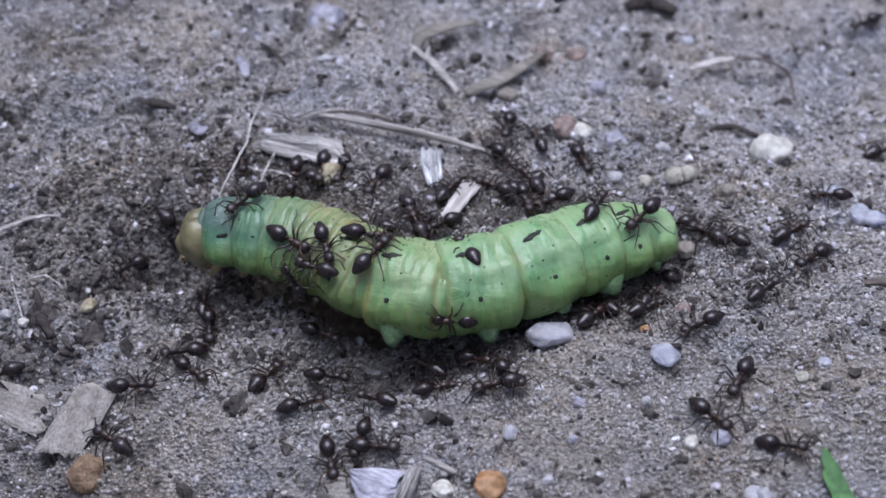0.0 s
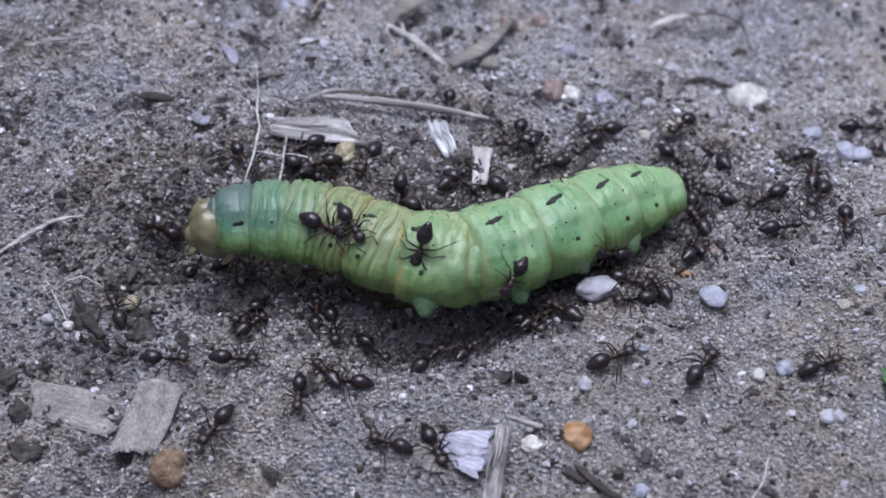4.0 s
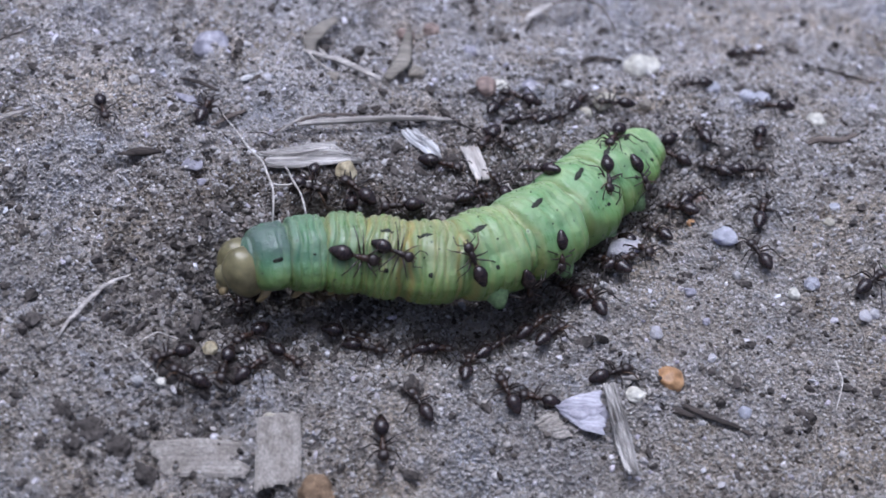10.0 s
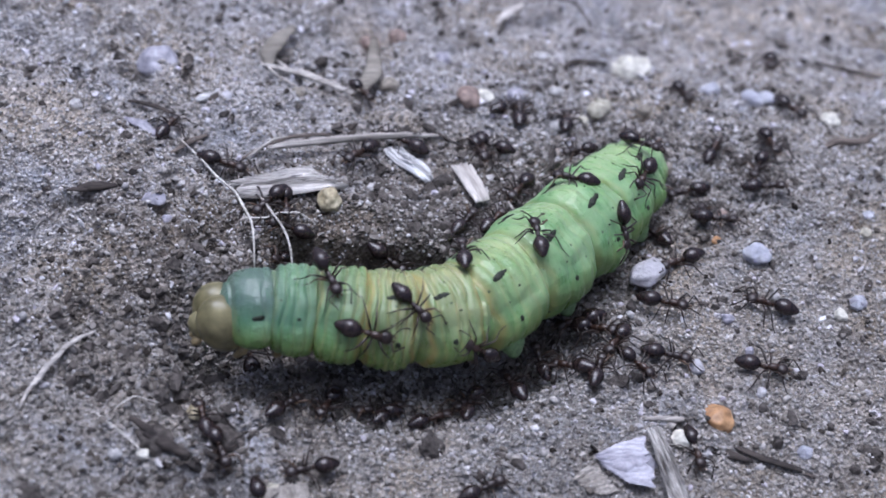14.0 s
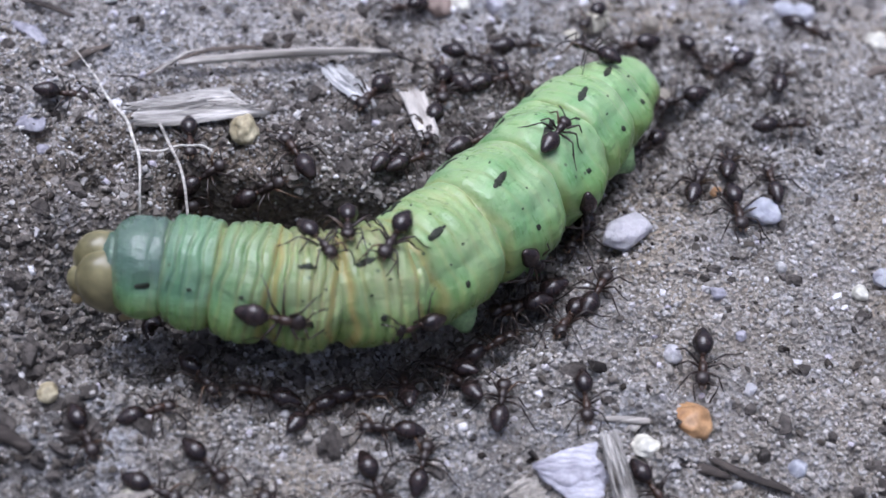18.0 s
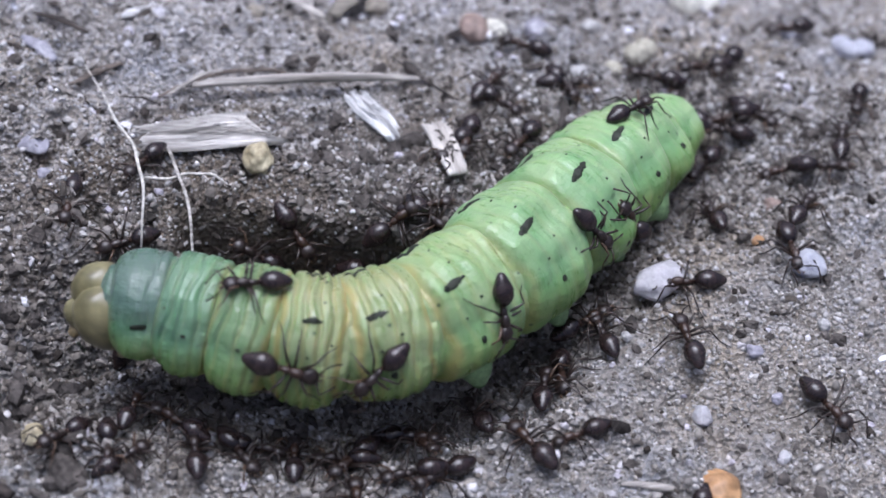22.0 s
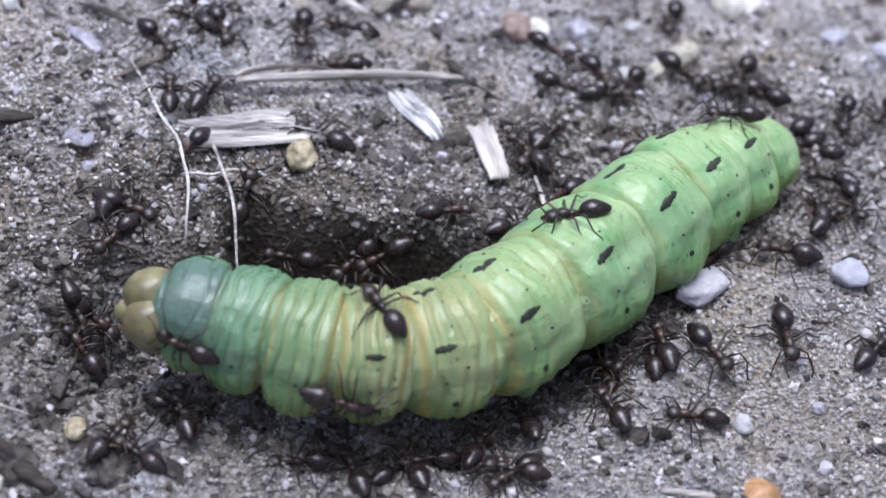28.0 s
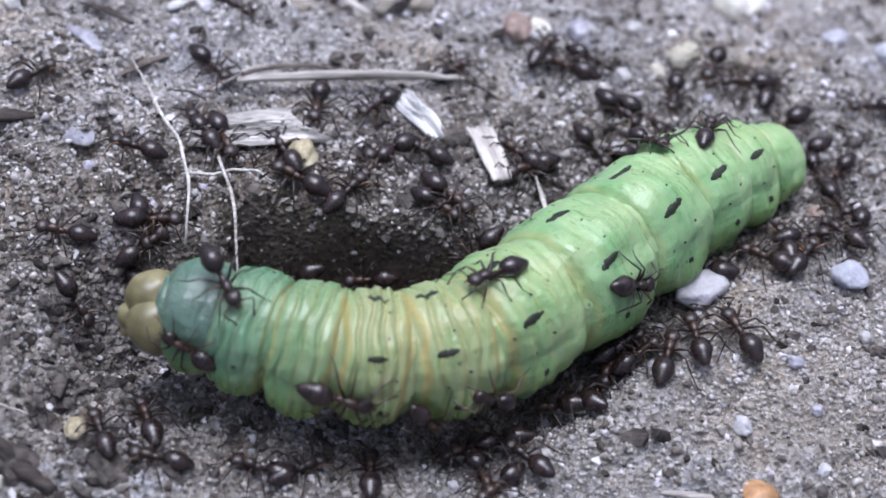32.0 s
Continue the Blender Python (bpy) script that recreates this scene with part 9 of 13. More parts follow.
    go(ants[24], keys((0, 18.4, 1.6, -0.49, -12, 17, 85), (1, 19.9, 5.6, -0.79, -8, -8, 90), (2, 19.4, 8.4, -0.41, -16, -9, 112), (5, 19.1, 8.2, -0.53, -12, -14, 95), (6, 19.4, 8.5, -0.37, -18, 2, 150), (7, 19.9, 8.3, -0.31, -18, -5, 115), (7.67, 19.9, 8.5, -0.28, -18, -1, 126), (8, 20.0, 8.7, -0.24, -8, 17, -164), (8.33, 20.0, 8.8, -0.21, 13, 13, -90), (9, 20.0, 9.0, -0.14, 14, 9, -78), (9.5, 20.1, 8.6, -0.22, 7, 18, -116), (10, 20.2, 8.2, -0.28, -3, 19, -156), (11, 19.7, 8.5, -0.34, -1, 18, -136), (12, 19.9, 8.8, -0.22, -8, 16, -159), (13, 20.0, 3.8, -0.78, 7, 11, 166), (17, 19.5, 7.2, -0.66, 1, 17, -149), (18, 20.2, 6.9, -0.51, -10, 17, 180), (18.5, 22.5, 6.5, 0.10, -15, 12, 113), (19, 24.8, 6.1, 0.71, -9, -6, 51), (21, 26.0, 6.8, 0.86, -4, -5, 11), (22, 22.7, 7.9, 0.34, 13, -3, -53), (22.5, 22.0, 7.8, 0.18, 13, 9, -92), (23, 21.3, 7.7, -0.01, 5, 16, -132), (23.5, 21.7, 7.4, 0.04, 15, 9, -92), (24, 22.1, 7.1, 0.10, 18, -2, -53), (25, 22.0, 5.8, -0.15, 21, -3, -62), (26.5, 21.9, 5.9, -0.21, 15, 14, -112), (28, 21.8, 6.0, -0.21, -4, 20, -166), (28.5, 22.6, 6.3, 0.09, 16, 12, -96), (29, 23.3, 6.6, 0.38, 12, -11, -32), (30, 23.0, 6.1, 0.25, 19, -3, -66), (30.5, 22.5, 5.9, 0.02, 15, 14, -115), (31, 22.0, 5.7, -0.20, -3, 21, -168), (32, 22.0, 5.7, -0.20, -3, 21, -168)))
    go(ants[25], keys((0, 9.0, -7.8, -0.87, -0, -17, -11), (1, 8.9, -7.2, -0.92, -2, -17, -4), (2, 8.6, -7.7, -0.98, 7, -17, -32), (5, 8.4, -8.5, -1.02, 6, -17, -36), (6, 9.0, -8.2, -0.85, -2, -17, -5), (7, 7.4, -10.3, -1.07, -9, -13, 12), (8, 4.6, -9.8, -2.26, -30, -0, 50), (9, 4.5, -10.4, -2.06, -31, -3, 38), (10, 4.3, -10.5, -2.13, -30, -7, 31), (11, 4.8, -10.6, -1.92, -10, -28, -24), (11.33, 4.6, -10.8, -1.88, -6, -31, -32), (11.44, 4.5, -10.8, -1.88, 20, -24, -92), (11.56, 4.4, -10.9, -1.88, 28, -2, -140), (11.67, 4.4, -11.0, -1.88, 17, 19, 171), (12, 4.1, -11.2, -1.93, 14, 24, 164), (14.5, 4.4, -10.9, -1.91, -9, 26, 114), (17, 4.6, -10.7, -1.94, -27, 12, 68), (18, 3.7, -10.0, -2.65, -24, -18, 13), (18.5, 2.9, -11.0, -2.42, -7, -28, -32), (19, 2.2, -12.0, -2.29, 11, -23, -78), (19.5, 1.4, -11.4, -2.73, -13, -20, -25), (20, 0.7, -10.8, -3.32, -26, -3, 23), (21, -0.9, -11.7, -3.24, -25, -4, 11), (22, -1.7, -11.5, -3.35, -19, -13, -21), (23, -1.3, -11.4, -3.42, -19, 7, 38), (24, -0.9, -11.2, -3.39, -3, 19, 100), (28, -0.7, -12.2, -2.98, -21, 17, 60), (28.33, -0.6, -12.1, -2.94, -20, 19, 65), (28.44, -0.6, -12.1, -2.94, 5, 27, 125), (28.56, -0.5, -12.1, -2.94, 25, 12, -179), (28.67, -0.5, -12.1, -2.94, 25, -13, -130), (29, -0.4, -12.1, -2.96, 25, -15, -125), (30, -3.0, -12.7, -3.04, 18, -3, -154), (31, -2.4, -12.7, -2.96, 19, 8, 178), (32, -1.5, -12.5, -2.92, 23, 5, -171)))
    go(ants[26], keys((0, 11.4, -9.0, -0.30, 7, -5, -34), (1, 15.9, -6.4, 0.39, 4, -5, -7), (1.33, 15.7, -6.2, 0.39, 5, -3, -31), (1.5, 15.6, -6.1, 0.38, 7, 2, -82), (1.67, 15.4, -6.0, 0.37, 4, 7, -133), (2, 15.2, -5.8, 0.35, 2, 7, -157), (5, 14.8, -5.9, 0.29, -1, 7, 180), (6, 14.3, -5.9, 0.21, -0, 8, 176), (6.5, 15.1, -4.2, 0.29, 11, -4, -133), (7, 16.0, -2.5, 0.16, 9, -13, -80), (7.5, 13.2, 0.6, 0.50, 63, -21, -114), (8, 10.5, 3.7, 0.84, 112, 0, -140), (8.33, 11.7, 2.1, 1.46, 60, 0, -112), (8.67, 12.9, 0.6, 2.09, 12, 21, -95), (9, 14.2, -0.9, 2.71, -44, 48, -102), (10, 14.7, -0.0, 3.44, -2, 47, -50), (11, 13.5, -0.1, 4.06, -39, 17, -118), (11.5, 10.4, -1.3, 5.05, -19, 9, -114), (12, 7.1, -2.3, 5.12, 0, 0, -109), (13, 7.5, -4.0, 4.47, -21, 30, -92), (13.5, 7.6, -2.1, 5.35, -8, 28, -157), (14, 7.5, -0.1, 5.18, 1, 2, 152), (15, 7.1, -0.8, 5.24, -0, 1, 125), (15.5, 6.9, -1.2, 5.29, -6, 1, 80), (16, 6.6, -1.6, 5.35, -10, -3, 35), (17, 6.2, -2.5, 5.23, -5, -3, 8), (17.5, 7.3, -2.0, 5.38, 4, -2, 28), (18, 8.4, -1.6, 5.17, 15, -1, 48), (19, 9.1, -1.6, 4.94, 25, 5, 31), (19.5, 6.7, -0.8, 5.27, -15, 12, 46), (20, 4.6, -0.3, 3.96, -38, 19, 61), (21, 6.5, 1.7, 0.78, -112, -0, 42), (22, 8.7, 3.7, 0.82, -112, 0, 41), (23, 11.0, 5.5, 0.88, -112, -0, 39), (23.5, 13.1, 5.3, 2.79, -53, 10, 62), (24, 15.2, 5.0, 4.71, 4, -5, 83), (24.5, 15.8, 4.0, 4.59, 15, 6, 43), (25, 16.4, 3.0, 4.39, 17, 13, 2), (26, 16.2, 3.2, 4.63, 14, 26, 14), (26.33, 16.1, 3.4, 4.66, 15, 20, 63), (26.67, 16.0, 3.5, 4.69, 11, 16, 111), (27, 15.9, 3.6, 4.72, 4, 16, 158), (28, 15.7, 3.9, 4.45, 5, 2, 169), (29, 15.7, 4.5, 4.20, 10, 14, 152), (30, 14.8, 3.8, 4.24, 32, 4, -161), (31, 14.1, 3.7, 4.23, 10, 25, 140), (31.5, 14.0, 3.2, 4.68, -9, 22, 98), (32, 14.0, 2.4, 4.74, -12, 10, 61)))
    go(ants[27], keys((0, 10.3, -10.1, -0.50, -0, 9, -154), (0.33, 10.5, -9.0, -0.42, -1, 10, -177), (0.5, 10.6, -8.4, -0.40, -9, 6, 129), (0.67, 10.7, -7.9, -0.39, -11, -2, 75), (1, 10.9, -6.8, -0.40, -13, -5, 53), (1.5, 10.0, -7.2, -0.57, -14, 7, 98), (2, 9.2, -7.6, -0.80, -7, 15, 145), (5, 10.5, -6.6, -0.50, -6, 13, 139), (6, 9.9, -8.3, -0.58, 5, 13, -167), (7, 7.1, -8.1, -1.50, -5, 20, 159), (8, 6.4, -7.2, -1.71, -3, 18, 176), (8.5, 7.0, -7.3, -1.55, 16, 6, -119), (9, 7.5, -7.5, -1.34, 16, -12, -57), (9.33, 7.5, -7.4, -1.38, 15, -13, -54), (9.44, 7.5, -7.4, -1.38, -3, -20, 5), (9.56, 7.4, -7.4, -1.39, -18, -9, 62), (9.67, 7.4, -7.3, -1.39, -17, 9, 115), (10, 7.4, -7.3, -1.39, -17, 11, 119), (10.5, 7.3, -7.2, -1.45, -6, 19, 160), (11, 7.2, -7.1, -1.50, 8, 17, -157), (12, 6.6, -7.5, -1.67, -1, 19, 178), (13, 5.9, -7.9, -1.97, 9, 18, -142), (14, 6.4, -7.0, -1.72, -4, 17, 174), (17, 7.8, -6.6, -1.29, -14, 12, 118), (18, 6.4, -7.6, -1.79, 2, 20, -169), (18.5, 9.7, -8.8, -0.59, 1, 15, -155), (19, 13.0, -10.1, -0.21, -2, 9, -141), (19.5, 9.5, -12.1, -0.83, -6, 8, -161), (20, 6.0, -14.1, -1.54, -10, 6, 179), (21.5, 4.1, -13.6, -1.68, -8, 7, 132), (23, 2.2, -13.0, -2.04, -12, 4, 85), (23.33, 2.4, -13.5, -1.93, -10, 9, 61), (23.5, 2.4, -13.7, -1.93, -1, 5, 10), (23.67, 2.5, -13.9, -1.93, 9, 9, -40), (24, 2.7, -14.3, -2.00, 10, 4, -64), (25, 2.5, -12.5, -2.07, 5, -17, -56), (26, 2.3, -12.0, -2.14, -5, -7, -31), (26.5, 2.3, -11.7, -2.29, -23, 4, 14), (27, 2.2, -11.5, -2.43, -27, 25, 58), (28, 2.1, -10.9, -2.77, -20, 25, 87), (29, 2.9, -11.0, -2.44, -19, 25, 90), (30, 3.7, -11.0, -2.16, -21, 22, 85), (30.5, 4.0, -11.7, -1.75, -19, 11, 19), (31, 4.2, -12.4, -1.66, 5, -12, -41), (31.33, 3.9, -11.7, -1.77, 8, 3, -58), (31.5, 3.8, -11.3, -1.96, 24, 17, -114), (31.67, 3.7, -11.0, -2.15, 20, 38, -175), (32, 3.4, -10.3, -2.64, 15, 28, 161)))
    go(ants[28], keys((0, 2.6, -12.5, -1.96, 6, 15, 164), (0.5, 2.3, -13.2, -1.93, 10, 15, -140), (1, 2.0, -13.8, -2.05, 9, 2, -87), (1.5, 2.9, -13.4, -1.83, 8, -5, -42), (2, 3.9, -13.1, -1.67, 1, -9, 4), (3.5, 4.2, -11.5, -1.74, -18, 10, 51), (5, 4.6, -9.9, -2.21, -19, 22, 103), (6, 4.8, -9.6, -2.23, -29, 6, 68), (7, 4.5, -10.5, -2.04, -30, 10, 63), (8, 1.1, -11.7, -2.68, -27, 16, 60), (9, -0.3, -11.1, -3.32, -11, 20, 91), (10, 0.6, -12.0, -2.66, -28, 1, 33), (11, 2.3, -9.8, -3.20, -9, -18, -7), (12, 2.7, -9.7, -3.12, -10, -17, 0), (13, 3.9, -8.5, -2.71, 8, -17, 0), (13.5, 3.6, -8.6, -2.86, -6, -16, 44), (14, 3.3, -8.7, -2.85, -14, -7, 86), (17, 3.1, -9.5, -3.00, -18, -7, 48), (17.5, 1.9, -10.0, -3.31, -15, 9, 87), (18, 0.8, -10.5, -3.29, 3, 21, 130), (20, 1.9, -10.2, -3.11, -18, 15, 85), (21, 1.8, -10.4, -3.05, -6, 24, 112), (22, 1.7, -10.2, -3.16, -12, 17, 99), (23, 2.1, -10.0, -3.09, -6, 19, 120), (23.33, 2.8, -9.9, -3.05, -12, 11, 108), (23.5, 3.2, -9.9, -2.93, -23, -13, 43), (23.67, 3.6, -9.8, -2.80, -4, -33, -30), (24, 4.3, -9.7, -2.43, 4, -27, -45), (28, 6.5, -8.2, -1.72, 12, -17, -38), (28.5, 6.4, -8.2, -1.81, 22, 5, -101), (29, 6.2, -8.3, -1.86, 7, 22, -168), (29.33, 6.4, -8.4, -1.79, 4, 23, -177), (29.44, 6.4, -8.5, -1.76, -16, 18, 128), (29.56, 6.5, -8.5, -1.74, -23, 1, 79), (29.67, 6.5, -8.5, -1.72, -15, -17, 30), (30, 6.7, -8.7, -1.64, -13, -19, 21), (31, 7.2, -7.9, -1.47, -13, -16, 36), (32, 7.9, -7.3, -1.24, -9, -17, 23)))
    go(ants[29], keys((0, 2.9, -16.1, -2.28, 6, 13, -90), (1, 4.3, -17.4, -2.47, 0, 15, -112), (1.33, 3.5, -17.0, -2.43, -4, 16, -129), (1.5, 3.1, -16.8, -2.42, -14, 5, 166), (1.67, 2.8, -16.5, -2.40, -9, -9, 102), (2, 2.0, -16.1, -2.39, -5, -13, 86), (3.5, 0.3, -17.9, -3.00, -15, -3, 139), (5, -1.4, -19.7, -3.69, -15, 9, -169), (5.5, -0.2, -18.8, -3.30, -14, -7, 129), (6, 1.0, -17.9, -2.93, 1, -16, 65), (7, 0.1, -15.4, -2.48, -7, -8, 91), (7.5, 2.1, -18.5, -2.96, 7, -7, 34), (8, 4.1, -21.6, -3.62, 18, 0, -23), (8.67, 3.4, -20.2, -3.29, 17, -0, -20), (8.89, 3.1, -19.7, -3.19, 9, -14, 36), (9.11, 2.9, -19.2, -3.08, -7, -14, 94), (9.33, 2.6, -18.7, -2.98, -16, -1, 150), (10, 1.9, -17.3, -2.69, -15, -1, 153), (10.5, 6.5, -14.4, -1.54, -12, 2, 167), (11, 11.1, -11.4, -0.57, -8, 5, 180), (12, 11.8, -15.3, -1.21, -12, 3, 167), (12.5, 11.5, -17.1, -1.61, -8, 12, -150), (13, 11.2, -18.8, -2.05, 3, 15, -105), (17, 4.9, -19.7, -2.99, 8, 14, -82), (18, 8.9, -20.7, -2.80, 11, 12, -70), (19, 13.0, -21.7, -2.58, 13, 9, -59), (20, 11.1, -20.8, -2.58, 9, 13, -79), (24, 10.4, -16.7, -1.66, -5, 15, -139), (28, 9.7, -12.6, -0.91, -11, 2, 163), (28.5, 10.2, -12.2, -0.78, -8, -7, 104), (29, 10.7, -11.7, -0.66, 2, -10, 44), (30, 9.9, -10.3, -0.58, -4, -8, 51), (31, 8.4, -10.8, -0.87, -9, 3, 118), (31.5, 8.5, -9.5, -0.85, -14, -7, 75), (32, 8.6, -8.1, -0.97, -12, -14, 30)))
    go(ants[30], keys((0, -12.2, -11.5, -3.18, 0, -6, -149), (1, -11.1, -8.6, -3.43, -4, 1, -153), (2, -5.0, -9.9, -3.46, -7, 6, -149), (3.5, -5.5, -9.1, -3.32, 1, 14, -96), (5, -5.9, -8.4, -3.07, 19, 11, -41), (5.33, -6.8, -7.9, -2.98, 20, 9, -37), (5.44, -7.0, -7.8, -2.95, 20, -12, 15), (5.56, -7.3, -7.6, -2.91, 2, -24, 73), (5.67, -7.6, -7.5, -2.88, -18, -16, 132), (6, -8.4, -7.0, -2.77, -20, -14, 136), (6.33, -8.6, -7.6, -3.05, -10, -22, 110), (6.5, -8.6, -7.9, -3.16, 5, -22, 59), (6.67, -8.7, -8.1, -3.27, 14, -12, 11), (7, -8.8, -8.7, -3.42, 12, -1, -13), (7.5, -8.9, -8.2, -3.30, 10, -17, 34), (8, -9.0, -7.6, -3.06, -5, -21, 86), (8.5, -9.0, -8.0, -3.25, 11, -17, 36), (9, -8.9, -8.4, -3.35, 15, -2, -10), (10, -9.7, -8.4, -3.42, 12, 1, -20), (11, -13.9, -8.1, -3.30, -3, 5, 7), (12, -14.2, -8.7, -3.23, -8, 2, -23), (13, -14.9, -9.6, -3.05, -3, 7, 31), (14, -14.5, -9.8, -3.07, -1, 8, 32), (15.5, -13.8, -9.5, -3.16, 6, 6, 85), (17, -13.2, -9.3, -3.27, 9, -1, 136), (17.33, -12.9, -9.3, -3.30, 8, -3, 157), (17.5, -12.7, -9.4, -3.32, 1, -8, -145), (17.67, -12.6, -9.4, -3.33, -6, -4, -87), (18, -12.3, -9.4, -3.35, -8, -2, -67), (19, -12.4, -9.4, -3.34, -8, -1, -56), (19.5, -12.5, -9.4, -3.33, -5, 5, -3), (20, -12.6, -9.4, -3.30, 1, 8, 50), (21, -13.4, -9.1, -3.25, 7, 5, 92), (22, -12.7, -10.9, -3.17, 6, 4, 87), (23, -12.7, -10.3, -3.22, 8, 4, 104), (24, -11.6, -10.6, -3.32, -3, 3, 34), (25, -10.4, -10.9, -3.36, -7, -2, -35), (26.5, -12.8, -9.8, -3.25, -5, 7, 30), (28, -15.1, -8.6, -3.14, 4, 7, 96), (29, -13.0, -11.2, -3.12, 6, 1, 106), (30, -9.7, -12.1, -3.25, 2, 6, 95), (31, -10.8, -11.5, -3.29, -1, 6, 58), (32, -9.5, -12.5, -3.22, -4, 3, 25)))
    go(ants[31], keys((0, -5.5, -11.2, -3.49, -2, 3, 74), (0.33, -5.3, -11.9, -3.43, -5, -2, 57), (0.5, -5.2, -12.3, -3.34, -5, -10, -6), (0.67, -5.1, -12.6, -3.25, 1, -14, -70), (1, -5.0, -13.4, -3.12, 5, -9, -87), (1.5, -5.1, -13.8, -3.02, 8, -3, -130), (2, -5.2, -14.2, -2.99, 4, 6, -172), (3.5, -5.5, -13.7, -3.09, 2, 11, 145), (5, -5.8, -13.1, -3.23, -1, 10, 101), (6, -6.3, -13.4, -3.18, 2, 6, 118), (7, -4.2, -17.3, -3.31, -15, -3, 147), (8, -3.5, -16.9, -3.17, -9, -11, 104), (9, -0.5, -16.9, -2.85, -9, -11, 103), (10, -0.0, -16.3, -2.66, -8, -10, 100), (11, 0.6, -12.0, -2.74, -13, 25, 96), (12, 0.8, -11.6, -2.85, -27, 17, 60), (12.33, 1.0, -11.3, -2.93, -28, 17, 56), (12.44, 1.0, -11.3, -2.97, -28, -11, 6), (12.56, 1.0, -11.2, -3.01, -4, -28, -51), (12.67, 1.1, -11.1, -3.05, 24, -17, -111), (13, 1.2, -10.8, -3.10, 26, -17, -116), (13.33, 1.1, -10.6, -3.33, 26, -20, -140), (13.5, 1.0, -10.5, -3.39, 15, -2, 169), (13.67, 0.9, -10.4, -3.46, -5, 2, 116), (14, 0.7, -10.2, -3.37, -9, 9, 94), (17, -0.7, -11.2, -3.36, 9, 21, 130), (18, -1.8, -11.6, -3.33, -7, 19, 81), (19, -2.1, -12.9, -2.87, 8, 17, 136), (20, -2.6, -14.8, -2.71, -0, 8, -156), (21, -2.8, -14.3, -2.73, 6, 4, -137), (23, -8.0, -11.6, -3.38, 7, -4, -173), (23.5, -8.1, -11.5, -3.39, 8, 1, 145), (24, -8.2, -11.4, -3.39, 4, 6, 102), (25, -7.5, -12.0, -3.34, 2, 8, 80), (28, -7.3, -12.6, -3.28, 4, 7, 99), (29, -8.1, -12.5, -3.26, 4, 6, 106), (30, -7.8, -12.6, -3.26, 4, 6, 105), (31, -6.9, -12.8, -3.29, 1, 8, 84), (32, -6.3, -12.8, -3.29, -3, 9, 79)))
    go(ants[32], keys((0, -1.3, -9.8, -3.62, 12, 0, 11), (0.33, -1.3, -9.5, -3.56, 14, 10, -11), (0.5, -1.2, -9.4, -3.51, 5, 21, -63), (0.67, -1.2, -9.3, -3.46, -11, 20, -117), (1, -1.1, -9.0, -3.33, -18, 12, -141), (2, -2.6, -10.3, -3.61, -5, -3, -165), (3, -2.4, -10.3, -3.63, -5, -1, -142), (3.5, -2.3, -10.3, -3.63, -4, 2, -89), (4, -2.3, -10.3, -3.64, 0, 3, -36), (5, -2.1, -10.4, -3.63, 1, 3, -13), (6, -3.1, -11.0, -3.49, -7, -5, -40), (6.33, -3.4, -11.2, -3.52, -6, -2, -47), (6.44, -3.6, -11.3, -3.51, 3, -4, -100), (6.56, -3.7, -11.4, -3.50, 10, 3, -153), (6.67, -3.8, -11.4, -3.48, 9, 12, 154), (7, -4.2, -11.7, -3.40, 9, 8, 147), (7.5, -6.1, -11.3, -3.54, 2, 9, 103), (8, -8.1, -10.9, -3.43, -1, 5, 60), (9, -6.4, -9.1, -3.37, 14, -4, 6), (10, -8.7, -10.1, -3.51, -2, -0, -21), (11, -7.1, -10.1, -3.52, 2, 0, 3), (12, -7.7, -10.8, -3.49, -4, 2, -8), (12.33, -8.4, -10.9, -3.45, -5, 3, -4), (12.44, -8.6, -10.9, -3.44, -1, 7, 52), (12.56, -8.8, -10.9, -3.42, 4, 6, 109), (12.67, -9.1, -11.0, -3.41, 7, 1, 166), (13, -9.7, -11.0, -3.38, 8, -1, 169), (17, -7.0, -13.7, -3.14, 4, 1, -174), (17.5, -9.9, -14.4, -3.22, -0, 10, -117), (18, -12.9, -15.0, -3.50, 10, 10, -58), (19, -13.6, -14.8, -3.50, 1, 14, -98), (19.5, -15.0, -13.1, -3.18, -6, 10, -142), (20, -16.3, -11.5, -2.97, -5, 1, 175), (21.5, -16.7, -10.9, -2.93, -0, -1, -123), (23, -17.2, -10.2, -2.96, -0, -2, -61), (25, -18.3, -8.8, -3.08, -3, -7, -76), (26.5, -18.4, -9.3, -3.00, -4, -6, -14), (28, -18.4, -9.9, -2.99, -1, 1, 47), (29, -18.7, -9.9, -3.00, -1, 1, 58), (30, -18.4, -10.0, -2.98, -1, 0, 35), (31, -18.4, -9.9, -2.99, -1, 1, 47), (32, -19.1, -9.4, -3.01, 2, 3, 101)))
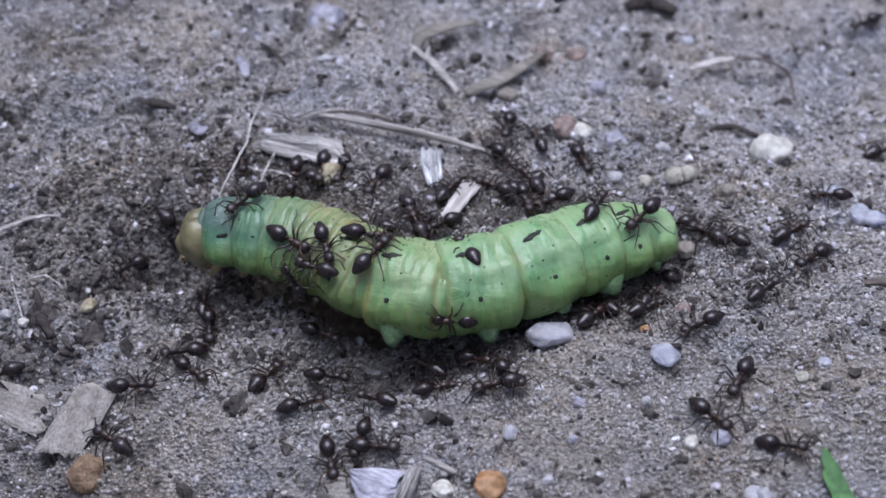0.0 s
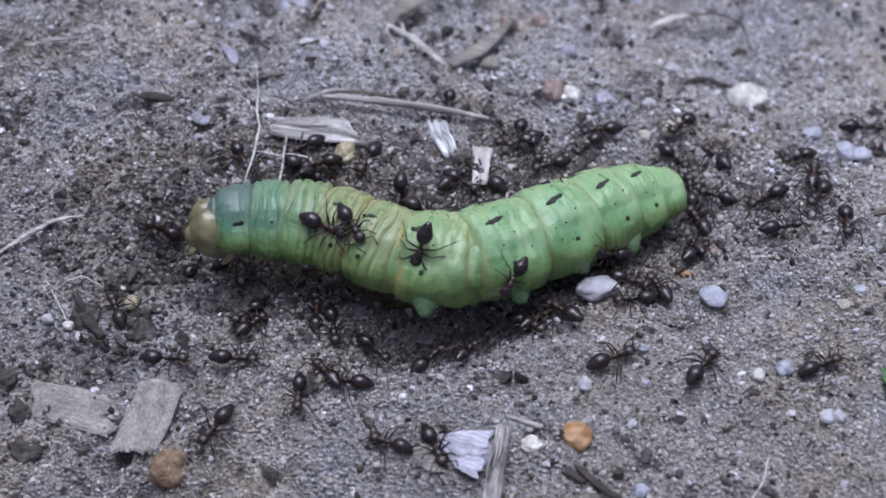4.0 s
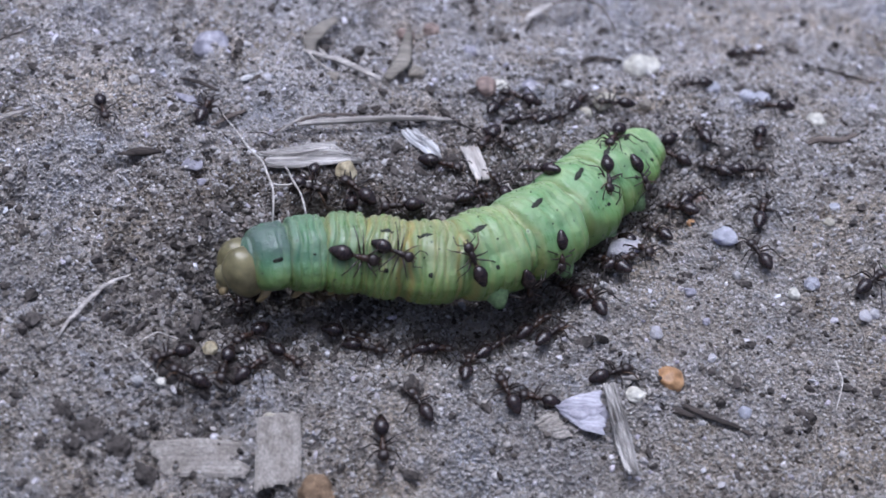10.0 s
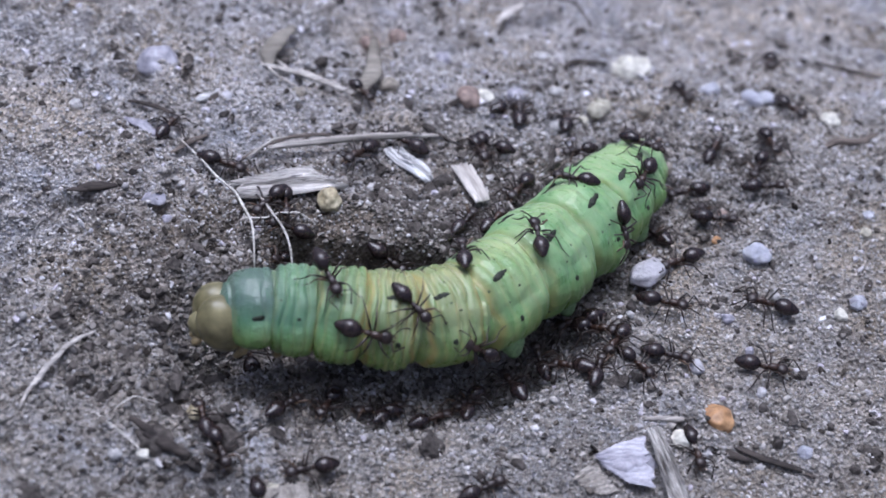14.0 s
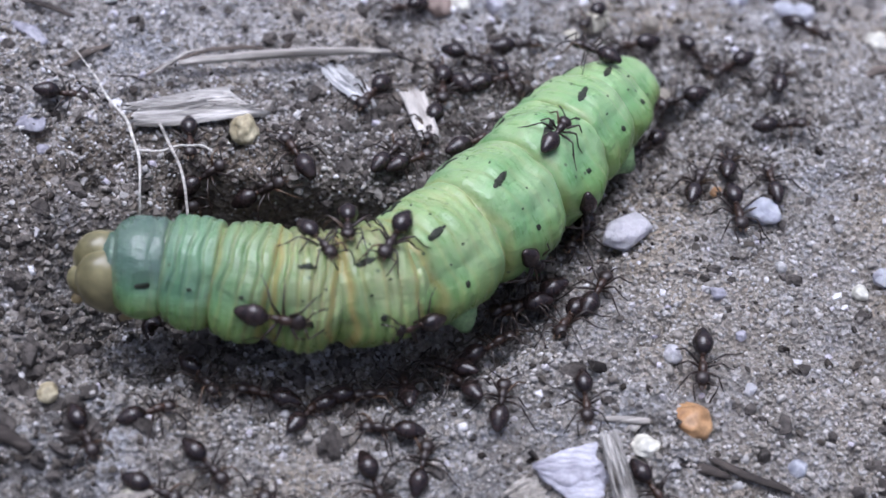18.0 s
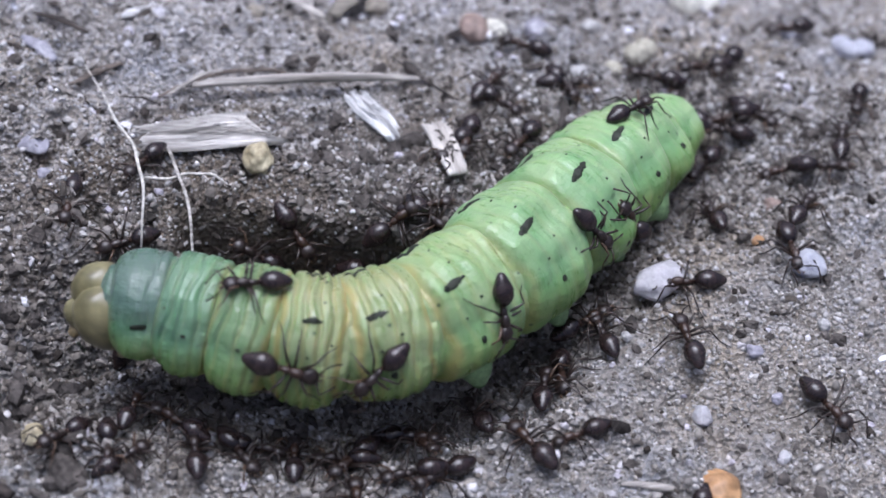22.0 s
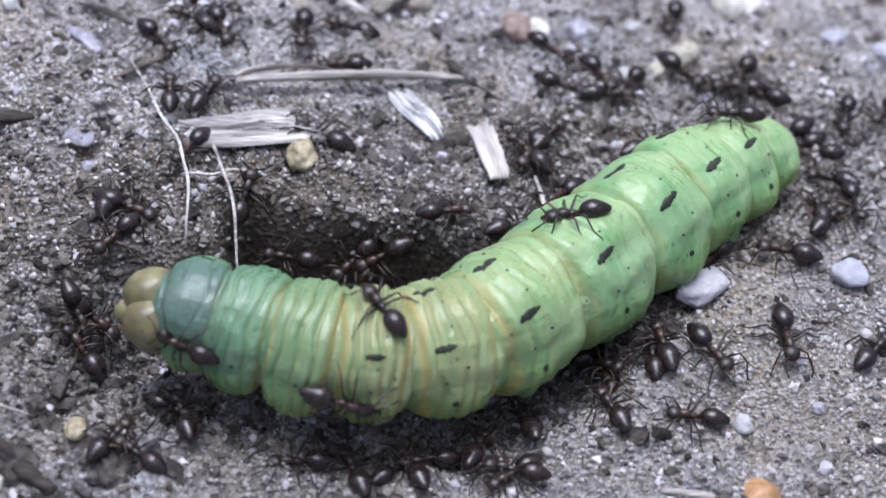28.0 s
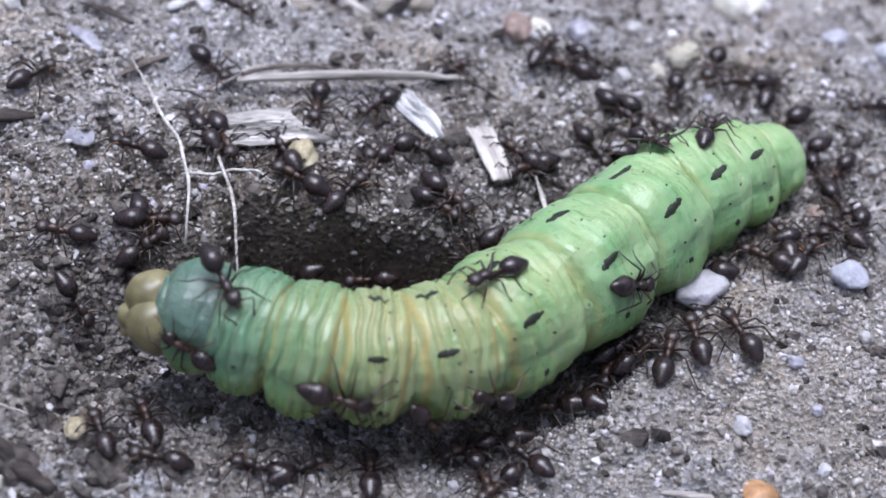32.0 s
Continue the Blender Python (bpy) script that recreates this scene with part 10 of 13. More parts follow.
    go(ants[33], keys((0, -8.6, 3.0, -2.39, -27, -34, 139), (2.5, -11.5, -0.5, -6.95, -16, -18, 147), (5, -13.8, -7.3, -3.33, -1, -2, 154), (5.5, -13.9, -8.2, -3.30, -0, -7, -153), (6, -13.9, -9.1, -3.19, -6, -7, -98), (6.5, -13.8, -8.9, -3.24, -8, 0, -46), (7, -13.7, -8.6, -3.27, -4, 7, 7), (8, -13.5, -8.0, -3.29, 4, 2, 76), (9, -13.3, -7.5, -3.29, 3, -1, 45), (9.33, -14.1, -7.5, -3.31, 7, 1, 67), (9.5, -14.4, -4.7, -3.80, -7, -4, 121), (9.67, -14.7, -2.0, -4.28, -20, 5, 174), (10, -15.5, -2.2, -4.29, -29, 3, -163), (11.5, -15.3, -2.5, -4.53, -9, -3, 134), (13, -15.2, -3.1, -4.59, 9, -6, 70), (14, -15.1, -2.8, -4.51, 5, -16, 87), (17, -13.6, -2.9, -4.68, 11, -10, 47), (18.5, -13.8, -2.7, -4.67, -1, 11, 98), (20, -14.6, -4.2, -4.41, 29, 23, 154), (21, -14.6, -2.9, -4.73, -2, -5, 108), (22, -14.6, -1.6, -3.97, 19, -30, 57), (22.5, -16.5, -1.5, -3.77, 34, 3, 15), (23, -18.4, -1.3, -2.85, 13, 34, -30), (23.5, -17.3, -1.8, -3.74, -7, 36, -74), (24, -16.2, -2.2, -4.22, -19, 23, -113), (24.33, -16.2, -2.3, -4.32, -26, 17, -140), (24.5, -16.2, -2.4, -4.35, -26, -4, 178), (24.67, -16.1, -2.4, -4.37, -11, -20, 132), (25, -16.1, -2.5, -4.35, 0, -25, 105), (26.5, -17.5, -2.4, -3.98, 29, 11, 44), (28, -18.9, -2.2, -2.97, 4, 34, -29), (29, -16.1, -2.2, -4.24, 26, 16, -12), (30, -19.8, -6.8, -3.05, -13, 5, -70), (30.5, -17.7, -3.3, -4.35, 4, 20, -59), (31, -15.7, -0.7, -3.07, 27, 34, -46), (32, -15.7, -0.7, -3.07, 27, 34, -46)))
    go(ants[34], keys((0, -12.5, -0.9, -4.21, -30, -14, -130), (0.5, -13.0, -1.0, -3.75, -30, -31, -170), (1, -13.4, -1.1, -3.71, -27, -34, 142), (2, -13.8, -1.3, -3.95, -30, -13, 171), (3, -14.0, -1.4, -3.97, -23, -27, 147), (3.5, -14.1, -1.4, -4.00, 3, -36, 94), (4, -14.2, -1.5, -4.03, 26, -23, 42), (5, -14.4, -1.6, -4.05, 31, -9, 19), (5.33, -14.9, -1.8, -4.16, 28, -22, 33), (5.5, -15.2, -1.9, -4.21, -1, -38, 103), (5.67, -15.5, -2.1, -4.26, -28, -19, 172), (6, -16.1, -2.3, -4.29, -28, -6, -175), (6.67, -15.2, -2.1, -4.27, -19, -15, 163), (7, -14.4, -4.5, -3.79, -5, -22, 109), (7.33, -13.7, -7.0, -3.31, 10, -16, 55), (8, -12.9, -7.0, -3.24, 6, -6, 33), (9, -16.1, -7.2, -3.31, -3, -0, -5), (9.5, -16.9, -7.2, -3.30, -3, 10, -50), (10, -17.2, -2.9, -4.27, -21, 14, -96), (11, -15.5, -2.8, -4.49, -1, 25, -123), (12, -13.8, -2.7, -4.70, 13, 44, -150), (14, -10.6, -3.7, -4.07, 27, 34, 140), (17, -9.1, -4.6, -3.03, 19, 26, 132), (18, -9.3, -3.9, -3.58, 27, 34, 131), (20, -9.3, -4.1, -3.39, 27, 34, 124), (20.5, -8.3, -4.7, -2.69, -5, 28, 70), (21, -7.3, -5.4, -2.61, -7, 6, 28), (21.5, -9.0, -4.4, -2.95, -3, 27, 67), (22, -10.8, -3.5, -4.51, 27, 34, 115), (22.5, -12.8, -2.9, -4.71, 15, 18, 118), (23, -17.1, -6.8, -3.31, 1, 3, 121), (23.5, -17.3, -6.9, -3.33, 2, 1, 158), (24, -17.4, -6.7, -3.32, 3, -0, -165), (24.5, -15.9, -2.4, -4.40, -13, -39, 139), (25, -14.8, -0.7, -3.06, 27, -34, 58), (26.5, -13.3, 5.3, 0.38, 14, -17, 58), (28, -11.7, 11.3, 0.67, 1, -0, 58), (28.5, -10.7, 11.7, 0.66, 0, -0, -8), (29, -9.8, 12.2, 0.65, -1, 0, -74), (29.33, -10.1, 11.8, 0.65, -1, -0, -53), (29.5, -10.2, 11.7, 0.66, 0, -0, 5), (29.67, -10.3, 11.5, 0.66, 1, -1, 63), (30, -10.6, 11.2, 0.65, 1, -1, 83), (31, -15.0, 13.9, 0.75, 1, 1, 46), (31.5, -13.1, 13.6, 0.71, -0, 1, -5), (32, -11.2, 13.2, 0.67, -1, 0, -56)))
    go(ants[35], keys((0, -12.4, -6.0, -3.22, -12, 7, 107), (1, -11.0, -8.9, -3.44, 2, -2, 91), (1.5, -9.5, -9.0, -3.50, 4, -4, 47), (2, -8.0, -9.1, -3.44, 9, -3, 3), (3.5, -10.3, -9.2, -3.53, 3, 1, 46), (5, -12.7, -9.4, -3.31, 7, 5, 90), (6, -13.4, -15.0, -3.53, -13, -6, 143), (6.33, -13.7, -14.8, -3.50, -9, -11, 117), (6.5, -13.9, -14.7, -3.49, 2, -14, 70), (6.67, -14.0, -14.6, -3.47, 11, -8, 23), (7, -14.4, -14.4, -3.44, 14, -3, -3), (11, -14.8, -10.5, -2.98, -5, 0, -56), (11.5, -12.8, -11.1, -3.13, -5, 3, -19), (12, -10.8, -11.7, -3.25, -5, 4, 19), (13, -10.5, -10.7, -3.38, -1, 7, 58), (14, -8.0, -11.2, -3.41, -4, 6, 34), (17, -8.3, -11.6, -3.35, -3, 7, 50), (18, -7.3, -12.5, -3.30, -4, 7, 44), (18.5, -7.5, -13.0, -3.21, 2, 7, 99), (19, -7.8, -13.4, -3.16, 3, 1, 153), (20, -10.6, -14.4, -3.25, -8, 0, 163), (21, -7.8, -14.5, -3.18, -2, 3, -150), (21.5, -7.8, -13.1, -3.19, 2, 12, 145), (22, -7.9, -11.7, -3.36, 2, 7, 80), (23, -7.8, -11.6, -3.37, 1, 7, 70), (24, -5.1, -5.4, -2.77, -27, 34, 18), (25, -5.0, -5.8, -2.58, -23, 7, 17), (26.5, -2.7, -11.6, -3.41, -18, 5, 25), (28, -4.9, -12.9, -3.18, -13, 3, 34), (28.5, -7.0, -13.8, -3.15, -2, 8, -22), (29, -9.1, -14.6, -3.25, 4, 6, -77), (30, -7.7, -12.6, -3.25, -7, -3, -41), (31, -8.7, -14.8, -3.24, 5, 5, -69), (31.5, -6.2, -13.6, -3.15, 38, 35, -40), (32, -3.8, -12.4, 0.56, 102, 52, 11)))
    go(ants[36], keys((0, -24.0, -16.1, -4.72, -13, 15, -147), (0.33, -22.1, -15.5, -4.35, -5, 19, -121), (0.5, -21.1, -15.2, -4.17, 10, 17, -70), (0.67, -20.1, -14.9, -3.99, 17, 4, -22), (1, -18.2, -14.2, -3.66, 16, -5, 1), (2, -16.4, -10.6, -2.94, -1, -1, 24), (5, -16.3, -14.8, -3.68, 16, -5, 2), (5.5, -17.2, -13.8, -3.45, 8, -12, 43), (6, -18.2, -12.7, -3.28, -2, -13, 85), (6.33, -18.1, -12.6, -3.23, 3, -13, 59), (6.5, -18.1, -12.6, -3.22, 11, -7, 10), (6.67, -18.1, -12.5, -3.21, 11, 3, -37), (7, -18.1, -12.4, -3.20, 8, 8, -62), (8, -17.8, -11.3, -3.00, 6, 0, -21), (8.5, -18.1, -11.0, -2.98, 3, -2, 20), (9, -18.4, -10.6, -3.00, 0, -3, 61), (9.33, -18.8, -10.9, -2.99, 1, 3, 56), (9.44, -18.9, -10.9, -3.00, 5, 6, 2), (9.56, -19.0, -11.0, -3.01, 4, 11, -52), (9.67, -19.2, -11.1, -3.03, -0, 14, -107), (10, -19.6, -11.4, -3.11, -2, 8, -113), (10.5, -19.0, -11.3, -3.05, -7, 4, -177), (11, -18.5, -11.3, -3.04, -5, -5, 119), (11.33, -18.6, -12.7, -3.27, -9, 5, 128), (11.5, -18.7, -13.4, -3.46, -10, 20, -160), (11.67, -18.7, -14.0, -3.64, 6, 25, -82), (12, -18.8, -15.4, -4.07, 10, 15, -72), (13, -16.8, -15.1, -3.81, -7, 16, -128), (14, -14.8, -14.9, -3.58, -15, 4, 179), (15.5, -10.0, -15.3, -3.37, -12, -0, 148), (17, -5.3, -15.7, -3.13, -9, -4, 117), (18, -3.8, -14.6, -2.84, -4, 6, 158), (19, -6.0, -11.9, -3.41, 6, 7, 132), (21, -2.7, -13.9, -2.73, 3, 8, 161), (22, -2.8, -14.1, -2.71, 4, 7, -177), (23, -4.7, -12.0, -3.38, 10, 6, 166), (24, -5.1, -11.8, -3.40, 7, 9, 143), (25, -4.8, -12.3, -3.29, 8, 11, 143), (28, -4.4, -12.8, -3.15, -3, 13, 101), (28.5, -8.1, -12.5, -3.25, 5, 7, 123), (29, -11.6, -10.9, -3.27, 8, -1, 145), (30, -10.1, -13.9, -3.18, -4, 1, 174), (31, -5.0, -12.9, -3.17, 9, 12, 169), (32, 0.1, -12.0, -2.83, 20, 22, 164)))
    go(ants[37], keys((0, -16.9, -0.2, -2.35, 27, 30, -15), (0.5, -17.6, 1.4, -0.31, 1, 27, -66), (1, -18.2, 3.0, 0.04, -2, 9, -108), (1.5, -17.8, 2.8, 0.02, 5, 8, -58), (2, -17.5, 2.6, -0.01, 11, 2, -10), (3, -18.7, 0.2, -1.27, 9, -16, -22), (3.33, -19.1, -0.6, -1.54, -6, -15, -66), (3.67, -19.6, -1.4, -1.82, -19, -24, -111), (4, -20.0, -2.2, -2.09, -20, -39, -159), (5, -21.2, -4.5, -2.33, -16, -23, -175), (6, -21.0, -6.0, -2.68, -16, -13, -149), (6.67, -20.3, -4.9, -2.81, -25, 3, -137), (7, -20.0, -4.2, -2.84, -22, 33, -81), (7.33, -19.8, -3.5, -2.86, 15, 42, -1), (8, -18.8, -2.7, -3.34, 28, 29, 16), (8.5, -21.0, -5.1, -2.51, 28, 15, 60), (9, -21.5, -7.4, -2.63, 13, -7, 98), (9.5, -19.5, -7.9, -3.10, 5, -11, 156), (10, -17.4, -8.4, -3.14, 7, -5, -147), (12, -15.7, -9.9, -2.98, 4, -3, -157), (13, -13.4, -9.5, -3.21, -1, -9, -131), (14, -12.1, -10.2, -3.30, -1, -8, -129), (17, -9.8, -10.9, -3.39, -5, -6, -66), (17.33, -9.7, -10.9, -3.40, -2, -7, -92), (17.5, -9.6, -10.9, -3.40, 4, -6, -138), (17.67, -9.6, -10.9, -3.41, 7, -1, 176), (18, -9.5, -10.8, -3.42, 7, 2, 150), (18.33, -9.6, -10.8, -3.41, 7, 0, 165), (18.5, -9.7, -10.8, -3.41, 3, -7, -128), (18.67, -9.8, -10.8, -3.41, -5, -5, -60), (19, -9.9, -10.7, -3.41, -6, -4, -46), (19.33, -10.5, -10.5, -3.42, -7, -7, -41), (19.44, -10.7, -10.4, -3.42, -5, -0, 14), (19.56, -11.0, -10.4, -3.41, 2, 2, 69), (19.67, -11.2, -10.3, -3.40, 7, -3, 125), (20, -11.8, -10.0, -3.36, 8, 1, 129), (20.5, -12.8, -9.4, -3.30, 7, -5, 167), (21, -13.8, -8.8, -3.23, 2, -8, -154), (21.67, -13.6, -8.9, -3.26, 6, -7, 178), (22, -13.5, -8.9, -3.27, 8, -2, 135), (22.33, -13.4, -8.9, -3.28, 6, 4, 91), (23, -13.2, -9.0, -3.28, 3, 7, 64), (24, -13.1, -8.8, -3.32, 7, 1, 122), (25, -13.8, -2.9, -4.61, -10, -11, 120), (28, -20.0, -4.1, -2.78, 23, -26, 125), (29, -20.3, -4.7, -2.83, -10, -27, -175), (30, -18.5, -9.6, -2.99, 3, -2, -149), (30.5, -17.5, -8.7, -3.08, 1, -6, -104), (31, -16.4, -7.9, -3.21, -5, -6, -59), (31.33, -16.6, -8.2, -3.18, -7, -4, -39), (31.5, -16.6, -8.3, -3.16, -7, 4, 19), (31.67, -16.7, -8.5, -3.13, -1, 8, 78), (32, -16.8, -8.8, -3.10, 2, 7, 98)))
    go(ants[38], keys((0, -19.5, -4.5, -3.25, -24, -14, -116), (0.33, -19.5, -4.8, -3.24, -20, -13, -117), (0.44, -19.4, -4.9, -3.23, 2, -21, -179), (0.56, -19.4, -4.9, -3.23, 21, -6, 122), (0.67, -19.4, -5.0, -3.22, 18, 17, 66), (1, -19.3, -5.3, -3.32, 14, 16, 65), (2, -18.2, -6.7, -3.30, -4, 3, 3), (3, -19.7, -8.3, -3.03, 3, 0, 30), (3.5, -20.4, -9.2, -2.96, 1, -5, 75), (4, -21.1, -10.0, -2.90, -5, -7, 120), (5, -22.5, -11.7, -3.23, -13, -6, 146), (6, -21.9, -11.5, -3.16, -9, -10, 124), (7, -23.1, -10.9, -3.07, -11, -8, 137), (7.5, -25.1, -10.0, -2.88, -15, -0, 174), (8, -27.2, -9.0, -2.64, -14, 8, -150), (8.5, -25.3, -10.0, -2.91, -15, -4, 163), (9, -23.5, -11.1, -3.12, -8, -13, 115), (10.5, -22.3, -11.6, -3.20, -14, -2, 167), (12, -21.2, -12.0, -3.29, -9, 10, -141), (13, -19.9, -12.8, -3.40, 3, 14, -92), (17, -19.1, -11.4, -3.09, 4, 7, -79), (18, -18.7, -12.3, -3.21, 6, 10, -76), (19, -18.4, -11.8, -3.10, 7, 6, -58), (19.33, -18.6, -11.9, -3.12, 7, 5, -61), (19.44, -18.6, -11.9, -3.13, -2, 8, -118), (19.56, -18.7, -12.0, -3.14, -10, 2, -175), (19.67, -18.8, -12.0, -3.14, -9, -8, 129), (20, -19.0, -12.1, -3.19, -9, -7, 126), (21.5, -19.1, -10.1, -2.96, -3, -15, -174), (23, -19.1, -8.1, -3.13, -3, -8, -113), (24, -19.9, -4.0, -2.95, -12, -36, -170), (25, -20.5, 0.0, -0.87, -1, -28, 120), (28, -17.6, 4.0, 0.20, 2, -7, 71), (28.5, -16.7, 2.9, 0.04, 17, 17, 12), (29, -15.8, 1.7, -0.34, 11, 22, -55), (30, -15.2, 1.9, -0.24, 13, 15, -44), (31, -15.8, 1.9, -0.25, 9, 18, -55), (31.5, -15.9, 1.5, -0.30, 27, -2, -15), (32, -15.9, 1.1, -0.64, 29, -21, 26)))
    go(ants[39], keys((0, 26.0, -6.2, 1.16, 4, 4, -99), (2.5, 28.5, -0.0, 1.41, 3, -1, -90), (5, 31.0, 6.1, 1.15, 1, -6, -81), (6, 30.6, 7.3, 1.02, -5, -4, -24), (7.33, 31.0, 9.0, 0.84, -5, -6, -39), (8, 31.2, 9.8, 0.73, 3, -7, -105), (8.67, 31.5, 10.6, 0.62, 8, -1, -171), (10, 31.9, 12.3, 0.37, 9, 1, 173), (12.33, 32.5, 11.9, 0.43, 9, -2, -166), (13.5, 32.8, 11.8, 0.46, 3, -9, -109), (14.67, 33.1, 11.6, 0.49, -5, -8, -51), (17, 33.7, 11.3, 0.54, -8, -5, -30), (19, 27.6, 11.5, 0.47, -0, -8, -85), (19.33, 26.9, 11.5, 0.46, -1, -9, -80), (19.44, 26.6, 11.5, 0.46, -7, -5, -25), (19.56, 26.3, 11.5, 0.45, -7, 2, 30), (19.67, 26.1, 11.5, 0.45, -1, 6, 85), (20, 25.3, 11.6, 0.43, -1, 7, 90), (21, 23.7, 12.1, 0.35, 5, 5, 158), (22, 22.2, 12.7, 0.25, 5, -3, -135), (23, 19.0, 11.9, 0.20, -2, 2, -162), (23.5, 20.3, 11.6, 0.24, 2, -0, -118), (24, 21.6, 11.2, 0.32, 4, -2, -74), (24.5, 21.9, 11.4, 0.34, 0, -3, -35), (25, 22.2, 11.6, 0.34, -3, -2, 4), (28, 16.9, 12.5, 0.20, -1, 0, -58), (28.33, 15.8, 12.1, 0.26, -2, -1, -70), (28.5, 15.2, 11.9, 0.28, -1, -3, -141), (28.67, 14.6, 11.7, 0.31, 2, -3, 148), (29, 13.5, 11.2, 0.36, 2, -2, 135), (30, 13.3, 10.6, 0.36, 1, -4, 147), (31, 9.3, 14.6, 0.20, 4, 4, 122), (32, 9.4, 13.4, 0.32, 4, 2, 145)))
    go(ants[40], keys((0, 15.3, -0.3, -0.57, 4, 20, 140), (0.33, 16.0, -1.5, -0.06, -3, 28, 120), (0.5, 16.3, -2.1, 0.15, -13, 17, 56), (0.67, 16.6, -2.7, 0.35, -7, 4, -3), (1, 17.2, -3.9, 0.56, -0, -8, -19), (1.33, 15.7, -3.7, 0.35, 3, -3, -46), (1.5, 15.0, -3.6, 0.18, 12, 1, -90), (1.67, 14.2, -3.5, 0.01, 16, 11, -134), (2, 12.7, -3.4, -0.44, 17, 11, -161), (3.5, 15.5, -4.0, 0.34, -2, 9, 142), (5, 18.2, -4.7, 0.67, -5, -1, 88), (6, 17.3, -3.9, 0.55, -6, 5, 109), (7, 17.2, -3.9, 0.53, -4, 7, 123), (7.33, 17.4, -4.2, 0.60, -6, 7, 99), (7.5, 17.5, -4.3, 0.62, -5, 1, 49), (7.67, 17.6, -4.5, 0.63, -0, -2, -1), (8, 17.9, -4.8, 0.64, 3, -4, -26), (8.5, 17.0, -4.2, 0.55, -7, 5, 38), (9, 16.1, -3.5, 0.35, -8, 9, 103), (10, 15.6, -3.1, 0.20, -7, 13, 112), (11, 16.5, -0.2, -0.33, -0, 21, 127), (11.33, 16.2, -0.6, -0.26, 7, 21, 150), (11.5, 16.1, -0.8, -0.23, 20, 6, -155), (11.67, 16.0, -1.0, -0.20, 16, -12, -102), (12, 15.8, -1.4, -0.15, 10, -18, -80), (12.33, 15.7, -0.8, -0.32, 7, -20, -72), (12.44, 15.6, -0.7, -0.38, -11, -18, -17), (12.56, 15.6, -0.5, -0.45, -19, -3, 34), (12.67, 15.6, -0.3, -0.51, -14, 13, 84), (13, 15.5, 0.2, -0.67, -12, 15, 92), (17, 15.4, -2.2, -0.04, -6, 18, 114), (18, 18.0, -1.9, 0.47, -14, 3, 57), (19, 17.3, -0.0, -0.18, -9, -10, -6), (20, 16.6, 1.9, -0.83, 4, -12, -72), (20.5, 15.9, 0.5, -0.68, 16, 2, -125), (21, 15.2, -0.9, -0.41, 17, 14, -179), (21.5, 16.3, -0.3, -0.33, 2, 22, 134), (22, 17.4, 0.3, -0.25, -14, 17, 86), (23, 17.8, 1.9, -0.66, 1, 17, 126), (24, 14.0, -0.3, -0.82, -3, 16, 123), (24.5, 15.2, 0.4, -0.80, 10, 13, 165), (25, 16.4, 1.1, -0.74, 17, 4, -155), (26.5, 18.8, 0.8, -0.12, 5, 19, 142), (28, 21.1, 0.5, 0.43, -14, 13, 77), (30, 21.1, -6.3, 0.81, -3, -5, 78), (31, 21.3, -1.7, 0.86, -3, 8, 116), (32, 21.3, -1.7, 0.86, -3, 8, 116)))
    go(ants[41], keys((0, -2.8, -7.2, -2.46, 12, 4, -5), (0.5, -4.4, -7.2, -2.46, 7, -9, 55), (1, -6.0, -7.2, -2.62, -13, -12, 117), (2, -5.5, -7.1, -2.59, -7, -12, 104), (5, -9.0, -8.8, -3.39, -4, -9, 96), (5.5, -10.5, -10.2, -3.46, -1, -8, 134), (6, -12.1, -11.6, -3.16, 4, -4, 172), (6.5, -12.2, -12.1, -3.14, -2, -1, -130), (7, -12.3, -12.7, -3.15, -1, 3, -72), (7.33, -11.9, -11.1, -3.22, 1, -2, -59), (7.5, -11.8, -10.3, -3.32, 5, -8, 11), (7.67, -11.6, -9.6, -3.42, 1, -13, 81), (8, -11.3, -8.0, -3.37, -2, -8, 95), (9, -11.7, -8.5, -3.40, 3, 0, 30), (9.5, -11.3, -7.8, -3.38, 10, 18, 45), (10, -12.1, -1.4, -5.32, 27, 34, 64), (11, -9.5, -2.7, -10.24, 27, 34, 112), (17, -11.4, -3.4, -4.70, -15, 34, 82), (18, -11.0, -2.6, -6.93, 27, 34, 80), (18.5, -7.4, -0.7, -15.98, 18, 58, 15), (19, -3.8, 1.2, -6.49, 27, 34, -50), (20, -3.1, 1.2, -3.73, 27, 34, -21), (21, -2.5, 1.1, -3.83, 27, 34, -32), (22, -2.3, 0.9, -5.06, 27, 34, -23), (22.5, -2.5, 0.9, -5.31, -0, 76, -103), (23, -2.8, 1.0, -5.47, -27, 34, 177), (23.5, -3.5, 1.2, -5.42, -0, 49, -129), (24, -4.1, 1.4, -5.60, 27, 34, -75), (26, -4.9, 1.5, -7.18, -0, 43, -121), (28, -5.7, 1.6, -8.43, -27, 34, -166), (29, -4.9, 1.4, -7.85, -27, 34, -124), (29.5, -4.4, 1.4, -6.25, -33, 23, -164), (30, -3.9, 1.4, -4.29, -31, 4, 164), (31, -3.9, 1.4, -4.48, -30, 16, 165), (32, -3.9, 1.4, -4.43, -30, 17, 165)))
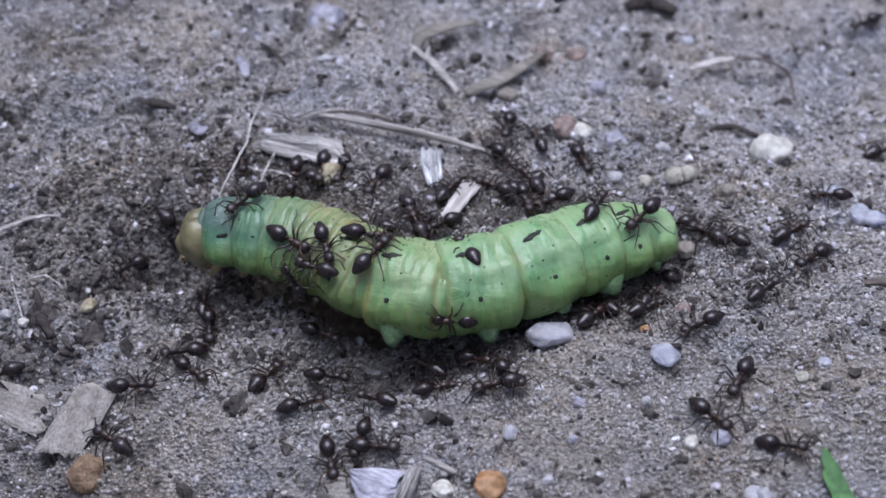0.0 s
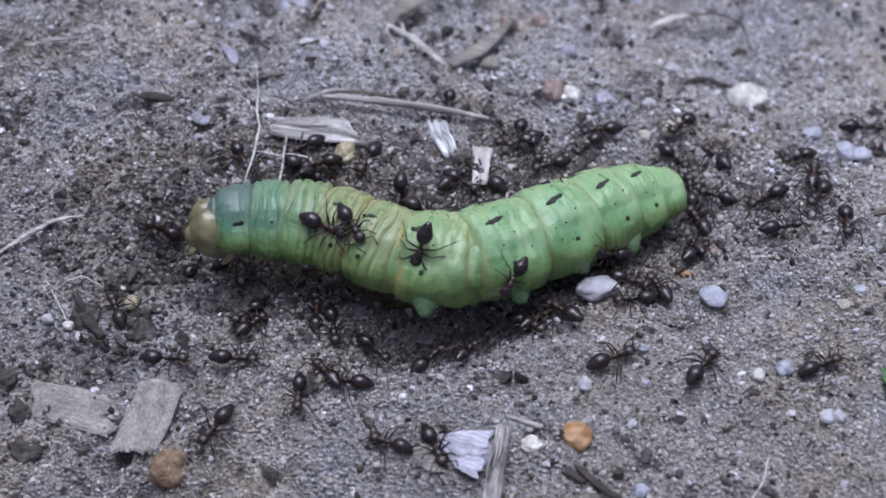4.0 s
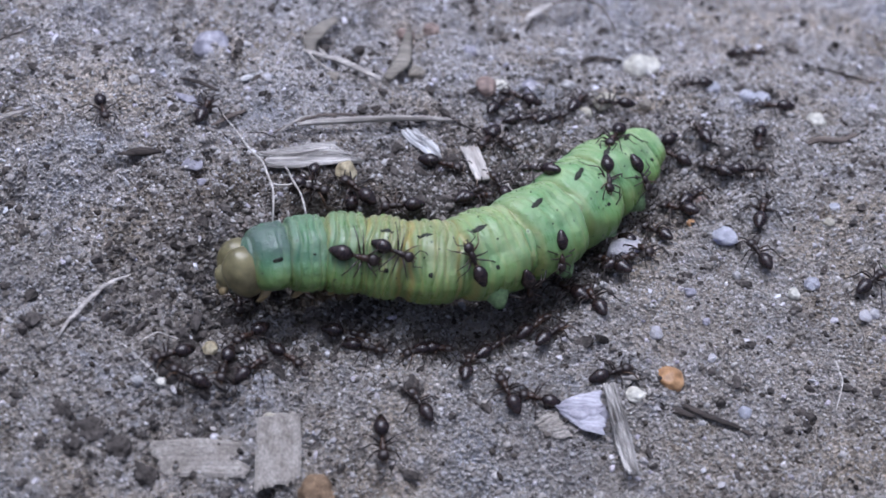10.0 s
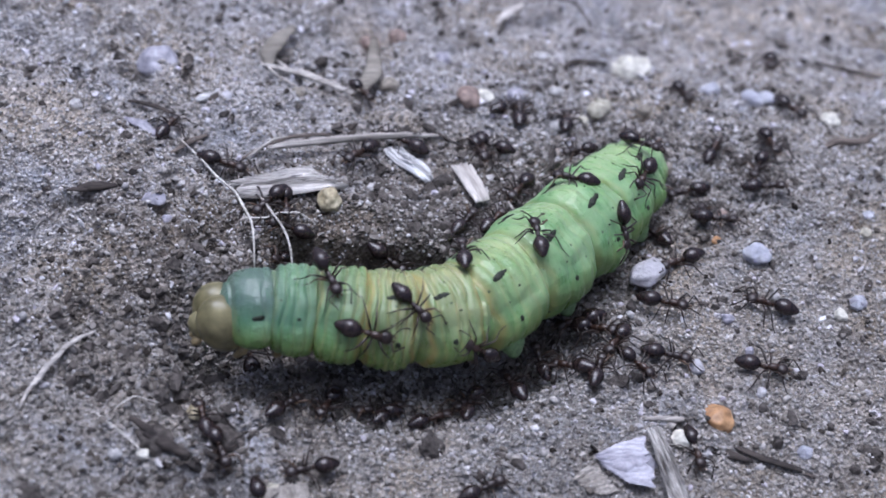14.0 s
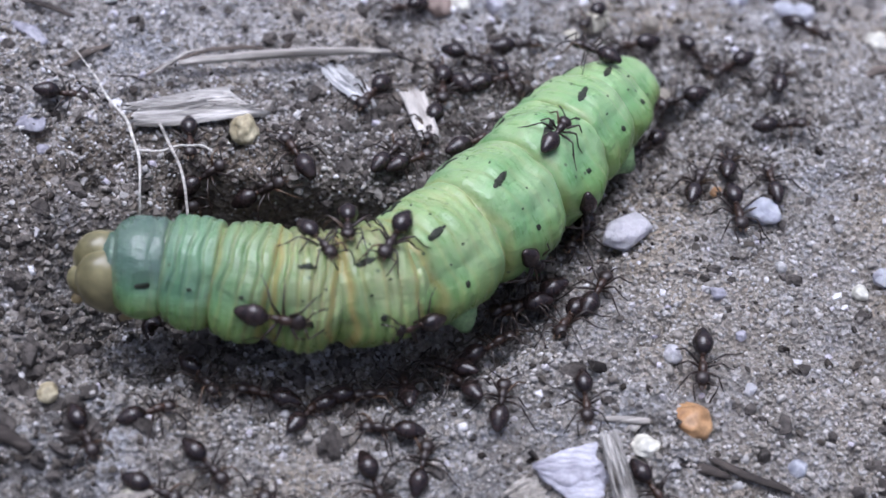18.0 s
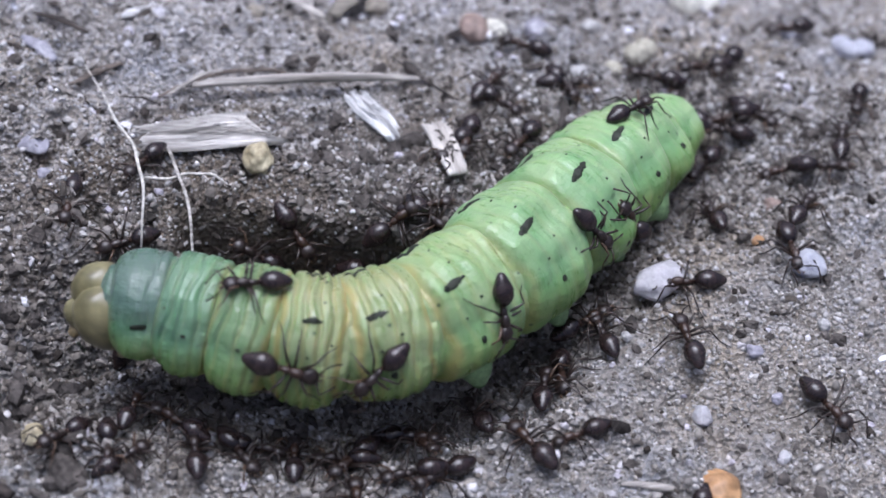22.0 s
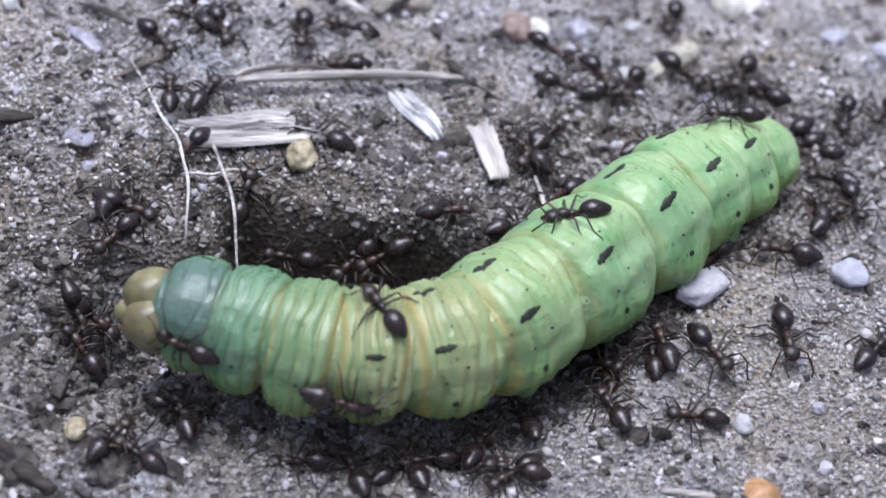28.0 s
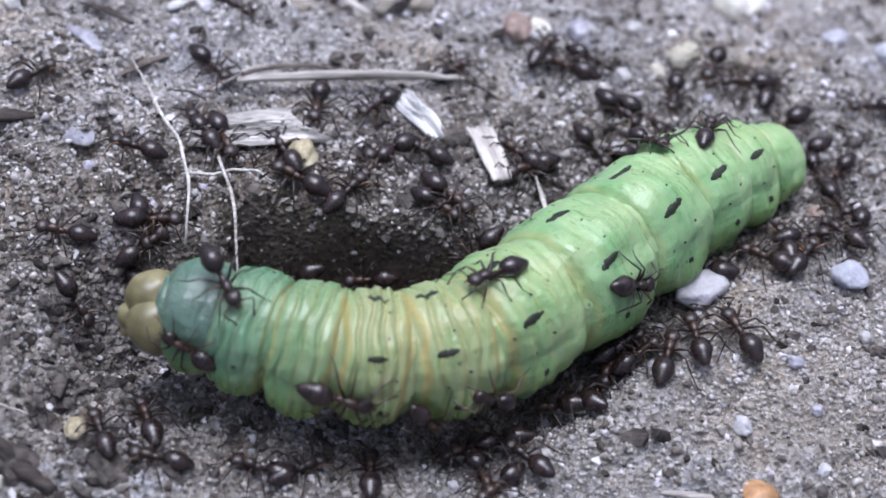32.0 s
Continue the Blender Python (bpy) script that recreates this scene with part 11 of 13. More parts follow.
    go(ants[42], keys((0, 4.9, -8.0, -2.28, -15, 13, 153), (1, -0.9, -11.8, -3.16, 9, 24, 127), (1.5, -0.3, -12.8, -2.60, 15, 24, -173), (2, 0.3, -13.8, -2.33, 10, 3, -120), (4, -4.1, -14.3, -2.86, -2, -2, 180), (6, -8.5, -14.9, -3.24, -6, -5, 119), (7, -5.5, -16.2, -3.22, -9, -7, 113), (7.33, -4.8, -15.9, -3.07, -10, -7, 131), (7.5, -4.4, -15.8, -3.01, -7, 3, -167), (7.67, -4.0, -15.6, -2.95, 4, 5, -104), (8, -3.2, -15.4, -2.86, 7, 6, -87), (8.5, -2.1, -15.0, -2.66, 8, -1, -36), (9, -1.0, -14.6, -2.50, 1, -8, 16), (10, -2.0, -13.4, -2.78, -11, 8, 67), (11, -0.3, -10.5, -3.55, -13, 5, 56), (12, -1.5, -11.3, -3.42, -9, 17, 73), (13, -1.3, -14.5, -2.57, -7, 3, 130), (13.5, -2.1, -13.0, -2.83, 6, -3, 172), (14, -2.9, -11.4, -3.48, 12, -8, -146), (15.5, -3.5, -11.6, -3.43, 0, -16, -84), (17, -4.1, -11.8, -3.38, -11, -8, -22), (18, -4.1, -11.8, -3.40, -12, -5, -10), (19, -6.2, -11.9, -3.42, -7, -5, -42), (20, -5.5, -15.9, -3.17, 10, 4, -52), (21.5, -8.8, -12.8, -3.19, 1, 0, -61), (23, -12.2, -9.6, -3.34, -8, -3, -70), (25, -8.1, -5.2, -2.67, -10, -10, -34), (26.5, -9.5, -4.6, -3.02, -27, 34, 24), (28, -11.1, -4.4, -3.75, 0, 34, 111), (29, -10.0, -5.5, -2.73, 13, 9, 172), (30, -11.4, -4.3, -3.90, 15, 34, 129), (30.5, -13.3, -3.0, -4.80, -2, 11, 80), (31, -15.3, -1.7, -4.05, 27, -18, 40), (31.5, -13.2, -3.1, -4.80, -4, 9, 71), (32, -11.0, -4.5, -3.69, -1, 34, 108)))
    go(ants[43], keys((0, 25.2, -9.6, 0.86, 7, -2, -29), (2.5, 22.3, -10.8, 0.48, 4, -9, 22), (5, 19.3, -12.1, 0.05, -3, -9, 74), (5.33, 19.1, -12.9, -0.07, -3, -7, 77), (5.44, 19.1, -13.1, -0.12, -10, -0, 133), (5.56, 19.0, -13.4, -0.16, -8, 9, -171), (5.67, 18.9, -13.6, -0.21, 1, 12, -114), (6, 18.7, -14.4, -0.36, 2, 11, -110), (6.33, 19.1, -13.7, -0.21, 4, 12, -100), (6.44, 19.2, -13.5, -0.16, 10, 5, -50), (6.56, 19.3, -13.2, -0.11, 9, -3, -1), (6.67, 19.4, -13.0, -0.06, 2, -8, 48), (7, 19.8, -12.3, 0.07, -0, -10, 59), (8, 15.8, -9.7, 0.08, -9, 1, 125), (9, 11.8, -7.0, -0.18, 3, 11, -169), (9.5, 11.5, -6.4, -0.26, -2, 14, 155), (10, 11.1, -5.8, -0.44, -9, 13, 119), (11, 10.8, -5.7, -0.53, -10, 14, 117), (11.5, 11.9, -6.3, -0.18, -12, 5, 56), (12, 13.0, -7.0, 0.02, 1, -9, -3), (12.33, 13.1, -6.2, 0.05, -0, -5, -9), (12.44, 13.2, -5.9, 0.04, 9, -2, -63), (12.56, 13.2, -5.6, 0.04, 12, 7, -115), (12.67, 13.3, -5.4, 0.03, 7, 16, -169), (13, 13.4, -4.6, -0.03, 8, 12, -176), (14, 14.9, -4.4, 0.25, 6, 10, -174), (17, 10.5, -3.9, -0.93, 17, 9, -155), (19, 10.1, -4.0, -1.02, 16, -11, -93), (19.5, 10.1, -3.7, -1.12, -8, 46, -63), (20, 9.9, -3.4, 0.31, 99, 57, 52), (20.5, 11.5, -4.1, -0.63, 38, 24, 19), (21, 13.0, -4.8, -0.09, -8, -13, 2), (21.33, 13.3, -4.9, -0.00, -9, -14, 16), (21.5, 13.4, -5.0, 0.03, -13, 1, 84), (21.67, 13.5, -5.1, 0.07, -0, 9, 154), (22, 13.8, -5.2, 0.11, 1, 11, 167), (22.5, 15.6, -4.1, 0.37, -7, 10, 111), (23, 17.5, -3.1, 0.53, -10, 0, 55), (24, 17.1, -2.2, 0.36, -10, 12, 92), (25, 16.7, -1.4, 0.06, 0, 19, 131), (28, 17.6, -2.9, 0.53, 1, 10, 149), (29, 16.8, -2.3, 0.28, -3, 15, 125), (30, 16.6, -2.7, 0.33, 0, 14, 139), (31, 16.5, -2.9, 0.34, -2, 13, 130), (32, 16.5, -2.9, 0.34, -2, 13, 130)))
    go(ants[44], keys((0, 7.2, 7.8, 0.58, -0, 1, -40), (0.5, 6.9, 6.8, 0.58, -1, 2, -76), (1, 6.7, 5.9, 0.53, -4, 3, -111), (5, 9.1, 7.7, 0.52, -5, -1, -151), (6, 10.1, 7.1, 0.39, -10, -2, -152), (8, 7.3, 6.4, 0.54, -5, -1, -158), (8.5, 6.2, 7.0, 0.60, -1, -1, 154), (9, 5.1, 7.5, 0.60, 0, -0, 105), (10, 4.6, 3.6, 0.41, 1, -7, 102), (11, 6.4, 5.6, 0.51, 1, -5, 114), (11.5, 6.3, 5.9, 0.55, -3, -4, 168), (12, 6.2, 6.1, 0.56, -3, 1, -138), (12.5, 9.0, 5.7, 0.30, 15, -19, -108), (13, 11.8, 5.2, 3.71, 15, -33, -73), (13.5, 13.3, 4.5, 4.62, 3, -19, -60), (14, 15.0, 3.5, 4.71, -1, -5, -50), (15.33, 14.4, 4.3, 4.71, -1, -3, -47), (15.78, 14.3, 4.6, 4.64, -6, -0, 10), (16.22, 14.1, 4.9, 4.56, -6, 5, 67), (16.67, 13.9, 5.2, 4.49, -2, 9, 125), (18, 13.3, 6.1, 4.46, 0, 7, 128), (18.5, 12.6, 6.1, 2.70, -58, 27, 81), (19, 11.8, 6.1, 0.94, -112, -0, 40), (20, 10.9, 5.2, 0.90, -112, -0, 40), (20.5, 10.9, 4.2, 2.89, -66, 3, 42), (21, 11.0, 3.1, 4.89, -20, 3, 46), (22, 12.7, 3.6, 4.89, -5, -2, 28), (23, 13.2, 2.4, 4.66, 15, 12, 1), (24, 13.1, 1.4, 4.40, 19, 22, -7), (24.5, 11.7, 1.2, 5.16, 9, 18, 36), (25, 10.2, 1.1, 5.01, -7, 6, 76), (26.5, 9.9, 1.7, 2.90, -60, 13, 54), (28, 9.7, 2.4, 0.80, -112, 0, 36), (29, 9.9, 2.5, 0.80, -112, 0, 35), (29.5, 10.3, 2.1, 2.71, -66, -39, -2), (30, 10.7, 1.7, 4.61, 3, -28, -65), (32, 10.7, 1.7, 4.61, 3, -28, -65)))
    go(ants[45], keys((0, 6.9, 10.2, 0.54, 2, 1, 138), (1, 10.9, 12.1, 0.41, -0, 4, 77), (2, 14.9, 14.0, 0.18, -5, 3, 16), (3, 16.4, 14.3, 0.12, -6, 0, -3), (3.5, 17.2, 14.5, 0.09, -4, -6, -62), (4, 17.9, 14.7, 0.06, 3, -7, -122), (5, 19.4, 15.0, -0.01, 5, -5, -142), (5.67, 17.5, 16.5, -0.19, 3, -6, -117), (6, 16.6, 17.3, -0.28, -5, -5, -67), (6.33, 15.6, 18.0, -0.38, -9, 1, -18), (7, 13.7, 19.6, -0.57, -9, 3, 7), (8.5, 11.7, 17.6, -0.20, -1, 8, 74), (10, 9.7, 15.6, 0.10, 6, 3, 141), (12, 4.1, 12.6, 0.44, 3, 1, 153), (12.5, 2.8, 13.2, 0.42, 3, -1, -171), (13, 1.4, 13.8, 0.40, 2, -3, -134), (14, -3.7, 10.6, 0.58, 0, -1, -149), (15.5, -3.8, 7.0, 0.55, -1, 4, -119), (17, -3.9, 3.5, 0.32, 2, 7, -89), (17.33, -4.2, 3.6, 0.36, -0, 9, -104), (17.5, -4.4, 3.7, 0.36, -6, 5, -171), (17.67, -4.5, 3.8, 0.36, -4, -2, 122), (18, -4.8, 3.9, 0.36, -3, -5, 107), (20, -2.6, 2.7, 0.31, -2, -26, 67), (22, -0.3, 1.4, 0.02, 27, -34, 17), (22.5, 2.3, 3.1, 0.44, 24, -19, -30), (23, 4.9, 4.8, 0.51, 0, 5, -67), (24, 4.3, 4.5, 0.50, -0, 4, -80), (24.33, 4.8, 5.7, 0.58, -1, 9, -95), (24.5, 5.1, 6.3, 0.59, -2, 6, -163), (24.67, 5.4, 6.9, 0.60, -0, 5, 130), (25, 5.9, 8.1, 0.60, 0, 0, 116), (26.5, -0.2, 7.8, 0.58, -1, -0, 131), (28, -6.2, 7.5, 0.55, -2, -1, 147), (29, -6.7, 8.4, 0.57, 0, -2, 87), (29.5, -5.8, 7.1, 0.54, -1, -1, 122), (30, -4.9, 5.9, 0.49, -3, -1, 157), (31, -2.7, 6.1, 0.52, -2, 1, -159), (32, -2.7, 6.1, 0.52, -2, 1, -159)))
    go(ants[46], keys((0, 9.2, 8.1, 0.54, -3, -0, -135), (2, 10.5, 10.3, 0.50, 0, -2, -144), (5, 11.0, 10.2, 0.48, -2, -2, -119), (7, 13.5, 10.8, 0.37, -3, -2, -133), (8, 15.1, 10.9, 0.26, -7, -1, -139), (8.67, 14.0, 11.3, 0.35, -4, 0, -124), (9, 13.5, 11.5, 0.37, -3, 3, -57), (9.33, 13.0, 11.6, 0.39, -0, 4, 11), (10, 12.0, 12.0, 0.39, -3, 3, 25), (11, 11.4, 14.4, 0.19, -6, -2, -32), (11.5, 14.1, 14.9, 0.09, -7, 2, 3), (12, 16.8, 15.4, -0.02, -5, 5, 38), (13, 11.4, 17.4, -0.17, -7, 4, 19), (14, 10.3, 15.6, 0.08, -6, 3, 20), (17, 12.4, 15.4, 0.06, -6, -3, -35), (17.5, 14.7, 15.1, 0.06, -2, -6, -84), (18, 17.0, 14.7, 0.06, 4, -5, -134), (19, 15.4, 11.8, 0.27, -3, -2, -143), (19.5, 14.3, 11.0, 0.32, -4, 3, -84), (20, 13.2, 10.3, 0.36, 0, 5, -24), (21, 16.2, 12.4, 0.23, -1, 1, -25), (21.33, 16.5, 12.3, 0.23, -0, 1, -27), (21.44, 16.6, 12.2, 0.23, -2, 0, -85), (21.56, 16.8, 12.2, 0.22, -2, -1, -143), (21.67, 16.9, 12.1, 0.22, -1, -2, 159), (22, 17.2, 12.0, 0.21, -2, -2, 157), (22.5, 12.9, 10.7, 0.41, 0, -1, 135), (23, 8.7, 9.5, 0.55, 1, 1, 112), (23.67, 8.8, 9.7, 0.55, 1, 1, 87), (24, 8.8, 9.8, 0.55, -1, 1, 39), (24.33, 8.8, 9.9, 0.55, -2, -0, -9), (25, 8.9, 10.0, 0.53, -2, -0, -34), (26.5, 8.0, 8.6, 0.58, 0, -0, 6), (28, 7.1, 7.2, 0.58, 2, -0, 46), (28.33, 6.2, 8.4, 0.60, 1, -1, 63), (28.5, 5.7, 9.1, 0.58, 1, -2, 126), (28.67, 5.2, 9.7, 0.57, 1, -3, -171), (29, 4.2, 10.9, 0.52, 2, -1, -153), (29.5, 2.1, 9.6, 0.57, 1, -1, 152), (30, -0.1, 8.3, 0.58, -0, -0, 98), (31, -0.7, 6.2, 0.55, -2, -1, 139), (32, -0.7, 6.2, 0.55, -2, -1, 139)))
    go(ants[47], keys((0, -15.7, -0.8, -3.33, 30, 11, -4), (1, -14.5, -0.9, -3.59, 13, 38, -57), (2, -13.3, -1.1, -3.67, -27, 32, -125), (3.5, -17.4, -4.3, -4.30, -10, 13, -115), (5, -16.9, -7.7, -3.23, 1, -6, -106), (5.5, -15.8, -8.9, -3.08, -4, -2, -62), (6, -14.7, -10.2, -3.00, -5, 3, -17), (7, -17.0, -15.5, -3.94, 16, 7, -38), (8, -16.8, -14.3, -3.57, 14, -8, 15), (11, -18.1, -10.6, -2.98, 1, -2, 42), (14, -20.0, -9.7, -2.97, 3, -1, 87), (16, -17.6, -10.6, -2.94, 3, -0, 50), (18, -15.2, -11.4, -2.98, 4, 1, 13), (18.5, -15.6, -11.0, -2.91, 0, -1, -45), (19, -15.9, -10.5, -2.96, -0, -1, -104), (20, -14.7, -8.1, -3.23, -6, -3, -60), (20.33, -15.2, -7.9, -3.24, -5, -2, -51), (20.44, -15.3, -7.9, -3.25, -6, 3, -0), (20.56, -15.4, -7.8, -3.25, -2, 6, 51), (20.67, -15.6, -7.8, -3.26, 3, 6, 102), (21, -16.0, -7.6, -3.25, 3, 5, 111), (22, -15.2, -7.7, -3.23, -1, 5, 65), (23, -16.1, -7.1, -3.27, -1, 2, 73), (23.33, -16.0, -7.1, -3.31, -0, 4, 90), (23.5, -15.9, -7.1, -3.31, 2, 3, 154), (23.67, -15.8, -7.1, -3.31, 2, 0, -142), (24, -15.6, -7.1, -3.27, 1, -1, -125), (24.5, -14.6, -2.5, -4.54, 3, 19, -98), (25, -14.2, 0.3, -1.80, 27, 34, -64), (26.5, -16.0, 0.8, -0.84, -7, 31, -107), (28, -17.8, 1.3, -0.40, -27, 16, -143), (28.5, -18.9, -0.1, -1.57, -12, 64, -75), (29, -19.9, -1.6, -1.89, 28, 27, 15), (30, -18.5, 0.2, -1.31, 31, 2, 13), (30.33, -19.0, 0.2, -1.14, 30, 2, 9), (30.44, -19.2, 0.2, -1.06, 14, 24, -44), (30.56, -19.4, 0.3, -0.99, -16, 23, -105), (30.67, -19.6, 0.3, -0.91, -30, -1, -157), (31, -20.2, 0.3, -0.69, -30, -1, -162), (32, -20.4, 1.6, -0.22, -12, -4, 163)))
    go(ants[48], keys((0, -3.6, -6.6, 3.74, -54, 6, 170), (1, -3.6, -6.6, 3.74, -54, 6, 170), (2, -4.3, -6.6, 3.91, -49, 7, 165), (3, -3.2, -5.3, 2.89, 5, 5, 168), (4, -2.2, -4.0, 1.87, 58, 2, 168), (5, -1.2, -2.7, 0.84, 112, 0, 166), (6, -0.9, -2.8, 0.84, 112, 0, 168), (7, -1.1, -3.5, 0.83, 112, 0, -180), (7.33, -0.9, -4.9, 1.96, 69, -11, -149), (7.67, -0.8, -6.2, 3.10, 26, 3, -119), (8, -0.6, -7.6, 4.23, -10, 32, -104), (9, 0.7, -8.4, 3.70, 2, 50, -73), (9.33, 0.0, -8.8, 4.00, -10, 49, -90), (9.5, -0.4, -8.9, 4.03, -50, 6, -161), (9.67, -0.7, -9.0, 4.06, -27, -45, 139), (10, -1.6, -9.0, 3.93, -21, -49, 124), (11, -0.7, -9.1, 4.15, 28, -37, 59), (12, 0.9, -8.4, 4.63, 28, -18, 58), (12.5, 1.8, -7.9, 4.81, 30, -12, 50), (13, 2.6, -7.2, 4.66, 34, -6, 43), (14, 2.8, -5.3, 5.07, 7, -8, 80), (15, 2.2, -6.3, 5.23, 6, -7, 107), (15.5, 1.9, -6.8, 5.16, -9, -7, 152), (16, 1.6, -7.3, 5.09, -19, 3, -165), (17, 0.9, -8.3, 4.81, -26, 6, -138), (17.5, -0.9, -8.5, 5.07, -15, 6, -133), (18, -2.8, -8.7, 4.90, -5, 7, -128), (18.5, -3.6, -10.0, 4.70, -23, 19, -135), (19, -4.4, -11.0, 3.82, -38, 30, -144), (20, -4.4, -11.5, 3.38, -35, 44, -130), (21, -4.3, -11.7, 3.02, -52, 42, -146), (22, -4.6, -11.6, 2.65, -65, 36, -157), (23, -4.5, -11.6, 2.73, -54, 47, -146), (24, -4.2, -11.6, 2.24, -56, 57, -144), (24.5, -4.3, -11.8, 1.52, -95, 23, -164), (25, -4.4, -11.7, 0.85, -111, -12, -174), (26.5, -5.8, -9.1, 0.88, -179, 2, 178), (28, -7.2, -6.6, 0.91, 112, -0, 163), (28.33, -7.6, -6.3, -0.24, 83, 38, 127), (28.67, -8.0, -5.9, -1.39, 22, 39, 61), (29, -8.3, -5.6, -2.54, -10, 3, 23), (29.5, -6.2, -1.7, -16.36, 8, -7, 10), (30, -4.1, 2.3, -0.02, 30, -17, -4), (30.33, -4.8, 2.7, 0.21, 19, -28, 23), (30.5, -5.2, 2.9, 0.23, -7, -32, 74), (30.67, -5.5, 3.1, 0.26, -27, -18, 120), (31, -6.2, 3.5, 0.28, -31, -4, 143), (31.5, -5.6, 3.5, 0.31, -12, -11, 93), (32, -5.0, 3.5, 0.26, 3, -11, 42)))
    go(ants[49], keys((0, -0.2, -4.3, 4.96, -9, 4, 9), (1, -0.2, -4.3, 4.96, -9, 4, 9), (1.5, 1.2, -3.2, 2.86, -60, -3, 18), (2, 2.6, -2.1, 0.77, -112, -0, 29), (3.5, 7.2, 0.4, 2.76, -70, 3, 36), (5, 11.9, 2.9, 4.75, -28, 1, 44), (5.5, 11.6, 3.7, 2.81, -70, 1, 41), (6, 11.4, 4.6, 0.87, -112, -0, 39), (6.33, 12.8, 3.2, 1.74, -67, -4, 8), (6.67, 14.2, 1.8, 2.62, -25, 14, -17), (7, 15.6, 0.4, 3.50, 14, 44, -26), (8, 16.2, 0.9, 2.73, 41, 51, -4), (8.5, 13.0, 1.2, 5.05, 18, 42, 48), (9, 9.6, 2.1, 4.53, -21, 18, 79), (9.33, 10.8, 2.4, 4.73, -13, 26, 104), (9.5, 11.4, 2.6, 4.83, 8, 25, 159), (9.67, 12.0, 2.8, 4.93, 20, 9, -151), (10, 13.4, 3.0, 4.77, 11, -3, -129), (10.5, 12.1, 3.5, 4.69, 29, -5, -131), (11, 11.1, 3.8, 4.09, 44, -8, -132), (11.5, 11.4, 2.6, 4.96, 20, -16, -173), (12, 12.0, 1.2, 4.91, -4, -16, 144), (12.5, 11.7, 2.9, 4.97, -2, 1, 126), (13, 11.7, 4.4, 4.40, -9, 19, 108), (13.5, 12.4, 2.6, 5.06, 3, 21, 170), (14, 13.3, 0.7, 4.28, -35, 4, -133), (15.5, 13.7, 0.8, 4.35, -37, -38, -161), (17, 14.0, 1.0, 4.30, 3, -61, 129), (17.33, 12.3, 2.0, 3.14, -30, -23, 114), (17.67, 10.7, 3.0, 1.99, -68, 2, 82), (18, 9.0, 4.0, 0.83, -112, -0, 42), (19, 7.9, 3.2, 0.80, -112, 0, 41), (19.33, 8.7, 1.4, 1.69, -57, 1, 23), (19.67, 9.6, -0.4, 2.58, -4, 16, 13), (20, 10.5, -2.2, 3.47, 54, 33, 20), (20.5, 11.5, -2.2, 2.38, 78, 36, 29), (21, 12.1, -1.8, 1.25, 83, 39, 39), (21.33, 11.6, -2.1, 1.85, 98, 21, 56), (21.5, 11.4, -2.2, 2.16, 70, -32, 69), (21.67, 11.2, -2.4, 2.48, -12, -56, 142), (22, 10.6, -2.5, 3.07, -46, -55, -177), (22.33, 9.3, -1.0, 2.31, 13, -26, 173), (22.67, 7.9, 0.5, 1.54, 60, -1, -168), (23, 6.5, 1.9, 0.77, 112, 0, -138), (24, 6.8, 1.7, 0.77, 112, 0, -138), (24.33, 8.2, 0.1, 1.12, 137, 23, 178), (24.67, 9.6, -1.5, 1.47, 138, 56, 130), (25, 11.1, -3.2, 1.81, 69, 64, 19), (26, 10.8, -1.3, 1.48, 157, 47, 65), (27, 10.4, 0.7, 1.14, -157, 18, 59), (28, 10.1, 2.6, 0.81, -112, 0, 35), (29, 11.0, 3.1, 0.83, -112, -0, 33), (30, 11.6, 3.5, 0.84, -112, -0, 31), (30.5, 11.5, 4.5, 0.32, -49, -7, 1), (31, 11.4, 5.4, -0.21, 11, 17, -19), (32, 12.2, 5.9, -0.24, 15, 13, -2)))
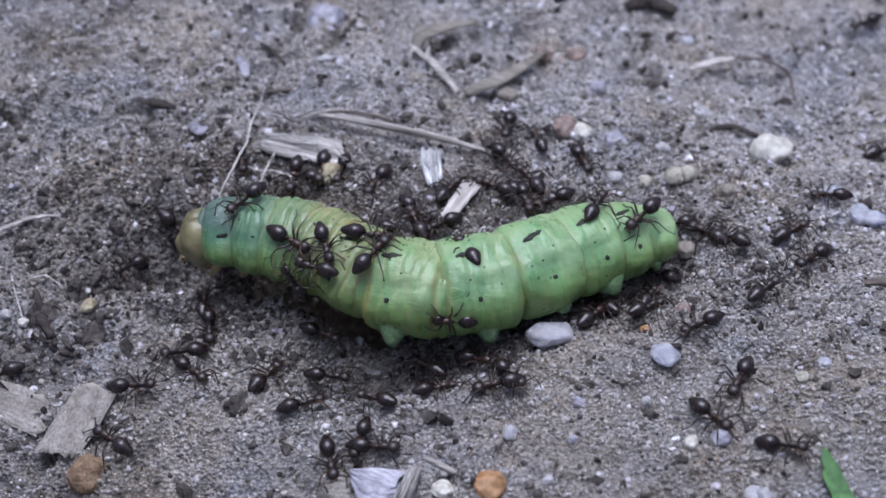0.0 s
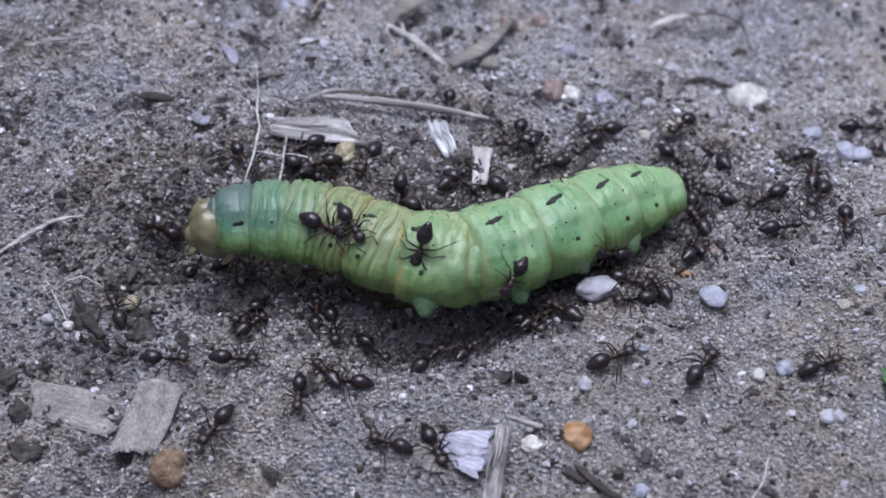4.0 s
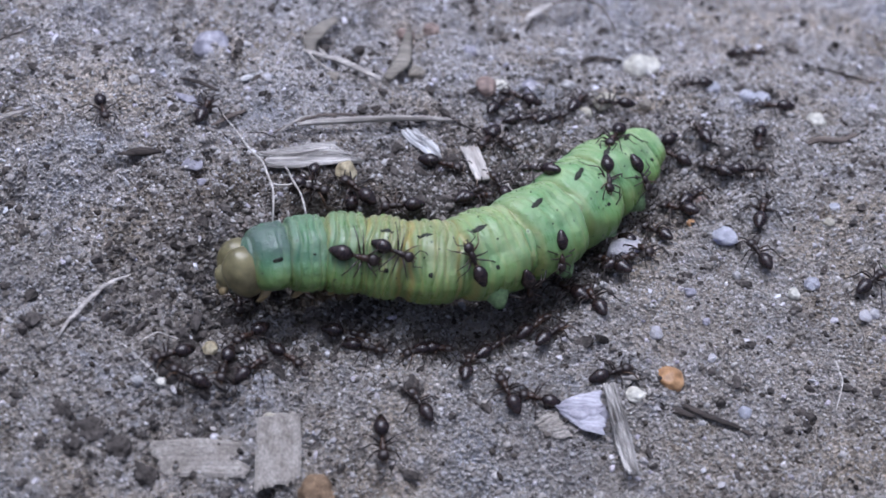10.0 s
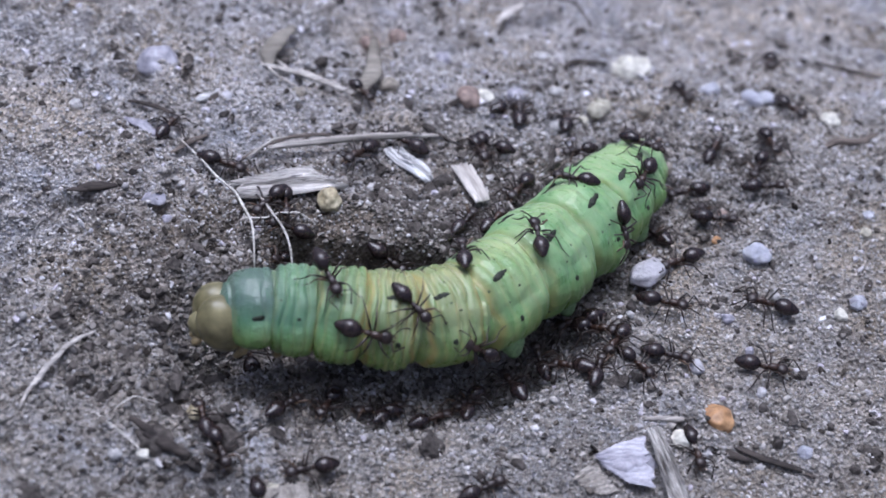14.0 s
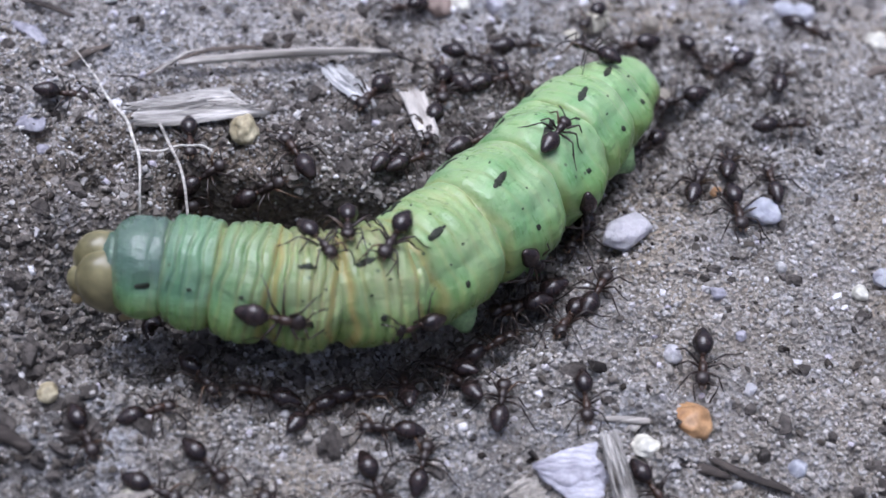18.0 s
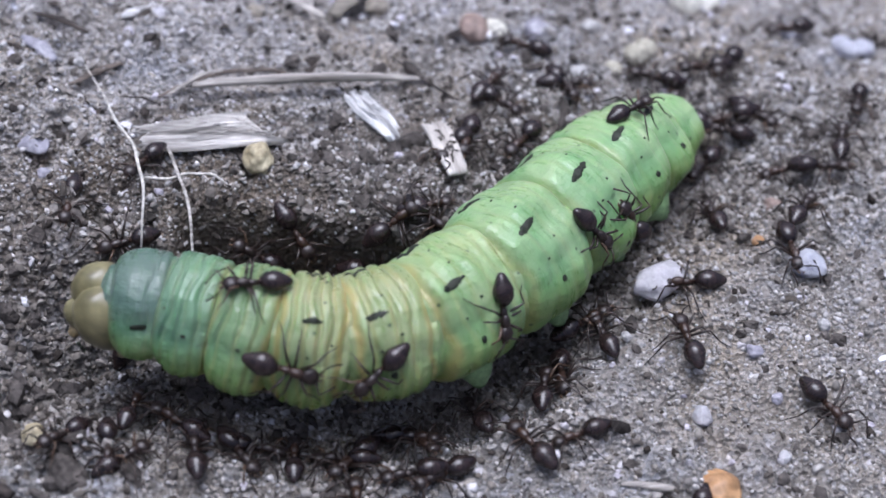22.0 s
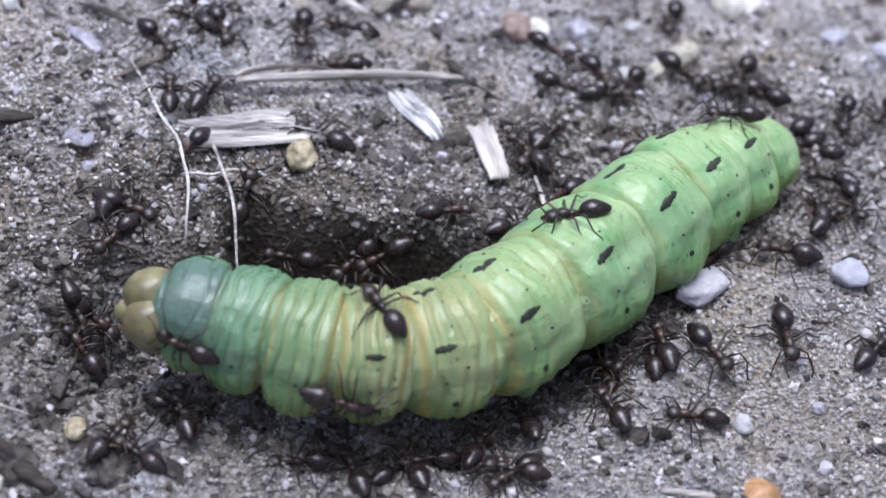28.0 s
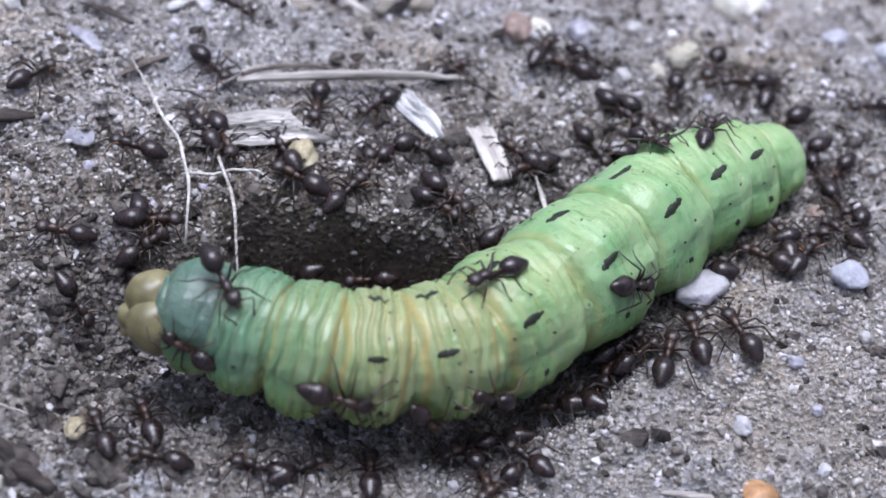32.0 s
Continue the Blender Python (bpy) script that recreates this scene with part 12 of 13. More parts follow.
    go(ants[50], keys((0, -5.0, -6.7, 2.53, -94, -59, 173), (1, -5.0, -6.7, 2.53, -94, -59, 173), (2, -4.8, -7.1, 2.84, -86, -53, 157), (3.5, -5.2, -7.0, 0.82, -137, -64, -158), (5, -5.2, -6.1, -0.80, 180, -55, -109), (5.5, -4.3, -4.2, 0.04, -155, -14, -69), (6, -3.4, -2.2, 0.88, -112, -0, -19), (6.33, -3.3, -2.5, 0.88, -130, 53, -53), (6.67, -3.3, -2.9, 0.88, 130, 53, -164), (7, -3.3, -3.2, 0.88, 112, 0, 163), (8, -3.3, -3.1, 0.87, 112, 0, 167), (8.5, -3.9, -6.4, -1.25, 51, -17, -151), (9, -4.5, -9.7, -3.38, -5, 11, -117), (10, -5.1, -10.8, -3.55, 1, -0, -170), (11, -4.5, -10.7, -3.56, -1, -0, 175), (12, -5.5, -11.3, -3.51, 5, 1, 173), (12.5, -4.3, -12.0, -3.36, 3, 12, 117), (13, -3.1, -12.7, -3.10, -14, 12, 59), (14, -2.8, -11.8, -3.33, -12, 14, 60), (17, -2.1, -13.3, -2.82, -10, 11, 76), (18, -2.3, -16.8, -3.00, 0, -14, 64), (19, -8.2, -14.1, -3.17, 1, -2, 21), (20, -10.0, -14.0, -3.20, 4, -3, 18), (21, -7.3, -14.1, -3.15, -1, -1, 18), (22, -9.4, -11.2, -3.37, -8, -1, -22), (22.5, -10.5, -10.7, -3.41, -5, -8, -81), (23, -11.5, -10.0, -3.37, 1, -8, -140), (24, -12.3, -9.3, -3.37, 5, -5, 172), (24.5, -12.6, -9.3, -3.34, -3, -8, -123), (25, -13.0, -9.2, -3.29, -8, -1, -58), (28, -15.2, -8.6, -3.17, -7, -3, -38), (29, -13.4, -9.9, -3.17, -8, 4, -25), (29.5, -12.5, -10.9, -3.17, -3, 5, 15), (30, -11.6, -11.9, -3.22, 1, 5, 56), (30.33, -12.3, -11.1, -3.17, 3, 0, 71), (30.5, -12.7, -10.8, -3.16, 7, -6, 136), (30.67, -13.1, -10.4, -3.16, 3, -12, -158), (31, -13.8, -9.6, -3.16, 1, -9, -142), (31.5, -8.1, -5.8, -2.53, 3, -12, 156), (32, -5.6, -6.4, -2.54, 2, -3, 95)))
    go(ants[51], keys((0, 4.4, -16.2, -2.15, 12, -8, 8), (1, 4.4, -16.2, -2.15, 12, -8, 8), (2, 7.5, -12.1, -1.05, -1, -10, 43), (3.5, 12.3, -11.3, -0.45, 2, -9, 34), (5, 17.1, -10.5, 0.08, 5, -7, 25), (6, 12.8, -10.3, -0.26, -7, 1, 72), (7, 8.5, -10.0, -0.86, -9, 8, 120), (8, 9.4, -9.5, -0.64, -12, -2, 78), (9, 9.1, -9.7, -0.72, -12, 0, 85), (10, 8.7, -9.2, -0.83, -15, 5, 96), (11, 9.3, -9.1, -0.65, -13, -5, 57), (11.5, 8.4, -10.1, -0.82, -9, 6, 121), (12, 7.5, -11.0, -1.00, 2, 11, -173), (13, 6.1, -11.1, -1.30, 14, 11, -158), (13.5, 6.8, -9.7, -1.35, 18, -6, -103), (14, 7.6, -8.4, -1.27, 11, -17, -45), (15.5, 6.1, -8.7, -1.88, -2, -21, -5), (17, 4.7, -9.0, -2.48, -16, -17, 34), (17.33, 4.9, -8.6, -2.42, -19, -12, 62), (17.5, 5.0, -8.3, -2.36, -20, 1, 103), (17.67, 5.1, -8.1, -2.29, -13, 12, 145), (18, 5.3, -7.7, -2.12, -8, 16, 173), (19, 5.5, -7.4, -2.01, -7, 16, 174), (19.5, 6.3, -7.3, -1.79, 11, 11, -135), (20, 7.0, -7.2, -1.55, 19, -2, -86), (21, 7.8, -8.2, -1.23, 11, -16, -45), (22, 8.5, -6.3, -1.10, -10, -15, 16), (23, 8.2, -7.2, -1.14, -0, -18, -8), (24, 8.3, -6.1, -1.20, -13, -12, 28), (24.5, 4.8, -3.9, -1.85, 4, 2, -1), (25, 6.8, 2.8, 0.00, 7, 16, -32), (26.5, 6.5, 2.7, 0.06, -10, 15, -92), (28, 6.2, 2.5, 0.07, -16, -0, -149), (29, 4.6, 5.0, 0.54, -3, 1, -144), (29.33, 4.5, 3.7, 0.45, -7, 3, -131), (29.5, 4.4, 3.1, 0.36, 2, 10, -61), (29.67, 4.4, 2.4, 0.26, 12, 3, 9), (30, 4.2, 1.1, -0.03, 17, 1, 22), (31, 3.8, 1.6, 0.13, 13, -5, 44), (31.5, 2.1, 2.0, 0.31, 9, -0, -4), (32, 0.4, 2.4, 0.35, 4, 4, -52)))
    go(ants[52], keys((0, -13.7, -14.9, -3.52, 12, -8, 18), (1, -13.7, -14.9, -3.52, 12, -8, 18), (2, -12.4, -12.8, -3.15, 4, 1, 12), (5, -11.5, -13.6, -3.20, 5, -2, 6), (6, -12.6, -13.8, -3.25, 8, -2, 3), (6.5, -11.5, -13.8, -3.22, 4, -4, 40), (7, -10.4, -13.9, -3.23, -1, -4, 77), (7.5, -10.0, -15.7, -3.46, -7, -5, 113), (8, -9.6, -17.6, -3.93, -17, -4, 149), (9, -8.8, -18.2, -4.02, -8, -16, 98), (11, -4.0, -13.6, -2.98, -3, 10, 110), (12, -3.3, -14.0, -2.85, -7, 5, 86), (12.5, -2.5, -15.2, -2.73, -2, -1, 41), (13, -1.8, -16.4, -2.85, 12, -5, -3), (14, -4.2, -18.5, -3.63, 14, -10, 13), (17, -5.0, -16.9, -3.31, 13, 5, -45), (18, -4.9, -17.7, -3.51, 9, 13, -79), (18.5, -5.0, -17.3, -3.40, -6, 14, -138), (19, -5.1, -16.8, -3.30, -14, 2, 165), (19.5, -3.2, -17.9, -3.37, -4, 17, -127), (20, -1.2, -19.0, -3.47, 14, 10, -57), (20.5, -1.5, -17.8, -3.16, -1, 17, -118), (21, -1.9, -16.5, -2.89, -12, 6, -178), (24, 1.1, -12.1, -2.53, 26, -11, -125), (24.33, 1.3, -12.4, -2.32, 24, -8, -152), (24.5, 1.3, -12.5, -2.26, 13, 5, 165), (24.67, 1.4, -12.6, -2.19, -5, 7, 121), (25, 1.5, -12.9, -2.21, -12, 10, 93), (28, 0.2, -14.1, -2.34, -5, 7, 153), (28.5, -0.3, -13.7, -2.41, -9, 6, 97), (29, -0.8, -13.4, -2.56, -14, -0, 41), (30, -1.3, -12.4, -3.00, -3, 23, 102), (30.5, -0.6, -12.5, -2.77, -20, 9, 55), (31, 0.1, -12.7, -2.52, -21, -10, 12), (31.5, 0.7, -13.0, -2.30, -16, 0, 66), (32, 1.2, -13.4, -2.22, -8, 10, 120)))
    go(ants[53], keys((0, -10.4, -12.9, -3.16, -1, -0, -22), (1, -10.4, -12.9, -3.16, -1, -0, -22), (2, -5.2, -14.0, -3.07, 5, -5, -82), (5, -8.1, -16.0, -3.40, 5, 11, -84), (5.5, -8.6, -15.7, -3.35, 11, 4, -37), (6, -9.0, -15.4, -3.33, 9, -5, 9), (7, -5.8, -15.3, -3.14, -3, -6, 75), (7.5, -6.2, -15.7, -3.19, 4, -7, 35), (8, -6.6, -16.1, -3.28, 11, -4, -6), (9, -3.5, -10.3, -3.57, 4, 3, -4), (11, -4.4, -11.2, -3.53, -6, 0, 5), (11.5, -5.5, -11.2, -3.54, -2, 3, 49), (12, -6.5, -11.1, -3.48, 3, 4, 92), (13, -7.5, -12.1, -3.34, 2, 8, 77), (14, -5.5, -12.6, -3.27, -12, -1, 10), (17, -5.9, -12.9, -3.24, -10, 2, 24), (18, -5.2, -11.8, -3.44, -10, 1, 12), (19, -5.9, -11.9, -3.43, -7, 6, 40), (19.5, -3.7, -12.0, -3.32, -14, -14, -15), (20, -1.5, -11.7, -3.27, -1, -21, -75), (21, -2.9, -12.1, -3.20, -15, -14, -31), (22, -1.5, -12.0, -3.14, -7, -22, -61), (22.33, -1.8, -12.2, -3.08, -5, -26, -62), (22.44, -1.9, -12.3, -3.06, 16, -20, -126), (22.56, -2.0, -12.4, -3.03, 20, 0, 178), (22.67, -2.1, -12.5, -3.01, 5, 14, 120), (23, -2.4, -12.7, -2.98, 4, 18, 120), (24, -2.6, -11.6, -3.33, 7, 16, 115), (24.5, -2.6, -11.8, -3.33, 16, 9, 155), (25, -2.5, -12.0, -3.25, 20, -1, -167), (28, -3.7, -12.8, -3.07, 15, 7, 177), (29, -4.9, -12.6, -3.23, 12, 5, 177), (29.5, -4.3, -14.1, -2.91, 6, 9, -122), (30, -3.7, -15.5, -2.93, 9, 3, -62), (32, -1.0, -14.3, -2.55, 7, -2, -80)))
    go(ants[54], keys((0, -1.7, -13.7, -2.64, -11, -1, 38), (1, -1.7, -13.7, -2.64, -11, -1, 38), (2, 0.7, -15.6, -2.43, 6, -11, 29), (5, 2.6, -9.1, -3.09, -10, -6, 75), (5.5, 3.6, -12.7, -1.70, -8, -9, 88), (6, 4.6, -16.2, -2.14, -8, -12, 101), (7, 6.6, -14.7, -1.60, 2, -13, 52), (7.5, 7.0, -14.8, -1.57, -10, -8, 114), (8, 7.4, -14.8, -1.54, -12, 4, 173), (8.33, 7.3, -15.4, -1.68, -13, -2, 149), (8.5, 7.2, -15.7, -1.75, -8, -12, 100), (8.67, 7.2, -16.0, -1.82, 4, -14, 48), (9, 7.1, -16.6, -1.96, 10, -11, 23), (10, 8.2, -16.3, -1.79, 12, -8, 9), (11, 9.8, -15.7, -1.49, 8, -10, 25), (12, 11.2, -15.1, -1.22, 5, -12, 41), (13, 11.1, -13.7, -0.96, 10, -7, 6), (14, 10.9, -12.3, -0.73, 11, 0, -29), (17, 4.5, -14.4, -1.77, 5, -11, 33), (19, 1.8, -12.8, -2.15, -13, 8, 85), (20, 4.3, -10.4, -2.17, -31, 9, 58), (21, 3.6, -10.0, -2.59, -23, 19, 87), (22, 5.4, -9.8, -1.89, -28, 8, 70), (23, 4.8, -9.1, -2.31, -23, 11, 97), (23.33, 5.1, -9.8, -2.07, -22, 7, 81), (23.5, 5.3, -10.2, -1.85, -15, -14, 18), (23.67, 5.4, -10.5, -1.64, 8, -16, -50), (24, 5.8, -11.2, -1.45, 10, -14, -66), (24.5, 7.0, -10.7, -1.12, -4, -18, -11), (25, 8.1, -10.1, -0.88, -12, -7, 42), (28, 6.0, -11.3, -1.36, -12, 9, 100), (29.5, 5.5, -10.3, -1.72, -20, -9, 59), (31, 5.0, -9.2, -2.33, -14, -22, 13), (31.5, 4.9, -9.7, -2.24, -27, 5, 67), (32, 4.8, -10.1, -2.09, -7, 28, 124)))
    go(ants[55], keys((0, 26.9, 10.5, 0.58, -4, 5, 57), (2, 26.9, 10.5, 0.58, -4, 5, 57), (5, 28.7, 9.7, 0.70, -1, 7, 91), (5.5, 27.7, 8.9, 0.78, -5, 4, 55), (6, 26.8, 8.1, 0.82, -5, -1, 18), (8, 27.0, 7.3, 0.90, -5, -2, 20), (9.5, 24.8, 8.7, 0.67, -5, 2, 72), (11, 22.6, 10.1, 0.43, -5, 4, 125), (14, 18.8, 10.4, 0.01, -10, -6, 130), (15, 17.8, 10.2, -0.05, -3, -1, 109), (15.5, 17.3, 10.1, -0.05, 7, 3, 54), (16, 16.8, 10.1, -0.04, 11, 14, -1), (17, 15.8, 9.9, 0.03, 6, 11, -24), (17.33, 16.7, 10.5, 0.06, 2, 19, -48), (17.5, 17.1, 10.8, 0.08, -4, 17, -100), (17.67, 17.6, 11.0, 0.11, -7, 11, -149), (18, 18.5, 11.6, 0.19, -4, 1, -173), (18.5, 18.8, 12.0, 0.20, -0, 0, -119), (19, 19.1, 12.4, 0.20, 1, -1, -64), (19.5, 17.9, 12.2, 0.20, -1, -3, -123), (20, 16.6, 12.0, 0.23, -2, -2, 177), (20.33, 17.2, 12.0, 0.21, -2, -3, -163), (20.5, 17.5, 12.0, 0.20, -1, -1, -104), (20.67, 17.7, 12.0, 0.20, 1, -1, -46), (21, 18.3, 12.1, 0.20, 2, 0, -26), (21.33, 18.4, 11.3, 0.14, 6, -7, -0), (21.5, 18.5, 10.9, 0.08, 3, -14, 45), (21.67, 18.6, 10.4, 0.01, -3, -16, 91), (22, 18.7, 9.6, -0.18, -11, -11, 118), (22.33, 19.0, 9.8, -0.11, -5, -17, 91), (22.5, 19.1, 9.9, -0.07, 5, -17, 45), (22.67, 19.3, 10.0, -0.03, 12, -10, -1), (23, 19.6, 10.2, 0.06, 12, -1, -26), (24, 19.4, 10.7, 0.13, 10, -1, -25), (24.5, 14.6, 9.1, 0.08, 6, 4, -31), (25, 9.9, 7.4, 0.42, 1, 8, -38), (28, 12.8, 6.8, -0.12, 18, 4, 27), (29, 13.1, 7.0, -0.12, 18, 5, 24), (29.33, 13.6, 7.6, -0.08, 16, 7, 18), (29.44, 13.8, 7.7, -0.07, 5, 17, -36), (29.56, 13.9, 7.9, -0.06, -10, 14, -91), (29.67, 14.1, 8.1, -0.04, -17, 0, -143), (30, 14.6, 8.7, -0.01, -16, -2, -149), (31, 10.2, 9.6, 0.52, -1, -2, -142), (31.5, 11.7, 9.1, 0.43, -5, 8, -94), (32, 13.2, 8.7, 0.19, 1, 12, -44)))
    go(ants[56], keys((0, 28.4, 16.1, -0.30, 10, -4, -160), (2, 28.4, 16.1, -0.30, 10, -4, -160), (5, 25.7, 11.0, 0.50, 5, -5, -126), (6, 24.9, 12.2, 0.35, 3, -7, -109), (7.5, 25.9, 14.8, -0.04, 7, -5, -146), (9, 26.9, 17.5, -0.53, 11, -1, 177), (13, 25.6, 16.1, -0.25, 4, -9, -116), (17, 24.2, 14.7, -0.01, -6, -6, -49), (18, 22.6, 10.0, 0.43, 6, -2, -77), (18.5, 22.5, 9.2, 0.41, 7, -10, -34), (19, 22.3, 8.4, 0.30, 3, -12, 10), (19.33, 21.6, 8.8, 0.21, -1, -15, 37), (19.5, 21.3, 8.9, 0.15, -10, -11, 83), (19.67, 20.9, 9.1, 0.09, -14, -2, 126), (20, 20.3, 9.5, 0.03, -14, 5, 152), (21, 20.2, 8.3, -0.26, -6, 18, -164), (22, 20.4, 7.6, -0.31, -17, 8, 148), (23, 20.4, 7.1, -0.41, -15, 9, 148), (23.5, 23.8, 9.5, 0.57, -3, 5, 162), (24, 27.2, 11.8, 0.42, 8, 1, 175), (24.5, 27.2, 11.4, 0.48, 6, -5, -133), (25, 27.3, 10.9, 0.54, -1, -7, -81), (28, 25.3, 7.6, 0.76, 12, 6, -117), (31, 23.2, 4.2, 0.25, 12, 18, -154), (32, 22.5, 3.8, 0.05, 22, -6, -90)))
    go(ants[57], keys((0, 31.9, 25.8, -2.72, -6, 10, 49), (2, 31.9, 25.8, -2.72, -6, 10, 49), (3.33, 32.5, 21.1, -1.50, -9, 6, 26), (4.67, 33.2, 16.5, -0.43, -10, 1, -2), (6, 33.8, 11.9, 0.44, -8, -4, -24), (6.33, 34.3, 17.2, -0.60, -6, -3, -1), (6.67, 34.8, 22.5, -1.94, -2, -0, 28), (7, 35.4, 27.8, -3.02, 2, 2, 51), (9, 35.8, 25.8, -2.97, -3, -10, 40), (10, 36.1, 24.8, -2.67, -7, -19, -30), (11, 36.3, 23.8, -2.37, 1, -26, -104), (13, 36.8, 21.8, -1.81, 5, -15, -117), (17.5, 32.3, 19.3, -1.04, 10, -10, -143), (22, 27.8, 16.8, -0.41, 11, -3, -168), (22.5, 29.4, 18.1, -0.70, 4, -12, -117), (23, 30.9, 19.3, -1.02, -7, -11, -64), (24, 27.0, 14.1, 0.08, 0, -9, -93), (28, 20.3, 12.2, 0.22, 2, 0, -127), (29, 17.4, 12.7, 0.21, 0, -1, -162), (30, 17.8, 13.0, 0.18, 1, -2, -127), (31, 18.0, 12.6, 0.20, 0, -1, -144), (32, 18.7, 13.2, 0.17, 2, -3, -123)))
    go(ants[58], keys((0, 22.4, 8.7, 0.37, -8, 8, 154), (2, 22.4, 8.7, 0.37, -8, 8, 154), (5, 20.1, 12.4, 0.22, -1, 2, 111), (5.5, 23.0, 8.5, 0.45, -4, 4, 107), (6, 25.8, 4.6, 0.96, -8, 5, 103), (8, 24.9, 5.5, 0.76, -11, 6, 113), (9, 23.0, 5.4, 0.20, -19, 7, 117), (11, 23.9, 2.9, 0.63, -8, 16, 130), (11.33, 24.0, 2.8, 0.69, -14, 12, 103), (11.5, 24.0, 2.8, 0.70, -17, -1, 60), (11.67, 24.1, 2.7, 0.72, -11, -12, 18), (12, 24.2, 2.6, 0.72, -4, -16, -10), (13, 26.3, 4.8, 1.01, 0, -8, -30), (13.5, 26.0, 4.6, 0.99, 7, -3, -82), (14, 25.7, 4.3, 0.94, 9, 4, -132), (15.33, 26.1, 5.2, 0.97, 7, 9, -145), (16, 26.3, 5.6, 0.97, -0, 13, 144), (16.67, 26.5, 6.0, 0.97, -6, 7, 74), (18, 26.9, 6.8, 0.94, -5, 2, 61), (19, 27.8, 5.3, 1.10, -4, 3, 72), (24, 24.9, 4.7, 0.79, -13, -3, 63), (24.5, 24.5, 6.6, 0.67, -9, 1, 105), (25, 24.2, 8.5, 0.62, -3, 5, 147), (28, 20.8, 10.6, 0.25, -7, 3, 148), (29.5, 21.3, 10.9, 0.30, -6, 1, 104), (31, 21.7, 11.1, 0.31, -4, -2, 60), (32, 21.7, 11.1, 0.31, -4, -2, 60)))
    go(ants[59], on_ground((0, 1.9, 7.2, 75), (1, 1.3, 6.6, 92), (7, 1.7, 3, 12), (10, 2.7, 2.2, 10), (14, 3.8, 2.4, 38), (20, 1.3, 2.4, 11), (24, 1.7, 1.2, 8), (30, -0.4, 1.7, -9), (32, -0.3, 1.8, -43)))
    go(ants[60], on_ground((0, 3.8, 15.6, -83), (1, 4.3, 14.8, -107), (7, 6.9, 7.7, -70), (10, 9.4, 11.9, 10), (14, 10.6, 14.6, 66), (20, 11.8, 11.2, -14), (24, 12, 11.3, 7), (30, 11.5, 9.7, -18), (32, 11.8, 9, -53)))
    go(ants[61], on_ground((0, 4.6, 8.3, 167), (1, 5.3, 8.8, 194), (7, 4.8, 9.6, 196), (10, 5.2, 9.1, 227), (14, 5.7, 9.9, 255), (20, 4.8, 7, 252), (24, 4.4, 6.2, 238), (30, 5.7, 5, 229), (32, 4.9, 4.4, 198)))
    go(ants[62], on_ground((0, 7.6, 7.5, -59), (1, 7.3, 8.3, -70), (7, 6.9, 8.9, -72), (10, 6.4, 8.9, -57), (14, 5.4, 9.7, -91), (20, 8.9, 11.4, -11), (24, 6, 7.7, -91), (30, 10.9, 13.3, -11), (32, 11.5, 13.9, -45)))
    go(ants[63], on_ground((0, 15.4, -1.7, 69), (1, 15.7, -1.9, 37), (7, 14.6, -5.8, -43), (10, 13.8, -5, -64), (14, 7.8, -10.4, -138), (20, 7.3, -10.1, -120), (24, 6.1, -8.6, -90), (30, 7.2, -8.8, -100), (32, 7.2, -8.3, -128)))
    go(ants[64], on_ground((0, 18.8, -0.3, 57), (1, 18.1, -0.9, 88), (7, 21.4, 1, 30), (10, 20.5, 0.7, 38), (14, 19.6, 0.8, 67), (20, 21.5, -0.8, 56), (24, 22.5, -0.7, 43), (30, 20.3, -1.1, 30), (32, 19.5, -1.9, 5)))
    go(ants[65], on_ground((0, 6.9, -11, 37), (1, 5.7, -10.4, 71), (7, 12, -5.9, 36), (10, 12.1, -6, 17), (14, 8.5, -12.5, -63), (20, 6.5, -15.4, -125), (24, 4.4, -11.7, -205), (30, -0.8, -15.6, -144), (32, -0.6, -15, -147)))
    go(ants[66], on_ground((0, 1.6, -17.9, -61), (1, 2.6, -18.7, -61), (7, 3.4, -19.3, -45), (10, 4.8, -12.2, 35), (14, 5.9, -12, 55), (20, -2.9, -12.5, 135), (24, -7.8, -12.3, 177), (30, -10.9, -12.2, 177), (32, -11.9, -12.3, 153)))
    go(ants[67], on_ground((0, -14.1, -18.9, 159), (1, -13.6, -18.8, 184), (7, -10.8, -18.8, 264), (10, -9.6, -18.9, 263), (14, -14.5, -18.2, 183), (20, -7, -17.4, 103), (24, -4.9, -12.9, 65), (30, -5.3, -16.9, -15), (32, -4.8, -16.9, -29)))
    go(ants[68], on_ground((0, -11.1, -8.4, -66), (1, -11.1, -8.8, -80), (7, -17, -8.5, -160), (10, -23.4, -9.9, -168), (14, -17.9, -16.6, -88), (20, -15.5, -14.2, -8), (24, -16.6, -9, 72), (30, -17.7, -11.6, 152), (32, -16.7, -11.4, 158)))
    go(ants[69], on_ground((0, 28.5, 7.3, -122), (1, 29, 7.7, -106), (7, 27.7, 6.6, -129), (10, 28.4, 6.7, -117), (14, 28.2, 6.9, -98), (20, 21.6, 8.7, -178), (24, 20.6, 7.5, -168), (30, 21.7, 6.9, -153), (32, 21.4, 7.9, -157)))
    go(ants[70], on_ground((0, 26.2, 3.3, 63), (1, 25.1, 3.3, 44), (7, 26.9, 3, 13), (10, 26, 2.7, -9), (14, 25.3, 1.8, -12), (20, 25, 2, -6), (24, 24.4, 2.8, -41), (30, 22.4, -1.7, -113), (32, 22.2, -2.1, -120)))
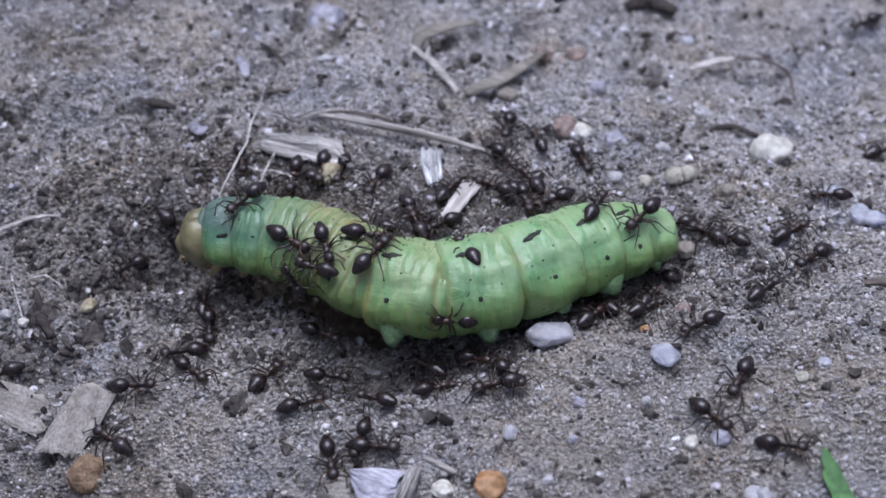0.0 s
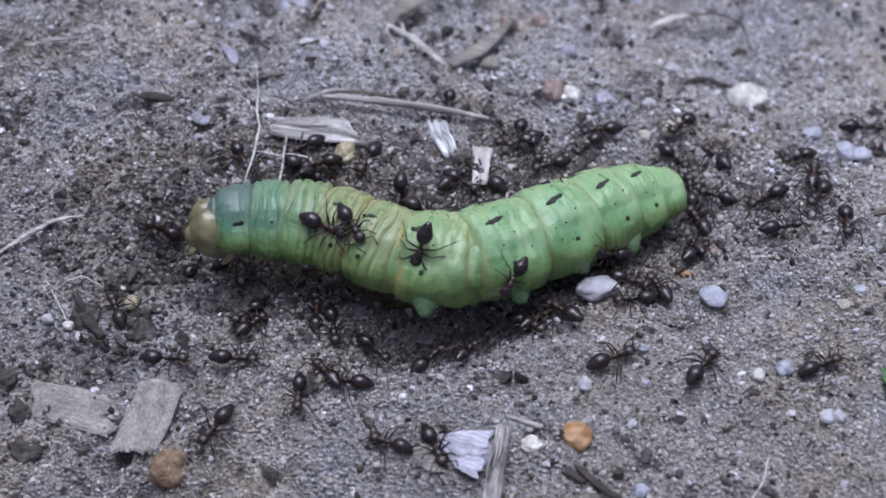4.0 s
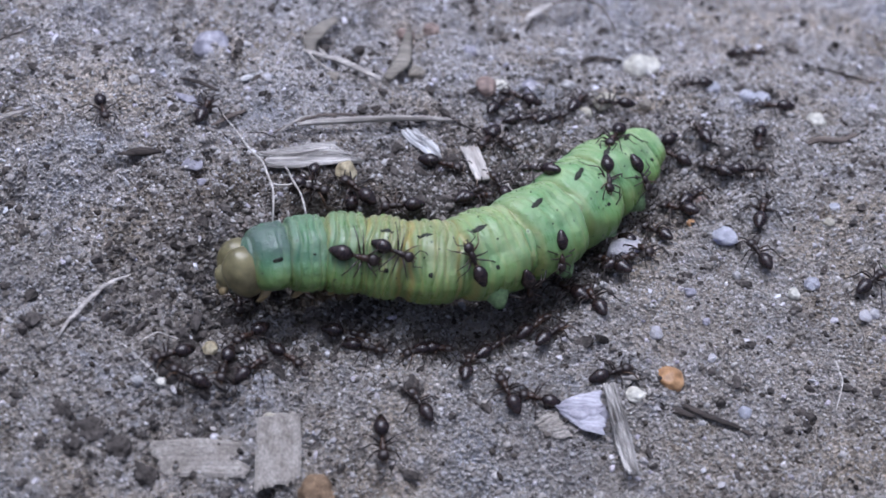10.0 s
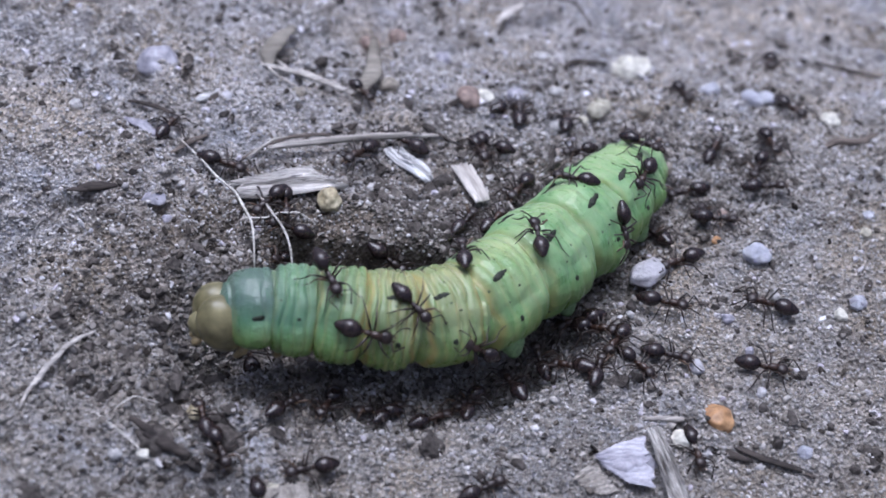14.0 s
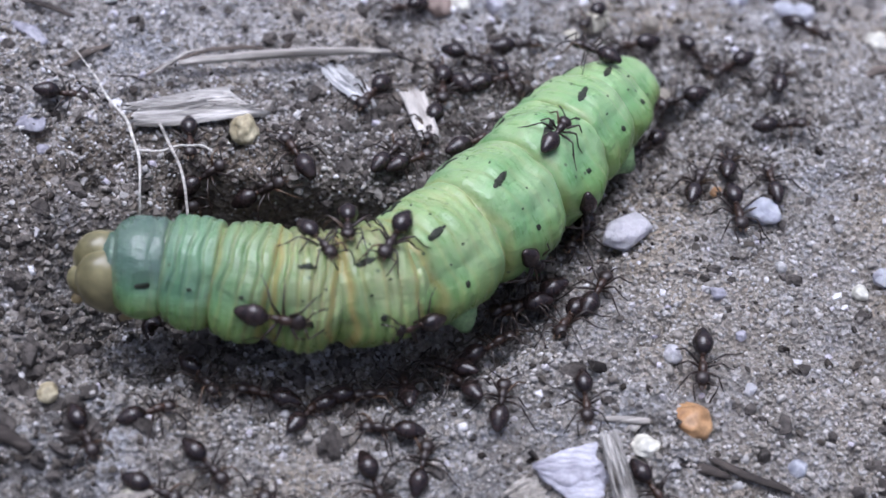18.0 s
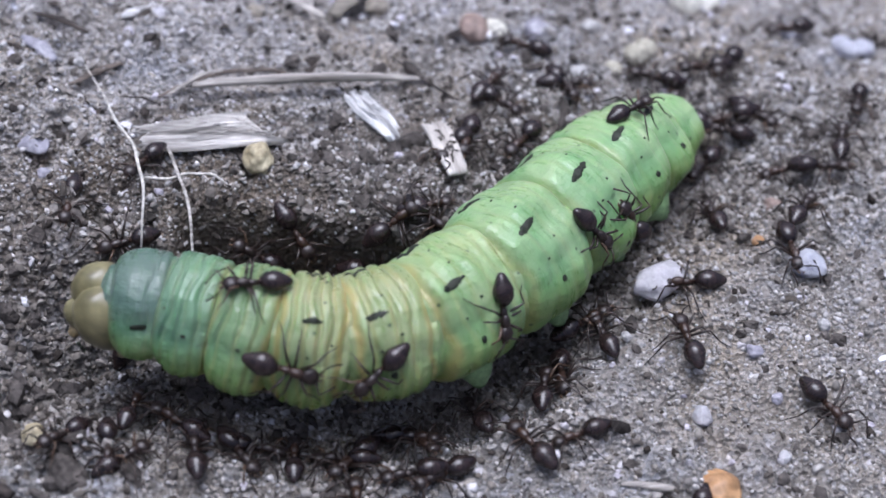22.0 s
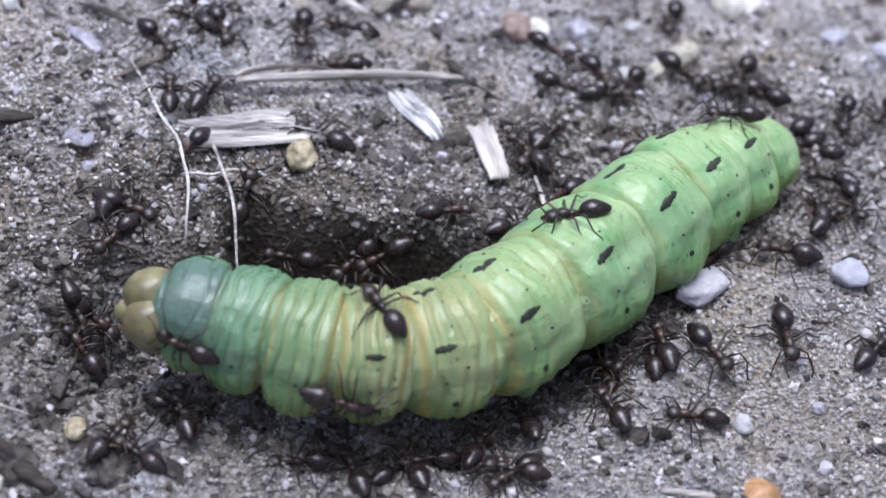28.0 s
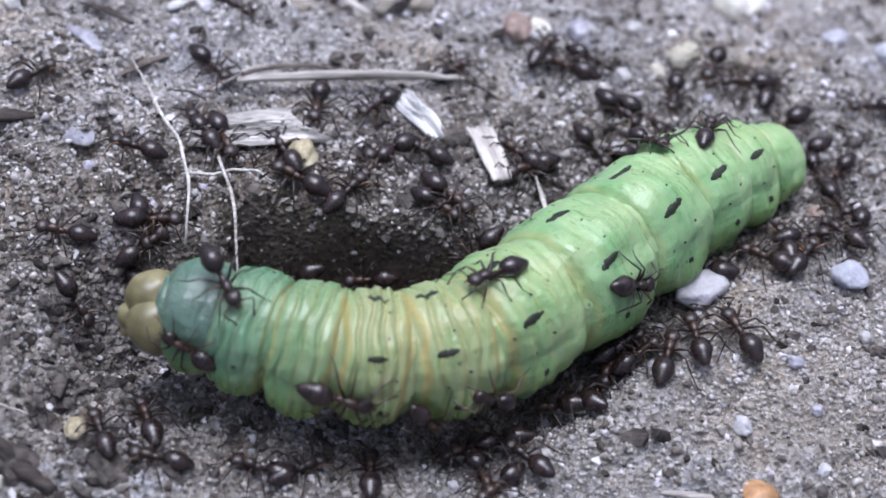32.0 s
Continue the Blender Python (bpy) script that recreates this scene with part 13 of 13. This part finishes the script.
    go(ants[71], on_ground((0, -9.4, 5.1, -171), (1, -9.1, 4.4, -168), (7, -9.5, 4.5, -136), (10, -10.2, 5.3, -114), (14, -10.4, 5.9, -104), (20, -10.7, 5.2, -97), (24, -16.2, 6.8, -177), (30, -12.2, 6.6, -97), (32, -12.1, 7.5, -64)))
    go(ants[72], on_ground((0, 30.1, -10.8, 4), (1, 29.2, -10.7, 12), (7, 28.3, -10.5, 40), (10, 30.5, -11.6, 31), (14, 30.3, -12, 16), (20, 31.4, -12.3, 49), (24, 32.4, -12.1, 32), (30, 33.6, -12.1, 26), (32, 33.2, -11.2, 25)))
    go(ants[73], on_ground((0, 30.6, 45.2, 106), (1, 32.4, 45.2, 108), (7, 32.8, 45.2, 94), (10, 34.7, 45.2, 92), (14, 33, 45.2, 109), (20, 20.4, 13.2, 189), (24, 20.6, 12.4, 171), (30, 19.1, 11, 168), (32, 20.1, 11.7, 171)))
    go(ants[74], on_ground((0, 48.5, 44.3, -180), (1, 46.4, 44.3, -165), (7, 47, 44.3, -167), (10, 49.8, 44.3, -87), (14, 44.5, 44.3, -167), (20, 31.7, 12.3, -112), (24, 27.7, 7.4, -129), (30, 27.5, 8.1, -150), (32, 27, 8.6, -181)))
    go(ants[75], on_ground((0, -5.6, -44.2, -133), (1, -0, -44.2, -53), (7, -1.3, -44.2, -86), (10, -0.7, -44.2, -53), (14, 2.1, -44.2, 0), (20, -2.9, -20.2, 80), (24, -2.4, -21, 104), (30, -3.1, -20.8, 136), (32, -2.6, -21.4, 121)))
    go(ants[76], on_ground((0, 7.6, -44.4, 158), (1, 10.2, -44.4, 78), (7, 7.7, -44.4, 158), (10, 12.3, -44.4, 78), (14, 6.5, -44.4, 158), (20, 11.1, -20.4, 79), (24, 10.1, -20.6, 49), (30, 9.1, -20.5, 66), (32, 10, -21.1, 61)))
    go(ants[77], on_ground((0, 11.9, -46.6, -67), (1, 15.3, -46.6, 0), (7, 9.6, -46.6, -80), (10, 6.4, -46.6, -160), (14, 12.8, -46.6, -80), (20, 10.9, -22.6, 0), (24, 10, -22.3, 0), (30, 11, -22.2, 9), (32, 10.4, -22.2, -8)))
    go(ants[78], on_ground((0, -9.1, 51.2, 65), (1, -12, 51.2, 145), (7, -10.6, 51.2, 161), (10, -12.5, 51.2, 176), (14, -7.7, 51.2, 96), (20, -8.7, 51.5, 67), (24, -9.3, 19.2, -13), (30, -10.2, 19.3, -31), (32, -9.3, 19.3, -43)))
    go(ants[79], on_ground((0, -37.9, 34.8, 122), (1, -37.7, 34.8, 98), (7, -28.7, 34.8, 18), (10, -31.4, 34.8, 98), (14, -36, 34.8, 178), (20, -36.9, 35.6, 190), (24, -19.2, 2.8, 270), (30, -16.2, 2.6, 350), (32, -15.4, 2, 358)))
    go(ants[80], on_ground((0, -36.5, 28.9, -64), (1, -32.7, 28.9, 0), (7, -35.4, 28.9, -80), (10, -35, 28.9, -105), (14, -30.5, 28.9, -25), (20, -30.2, 29.4, -30), (24, -20.1, -2.8, -73), (30, -19.9, -2.1, -48), (32, -19.9, -1.9, -43)))
    go(ants[81], on_ground((0, 7.8, -32.2, 58), (1, 4.2, -32.2, 138), (7, 5.9, -32.2, 106), (10, 12.8, -32.2, 26), (14, 8.7, -32.2, 106), (20, 9.3, -33.1, 104), (24, 8.9, -8.2, 91), (30, 9.8, -8, 86), (32, 9.7, -8.7, 62)))
    go(ants[82], on_ground((0, 27.7, 42.3, -131), (1, 32.8, 42.3, -51), (7, 25.5, 42.3, -131), (10, 26.5, 42.3, -146), (14, 25.6, 42.3, -161), (20, 24.9, 42.3, -194), (24, 26, 42.1, -163), (30, 15, 10.3, -109), (32, 15.4, 10.6, -111)))
    go(ants[83], on_ground((0, -7.3, 37.4, 172), (1, -5.5, 37.4, 184), (7, -1.2, 37.4, 264), (10, -6.8, 37.4, 184), (14, -6.4, 37.4, 151), (20, -7.1, 36.6, 144), (24, -6, 36.4, 131), (30, -3.5, 5.4, 211), (32, -3.5, 5, 227)))
    go(ants[84], on_ground((0, 28.4, -27.2, 60), (1, 33.4, -27.2, 0), (7, 36.1, -27.2, 0), (10, 33.2, -27.2, -80), (14, 31, -27.2, -47), (20, 29.8, -28, -27), (24, 29.6, -28.8, -24), (30, 17.7, -3.2, 56), (32, 18.9, -3.2, 46)))
    go(ants[85], on_ground((0, -9, 41, -118), (1, -4.8, 41, -38), (7, -0.4, 41, 0), (10, -9.2, 41, -80), (14, -7.3, 41, -111), (20, -7.6, 40.2, -129), (24, -7.8, 39.8, -160), (30, -4.8, 8.9, -84), (32, -5.9, 9.8, -107)))
    go(ants[86], on_ground((0, -3.9, 41.4, 5), (1, -7.1, 41.4, 85), (7, -4.8, 41.4, 58), (10, -2.5, 41.4, 87), (14, -1.9, 41.4, 112), (20, -2.6, 40.5, 115), (24, -2.6, 40.6, 106), (30, -2.9, 9.4, 186), (32, -2.6, 9.8, 215)))
    go(ants[87], on_ground((0, -11.2, 40, -46), (1, -13.4, 40, -73), (7, -12.6, 40, -102), (10, -8, 40, -22), (14, -7.5, 40, -35), (20, -8.4, 39.2, -53), (24, -9.4, 39.1, -48), (30, -10.7, 8, -92), (32, -11.3, 7.2, -78)))


motions()
